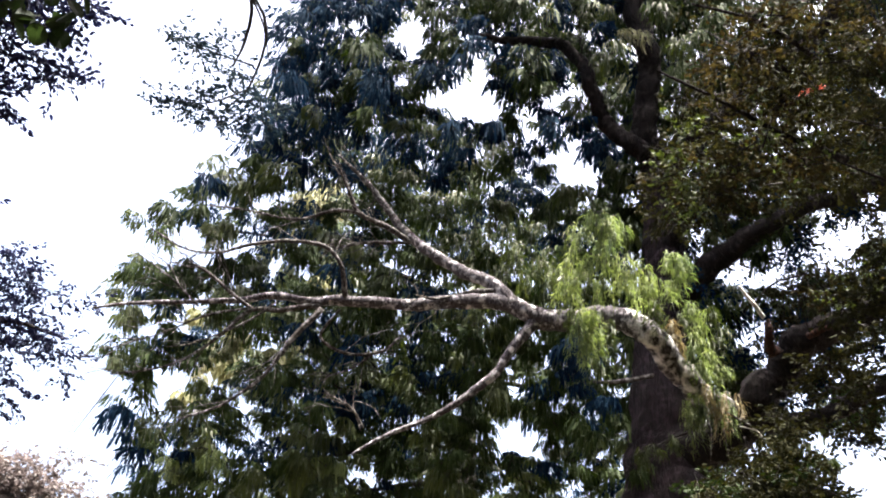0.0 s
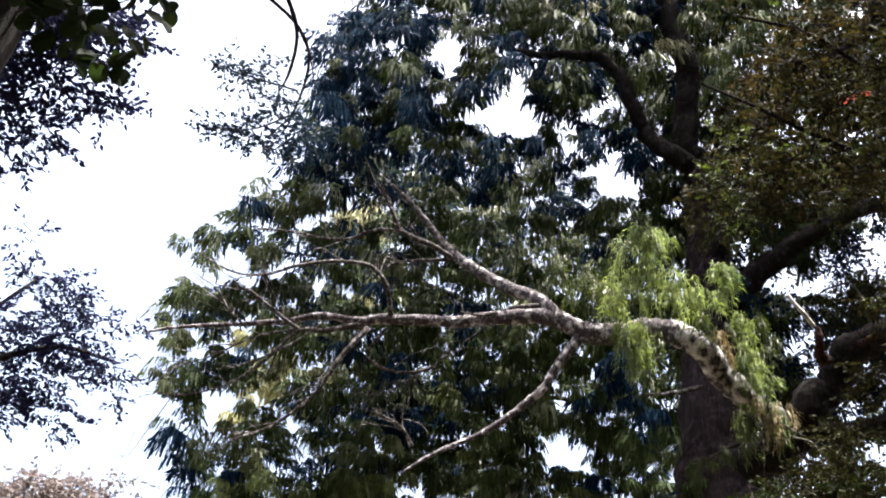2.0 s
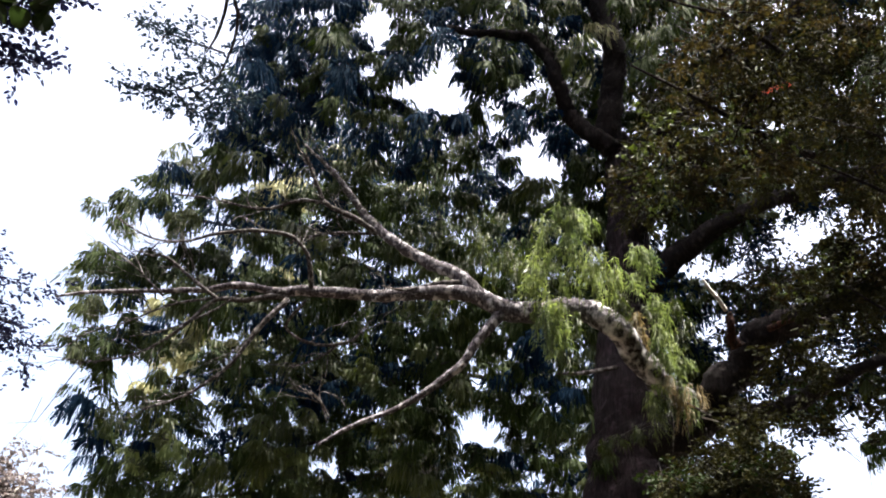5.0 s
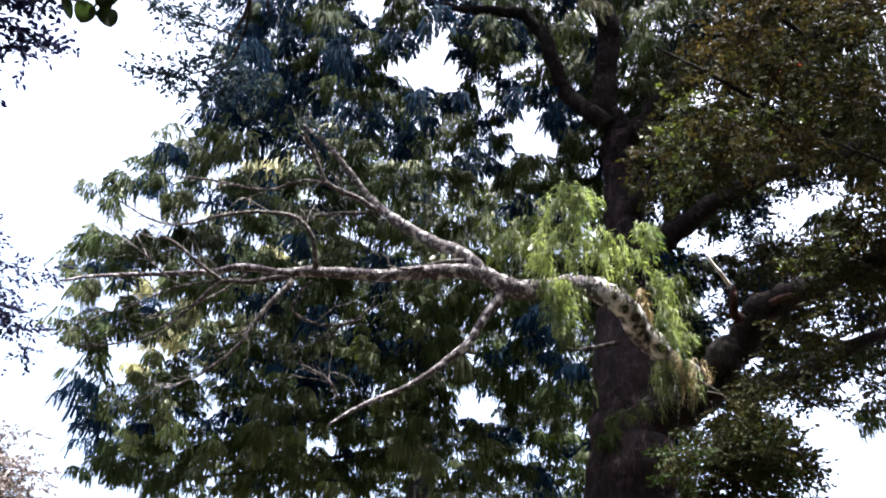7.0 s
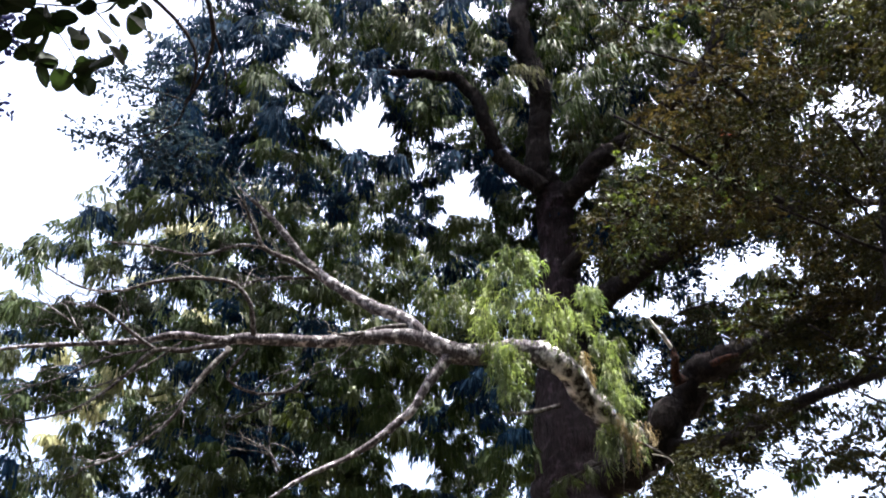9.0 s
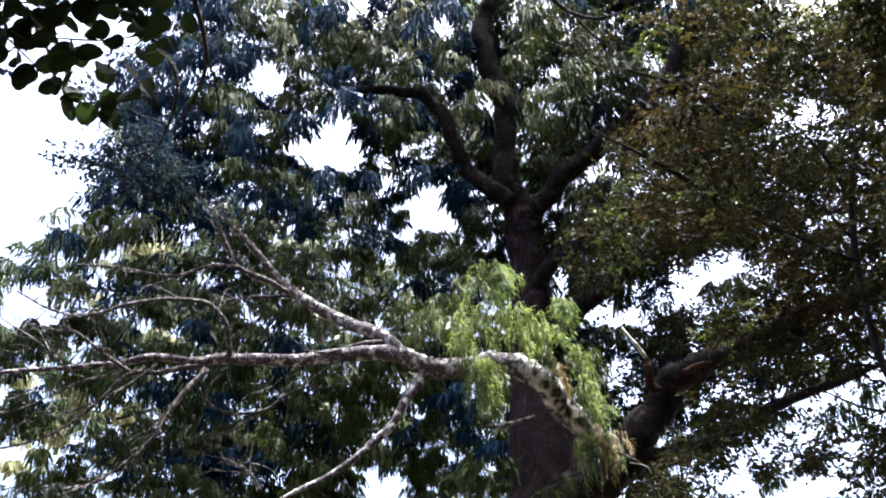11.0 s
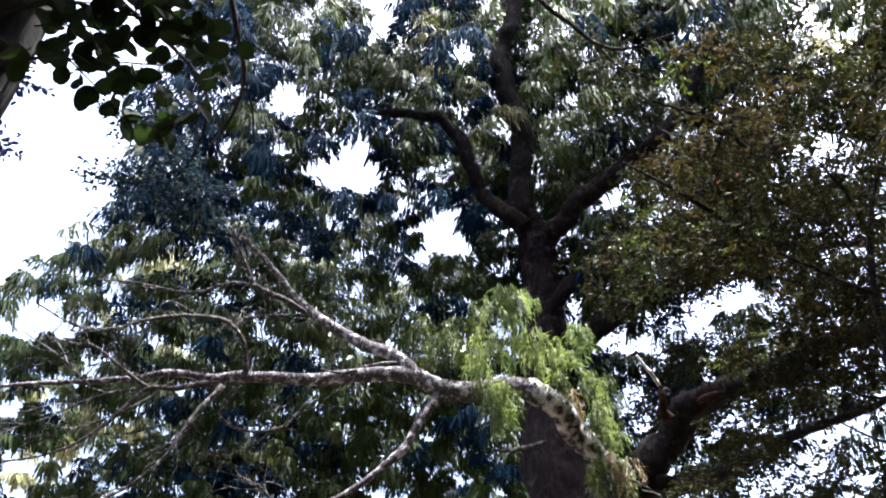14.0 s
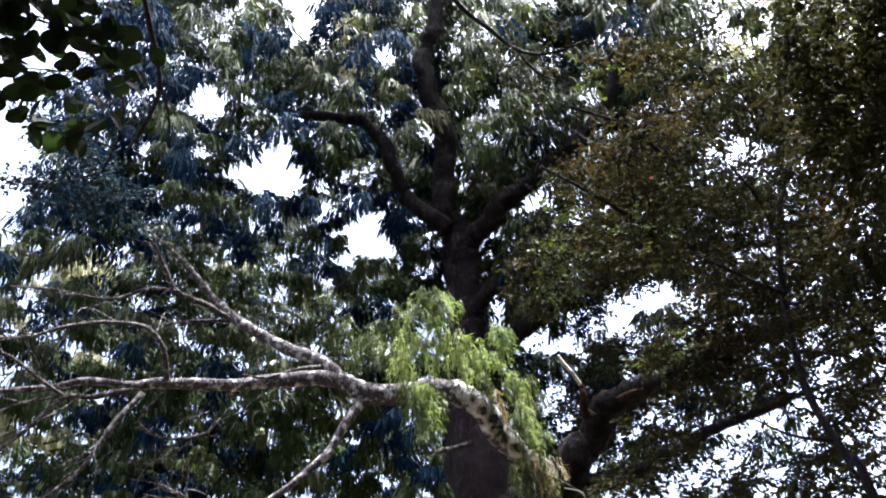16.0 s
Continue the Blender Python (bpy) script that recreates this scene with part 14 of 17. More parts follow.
deep(back_rimu, 4.20, 18.57, 7.96, 0.27, LEAF_OLIVE, 0.9)
deep(back_rimu, 2.61, 18.82, 9.48, 0.27, LEAF_RIMU, 0.9)
deep(rimu, 1.73, 12.79, 14.70, 0.22, LEAF_BLUE, 0.9)
deep(back_rimu, 1.06, 16.21, 14.84, 0.24, LEAF_BLUE, 0.9)
deep(back_rimu, -1.77, 17.26, 10.87, 0.22, LEAF_RIMU, 0.9)
deep(back_rimu, -3.10, 15.12, 16.83, 0.21, LEAF_RIMU, 0.9)
deep(rimu, 4.99, 16.89, 6.80, 0.20, LEAF_RIMU, 0.9)
deep(rimu, -0.22, 14.69, 13.58, 0.26, LEAF_RIMU, 0.9)
deep(back_rimu, 0.39, 19.45, 11.20, 0.20, LEAF_RIMU, 0.9)
deep(back_rimu, -3.37, 15.73, 10.48, 0.22, LEAF_OLIVE, 0.9)
deep(back_rimu, 0.74, 20.49, 9.23, 0.19, LEAF_RIMU, 0.9)
deep(rimu, 2.84, 13.18, 16.01, 0.24, LEAF_RIMU, 0.9)
deep(back_rimu, 2.90, 16.10, 10.99, 0.22, LEAF_OLIVE, 0.9)
deep(back_rimu, 0.68, 16.05, 9.51, 0.18, LEAF_RIMU, 0.9)
deep(rimu, 1.78, 10.43, 13.68, 0.18, LEAF_BLUE, 0.9)
deep(back_rimu, -0.50, 16.02, 14.28, 0.21, LEAF_RIMU, 0.9)
deep(rimu, 5.24, 15.37, 9.39, 0.23, LEAF_OLIVE, 0.9)
deep(back_rimu, 1.45, 15.23, 10.39, 0.21, LEAF_RIMU, 0.9)
deep(rimu, 5.95, 11.65, 14.88, 0.24, LEAF_RIMU, 0.9)
deep(back_rimu, -3.98, 16.63, 8.36, 0.21, LEAF_RIMU, 0.9)
deep(rimu, 5.67, 15.65, 9.61, 0.18, LEAF_OLIVE, 0.9)
deep(rimu, 0.09, 11.33, 12.35, 0.26, LEAF_BLUE, 0.9)
deep(back_rimu, 3.26, 13.89, 13.00, 0.20, LEAF_BLUE, 0.9)
deep(rimu, 5.18, 12.76, 10.56, 0.22, LEAF_RIMU, 0.9)
deep(back_rimu, -2.40, 14.06, 17.30, 0.20, LEAF_BLUE, 0.9)
deep(back_rimu, 2.46, 13.90, 12.64, 0.20, LEAF_BLUE, 0.9)
deep(rimu, -0.62, 12.97, 14.13, 0.20, LEAF_RIMU, 0.9)
deep(rimu, 3.75, 14.79, 14.03, 0.26, LEAF_BLUE, 0.9)
deep(back_rimu, 0.77, 14.71, 10.68, 0.20, LEAF_RIMU, 0.9)
deep(rimu, 4.54, 14.88, 6.76, 0.18, LEAF_RIMU, 0.9)
deep(rimu, 4.02, 13.01, 8.88, 0.24, LEAF_RIMU, 0.9)
deep(rimu, 5.71, 16.35, 9.36, 0.21, LEAF_RIMU, 0.9)
deep(back_rimu, -1.99, 17.79, 7.11, 0.18, LEAF_RIMU, 0.9)
deep(rimu, 4.46, 13.35, 11.01, 0.25, LEAF_OLIVE, 0.9)
deep(back_rimu, -5.32, 17.31, 10.21, 0.22, LEAF_OLIVE, 0.9)
deep(rimu, 1.53, 14.45, 14.66, 0.20, LEAF_RIMU, 0.9)
deep(rimu, -0.31, 13.99, 15.12, 0.24, LEAF_BLUE, 0.9)
deep(back_rimu, 1.07, 16.29, 9.34, 0.24, LEAF_OLIVE, 0.9)
deep(rimu, 5.36, 16.62, 7.32, 0.18, LEAF_OLIVE, 0.9)
deep(back_rimu, -0.85, 15.34, 13.65, 0.20, LEAF_BLUE, 0.9)
deep(rimu, 6.06, 13.56, 10.22, 0.21, LEAF_OLIVE, 0.9)
deep(rimu, 5.13, 14.97, 11.41, 0.24, LEAF_OLIVE, 0.9)
deep(rimu, 5.66, 14.52, 7.78, 0.19, LEAF_RIMU, 0.9)
deep(back_rimu, -2.57, 18.86, 7.01, 0.20, LEAF_OLIVE, 0.9)
deep(rimu, 7.51, 9.25, 11.66, 0.20, LEAF_RIMU, 0.9)
deep(rimu, 4.30, 13.93, 13.49, 0.27, LEAF_RIMU, 0.9)
deep(back_rimu, -0.79, 18.83, 8.32, 0.22, LEAF_RIMU, 0.9)
deep(rimu, 4.64, 17.19, 8.11, 0.26, LEAF_RIMU, 0.9)
deep(back_rimu, 3.26, 15.05, 13.12, 0.25, LEAF_OLIVE, 0.9)
deep(back_rimu, -2.38, 13.33, 16.22, 0.21, LEAF_BLUE, 0.9)
deep(rimu, 7.19, 7.97, 12.86, 0.20, LEAF_RIMU, 0.9)
deep(back_rimu, 0.04, 19.80, 10.34, 0.24, LEAF_RIMU, 0.9)
deep(rimu, 5.86, 13.97, 9.35, 0.26, LEAF_RIMU, 0.9)
deep(rimu, 4.46, 14.43, 9.35, 0.22, LEAF_OLIVE, 0.9)
deep(back_rimu, 1.52, 15.98, 7.46, 0.22, LEAF_RIMU, 0.9)
deep(back_rimu, -3.30, 16.54, 13.27, 0.25, LEAF_RIMU, 0.9)
deep(back_rimu, -2.91, 16.54, 8.91, 0.24, LEAF_RIMU, 0.9)
deep(back_rimu, -0.33, 16.63, 9.00, 0.24, LEAF_OLIVE, 0.9)
deep(back_rimu, -2.22, 19.42, 9.55, 0.19, LEAF_RIMU, 0.9)
deep(back_rimu, 3.56, 16.82, 14.08, 0.21, LEAF_RIMU, 0.9)
deep(back_rimu, 4.63, 18.88, 10.35, 0.24, LEAF_OLIVE, 0.9)
deep(rimu, 8.87, 14.41, 10.58, 0.20, LEAF_OLIVE, 0.9)
deep(rimu, 0.60, 12.64, 13.39, 0.17, LEAF_RIMU, 0.9)
deep(rimu, -0.07, 12.17, 11.37, 0.18, LEAF_BLUE, 0.9)
deep(rimu, 4.00, 14.70, 8.22, 0.26, LEAF_OLIVE, 0.9)
deep(rimu, 6.64, 17.12, 8.53, 0.22, LEAF_RIMU, 0.9)
deep(rimu, 3.82, 14.61, 6.38, 0.27, LEAF_OLIVE, 0.9)
deep(back_rimu, 0.60, 14.92, 11.94, 0.23, LEAF_RIMU, 0.9)
deep(rimu, -0.02, 11.54, 14.62, 0.27, LEAF_BLUE, 0.9)
deep(rimu, 3.68, 15.85, 8.19, 0.18, LEAF_BLUE, 0.9)
deep(rimu, 9.28, 11.32, 13.50, 0.23, LEAF_RIMU, 0.9)
deep(back_rimu, -0.02, 15.97, 9.39, 0.20, LEAF_RIMU, 0.9)
deep(back_rimu, 2.75, 17.90, 9.13, 0.17, LEAF_RIMU, 0.9)
deep(rimu, 3.65, 9.34, 13.77, 0.19, LEAF_OLIVE, 0.9)
deep(back_rimu, -2.76, 16.42, 15.75, 0.18, LEAF_BLUE, 0.9)
deep(back_rimu, -0.60, 16.07, 11.35, 0.20, LEAF_RIMU, 0.9)
deep(back_rimu, -3.88, 16.24, 12.47, 0.17, LEAF_RIMU, 0.9)
deep(back_rimu, 1.81, 16.14, 9.59, 0.26, LEAF_RIMU, 0.9)
deep(back_rimu, -2.07, 16.44, 9.01, 0.18, LEAF_OLIVE, 0.9)
deep(back_rimu, -4.75, 18.62, 11.67, 0.17, LEAF_RIMU, 0.9)
deep(rimu, 4.34, 11.60, 14.00, 0.25, LEAF_RIMU, 0.9)
deep(rimu, -0.18, 12.37, 15.42, 0.24, LEAF_BLUE, 0.9)
deep(rimu, 3.96, 15.88, 8.64, 0.26, LEAF_BLUE, 0.9)
deep(rimu, 8.10, 9.26, 12.79, 0.26, LEAF_RIMU, 0.9)
deep(rimu, 0.76, 13.91, 14.37, 0.26, LEAF_BLUE, 0.9)
deep(back_rimu, -5.41, 15.16, 9.18, 0.20, LEAF_OLIVE, 0.9)
deep(back_rimu, 3.26, 19.99, 8.18, 0.21, LEAF_RIMU, 0.9)
deep(rimu, 4.90, 16.65, 9.56, 0.18, LEAF_RIMU, 0.9)
deep(back_rimu, 1.71, 15.03, 10.30, 0.22, LEAF_OLIVE, 0.9)
deep(back_rimu, 1.20, 17.14, 10.22, 0.18, LEAF_OLIVE, 0.9)
deep(back_rimu, 2.63, 19.01, 8.97, 0.25, LEAF_OLIVE, 0.9)
deep(back_rimu, -2.16, 11.81, 15.13, 0.26, LEAF_BLUE, 0.9)
deep(back_rimu, -3.03, 15.39, 8.29, 0.25, LEAF_RIMU, 0.9)
deep(rimu, -0.61, 11.75, 15.10, 0.24, LEAF_RIMU, 0.9)
deep(rimu, 4.19, 14.74, 9.37, 0.21, LEAF_OLIVE, 0.9)
deep(back_rimu, -4.14, 17.39, 13.52, 0.24, LEAF_RIMU, 0.9)
deep(rimu, 4.38, 14.35, 10.26, 0.23, LEAF_RIMU, 0.9)
deep(back_rimu, -1.44, 16.99, 11.85, 0.17, LEAF_OLIVE, 0.9)
deep(rimu, -1.51, 12.70, 11.91, 0.26, LEAF_RIMU, 0.9)
deep(rimu, 5.55, 17.18, 7.25, 0.25, LEAF_OLIVE, 0.9)
deep(rimu, 1.33, 14.35, 14.29, 0.24, LEAF_BLUE, 0.9)
deep(back_rimu, 4.63, 20.29, 7.84, 0.26, LEAF_RIMU, 0.9)
deep(back_rimu, 3.83, 16.75, 14.84, 0.20, LEAF_RIMU, 0.9)
deep(rimu, -0.55, 10.56, 13.56, 0.19, LEAF_BLUE, 0.9)
deep(rimu, 5.35, 13.64, 9.88, 0.21, LEAF_RIMU, 0.9)
deep(back_rimu, -2.01, 11.41, 14.27, 0.26, LEAF_BLUE, 0.9)
deep(back_rimu, 0.88, 16.98, 12.13, 0.22, LEAF_OLIVE, 0.9)
deep(rimu, 7.85, 11.24, 14.47, 0.19, LEAF_RIMU, 0.9)
deep(back_rimu, -1.81, 12.06, 13.62, 0.26, LEAF_BLUE, 0.9)
deep(back_rimu, -2.18, 13.04, 14.60, 0.22, LEAF_BLUE, 0.9)
deep(rimu, 4.95, 15.09, 11.14, 0.18, LEAF_OLIVE, 0.9)
deep(back_rimu, 3.03, 20.03, 9.21, 0.22, LEAF_RIMU, 0.9)
deep(rimu, 5.83, 8.87, 13.70, 0.23, LEAF_RIMU, 0.9)
deep(rimu, 1.67, 14.90, 14.21, 0.17, LEAF_BLUE, 0.9)
deep(rimu, 5.47, 14.59, 11.33, 0.20, LEAF_RIMU, 0.9)
deep(back_rimu, -6.59, 17.78, 10.69, 0.17, LEAF_RIMU, 0.9)
deep(rimu, 5.24, 15.01, 11.98, 0.20, LEAF_RIMU, 0.9)
deep(back_rimu, -3.54, 14.57, 14.63, 0.25, LEAF_BLUE, 0.9)
deep(back_rimu, -1.90, 18.65, 8.34, 0.21, LEAF_OLIVE, 0.9)
deep(rimu, 1.54, 12.44, 14.66, 0.19, LEAF_BLUE, 0.9)
deep(back_rimu, 3.09, 13.63, 12.60, 0.18, LEAF_RIMU, 0.9)
deep(rimu, 3.81, 12.61, 13.29, 0.23, LEAF_RIMU, 0.9)
deep(back_rimu, 2.14, 15.68, 9.86, 0.23, LEAF_RIMU, 0.9)
deep(rimu, 3.52, 13.57, 11.76, 0.18, LEAF_BLUE, 0.9)
deep(back_rimu, 3.24, 20.50, 7.97, 0.20, LEAF_OLIVE, 0.9)
deep(rimu, 3.83, 11.04, 13.23, 0.24, LEAF_RIMU, 0.9)
deep(rimu, 5.21, 13.27, 7.41, 0.23, LEAF_OLIVE, 0.9)
deep(back_rimu, -3.68, 17.24, 11.50, 0.24, LEAF_OLIVE, 0.9)
deep(back_rimu, -4.01, 15.07, 11.06, 0.22, LEAF_OLIVE, 0.9)
deep(back_rimu, -2.56, 12.61, 14.09, 0.17, LEAF_BLUE, 0.9)
deep(rimu, 4.79, 15.31, 11.08, 0.20, LEAF_OLIVE, 0.9)
deep(rimu, 3.60, 13.92, 11.76, 0.22, LEAF_BLUE, 0.9)
deep(back_rimu, -0.06, 16.98, 10.08, 0.17, LEAF_RIMU, 0.9)
deep(back_rimu, -3.36, 13.55, 12.11, 0.25, LEAF_BLUE, 0.9)
deep(rimu, 6.65, 11.86, 9.01, 0.19, LEAF_RIMU, 0.9)
deep(back_rimu, 1.33, 16.81, 8.71, 0.19, LEAF_RIMU, 0.9)
deep(back_rimu, 4.32, 18.18, 11.59, 0.23, LEAF_RIMU, 0.9)
deep(back_rimu, -5.10, 17.88, 9.83, 0.26, LEAF_RIMU, 0.9)
deep(rimu, 5.35, 12.67, 10.70, 0.21, LEAF_RIMU, 0.9)
deep(back_rimu, -3.32, 15.21, 9.87, 0.18, LEAF_RIMU, 0.9)
deep(rimu, 5.58, 16.69, 7.00, 0.18, LEAF_RIMU, 0.9)
deep(rimu, 5.02, 15.48, 12.76, 0.24, LEAF_RIMU, 0.9)
deep(rimu, 3.72, 14.96, 12.70, 0.20, LEAF_BLUE, 0.9)
deep(back_rimu, 1.09, 19.71, 9.62, 0.18, LEAF_RIMU, 0.9)
deep(back_rimu, 2.47, 13.08, 12.19, 0.25, LEAF_BLUE, 0.9)
deep(back_rimu, -0.81, 15.60, 13.09, 0.24, LEAF_BLUE, 0.9)
deep(back_rimu, -2.28, 16.64, 9.33, 0.19, LEAF_OLIVE, 0.9)
deep(back_rimu, -0.92, 15.25, 12.65, 0.25, LEAF_OLIVE, 0.9)
deep(rimu, 4.11, 14.50, 13.87, 0.24, LEAF_RIMU, 0.9)
deep(back_rimu, -2.92, 15.93, 16.06, 0.23, LEAF_RIMU, 0.9)
deep(rimu, 4.95, 16.79, 10.01, 0.21, LEAF_RIMU, 0.9)
deep(back_rimu, -5.73, 16.15, 10.68, 0.23, LEAF_OLIVE, 0.9)
deep(rimu, 5.65, 17.52, 8.64, 0.25, LEAF_RIMU, 0.9)
deep(rimu, 4.89, 14.98, 11.26, 0.26, LEAF_RIMU, 0.9)
deep(rimu, 4.27, 14.65, 6.62, 0.23, LEAF_RIMU, 0.9)
deep(rimu, 4.25, 11.59, 14.59, 0.20, LEAF_OLIVE, 0.9)
deep(rimu, 7.28, 16.53, 9.24, 0.24, LEAF_OLIVE, 0.9)
deep(rimu, 4.60, 14.36, 12.82, 0.23, LEAF_RIMU, 0.9)
deep(rimu, 1.15, 13.33, 15.26, 0.26, LEAF_RIMU, 0.9)
deep(back_rimu, -5.07, 17.12, 9.64, 0.18, LEAF_RIMU, 0.9)
deep(rimu, 4.58, 16.65, 8.70, 0.18, LEAF_RIMU, 0.9)
deep(back_rimu, -4.64, 18.96, 10.48, 0.21, LEAF_RIMU, 0.9)
deep(back_rimu, -3.01, 13.45, 14.12, 0.21, LEAF_RIMU, 0.9)
deep(back_rimu, -1.57, 16.40, 15.66, 0.19, LEAF_RIMU, 0.9)
deep(rimu, 8.54, 11.38, 14.34, 0.19, LEAF_OLIVE, 0.9)
deep(back_rimu, -5.62, 15.43, 10.01, 0.23, LEAF_RIMU, 0.9)
deep(back_rimu, -5.79, 17.42, 12.47, 0.19, LEAF_OLIVE, 0.9)
deep(rimu, 2.79, 13.24, 15.76, 0.19, LEAF_BLUE, 0.9)
deep(back_rimu, 0.59, 18.48, 10.19, 0.25, LEAF_OLIVE, 0.9)
deep(back_rimu, 0.74, 18.15, 11.47, 0.26, LEAF_RIMU, 0.9)
deep(back_rimu, 3.50, 16.67, 14.70, 0.17, LEAF_BLUE, 0.9)
deep(back_rimu, -0.24, 18.28, 12.80, 0.20, LEAF_RIMU, 0.9)
deep(back_rimu, 0.14, 20.40, 8.62, 0.17, LEAF_OLIVE, 0.9)
deep(back_rimu, 2.82, 16.31, 8.09, 0.22, LEAF_OLIVE, 0.9)
deep(rimu, 8.04, 15.05, 8.96, 0.23, LEAF_RIMU, 0.9)
deep(back_rimu, -3.34, 14.27, 12.53, 0.24, LEAF_BLUE, 0.9)
deep(back_rimu, 0.94, 18.18, 7.32, 0.26, LEAF_OLIVE, 0.9)
deep(back_rimu, -2.17, 13.66, 12.38, 0.23, LEAF_BLUE, 0.9)
deep(back_rimu, -4.76, 18.56, 9.94, 0.22, LEAF_RIMU, 0.9)
deep(back_rimu, 0.65, 19.34, 11.48, 0.27, LEAF_RIMU, 0.9)
deep(back_rimu, -2.42, 14.63, 16.53, 0.19, LEAF_BLUE, 0.9)
deep(rimu, 4.86, 15.79, 6.82, 0.19, LEAF_OLIVE, 0.9)
deep(back_rimu, -0.09, 17.76, 14.46, 0.21, LEAF_RIMU, 0.9)
deep(rimu, 4.27, 17.44, 7.19, 0.27, LEAF_BLUE, 0.9)
deep(back_rimu, -1.87, 15.86, 14.80, 0.21, LEAF_RIMU, 0.9)
deep(back_rimu, -1.14, 14.91, 13.68, 0.19, LEAF_RIMU, 0.9)
deep(back_rimu, -0.38, 15.27, 10.93, 0.18, LEAF_OLIVE, 0.9)
deep(rimu, 4.12, 16.45, 10.46, 0.27, LEAF_BLUE, 0.9)
deep(back_rimu, 3.19, 14.00, 12.11, 0.19, LEAF_OLIVE, 0.9)
deep(rimu, 4.15, 16.68, 9.58, 0.24, LEAF_BLUE, 0.9)
deep(rimu, 6.30, 12.41, 8.82, 0.23, LEAF_OLIVE, 0.9)
deep(rimu, 8.45, 9.72, 15.26, 0.21, LEAF_OLIVE, 0.9)
deep(rimu, 7.18, 12.65, 7.88, 0.19, LEAF_RIMU, 0.9)
deep(back_rimu, 0.74, 18.77, 10.02, 0.25, LEAF_RIMU, 0.9)
deep(back_rimu, 1.04, 19.90, 10.43, 0.25, LEAF_RIMU, 0.9)
deep(back_rimu, -2.54, 18.97, 8.75, 0.17, LEAF_RIMU, 0.9)
deep(rimu, 4.35, 14.65, 9.00, 0.25, LEAF_OLIVE, 0.9)
deep(back_rimu, 2.62, 13.63, 11.64, 0.18, LEAF_RIMU, 0.9)
deep(back_rimu, -2.85, 12.75, 14.15, 0.18, LEAF_BLUE, 0.9)
deep(back_rimu, -4.74, 16.58, 10.57, 0.21, LEAF_OLIVE, 0.9)
deep(rimu, -0.50, 12.50, 12.75, 0.23, LEAF_BLUE, 0.9)
deep(back_rimu, -4.23, 17.55, 13.85, 0.17, LEAF_OLIVE, 0.9)
deep(back_rimu, 1.21, 17.20, 11.73, 0.20, LEAF_OLIVE, 0.9)
deep(rimu, 3.93, 15.17, 7.71, 0.22, LEAF_RIMU, 0.9)
deep(back_rimu, -2.56, 13.57, 15.06, 0.22, LEAF_BLUE, 0.9)
deep(rimu, 4.29, 14.81, 12.89, 0.21, LEAF_RIMU, 0.9)
deep(back_rimu, -0.84, 15.99, 16.46, 0.21, LEAF_BLUE, 0.9)
deep(back_rimu, 2.59, 16.55, 10.26, 0.26, LEAF_OLIVE, 0.9)
deep(back_rimu, -1.31, 17.55, 11.88, 0.23, LEAF_RIMU, 0.9)
deep(back_rimu, 1.30, 16.49, 14.65, 0.17, LEAF_RIMU, 0.9)
deep(back_rimu, -1.64, 13.16, 14.73, 0.20, LEAF_BLUE, 0.9)
deep(rimu, 7.42, 14.69, 9.66, 0.20, LEAF_OLIVE, 0.9)
deep(rimu, 1.11, 12.30, 13.12, 0.25, LEAF_RIMU, 0.9)
deep(back_rimu, -5.23, 18.03, 6.82, 0.25, LEAF_RIMU, 0.9)
deep(rimu, 3.75, 15.52, 7.27, 0.22, LEAF_RIMU, 0.9)
deep(back_rimu, -4.98, 19.01, 7.14, 0.19, LEAF_RIMU, 0.9)
deep(rimu, 3.87, 15.26, 11.27, 0.21, LEAF_BLUE, 0.9)
deep(back_rimu, -0.02, 18.04, 9.08, 0.25, LEAF_RIMU, 0.9)
deep(back_rimu, -1.96, 15.78, 7.94, 0.20, LEAF_RIMU, 0.9)
deep(rimu, 3.61, 14.44, 14.41, 0.23, LEAF_RIMU, 0.9)
deep(rimu, 7.82, 12.62, 9.48, 0.25, LEAF_OLIVE, 0.9)
deep(back_rimu, -6.01, 20.13, 7.36, 0.20, LEAF_RIMU, 0.9)
deep(back_rimu, -2.49, 19.45, 8.17, 0.18, LEAF_RIMU, 0.9)
deep(back_rimu, -5.02, 19.73, 8.15, 0.25, LEAF_RIMU, 0.9)
deep(rimu, 7.09, 11.68, 12.59, 0.18, LEAF_RIMU, 0.9)
deep(back_rimu, 3.73, 16.08, 12.64, 0.26, LEAF_RIMU, 0.9)
deep(rimu, 5.69, 13.77, 6.42, 0.18, LEAF_OLIVE, 0.9)
deep(back_rimu, 1.02, 15.36, 12.26, 0.27, LEAF_OLIVE, 0.9)
deep(rimu, 4.00, 14.30, 11.86, 0.18, LEAF_RIMU, 0.9)
deep(rimu, 3.78, 14.17, 12.86, 0.22, LEAF_BLUE, 0.9)
deep(rimu, 4.47, 11.62, 15.45, 0.25, LEAF_RIMU, 0.9)
deep(rimu, -1.31, 12.08, 12.11, 0.25, LEAF_BLUE, 0.9)
deep(rimu, 7.59, 15.52, 8.47, 0.21, LEAF_OLIVE, 0.9)
deep(back_rimu, -2.83, 19.60, 8.05, 0.23, LEAF_RIMU, 0.9)
deep(back_rimu, -2.45, 16.82, 10.77, 0.27, LEAF_RIMU, 0.9)
deep(back_rimu, -0.89, 18.40, 7.46, 0.19, LEAF_RIMU, 0.9)
deep(back_rimu, 3.90, 15.72, 11.28, 0.25, LEAF_OLIVE, 0.9)
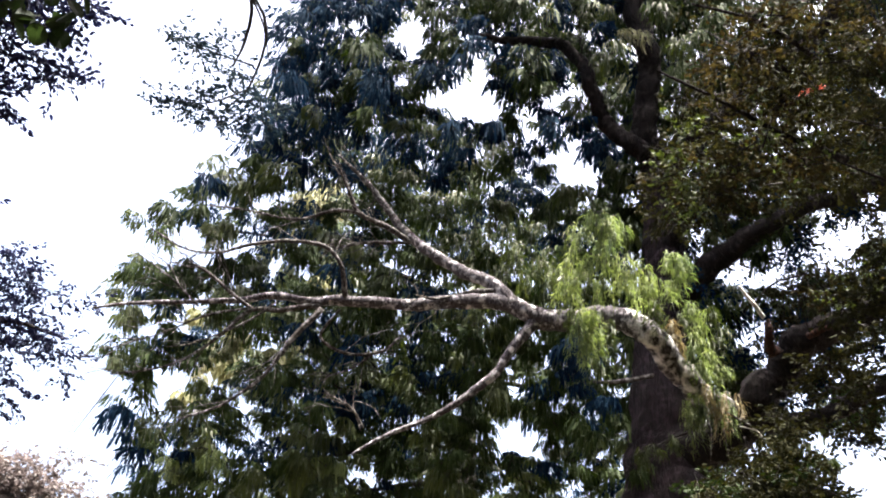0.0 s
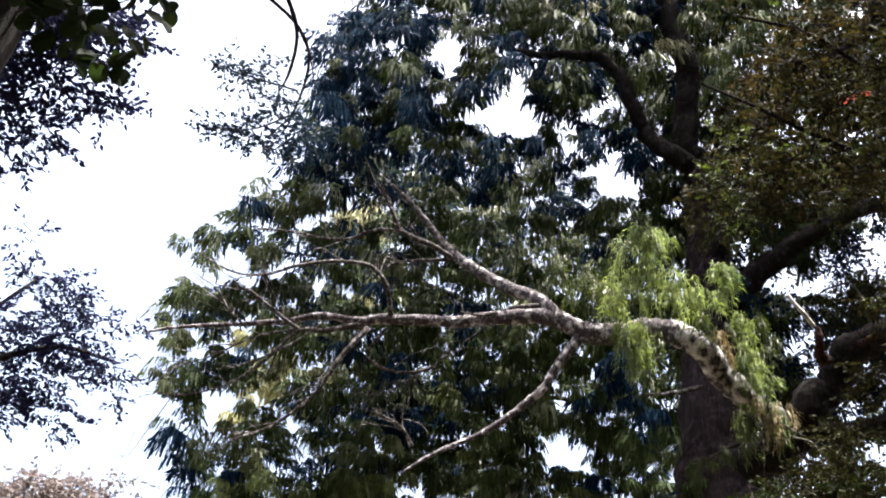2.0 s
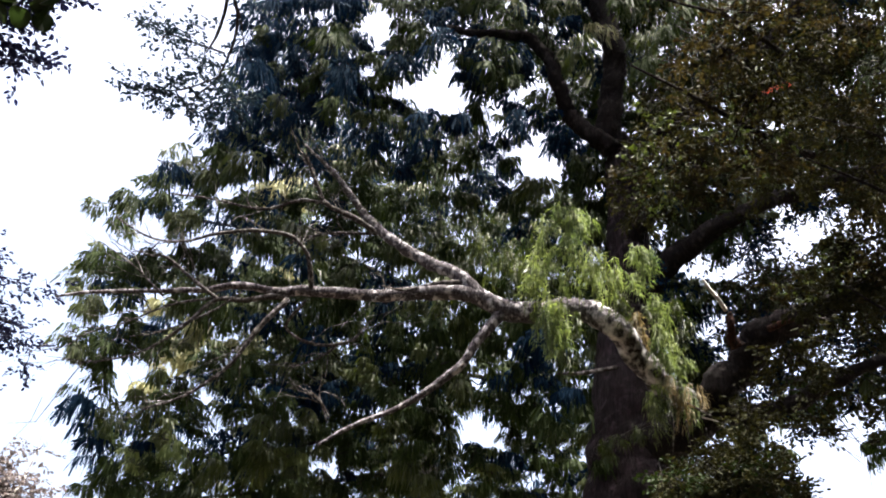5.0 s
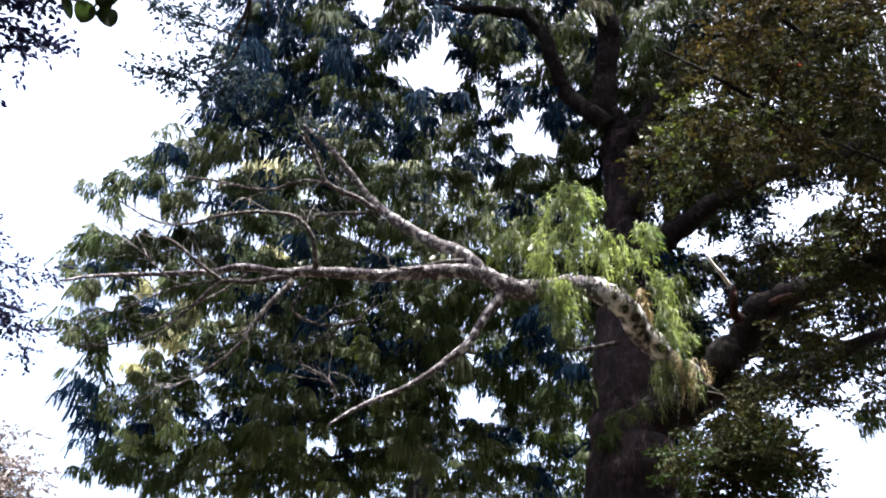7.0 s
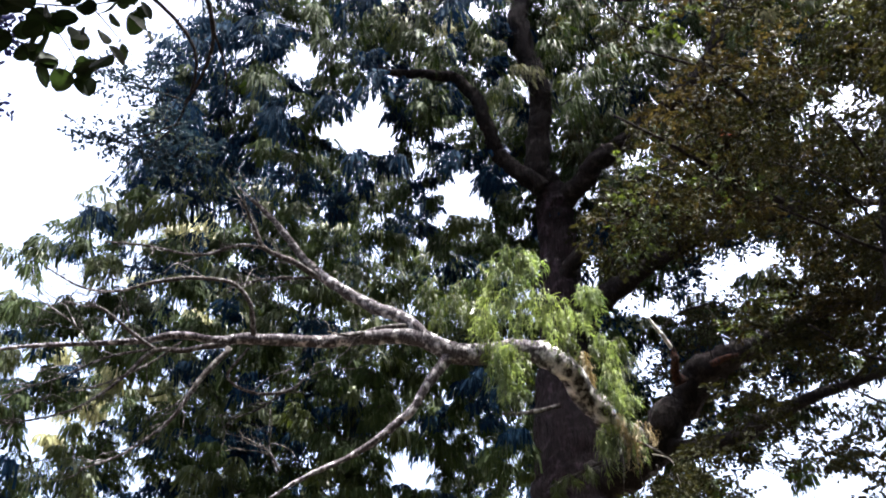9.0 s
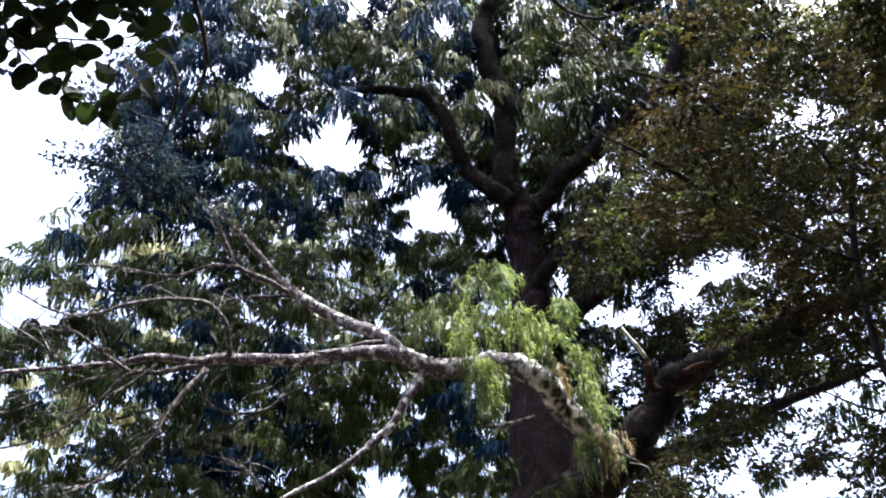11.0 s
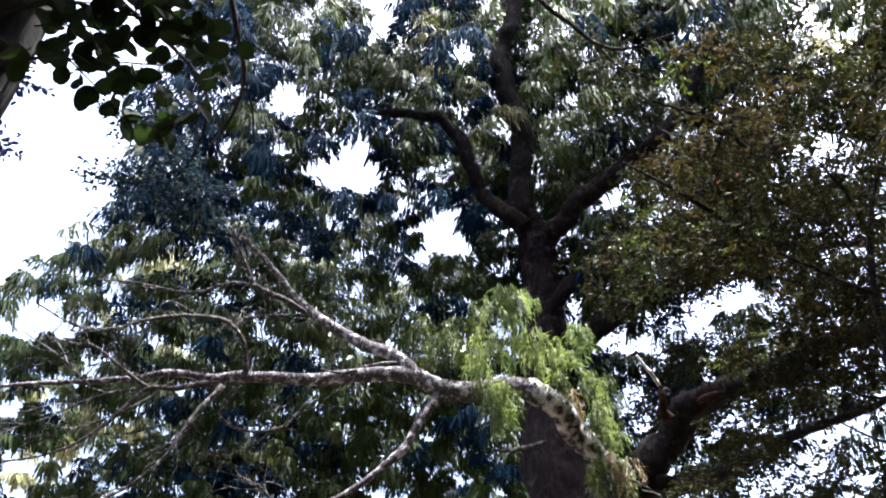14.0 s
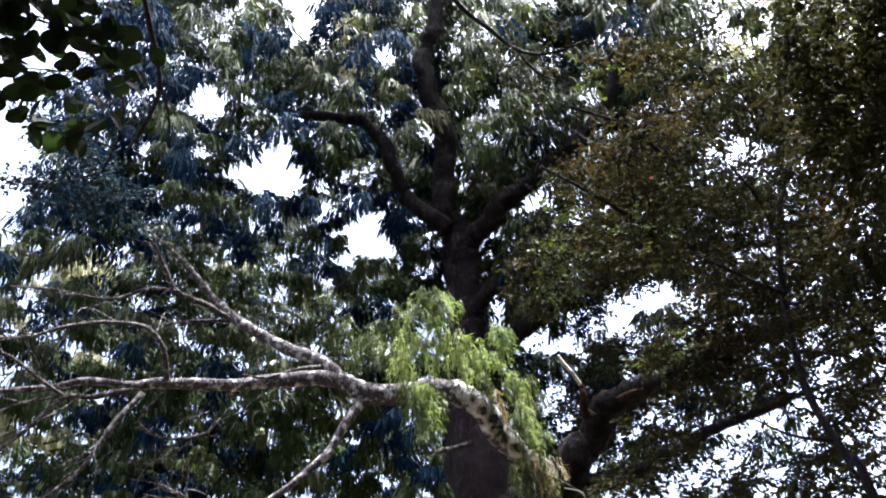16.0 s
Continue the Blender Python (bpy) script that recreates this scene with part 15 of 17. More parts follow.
deep(rimu, 4.87, 16.19, 8.44, 0.24, LEAF_RIMU, 0.9)
deep(rimu, 3.97, 14.06, 9.48, 0.21, LEAF_OLIVE, 0.9)
deep(rimu, 3.70, 13.52, 14.74, 0.18, LEAF_BLUE, 0.9)
deep(rimu, 4.17, 14.61, 10.49, 0.21, LEAF_RIMU, 0.9)
deep(back_rimu, 2.27, 15.64, 9.06, 0.24, LEAF_RIMU, 0.9)
deep(rimu, 4.31, 15.40, 8.05, 0.23, LEAF_OLIVE, 0.9)
deep(back_rimu, -3.28, 14.97, 11.20, 0.19, LEAF_OLIVE, 0.9)
deep(rimu, 7.35, 13.18, 8.14, 0.17, LEAF_OLIVE, 0.9)
deep(back_rimu, 2.51, 16.56, 6.93, 0.21, LEAF_RIMU, 0.9)
deep(rimu, 5.68, 15.30, 7.11, 0.18, LEAF_OLIVE, 0.9)
deep(back_rimu, -3.68, 15.81, 9.50, 0.22, LEAF_RIMU, 0.9)
deep(back_rimu, -4.72, 17.44, 10.95, 0.21, LEAF_OLIVE, 0.9)
deep(back_rimu, -5.97, 17.32, 12.07, 0.23, LEAF_RIMU, 0.9)
deep(rimu, 4.41, 17.11, 7.89, 0.19, LEAF_RIMU, 0.9)
deep(rimu, 4.84, 17.02, 6.90, 0.22, LEAF_RIMU, 0.9)
deep(back_rimu, 3.64, 15.92, 12.00, 0.22, LEAF_RIMU, 0.9)
deep(back_rimu, 3.20, 15.21, 12.34, 0.17, LEAF_RIMU, 0.9)
deep(back_rimu, -2.63, 18.24, 12.00, 0.19, LEAF_RIMU, 0.9)
deep(rimu, 7.54, 12.87, 11.23, 0.21, LEAF_RIMU, 0.9)
deep(rimu, 0.66, 11.05, 15.03, 0.25, LEAF_BLUE, 0.9)
deep(rimu, 1.37, 12.88, 13.02, 0.21, LEAF_RIMU, 0.9)
deep(rimu, 5.40, 12.68, 12.52, 0.19, LEAF_RIMU, 0.9)
deep(back_rimu, 3.69, 17.45, 14.23, 0.19, LEAF_RIMU, 0.9)
deep(rimu, 9.16, 10.24, 14.97, 0.21, LEAF_RIMU, 0.9)
deep(back_rimu, 2.81, 17.67, 8.21, 0.17, LEAF_RIMU, 0.9)
deep(back_rimu, -2.13, 16.79, 7.40, 0.27, LEAF_OLIVE, 0.9)
deep(back_rimu, -0.17, 19.30, 9.82, 0.23, LEAF_RIMU, 0.9)
deep(back_rimu, -0.39, 18.11, 9.19, 0.21, LEAF_RIMU, 0.9)
deep(back_rimu, -4.36, 14.29, 11.14, 0.24, LEAF_RIMU, 0.9)
deep(back_rimu, 1.34, 19.27, 10.35, 0.19, LEAF_OLIVE, 0.9)
deep(rimu, 1.85, 13.67, 14.60, 0.25, LEAF_RIMU, 0.9)
deep(rimu, 5.63, 14.16, 7.31, 0.22, LEAF_RIMU, 0.9)
deep(rimu, -0.77, 14.35, 14.68, 0.25, LEAF_BLUE, 0.9)
deep(back_rimu, -3.66, 14.63, 11.64, 0.22, LEAF_OLIVE, 0.9)
deep(back_rimu, 2.48, 19.30, 10.56, 0.25, LEAF_RIMU, 0.9)
deep(back_rimu, -5.84, 18.46, 9.58, 0.25, LEAF_RIMU, 0.9)
deep(back_rimu, -1.61, 16.97, 15.43, 0.17, LEAF_BLUE, 0.9)
deep(rimu, 4.30, 16.22, 11.18, 0.25, LEAF_BLUE, 0.9)
deep(back_rimu, 0.47, 17.74, 7.66, 0.22, LEAF_OLIVE, 0.9)
deep(back_rimu, -5.96, 16.84, 8.93, 0.22, LEAF_OLIVE, 0.9)
deep(back_rimu, 0.59, 18.57, 8.80, 0.26, LEAF_RIMU, 0.9)
deep(back_rimu, -3.75, 16.42, 8.10, 0.20, LEAF_RIMU, 0.9)
deep(rimu, 6.31, 12.45, 9.32, 0.24, LEAF_RIMU, 0.9)
deep(back_rimu, 2.75, 18.20, 11.51, 0.17, LEAF_RIMU, 0.9)
deep(rimu, 4.85, 15.67, 10.80, 0.23, LEAF_RIMU, 0.9)
deep(rimu, 3.38, 13.13, 14.30, 0.18, LEAF_RIMU, 0.9)
deep(back_rimu, -1.01, 14.45, 13.57, 0.17, LEAF_BLUE, 0.9)
deep(rimu, 1.10, 14.78, 14.23, 0.19, LEAF_BLUE, 0.9)
deep(back_rimu, -1.72, 14.25, 11.82, 0.24, LEAF_BLUE, 0.9)
deep(back_rimu, 3.18, 17.72, 9.42, 0.20, LEAF_RIMU, 0.9)
deep(back_rimu, -4.68, 15.31, 9.04, 0.22, LEAF_RIMU, 0.9)
deep(back_rimu, 3.98, 18.45, 7.40, 0.24, LEAF_RIMU, 0.9)
deep(back_rimu, -2.26, 16.25, 15.29, 0.22, LEAF_RIMU, 0.9)
deep(back_rimu, -3.61, 16.59, 15.37, 0.25, LEAF_BLUE, 0.9)
deep(rimu, -1.28, 15.35, 13.94, 0.20, LEAF_BLUE, 0.9)
deep(rimu, -0.91, 11.34, 13.74, 0.24, LEAF_RIMU, 0.9)
deep(rimu, 1.59, 12.24, 11.73, 0.18, LEAF_BLUE, 0.9)
deep(rimu, 2.19, 11.11, 14.43, 0.19, LEAF_RIMU, 0.9)
deep(back_rimu, 0.49, 18.44, 13.40, 0.17, LEAF_OLIVE, 0.9)
deep(back_rimu, 1.09, 17.87, 8.24, 0.18, LEAF_RIMU, 0.9)
deep(back_rimu, -4.86, 15.25, 8.31, 0.18, LEAF_RIMU, 0.9)
deep(back_rimu, 0.36, 20.08, 9.23, 0.21, LEAF_RIMU, 0.9)
deep(rimu, 5.75, 17.23, 7.65, 0.19, LEAF_RIMU, 0.9)
deep(back_rimu, 2.00, 18.53, 7.77, 0.21, LEAF_RIMU, 0.9)
deep(rimu, 5.29, 15.90, 8.05, 0.24, LEAF_RIMU, 0.9)
deep(rimu, 3.63, 15.80, 7.33, 0.21, LEAF_BLUE, 0.9)
deep(back_rimu, 3.67, 16.05, 7.92, 0.20, LEAF_OLIVE, 0.9)
deep(rimu, 0.89, 12.98, 13.87, 0.22, LEAF_BLUE, 0.9)
deep(rimu, 2.36, 14.28, 14.73, 0.17, LEAF_BLUE, 0.9)
deep(rimu, 4.49, 11.30, 13.75, 0.20, LEAF_RIMU, 0.9)
deep(back_rimu, 2.04, 16.57, 8.76, 0.18, LEAF_RIMU, 0.9)
deep(rimu, 7.11, 16.64, 8.19, 0.23, LEAF_OLIVE, 0.9)
# small boughs between the crowns
deep(rimu, -0.57, 12.74, 14.43, 0.23, LEAF_RIMU, 0.9)
deep(back_rimu, 0.60, 15.24, 9.29, 0.25, LEAF_RIMU, 0.9)
deep(back_rimu, 2.31, 16.76, 13.39, 0.25, LEAF_RIMU, 0.9)
deep(back_rimu, -2.69, 13.18, 13.74, 0.18, LEAF_BLUE, 0.9)
deep(back_rimu, -1.19, 14.30, 14.09, 0.19, LEAF_RIMU, 0.9)
deep(back_rimu, 1.37, 20.18, 8.97, 0.24, LEAF_RIMU, 0.9)
deep(back_rimu, -1.80, 12.78, 12.69, 0.24, LEAF_RIMU, 0.9)
deep(back_rimu, -1.70, 13.17, 13.38, 0.27, LEAF_BLUE, 0.9)
deep(back_rimu, -2.24, 14.13, 14.54, 0.25, LEAF_RIMU, 0.9)
deep(back_rimu, 1.09, 18.38, 8.71, 0.23, LEAF_OLIVE, 0.9)
deep(back_rimu, -4.01, 15.93, 7.58, 0.20, LEAF_OLIVE, 0.9)
deep(back_rimu, 0.88, 17.40, 13.59, 0.23, LEAF_OLIVE, 0.9)
deep(rimu, -1.46, 13.35, 14.18, 0.24, LEAF_RIMU, 0.9)
deep(back_rimu, -1.74, 13.20, 12.45, 0.24, LEAF_BLUE, 0.9)
deep(back_rimu, 3.30, 14.11, 12.08, 0.25, LEAF_RIMU, 0.9)
deep(back_rimu, -3.86, 16.54, 11.32, 0.17, LEAF_RIMU, 0.9)
deep(rimu, -1.15, 13.19, 12.77, 0.21, LEAF_BLUE, 0.9)
deep(back_rimu, 1.11, 17.55, 12.38, 0.27, LEAF_OLIVE, 0.9)
deep(back_rimu, -2.44, 16.16, 15.23, 0.27, LEAF_RIMU, 0.9)
deep(back_rimu, -4.19, 16.80, 13.03, 0.23, LEAF_OLIVE, 0.9)
deep(back_rimu, -1.94, 13.16, 14.99, 0.22, LEAF_RIMU, 0.9)
deep(back_rimu, -0.88, 14.95, 13.91, 0.26, LEAF_RIMU, 0.9)
deep(back_rimu, -3.26, 19.73, 9.40, 0.19, LEAF_RIMU, 0.9)
deep(back_rimu, -2.16, 16.80, 7.86, 0.25, LEAF_OLIVE, 0.9)
deep(back_rimu, 1.00, 18.84, 11.84, 0.17, LEAF_RIMU, 0.9)
deep(back_rimu, -4.98, 16.09, 9.89, 0.17, LEAF_RIMU, 0.9)
deep(rimu, -1.04, 12.71, 12.95, 0.23, LEAF_RIMU, 0.9)
deep(rimu, -1.75, 14.19, 15.29, 0.20, LEAF_BLUE, 0.9)
deep(back_rimu, -1.71, 17.48, 12.78, 0.17, LEAF_RIMU, 0.9)
deep(back_rimu, -3.06, 20.27, 8.41, 0.26, LEAF_RIMU, 0.9)
deep(rimu, 1.61, 13.27, 13.75, 0.24, LEAF_BLUE, 0.9)
deep(back_rimu, -1.31, 12.87, 13.53, 0.20, LEAF_BLUE, 0.9)
deep(rimu, 0.81, 12.98, 13.60, 0.22, LEAF_BLUE, 0.9)
deep(back_rimu, 2.24, 17.54, 8.92, 0.21, LEAF_RIMU, 0.9)
deep(back_rimu, -1.96, 14.00, 16.31, 0.18, LEAF_BLUE, 0.9)
deep(back_rimu, 3.50, 18.14, 8.10, 0.23, LEAF_RIMU, 0.9)
deep(back_rimu, -4.70, 16.53, 12.93, 0.21, LEAF_OLIVE, 0.9)
deep(rimu, 1.53, 12.75, 13.56, 0.24, LEAF_BLUE, 0.9)
deep(rimu, 2.52, 12.81, 15.53, 0.26, LEAF_BLUE, 0.9)
deep(rimu, 1.71, 12.90, 13.32, 0.24, LEAF_BLUE, 0.9)
deep(rimu, 1.66, 12.06, 15.35, 0.21, LEAF_BLUE, 0.9)
deep(back_rimu, -4.15, 14.68, 10.58, 0.17, LEAF_OLIVE, 0.9)
deep(back_rimu, -1.47, 15.79, 14.74, 0.23, LEAF_BLUE, 0.9)
deep(back_rimu, 3.21, 14.59, 11.45, 0.21, LEAF_OLIVE, 0.9)
deep(rimu, 4.06, 16.41, 10.00, 0.19, LEAF_BLUE, 0.9)
deep(back_rimu, -1.02, 17.09, 14.83, 0.22, LEAF_BLUE, 0.9)
deep(back_rimu, 4.17, 19.31, 8.31, 0.18, LEAF_OLIVE, 0.9)
deep(back_rimu, -2.11, 14.48, 14.61, 0.20, LEAF_BLUE, 0.9)
deep(back_rimu, -2.31, 16.08, 16.30, 0.24, LEAF_BLUE, 0.9)
deep(back_rimu, -2.39, 12.84, 14.94, 0.18, LEAF_RIMU, 0.9)
deep(back_rimu, -2.07, 14.74, 11.28, 0.26, LEAF_RIMU, 0.9)
deep(back_rimu, -3.77, 15.41, 10.39, 0.26, LEAF_RIMU, 0.9)
deep(back_rimu, -1.06, 16.55, 13.79, 0.24, LEAF_RIMU, 0.9)
deep(rimu, 3.68, 15.08, 10.39, 0.26, LEAF_RIMU, 0.9)
deep(back_rimu, -4.33, 16.12, 7.86, 0.19, LEAF_OLIVE, 0.9)
deep(back_rimu, 3.45, 17.92, 11.87, 0.23, LEAF_RIMU, 0.9)
deep(rimu, 2.38, 12.83, 14.48, 0.27, LEAF_BLUE, 0.9)
deep(back_rimu, 0.83, 14.48, 11.32, 0.19, LEAF_OLIVE, 0.9)
deep(back_rimu, 3.95, 17.27, 13.70, 0.24, LEAF_RIMU, 0.9)
deep(back_rimu, -3.88, 14.98, 9.37, 0.18, LEAF_RIMU, 0.9)
deep(back_rimu, -1.91, 17.78, 10.24, 0.17, LEAF_RIMU, 0.9)
deep(back_rimu, 0.86, 19.02, 9.80, 0.17, LEAF_RIMU, 0.9)
deep(rimu, 1.41, 11.94, 12.13, 0.18, LEAF_RIMU, 0.9)
deep(rimu, -1.29, 14.23, 13.28, 0.24, LEAF_BLUE, 0.9)
deep(back_rimu, -5.31, 18.14, 9.70, 0.22, LEAF_RIMU, 0.9)
deep(back_rimu, -0.76, 13.79, 12.11, 0.18, LEAF_BLUE, 0.9)
deep(back_rimu, -3.96, 16.84, 10.12, 0.21, LEAF_RIMU, 0.9)
deep(back_rimu, -4.52, 14.87, 11.10, 0.20, LEAF_RIMU, 0.9)
deep(back_rimu, -2.82, 17.11, 9.16, 0.25, LEAF_RIMU, 0.9)
deep(rimu, 0.09, 12.03, 13.49, 0.25, LEAF_BLUE, 0.9)
deep(back_rimu, -2.69, 18.45, 12.35, 0.23, LEAF_RIMU, 0.9)
deep(back_rimu, -1.15, 14.70, 10.92, 0.24, LEAF_RIMU, 0.9)
deep(back_rimu, -1.91, 15.85, 15.00, 0.19, LEAF_BLUE, 0.9)
deep(back_rimu, -4.35, 17.43, 12.89, 0.18, LEAF_RIMU, 0.9)
deep(rimu, 1.66, 10.65, 14.03, 0.19, LEAF_BLUE, 0.9)
deep(back_rimu, -2.23, 18.92, 10.49, 0.27, LEAF_RIMU, 0.9)
deep(back_rimu, 2.40, 16.98, 9.92, 0.18, LEAF_OLIVE, 0.9)
deep(back_rimu, -4.11, 19.39, 9.16, 0.18, LEAF_RIMU, 0.9)
deep(back_rimu, 2.22, 14.86, 13.96, 0.25, LEAF_RIMU, 0.9)
deep(back_rimu, -2.05, 15.68, 16.07, 0.20, LEAF_BLUE, 0.9)
deep(back_rimu, -2.69, 16.72, 10.61, 0.24, LEAF_RIMU, 0.9)
deep(back_rimu, 3.20, 19.47, 9.15, 0.25, LEAF_OLIVE, 0.9)
deep(back_rimu, 0.79, 18.57, 11.04, 0.22, LEAF_RIMU, 0.9)
deep(back_rimu, -4.95, 15.63, 9.90, 0.24, LEAF_RIMU, 0.9)
deep(back_rimu, 0.20, 16.95, 8.56, 0.23, LEAF_RIMU, 0.9)
deep(back_rimu, -1.76, 14.19, 12.83, 0.21, LEAF_BLUE, 0.9)
deep(back_rimu, 3.67, 15.68, 13.92, 0.22, LEAF_RIMU, 0.9)
deep(back_rimu, -4.00, 15.08, 10.31, 0.19, LEAF_RIMU, 0.9)
deep(back_rimu, -0.86, 13.84, 13.82, 0.22, LEAF_RIMU, 0.9)
deep(rimu, -1.56, 13.78, 14.87, 0.21, LEAF_RIMU, 0.9)
deep(back_rimu, -6.43, 18.72, 10.90, 0.21, LEAF_RIMU, 0.9)
deep(rimu, -1.61, 11.83, 12.50, 0.25, LEAF_RIMU, 0.9)
deep(back_rimu, -2.87, 14.21, 13.12, 0.25, LEAF_BLUE, 0.9)
deep(back_rimu, -2.45, 14.33, 14.02, 0.24, LEAF_BLUE, 0.9)
deep(back_rimu, 3.37, 15.70, 10.61, 0.26, LEAF_RIMU, 0.9)
deep(back_rimu, -3.61, 15.85, 15.86, 0.21, LEAF_BLUE, 0.9)
deep(back_rimu, 2.03, 18.11, 12.58, 0.18, LEAF_RIMU, 0.9)
deep(rimu, 1.20, 14.04, 14.74, 0.18, LEAF_RIMU, 0.9)
deep(back_rimu, -2.08, 15.48, 16.44, 0.24, LEAF_BLUE, 0.9)
deep(back_rimu, 0.25, 16.49, 7.26, 0.19, LEAF_OLIVE, 0.9)
deep(rimu, 0.88, 13.01, 13.29, 0.25, LEAF_BLUE, 0.9)
deep(back_rimu, -2.23, 16.84, 7.19, 0.27, LEAF_OLIVE, 0.9)
deep(back_rimu, -3.38, 17.29, 10.03, 0.22, LEAF_RIMU, 0.9)
deep(back_rimu, -4.97, 15.43, 10.12, 0.17, LEAF_RIMU, 0.9)
deep(rimu, 1.70, 13.79, 13.97, 0.21, LEAF_BLUE, 0.9)
# far boughs seen through the gaps, sunlight painted in as tan
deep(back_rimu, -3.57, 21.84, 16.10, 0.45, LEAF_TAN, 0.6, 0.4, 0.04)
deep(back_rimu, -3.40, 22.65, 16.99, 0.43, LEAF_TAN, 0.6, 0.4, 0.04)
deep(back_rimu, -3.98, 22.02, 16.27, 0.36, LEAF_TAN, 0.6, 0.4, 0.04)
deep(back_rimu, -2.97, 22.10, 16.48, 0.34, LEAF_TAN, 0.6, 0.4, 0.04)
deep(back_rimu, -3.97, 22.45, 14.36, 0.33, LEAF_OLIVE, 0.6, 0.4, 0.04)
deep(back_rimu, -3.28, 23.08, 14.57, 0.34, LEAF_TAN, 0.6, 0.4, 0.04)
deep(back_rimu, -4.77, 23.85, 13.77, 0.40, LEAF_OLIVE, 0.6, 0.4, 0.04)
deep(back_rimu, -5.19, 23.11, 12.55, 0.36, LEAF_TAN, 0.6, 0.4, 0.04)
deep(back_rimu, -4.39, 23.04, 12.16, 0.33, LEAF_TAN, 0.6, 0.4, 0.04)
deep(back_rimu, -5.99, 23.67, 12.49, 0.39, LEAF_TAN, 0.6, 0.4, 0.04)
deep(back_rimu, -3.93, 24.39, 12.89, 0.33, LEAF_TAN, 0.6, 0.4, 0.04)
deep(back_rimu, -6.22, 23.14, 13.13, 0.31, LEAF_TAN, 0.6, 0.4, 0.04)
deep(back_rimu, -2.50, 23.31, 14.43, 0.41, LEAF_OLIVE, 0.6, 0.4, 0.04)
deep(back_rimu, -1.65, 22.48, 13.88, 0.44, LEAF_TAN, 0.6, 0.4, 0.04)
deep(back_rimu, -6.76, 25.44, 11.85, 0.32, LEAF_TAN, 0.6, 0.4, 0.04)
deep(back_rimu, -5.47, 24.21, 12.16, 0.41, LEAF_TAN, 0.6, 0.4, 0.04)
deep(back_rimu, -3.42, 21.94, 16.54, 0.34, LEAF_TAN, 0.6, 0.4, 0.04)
# boughs beside the fork and under the limbs
leafy(rimu, 4.01, 12.80, 10.71, 0.18, 0.18, 0.13, LEAF_SMALL, 0.9, 0.075)
leafy(rimu, 5.85, 14.12, 8.74, 0.21, 0.21, 0.15, LEAF_SMALL, 0.9, 0.075)
leafy(rimu, 5.58, 12.47, 10.27, 0.21, 0.21, 0.15, LEAF_BLUE, 0.9, 0.075)
leafy(rimu, 6.20, 14.74, 9.54, 0.17, 0.17, 0.12, LEAF_SMALL, 0.9, 0.075)
deep(back_rimu, 3.14, 15.55, 13.02, 0.20, LEAF_RIMU, 0.7)
deep(back_rimu, 1.73, 16.56, 14.15, 0.18, LEAF_BLUE, 0.7)
leafy(rimu, 6.51, 14.20, 7.82, 0.20, 0.20, 0.14, LEAF_SMALL, 0.9, 0.075)
leafy(rimu, 5.04, 12.99, 10.63, 0.16, 0.16, 0.11, LEAF_SMALL, 0.9, 0.075)
leafy(rimu, 5.89, 15.32, 8.52, 0.18, 0.18, 0.12, LEAF_SMALL, 0.9, 0.075)
leafy(rimu, 6.69, 12.90, 8.99, 0.18, 0.18, 0.13, LEAF_SMALL, 0.9, 0.075)
leafy(rimu, 6.11, 12.45, 10.71, 0.23, 0.23, 0.16, LEAF_BLUE, 0.9, 0.075)
leafy(rimu, 5.04, 14.16, 10.94, 0.22, 0.22, 0.15, LEAF_SMALL, 0.9, 0.075)
deep(back_rimu, 1.88, 16.09, 14.53, 0.20, LEAF_RIMU, 0.7)
leafy(rimu, 5.04, 14.49, 10.24, 0.18, 0.18, 0.13, LEAF_BLUE, 0.9, 0.075)
leafy(rimu, 7.10, 13.98, 9.40, 0.24, 0.24, 0.17, LEAF_BLUE, 0.9, 0.075)
leafy(rimu, 7.80, 14.23, 8.80, 0.17, 0.17, 0.12, LEAF_SMALL, 0.9, 0.075)
deep(back_rimu, 1.92, 17.10, 14.38, 0.18, LEAF_BLUE, 0.7)
leafy(rimu, 6.64, 14.05, 7.63, 0.17, 0.17, 0.12, LEAF_BLUE, 0.9, 0.075)
leafy(rimu, 5.89, 13.48, 8.92, 0.21, 0.21, 0.15, LEAF_SMALL, 0.9, 0.075)
leafy(rimu, 5.01, 12.77, 8.68, 0.22, 0.22, 0.16, LEAF_SMALL, 0.9, 0.075)
deep(back_rimu, 3.45, 16.67, 14.41, 0.21, LEAF_BLUE, 0.7)
leafy(rimu, 7.09, 15.42, 8.63, 0.22, 0.22, 0.16, LEAF_SMALL, 0.9, 0.075)
leafy(rimu, 5.62, 13.66, 10.50, 0.17, 0.17, 0.12, LEAF_BLUE, 0.9, 0.075)
leafy(rimu, 7.02, 13.70, 11.65, 0.24, 0.24, 0.17, LEAF_SMALL, 0.9, 0.075)
deep(back_rimu, 1.70, 15.50, 13.35, 0.19, LEAF_RIMU, 0.7)
leafy(rimu, 6.32, 13.45, 11.62, 0.23, 0.23, 0.16, LEAF_SMALL, 0.9, 0.075)
leafy(rimu, 7.44, 13.71, 9.34, 0.19, 0.19, 0.13, LEAF_BLUE, 0.9, 0.075)
deep(back_rimu, 3.27, 16.71, 14.47, 0.18, LEAF_RIMU, 0.7)
leafy(rimu, 6.37, 13.57, 9.57, 0.21, 0.21, 0.15, LEAF_SMALL, 0.9, 0.075)
leafy(rimu, 4.78, 13.93, 8.33, 0.20, 0.20, 0.14, LEAF_SMALL, 0.9, 0.075)
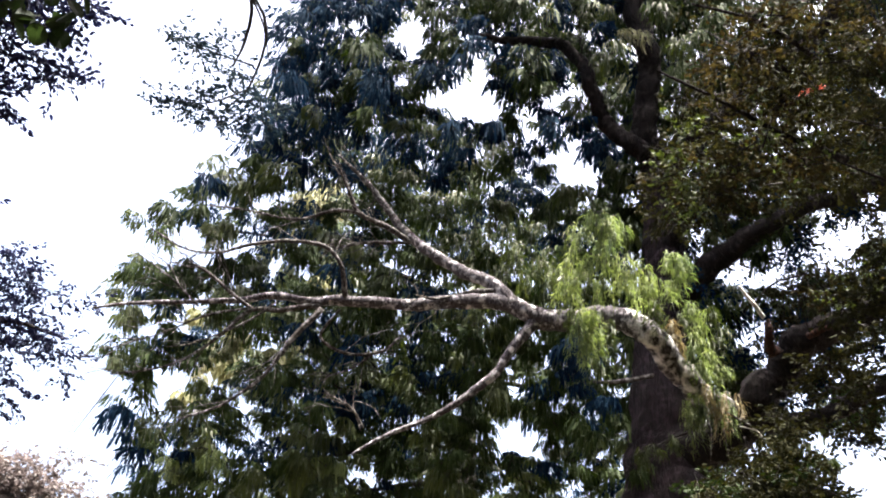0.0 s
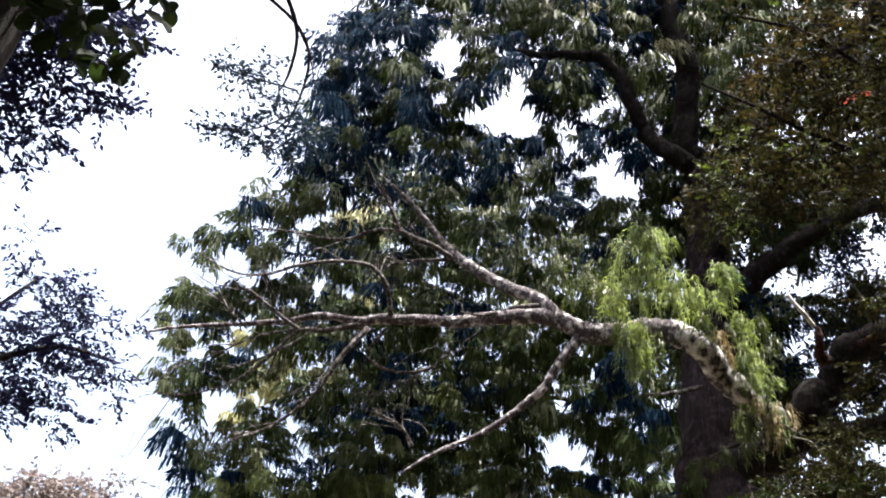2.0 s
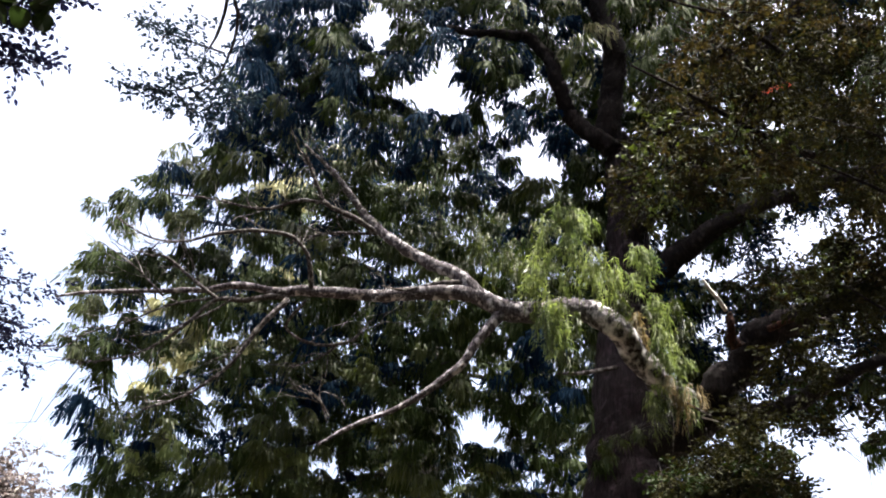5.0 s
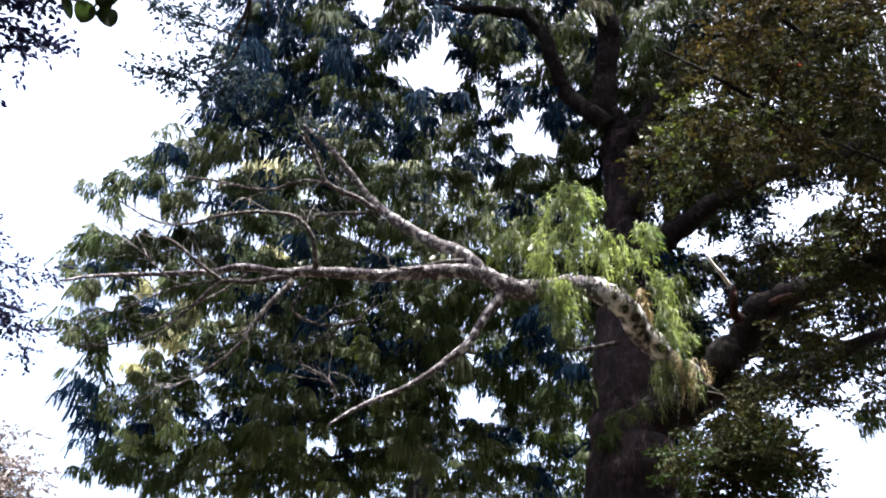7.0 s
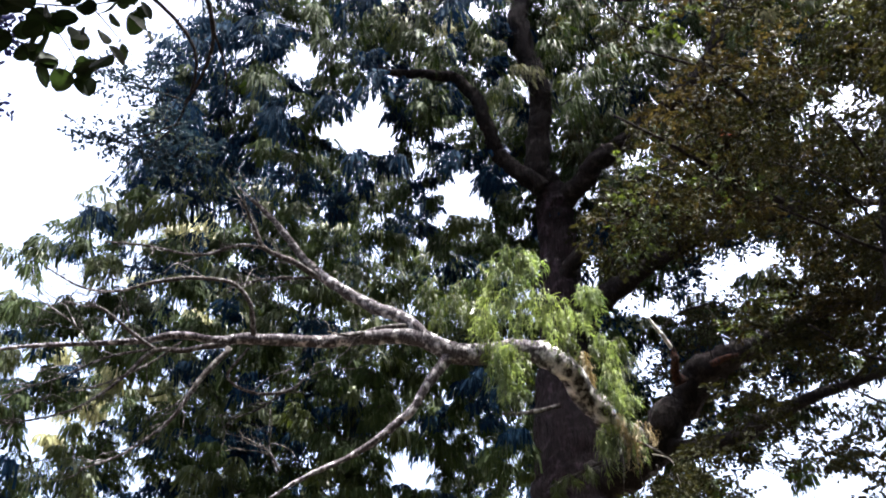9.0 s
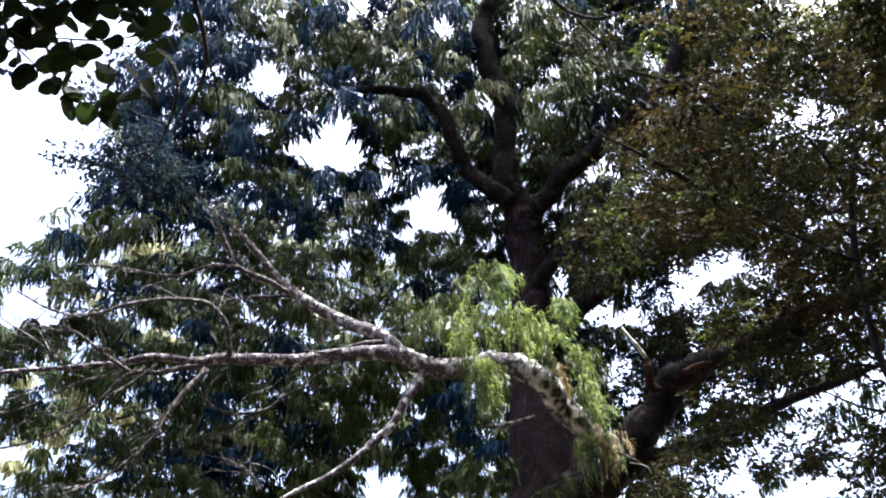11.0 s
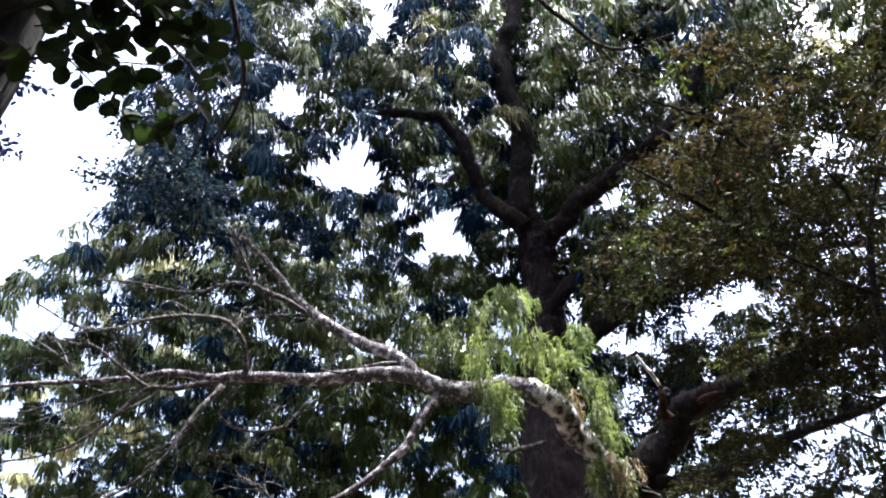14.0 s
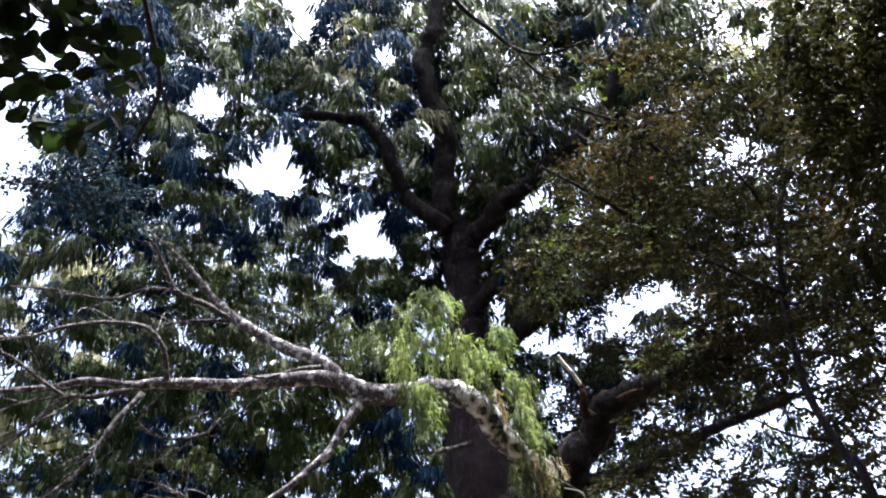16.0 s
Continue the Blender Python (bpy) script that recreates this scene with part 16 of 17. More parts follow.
leafy(rimu, 4.33, 14.77, 11.64, 0.23, 0.23, 0.16, LEAF_SMALL, 0.9, 0.075)
deep(back_rimu, 2.02, 17.12, 14.24, 0.21, LEAF_BLUE, 0.7)
deep(back_rimu, 1.87, 16.17, 15.09, 0.21, LEAF_RIMU, 0.7)
deep(back_rimu, 1.20, 14.86, 13.27, 0.22, LEAF_BLUE, 0.7)
deep(back_rimu, 1.73, 16.69, 15.45, 0.17, LEAF_RIMU, 0.7)
deep(back_rimu, 1.73, 15.86, 12.92, 0.16, LEAF_BLUE, 0.7)
leafy(rimu, 6.17, 14.04, 11.08, 0.16, 0.16, 0.11, LEAF_SMALL, 0.9, 0.075)
leafy(rimu, 7.68, 13.14, 11.70, 0.19, 0.19, 0.13, LEAF_BLUE, 0.9, 0.075)
leafy(rimu, 6.47, 13.87, 9.43, 0.18, 0.18, 0.13, LEAF_BLUE, 0.9, 0.075)
deep(back_rimu, 1.69, 15.32, 13.74, 0.17, LEAF_BLUE, 0.7)
leafy(rimu, 4.93, 12.81, 8.92, 0.16, 0.16, 0.11, LEAF_BLUE, 0.9, 0.075)
leafy(rimu, 4.68, 13.35, 7.43, 0.21, 0.21, 0.15, LEAF_SMALL, 0.9, 0.075)
deep(back_rimu, 1.56, 15.43, 13.78, 0.16, LEAF_RIMU, 0.7)
leafy(rimu, 7.48, 14.00, 8.62, 0.19, 0.19, 0.14, LEAF_SMALL, 0.9, 0.075)
leafy(rimu, 7.05, 11.45, 10.98, 0.17, 0.17, 0.12, LEAF_BLUE, 0.9, 0.075)
leafy(rimu, 5.64, 12.98, 10.53, 0.20, 0.20, 0.14, LEAF_SMALL, 0.9, 0.075)
leafy(rimu, 5.91, 13.05, 8.52, 0.19, 0.19, 0.14, LEAF_SMALL, 0.9, 0.075)
leafy(rimu, 4.45, 16.13, 9.18, 0.17, 0.17, 0.12, LEAF_SMALL, 0.9, 0.075)
leafy(rimu, 4.16, 14.22, 8.32, 0.19, 0.19, 0.14, LEAF_SMALL, 0.9, 0.075)
leafy(rimu, 7.45, 14.57, 8.32, 0.17, 0.17, 0.12, LEAF_SMALL, 0.9, 0.075)
leafy(rimu, 3.98, 12.49, 9.16, 0.18, 0.18, 0.13, LEAF_BLUE, 0.9, 0.075)
leafy(rimu, 6.04, 15.02, 10.55, 0.18, 0.18, 0.12, LEAF_SMALL, 0.9, 0.075)
leafy(rimu, 5.72, 14.49, 9.33, 0.18, 0.18, 0.13, LEAF_SMALL, 0.9, 0.075)
leafy(rimu, 7.14, 13.34, 8.86, 0.22, 0.22, 0.15, LEAF_BLUE, 0.9, 0.075)
leafy(rimu, 4.44, 14.43, 8.81, 0.18, 0.18, 0.12, LEAF_SMALL, 0.9, 0.075)
leafy(rimu, 6.27, 14.02, 8.79, 0.17, 0.17, 0.12, LEAF_SMALL, 0.9, 0.075)
leafy(rimu, 6.44, 15.67, 9.73, 0.18, 0.18, 0.12, LEAF_SMALL, 0.9, 0.075)
leafy(rimu, 5.06, 12.11, 10.13, 0.16, 0.16, 0.11, LEAF_SMALL, 0.9, 0.075)
leafy(rimu, 5.85, 13.61, 8.23, 0.20, 0.20, 0.14, LEAF_BLUE, 0.9, 0.075)
deep(back_rimu, 2.97, 16.48, 14.53, 0.19, LEAF_RIMU, 0.7)
leafy(rimu, 6.60, 13.34, 8.33, 0.22, 0.22, 0.15, LEAF_BLUE, 0.9, 0.075)
leafy(rimu, 5.95, 12.17, 10.77, 0.22, 0.22, 0.16, LEAF_SMALL, 0.9, 0.075)
leafy(rimu, 3.83, 12.95, 11.24, 0.16, 0.16, 0.11, LEAF_SMALL, 0.9, 0.075)
leafy(rimu, 4.69, 13.28, 8.60, 0.17, 0.17, 0.12, LEAF_BLUE, 0.9, 0.075)
leafy(rimu, 4.16, 15.16, 9.57, 0.18, 0.18, 0.13, LEAF_SMALL, 0.9, 0.075)
leafy(rimu, 7.53, 14.04, 9.70, 0.22, 0.22, 0.15, LEAF_BLUE, 0.9, 0.075)
leafy(rimu, 3.74, 13.64, 9.91, 0.24, 0.24, 0.17, LEAF_SMALL, 0.9, 0.075)
leafy(rimu, 6.56, 13.63, 8.14, 0.18, 0.18, 0.13, LEAF_SMALL, 0.9, 0.075)
leafy(rimu, 6.83, 13.35, 9.56, 0.18, 0.18, 0.13, LEAF_SMALL, 0.9, 0.075)
leafy(rimu, 5.47, 13.67, 8.26, 0.21, 0.21, 0.15, LEAF_SMALL, 0.9, 0.075)
leafy(rimu, 5.96, 14.77, 9.44, 0.17, 0.17, 0.12, LEAF_SMALL, 0.9, 0.075)
leafy(rimu, 5.00, 13.33, 10.40, 0.23, 0.23, 0.16, LEAF_SMALL, 0.9, 0.075)
leafy(rimu, 6.61, 13.72, 9.29, 0.17, 0.17, 0.12, LEAF_SMALL, 0.9, 0.075)
leafy(rimu, 6.50, 14.38, 8.42, 0.22, 0.22, 0.15, LEAF_BLUE, 0.9, 0.075)
leafy(rimu, 5.43, 13.93, 9.86, 0.22, 0.22, 0.15, LEAF_SMALL, 0.9, 0.075)
deep(back_rimu, 2.64, 15.71, 14.56, 0.21, LEAF_BLUE, 0.7)
leafy(rimu, 7.63, 14.36, 8.42, 0.18, 0.18, 0.13, LEAF_BLUE, 0.9, 0.075)
leafy(rimu, 5.76, 13.64, 10.65, 0.22, 0.22, 0.15, LEAF_BLUE, 0.9, 0.075)
leafy(rimu, 7.92, 13.74, 9.90, 0.24, 0.24, 0.17, LEAF_SMALL, 0.9, 0.075)
leafy(rimu, 5.90, 12.96, 8.82, 0.17, 0.17, 0.12, LEAF_BLUE, 0.9, 0.075)
leafy(rimu, 5.33, 15.67, 9.35, 0.22, 0.22, 0.15, LEAF_SMALL, 0.9, 0.075)
deep(back_rimu, 2.11, 17.01, 14.54, 0.18, LEAF_RIMU, 0.7)
leafy(rimu, 5.32, 13.24, 8.46, 0.23, 0.23, 0.16, LEAF_SMALL, 0.9, 0.075)
leafy(rimu, 6.93, 14.09, 9.27, 0.21, 0.21, 0.15, LEAF_SMALL, 0.9, 0.075)
leafy(rimu, 4.64, 13.37, 10.60, 0.20, 0.20, 0.14, LEAF_SMALL, 0.9, 0.075)
deep(back_rimu, 2.99, 15.33, 13.18, 0.16, LEAF_BLUE, 0.7)
leafy(rimu, 5.52, 15.53, 9.62, 0.23, 0.23, 0.16, LEAF_BLUE, 0.9, 0.075)
leafy(rimu, 5.29, 14.51, 11.32, 0.18, 0.18, 0.12, LEAF_BLUE, 0.9, 0.075)
leafy(rimu, 6.05, 12.26, 9.41, 0.17, 0.17, 0.12, LEAF_SMALL, 0.9, 0.075)
leafy(rimu, 6.92, 14.42, 10.77, 0.17, 0.17, 0.12, LEAF_SMALL, 0.9, 0.075)
deep(back_rimu, 1.88, 16.43, 13.18, 0.19, LEAF_RIMU, 0.7)
deep(back_rimu, 3.56, 16.26, 14.42, 0.19, LEAF_BLUE, 0.7)
leafy(rimu, 7.46, 15.46, 8.56, 0.23, 0.23, 0.16, LEAF_SMALL, 0.9, 0.075)
leafy(rimu, 6.53, 13.44, 10.14, 0.17, 0.17, 0.12, LEAF_BLUE, 0.9, 0.075)
deep(back_rimu, 3.60, 16.23, 13.72, 0.21, LEAF_BLUE, 0.7)
leafy(rimu, 5.41, 12.54, 8.60, 0.23, 0.23, 0.16, LEAF_BLUE, 0.9, 0.075)
leafy(rimu, 5.99, 14.76, 9.76, 0.18, 0.18, 0.13, LEAF_SMALL, 0.9, 0.075)
deep(back_rimu, 2.89, 15.21, 13.48, 0.18, LEAF_BLUE, 0.7)
leafy(rimu, 7.60, 14.57, 10.44, 0.16, 0.16, 0.11, LEAF_BLUE, 0.9, 0.075)
leafy(rimu, 7.06, 14.11, 10.10, 0.21, 0.21, 0.14, LEAF_SMALL, 0.9, 0.075)
leafy(rimu, 6.70, 12.80, 11.14, 0.20, 0.20, 0.14, LEAF_BLUE, 0.9, 0.075)
leafy(rimu, 7.41, 14.28, 8.33, 0.22, 0.22, 0.16, LEAF_SMALL, 0.9, 0.075)
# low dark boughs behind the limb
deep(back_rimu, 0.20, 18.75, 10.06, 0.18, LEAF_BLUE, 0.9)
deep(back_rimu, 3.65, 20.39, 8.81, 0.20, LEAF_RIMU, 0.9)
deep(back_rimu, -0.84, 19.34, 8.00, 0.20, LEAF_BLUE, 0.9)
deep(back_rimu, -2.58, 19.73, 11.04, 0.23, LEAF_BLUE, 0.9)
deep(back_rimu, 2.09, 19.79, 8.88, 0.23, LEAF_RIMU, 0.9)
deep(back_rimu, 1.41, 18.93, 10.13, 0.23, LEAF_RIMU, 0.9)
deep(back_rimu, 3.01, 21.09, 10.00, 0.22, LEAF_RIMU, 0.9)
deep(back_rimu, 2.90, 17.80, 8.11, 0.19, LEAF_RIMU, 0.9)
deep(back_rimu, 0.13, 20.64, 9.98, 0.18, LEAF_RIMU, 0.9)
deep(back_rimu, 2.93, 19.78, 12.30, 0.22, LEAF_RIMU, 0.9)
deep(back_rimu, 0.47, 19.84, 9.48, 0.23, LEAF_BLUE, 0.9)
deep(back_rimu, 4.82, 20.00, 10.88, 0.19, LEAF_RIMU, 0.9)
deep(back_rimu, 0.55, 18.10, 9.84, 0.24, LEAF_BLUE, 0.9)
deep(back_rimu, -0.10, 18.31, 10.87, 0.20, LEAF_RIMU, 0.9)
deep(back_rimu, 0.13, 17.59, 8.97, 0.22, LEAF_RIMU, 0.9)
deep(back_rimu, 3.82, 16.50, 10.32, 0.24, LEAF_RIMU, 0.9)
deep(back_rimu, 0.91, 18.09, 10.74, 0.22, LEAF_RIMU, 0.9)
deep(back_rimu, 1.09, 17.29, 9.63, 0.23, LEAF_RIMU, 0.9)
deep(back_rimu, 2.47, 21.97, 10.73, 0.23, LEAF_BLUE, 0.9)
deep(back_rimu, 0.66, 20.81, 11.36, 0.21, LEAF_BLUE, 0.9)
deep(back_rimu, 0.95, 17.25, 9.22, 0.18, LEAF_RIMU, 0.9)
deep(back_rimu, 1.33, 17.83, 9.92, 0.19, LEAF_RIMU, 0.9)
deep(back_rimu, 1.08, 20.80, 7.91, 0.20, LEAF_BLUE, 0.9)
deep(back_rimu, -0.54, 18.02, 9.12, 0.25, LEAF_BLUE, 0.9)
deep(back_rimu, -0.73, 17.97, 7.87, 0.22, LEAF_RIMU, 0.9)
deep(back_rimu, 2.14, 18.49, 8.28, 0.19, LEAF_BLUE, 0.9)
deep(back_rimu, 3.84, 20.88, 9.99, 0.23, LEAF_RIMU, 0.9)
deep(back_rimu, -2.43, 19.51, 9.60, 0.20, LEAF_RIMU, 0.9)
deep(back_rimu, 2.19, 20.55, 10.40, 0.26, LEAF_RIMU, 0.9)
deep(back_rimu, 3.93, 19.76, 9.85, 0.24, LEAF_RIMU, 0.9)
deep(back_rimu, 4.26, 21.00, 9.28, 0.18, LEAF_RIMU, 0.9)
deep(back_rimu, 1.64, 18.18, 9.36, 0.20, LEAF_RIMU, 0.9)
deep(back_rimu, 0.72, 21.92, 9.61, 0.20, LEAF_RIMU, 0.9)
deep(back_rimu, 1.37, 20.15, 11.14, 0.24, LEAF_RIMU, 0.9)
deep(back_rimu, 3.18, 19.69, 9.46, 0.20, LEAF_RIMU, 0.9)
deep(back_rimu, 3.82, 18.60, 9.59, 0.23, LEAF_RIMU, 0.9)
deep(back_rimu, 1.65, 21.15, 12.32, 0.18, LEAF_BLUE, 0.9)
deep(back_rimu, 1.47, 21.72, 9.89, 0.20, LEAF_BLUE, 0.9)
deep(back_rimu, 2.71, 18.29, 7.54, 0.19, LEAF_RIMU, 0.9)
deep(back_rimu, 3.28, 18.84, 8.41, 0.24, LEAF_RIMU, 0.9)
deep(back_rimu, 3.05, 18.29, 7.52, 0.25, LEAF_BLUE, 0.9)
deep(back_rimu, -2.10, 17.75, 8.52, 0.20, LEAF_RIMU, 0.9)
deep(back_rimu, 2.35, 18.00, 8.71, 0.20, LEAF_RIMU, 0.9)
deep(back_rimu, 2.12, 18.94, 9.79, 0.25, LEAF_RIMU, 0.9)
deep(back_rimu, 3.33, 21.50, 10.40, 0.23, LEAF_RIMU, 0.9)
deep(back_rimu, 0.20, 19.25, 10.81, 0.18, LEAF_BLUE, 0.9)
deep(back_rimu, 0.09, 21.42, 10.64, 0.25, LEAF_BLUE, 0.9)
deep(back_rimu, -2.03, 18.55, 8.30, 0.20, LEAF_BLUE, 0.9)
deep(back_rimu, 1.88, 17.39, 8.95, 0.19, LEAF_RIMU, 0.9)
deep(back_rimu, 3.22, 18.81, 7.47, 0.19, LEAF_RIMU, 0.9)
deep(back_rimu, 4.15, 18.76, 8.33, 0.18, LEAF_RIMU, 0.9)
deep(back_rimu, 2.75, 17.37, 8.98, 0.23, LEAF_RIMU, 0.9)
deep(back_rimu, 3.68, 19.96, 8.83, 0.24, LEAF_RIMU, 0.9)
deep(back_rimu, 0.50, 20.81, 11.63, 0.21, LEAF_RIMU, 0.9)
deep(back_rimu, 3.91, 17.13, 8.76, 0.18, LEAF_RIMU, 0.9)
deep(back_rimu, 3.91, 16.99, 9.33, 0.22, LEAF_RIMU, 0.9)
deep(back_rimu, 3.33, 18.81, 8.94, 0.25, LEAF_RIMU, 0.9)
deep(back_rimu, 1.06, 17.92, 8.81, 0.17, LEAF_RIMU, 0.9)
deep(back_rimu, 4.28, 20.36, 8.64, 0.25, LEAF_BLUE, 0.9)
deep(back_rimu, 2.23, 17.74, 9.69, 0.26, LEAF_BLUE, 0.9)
deep(back_rimu, 0.10, 18.87, 9.12, 0.20, LEAF_RIMU, 0.9)
deep(back_rimu, 1.49, 18.51, 9.58, 0.20, LEAF_RIMU, 0.9)
deep(back_rimu, 3.86, 20.69, 8.84, 0.19, LEAF_RIMU, 0.9)
deep(back_rimu, 0.59, 18.40, 8.96, 0.23, LEAF_RIMU, 0.9)
deep(back_rimu, -0.11, 18.68, 9.68, 0.23, LEAF_RIMU, 0.9)
deep(back_rimu, 4.42, 21.48, 9.27, 0.23, LEAF_BLUE, 0.9)
deep(back_rimu, 0.23, 21.44, 9.75, 0.26, LEAF_RIMU, 0.9)
deep(back_rimu, 0.32, 19.37, 11.00, 0.24, LEAF_RIMU, 0.9)
deep(back_rimu, 0.26, 20.64, 11.18, 0.18, LEAF_RIMU, 0.9)
deep(back_rimu, 2.70, 18.63, 10.28, 0.25, LEAF_BLUE, 0.9)
deep(back_rimu, 0.91, 18.41, 9.42, 0.26, LEAF_RIMU, 0.9)
deep(back_rimu, 1.91, 20.76, 9.38, 0.19, LEAF_BLUE, 0.9)
deep(back_rimu, 1.77, 21.63, 10.61, 0.18, LEAF_RIMU, 0.9)
deep(back_rimu, 0.60, 18.23, 9.63, 0.22, LEAF_BLUE, 0.9)
deep(back_rimu, 1.45, 21.30, 12.11, 0.24, LEAF_RIMU, 0.9)
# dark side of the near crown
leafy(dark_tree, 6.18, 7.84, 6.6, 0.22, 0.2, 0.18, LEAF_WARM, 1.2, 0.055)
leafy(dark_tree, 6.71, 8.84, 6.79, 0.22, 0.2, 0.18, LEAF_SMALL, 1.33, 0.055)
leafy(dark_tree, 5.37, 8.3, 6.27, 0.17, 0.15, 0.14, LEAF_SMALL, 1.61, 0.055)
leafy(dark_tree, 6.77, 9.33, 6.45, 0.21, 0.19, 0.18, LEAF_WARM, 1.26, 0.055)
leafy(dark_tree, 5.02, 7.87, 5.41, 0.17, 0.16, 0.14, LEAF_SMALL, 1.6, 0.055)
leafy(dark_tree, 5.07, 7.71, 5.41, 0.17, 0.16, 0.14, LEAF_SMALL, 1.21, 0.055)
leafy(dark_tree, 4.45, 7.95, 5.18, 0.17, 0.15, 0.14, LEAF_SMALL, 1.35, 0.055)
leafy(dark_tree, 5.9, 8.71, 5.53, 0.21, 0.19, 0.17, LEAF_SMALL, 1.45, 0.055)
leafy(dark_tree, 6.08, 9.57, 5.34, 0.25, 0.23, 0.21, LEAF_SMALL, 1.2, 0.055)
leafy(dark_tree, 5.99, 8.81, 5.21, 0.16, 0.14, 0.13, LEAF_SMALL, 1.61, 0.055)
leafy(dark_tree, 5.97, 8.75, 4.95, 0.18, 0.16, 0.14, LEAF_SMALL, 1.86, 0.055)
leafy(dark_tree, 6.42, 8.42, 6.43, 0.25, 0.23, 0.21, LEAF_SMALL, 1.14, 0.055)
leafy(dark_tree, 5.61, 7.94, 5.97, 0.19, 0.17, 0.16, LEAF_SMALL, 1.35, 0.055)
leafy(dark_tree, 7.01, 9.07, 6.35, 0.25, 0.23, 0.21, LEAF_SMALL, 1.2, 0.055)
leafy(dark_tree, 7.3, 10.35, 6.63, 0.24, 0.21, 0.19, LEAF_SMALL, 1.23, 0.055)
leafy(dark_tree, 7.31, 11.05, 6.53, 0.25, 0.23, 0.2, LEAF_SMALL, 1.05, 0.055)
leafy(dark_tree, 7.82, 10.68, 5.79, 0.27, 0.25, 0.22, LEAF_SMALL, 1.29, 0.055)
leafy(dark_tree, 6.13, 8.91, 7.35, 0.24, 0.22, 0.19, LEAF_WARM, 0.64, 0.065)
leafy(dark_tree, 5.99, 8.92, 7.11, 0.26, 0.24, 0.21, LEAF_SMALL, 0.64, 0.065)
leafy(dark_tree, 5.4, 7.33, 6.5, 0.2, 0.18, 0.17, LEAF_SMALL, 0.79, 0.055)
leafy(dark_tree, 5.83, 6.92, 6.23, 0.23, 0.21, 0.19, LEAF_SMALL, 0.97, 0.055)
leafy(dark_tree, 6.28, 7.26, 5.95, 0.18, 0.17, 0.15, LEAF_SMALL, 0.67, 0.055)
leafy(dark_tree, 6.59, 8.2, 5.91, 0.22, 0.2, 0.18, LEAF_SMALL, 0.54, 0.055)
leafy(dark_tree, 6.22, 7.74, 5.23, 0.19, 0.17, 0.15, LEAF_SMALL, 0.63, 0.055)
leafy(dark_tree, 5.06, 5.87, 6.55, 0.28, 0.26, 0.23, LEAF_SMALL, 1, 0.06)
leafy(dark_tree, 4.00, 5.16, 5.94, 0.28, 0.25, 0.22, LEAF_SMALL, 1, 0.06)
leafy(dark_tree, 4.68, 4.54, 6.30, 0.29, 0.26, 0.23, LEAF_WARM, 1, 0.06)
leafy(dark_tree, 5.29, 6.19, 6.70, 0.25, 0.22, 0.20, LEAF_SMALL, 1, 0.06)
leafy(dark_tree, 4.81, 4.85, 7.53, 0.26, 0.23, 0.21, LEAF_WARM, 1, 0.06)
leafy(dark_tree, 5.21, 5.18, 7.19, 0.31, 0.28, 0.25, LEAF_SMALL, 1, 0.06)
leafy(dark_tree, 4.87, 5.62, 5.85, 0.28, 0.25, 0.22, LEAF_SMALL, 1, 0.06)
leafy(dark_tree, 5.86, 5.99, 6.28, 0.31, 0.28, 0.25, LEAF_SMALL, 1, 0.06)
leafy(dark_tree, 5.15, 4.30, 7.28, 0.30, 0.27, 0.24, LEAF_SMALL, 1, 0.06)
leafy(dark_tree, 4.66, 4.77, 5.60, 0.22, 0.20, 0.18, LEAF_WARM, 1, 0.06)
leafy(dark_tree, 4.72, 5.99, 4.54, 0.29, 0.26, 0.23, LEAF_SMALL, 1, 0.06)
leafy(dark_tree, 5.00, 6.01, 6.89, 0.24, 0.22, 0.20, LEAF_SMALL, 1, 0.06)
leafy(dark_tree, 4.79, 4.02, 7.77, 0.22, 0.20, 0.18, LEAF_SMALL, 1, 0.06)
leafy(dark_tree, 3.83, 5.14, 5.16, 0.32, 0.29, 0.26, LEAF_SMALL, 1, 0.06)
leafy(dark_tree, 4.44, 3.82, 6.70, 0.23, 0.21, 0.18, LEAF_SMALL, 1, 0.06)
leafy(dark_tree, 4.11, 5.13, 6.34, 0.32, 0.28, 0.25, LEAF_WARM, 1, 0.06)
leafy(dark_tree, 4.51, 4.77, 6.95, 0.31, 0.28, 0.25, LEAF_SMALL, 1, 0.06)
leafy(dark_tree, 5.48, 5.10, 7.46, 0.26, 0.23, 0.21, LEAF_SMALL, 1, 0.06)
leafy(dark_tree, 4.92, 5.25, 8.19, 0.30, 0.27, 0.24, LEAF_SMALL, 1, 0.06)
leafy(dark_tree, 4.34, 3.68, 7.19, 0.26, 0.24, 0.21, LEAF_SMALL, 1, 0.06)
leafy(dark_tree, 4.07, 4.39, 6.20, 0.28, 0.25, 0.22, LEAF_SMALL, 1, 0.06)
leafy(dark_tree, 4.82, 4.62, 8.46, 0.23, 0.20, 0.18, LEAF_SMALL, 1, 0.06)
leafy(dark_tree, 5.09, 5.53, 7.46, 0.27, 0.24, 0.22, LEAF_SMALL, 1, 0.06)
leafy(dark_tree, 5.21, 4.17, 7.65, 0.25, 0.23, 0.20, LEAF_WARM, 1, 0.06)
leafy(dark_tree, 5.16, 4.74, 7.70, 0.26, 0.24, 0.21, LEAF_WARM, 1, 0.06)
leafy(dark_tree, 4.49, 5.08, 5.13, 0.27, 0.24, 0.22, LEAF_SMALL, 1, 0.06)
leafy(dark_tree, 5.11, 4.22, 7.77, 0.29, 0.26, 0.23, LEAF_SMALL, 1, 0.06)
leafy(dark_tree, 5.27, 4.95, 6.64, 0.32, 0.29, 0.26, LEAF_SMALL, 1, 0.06)
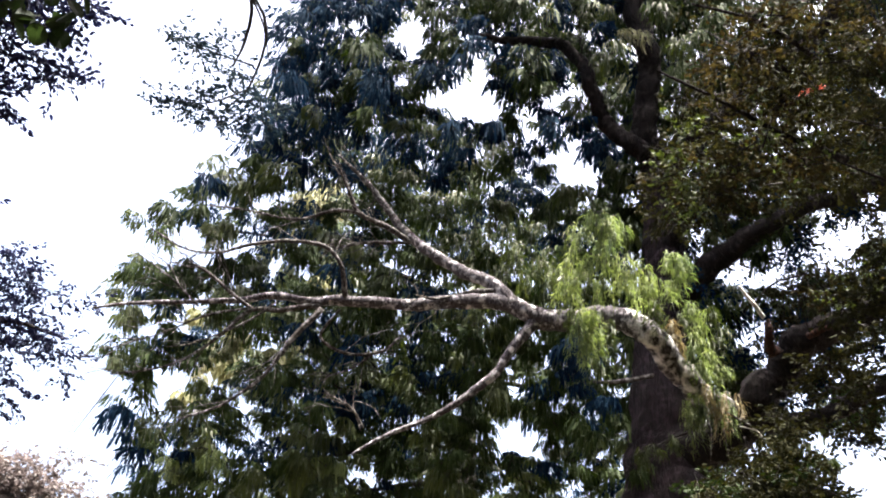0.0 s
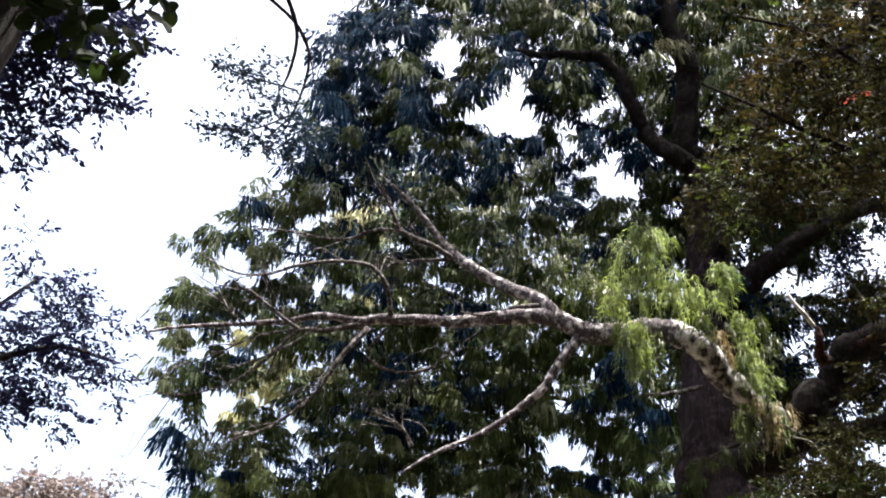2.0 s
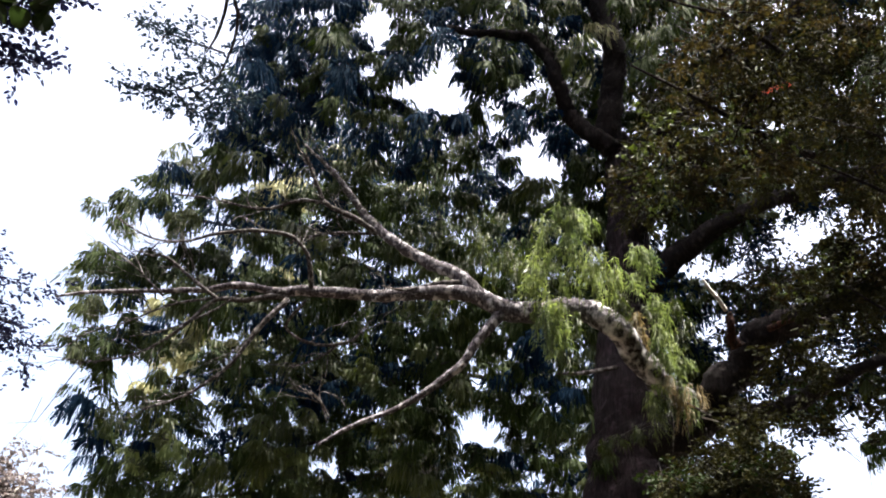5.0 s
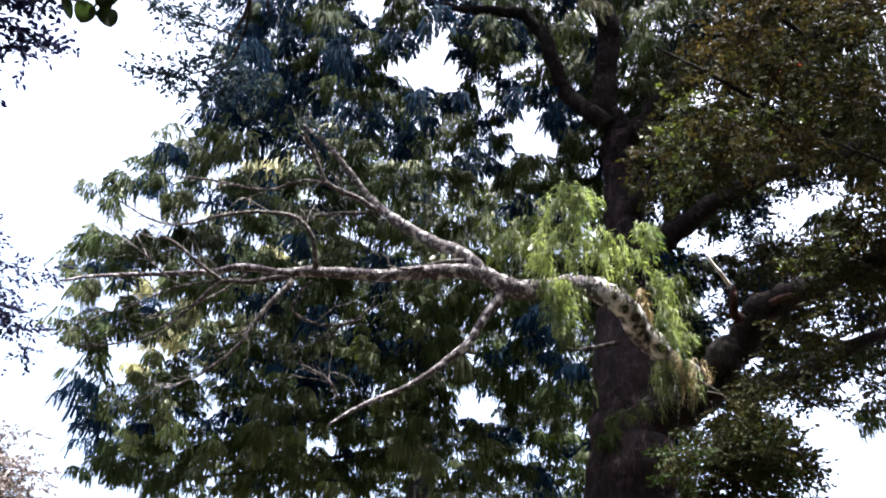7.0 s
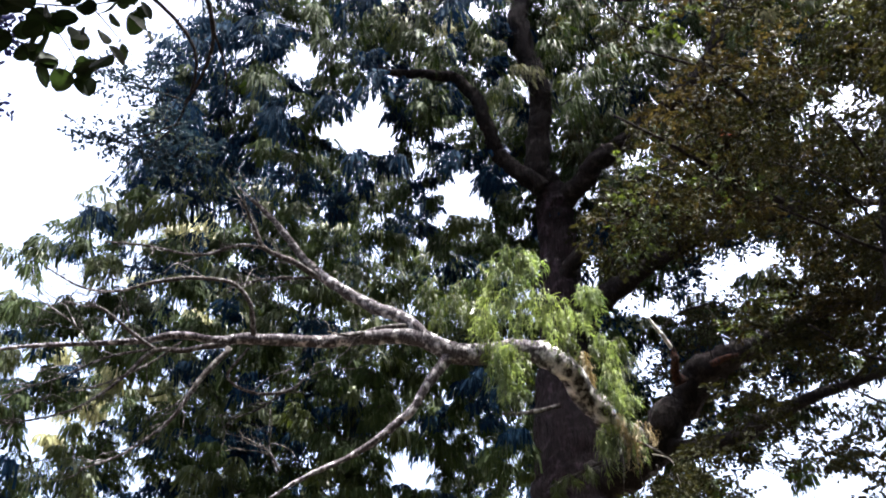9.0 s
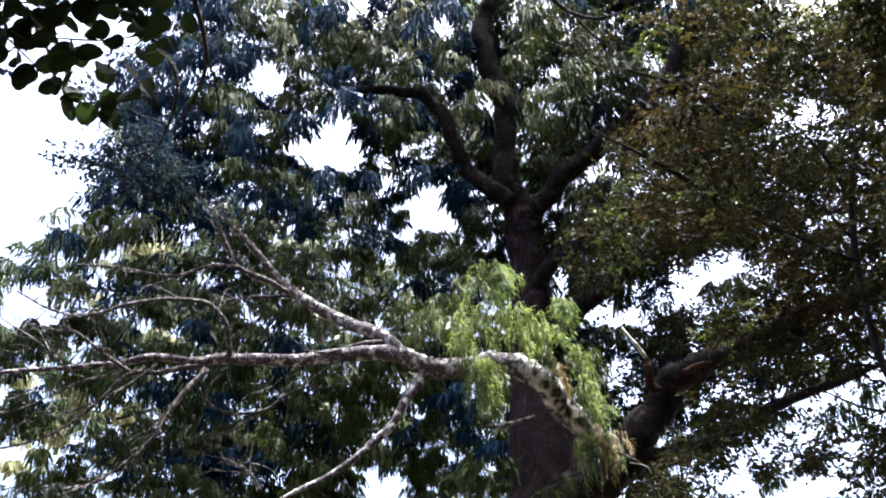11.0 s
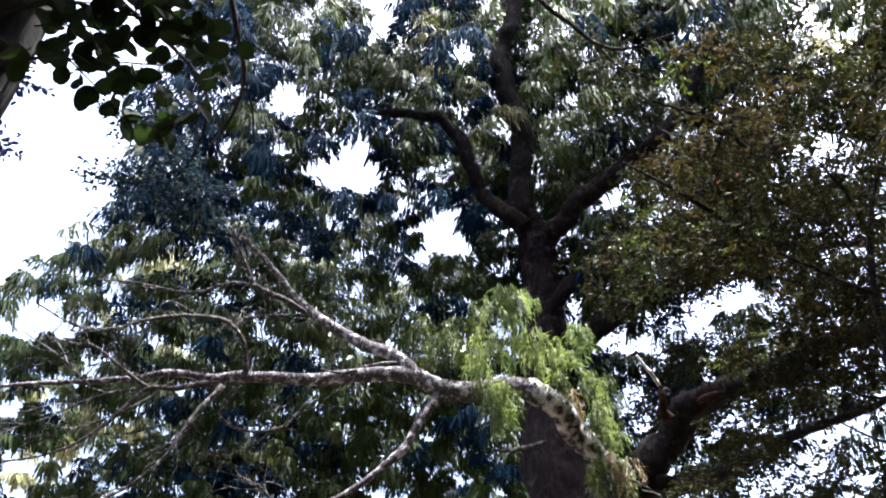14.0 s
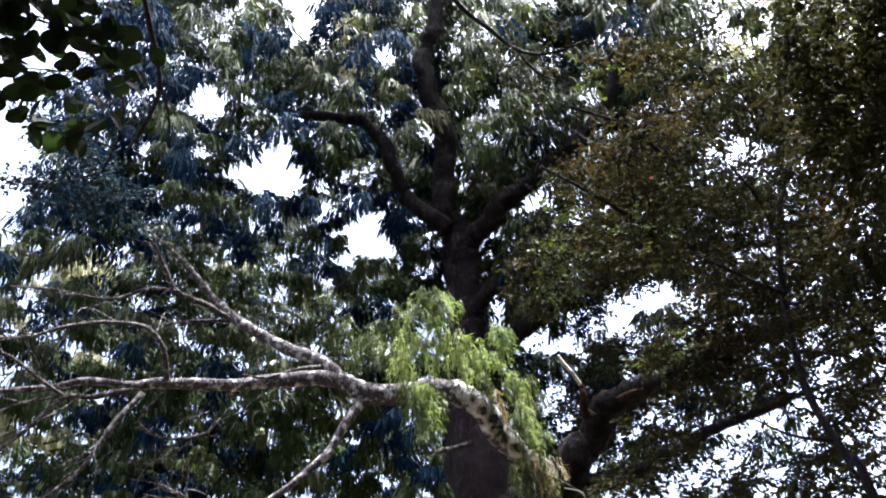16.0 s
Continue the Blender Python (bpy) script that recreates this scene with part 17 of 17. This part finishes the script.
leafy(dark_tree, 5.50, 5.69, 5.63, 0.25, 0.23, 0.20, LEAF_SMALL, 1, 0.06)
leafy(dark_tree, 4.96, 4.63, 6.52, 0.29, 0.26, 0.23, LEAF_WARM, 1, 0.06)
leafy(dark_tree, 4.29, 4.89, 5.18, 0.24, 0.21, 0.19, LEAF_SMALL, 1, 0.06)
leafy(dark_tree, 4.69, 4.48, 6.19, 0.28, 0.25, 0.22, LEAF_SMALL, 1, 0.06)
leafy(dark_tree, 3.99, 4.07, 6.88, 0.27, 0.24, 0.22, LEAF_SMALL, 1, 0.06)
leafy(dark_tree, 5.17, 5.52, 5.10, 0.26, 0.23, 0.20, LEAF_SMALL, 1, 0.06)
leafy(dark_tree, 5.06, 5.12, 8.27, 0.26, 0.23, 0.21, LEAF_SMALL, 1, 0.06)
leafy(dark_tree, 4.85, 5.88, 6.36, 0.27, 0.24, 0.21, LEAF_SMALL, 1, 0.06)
leafy(dark_tree, 4.79, 4.68, 7.85, 0.32, 0.29, 0.25, LEAF_SMALL, 1, 0.06)
leafy(dark_tree, 5.20, 6.03, 6.20, 0.26, 0.23, 0.21, LEAF_SMALL, 1, 0.06)
leafy(dark_tree, 5.34, 6.13, 6.69, 0.26, 0.24, 0.21, LEAF_WARM, 1, 0.06)
leafy(dark_tree, 4.64, 4.80, 6.22, 0.29, 0.26, 0.23, LEAF_SMALL, 1, 0.06)
leafy(dark_tree, 5.43, 5.35, 7.76, 0.28, 0.25, 0.22, LEAF_SMALL, 1, 0.06)
leafy(dark_tree, 4.04, 3.92, 6.83, 0.30, 0.27, 0.24, LEAF_SMALL, 1, 0.06)
leafy(dark_tree, 5.10, 5.90, 5.17, 0.22, 0.20, 0.18, LEAF_SMALL, 1, 0.06)
leafy(dark_tree, 4.70, 4.97, 8.25, 0.22, 0.20, 0.18, LEAF_SMALL, 1, 0.06)
leafy(dark_tree, 4.79, 3.99, 7.55, 0.29, 0.26, 0.23, LEAF_SMALL, 1, 0.06)
leafy(dark_tree, 4.21, 4.49, 6.34, 0.29, 0.26, 0.23, LEAF_SMALL, 1, 0.06)
leafy(dark_tree, 3.54, 3.32, 6.97, 0.25, 0.22, 0.20, LEAF_SMALL, 1.2, 0.055)
leafy(dark_tree, 3.21, 3.26, 6.29, 0.21, 0.19, 0.17, LEAF_SMALL, 1.2, 0.055)
leafy(dark_tree, 3.41, 3.23, 7.15, 0.26, 0.23, 0.21, LEAF_SMALL, 1.2, 0.055)
leafy(dark_tree, 3.19, 3.54, 5.77, 0.26, 0.23, 0.20, LEAF_SMALL, 1.2, 0.055)
leafy(dark_tree, 3.25, 2.93, 6.44, 0.22, 0.19, 0.17, LEAF_SMALL, 1.2, 0.055)
leafy(dark_tree, 2.92, 3.04, 6.10, 0.27, 0.24, 0.22, LEAF_SMALL, 1.2, 0.055)
leafy(dark_tree, 3.76, 3.07, 7.07, 0.20, 0.18, 0.16, LEAF_SMALL, 1.2, 0.055)
leafy(dark_tree, 3.60, 3.08, 6.70, 0.21, 0.19, 0.17, LEAF_SMALL, 1.2, 0.055)
leafy(dark_tree, 3.16, 2.84, 6.18, 0.23, 0.20, 0.18, LEAF_SMALL, 1.2, 0.055)
leafy(dark_tree, 3.00, 2.65, 6.11, 0.22, 0.20, 0.18, LEAF_SMALL, 1.2, 0.055)
leafy(dark_tree, 3.58, 3.91, 6.58, 0.26, 0.24, 0.21, LEAF_SMALL, 1.2, 0.055)
leafy(dark_tree, 3.14, 2.74, 6.30, 0.22, 0.20, 0.18, LEAF_SMALL, 1.2, 0.055)
leafy(dark_tree, 2.98, 2.81, 6.08, 0.20, 0.18, 0.16, LEAF_SMALL, 1.2, 0.055)
leafy(dark_tree, 3.36, 3.74, 6.40, 0.21, 0.19, 0.17, LEAF_SMALL, 1.2, 0.055)
leafy(dark_tree, 3.80, 3.58, 6.10, 0.23, 0.21, 0.18, LEAF_SMALL, 1.2, 0.055)
leafy(dark_tree, 3.62, 3.35, 6.94, 0.22, 0.20, 0.18, LEAF_SMALL, 1.2, 0.055)

# ---- trees added out of view behind and beside the path, to block fill light ----
def blocker_tree(x, y, tall, wide, copy_of=None):
    """A full dark tree, added unseen as a light blocker."""
    if copy_of:
        s = tall / 17.0
        ob = copy_thing(copy_of, pose(x, y, 0, 0, 0, x * 37.0))
        ob.scale = (s, s, s)
        return ob
    ob = tree_at("tree", x, y, "tall dark tree added out of view to block fill light", "tree", "trees around the clearing")
    limb(ob, "trunk", [(x, y, -0.1, 0.34), (x + 0.1, y, 5, 0.27), (x - 0.1, y + 0.1, 10, 0.2), (x, y, 16, 0.05)], BARK_DARK, 12)
    rng = np.random.default_rng(77)
    for k in range(46):
        h = 2.0 + 14.5 * k / 45
        r = wide * (1.15 - 0.75 * abs(h / 17.0 - 0.4)) * (0.35 + 0.6 * rng.random())
        a = k * 2.4
        px, py = x + r * math.cos(a), y + r * math.sin(a)
        leafy(ob, px, py, h, 1.25, 1.25, 0.95, LEAF_SMALL, 0.024, 0.45)
    for k in range(9):
        h, a = 4 + 1.3 * k, k * 2.4
        limb(ob, "limb", [(x, y, h, 0.09), (x + 1.2 * math.cos(a), y + 1.2 * math.sin(a), h + 0.5, 0.06), (x + 2.4 * math.cos(a), y + 2.4 * math.sin(a), h + 0.7, 0.02)], BARK_DARK, 6)
    return ob


first = blocker_tree(1.5, -7.5, 17.0, 3.0)
for x, y, tall in ((7.6, -3.2, 19.0), (4.2, -9.5, 23.0), (-11.0, -1.5, 18.0), (10.0, -2.2, 22.0), (13.4, 3.4, 19.0), (-4.0, -7.0, 22.0), (-8.5, -3.5, 20.0), (10.5, 0.5, 21.0)):
    blocker_tree(x, y, tall, 2.6, first)


# ---- round leaves of the close tree ----
def round_leaf():
    """One nearly round leaf, 9 cm, with a short stalk, cupped along the midrib."""
    bm = bmesh.new()
    ring = []
    for k in range(12):
        a = 2 * math.pi * k / 12
        x, y = 0.5 * math.sin(a), 0.5 - 0.5 * math.cos(a)
        y += 0.06 * math.cos(2 * a) * y
        ring.append(bm.verts.new((x * 0.9, y + 0.12, 0.16 * abs(x) - 0.12 * y * y)))
    mid = [bm.verts.new((0, 0.12 + q, -0.12 * q * q)) for q in (0.3, 0.7)]
    bm.faces.new((ring[0], ring[1], ring[2], mid[0]))
    bm.faces.new((ring[2], ring[3], mid[1], mid[0]))
    bm.faces.new((ring[3], ring[4], ring[5], mid[1]))
    bm.faces.new((ring[5], ring[6], mid[1]))
    bm.faces.new((ring[6], ring[7], mid[1]))
    bm.faces.new((ring[7], ring[8], ring[9], mid[1]))
    bm.faces.new((ring[9], ring[10], mid[0], mid[1]))
    bm.faces.new((ring[10], ring[11], ring[0], mid[0]))
    stalk = [bm.verts.new(p) for p in ((-0.02, -0.15, 0.05), (0.02, -0.15, 0.05), (0.02, 0.14, 0.0), (-0.02, 0.14, 0.0))]
    bm.faces.new(stalk)
    bmesh.ops.scale(bm, vec=(0.088, 0.088, 0.088), verts=bm.verts)
    me = bpy.data.meshes.new("leaf")
    bm.to_mesh(me)
    bm.free()
    me.materials.append(LEAF_BROAD)
    return me


def leaf_twig(tree, points, count, rng, me):
    """A thin twig of the close tree with round leaves set along it."""
    twig = limb(tree, "twig", points, BARK_DARK, 5, 5)
    line = spline(points, 12)[:, :3]
    line = line[len(line) // 6:]
    for k in range(count):
        p = line[int((k + 0.5) * len(line) / count) % len(line)]
        ob = new("leaf", me)
        ob.parent = twig
        ob.location = Vector(p + rng.normal(size=3) * 0.04) - tree.location
        ob.rotation_euler = (rng.normal() * 0.8 - 0.7, rng.normal() * 0.6, rng.random() * 6.28)
        s = 0.75 + 0.5 * rng.random()
        ob.scale = (s, s, s)


leaf_rng, leaf_mesh = np.random.default_rng(3), round_leaf()
leaf_twig(near_tree, [(-2.524, 3.519, 5.121, 0.0089), (-2.296, 3.238, 4.875, 0.0068), (-2.124, 3.104, 4.757, 0.0052), (-1.968, 3.063, 4.734, 0.0038), (-1.791, 3.021, 4.708, 0.0038), (-1.627, 2.958, 4.692, 0.0025), (-1.530, 2.994, 4.664, 0.0012)], 30, leaf_rng, leaf_mesh)
leaf_twig(near_tree, [(-2.203, 3.147, 4.792, 0.0039), (-2.119, 3.151, 4.710, 0.0039), (-2.036, 3.152, 4.626, 0.0026), (-1.964, 3.159, 4.531, 0.0013)], 13, leaf_rng, leaf_mesh)
leaf_twig(near_tree, [(-2.002, 3.058, 4.732, 0.0038), (-1.906, 3.121, 4.686, 0.0026), (-1.828, 3.195, 4.620, 0.0026), (-1.786, 3.251, 4.564, 0.0013)], 13, leaf_rng, leaf_mesh)
leaf_twig(near_tree, [(-2.593, 3.445, 5.371, 0.0091), (-2.271, 3.159, 5.154, 0.0070), (-1.992, 3.012, 4.973, 0.0053), (-1.743, 2.947, 4.882, 0.0038), (-1.571, 2.934, 4.816, 0.0025)], 40, leaf_rng, leaf_mesh)
leaf_twig(near_tree, [(-2.592, 3.295, 5.693, 0.0093), (-2.258, 3.137, 5.365, 0.0072), (-1.975, 2.994, 5.179, 0.0041), (-1.765, 2.951, 5.063, 0.0026)], 34, leaf_rng, leaf_mesh)
leaf_twig(near_tree, [(-2.432, 3.321, 5.149, 0.0057), (-2.205, 3.187, 5.049, 0.0041), (-1.986, 3.073, 4.916, 0.0039), (-1.812, 2.950, 4.871, 0.0026)], 18, leaf_rng, leaf_mesh)
leaf_twig(near_tree, [(-1.745, 3.019, 4.716, 0.0038), (-1.639, 3.041, 4.607, 0.0025), (-1.562, 3.102, 4.548, 0.0012)], 5, leaf_rng, leaf_mesh)
leaf_twig(near_tree, [(-2.373, 3.173, 5.303, 0.0057), (-2.291, 3.195, 5.115, 0.0042), (-2.191, 3.158, 4.983, 0.0027), (-2.074, 3.099, 4.872, 0.0013)], 13, leaf_rng, leaf_mesh)
leaf_twig(near_tree, [(-2.714, 3.084, 5.269, 0.0072), (-2.509, 3.030, 4.812, 0.0053), (-2.336, 2.913, 4.588, 0.0037), (-2.272, 2.963, 4.557, 0.0012)], 7, leaf_rng, leaf_mesh)
leaf_twig(near_tree, [(-2.639, 3.261, 5.038, 0.0060), (-2.400, 3.135, 5.097, 0.0051), (-2.154, 3.074, 5.081, 0.0042), (-1.903, 3.050, 5.016, 0.0033), (-1.704, 3.124, 4.973, 0.0024), (-1.563, 3.161, 4.949, 0.0015)], 30, leaf_rng, leaf_mesh)
leaf_twig(near_tree, [(-2.272, 3.029, 5.228, 0.0060), (-2.065, 3.038, 5.133, 0.0045), (-1.886, 2.995, 5.068, 0.0030), (-1.745, 2.980, 5.101, 0.0015)], 18, leaf_rng, leaf_mesh)
leaf_twig(near_tree, [(-2.408, 3.366, 5.013, 0.0060), (-2.159, 3.261, 4.899, 0.0045), (-1.998, 3.253, 4.798, 0.0030), (-1.975, 3.346, 4.702, 0.0015)], 12, leaf_rng, leaf_mesh)


# ---- unseen boughs added above the path, which keep the near leaves in shade ----
def overhead(tree, x, y, z, wide, deep_, count, seed):
    """High boughs of broad leaves, added out of sight above the path to block sun."""
    rng = np.random.default_rng(seed)
    at, _ = in_lobe(rng, count, (wide, wide, deep_))
    for dx, dy, dz in at:
        leafy(tree, x + dx, y + dy, z + dz, 0.9, 0.9, 0.5, LEAF_BROAD, 0.03, 0.34)


overhead(near_tree, -0.6, 1.5, 9.6, 1.6, 0.8, 14, 5)
overhead(dark_tree, 7.5, 5.6, 16.4, 2.5, 1.0, 9, 6)
# unseen limb added to carry the high shading boughs
limb(dark_tree, "limb", [(5.3, 6.56, 8.8, 0.05), (6.0, 5.6, 11.5, 0.045), (6.8, 5.4, 14.2, 0.035), (7.4, 5.5, 16.4, 0.015)], BARK_DARK, 7, 6)
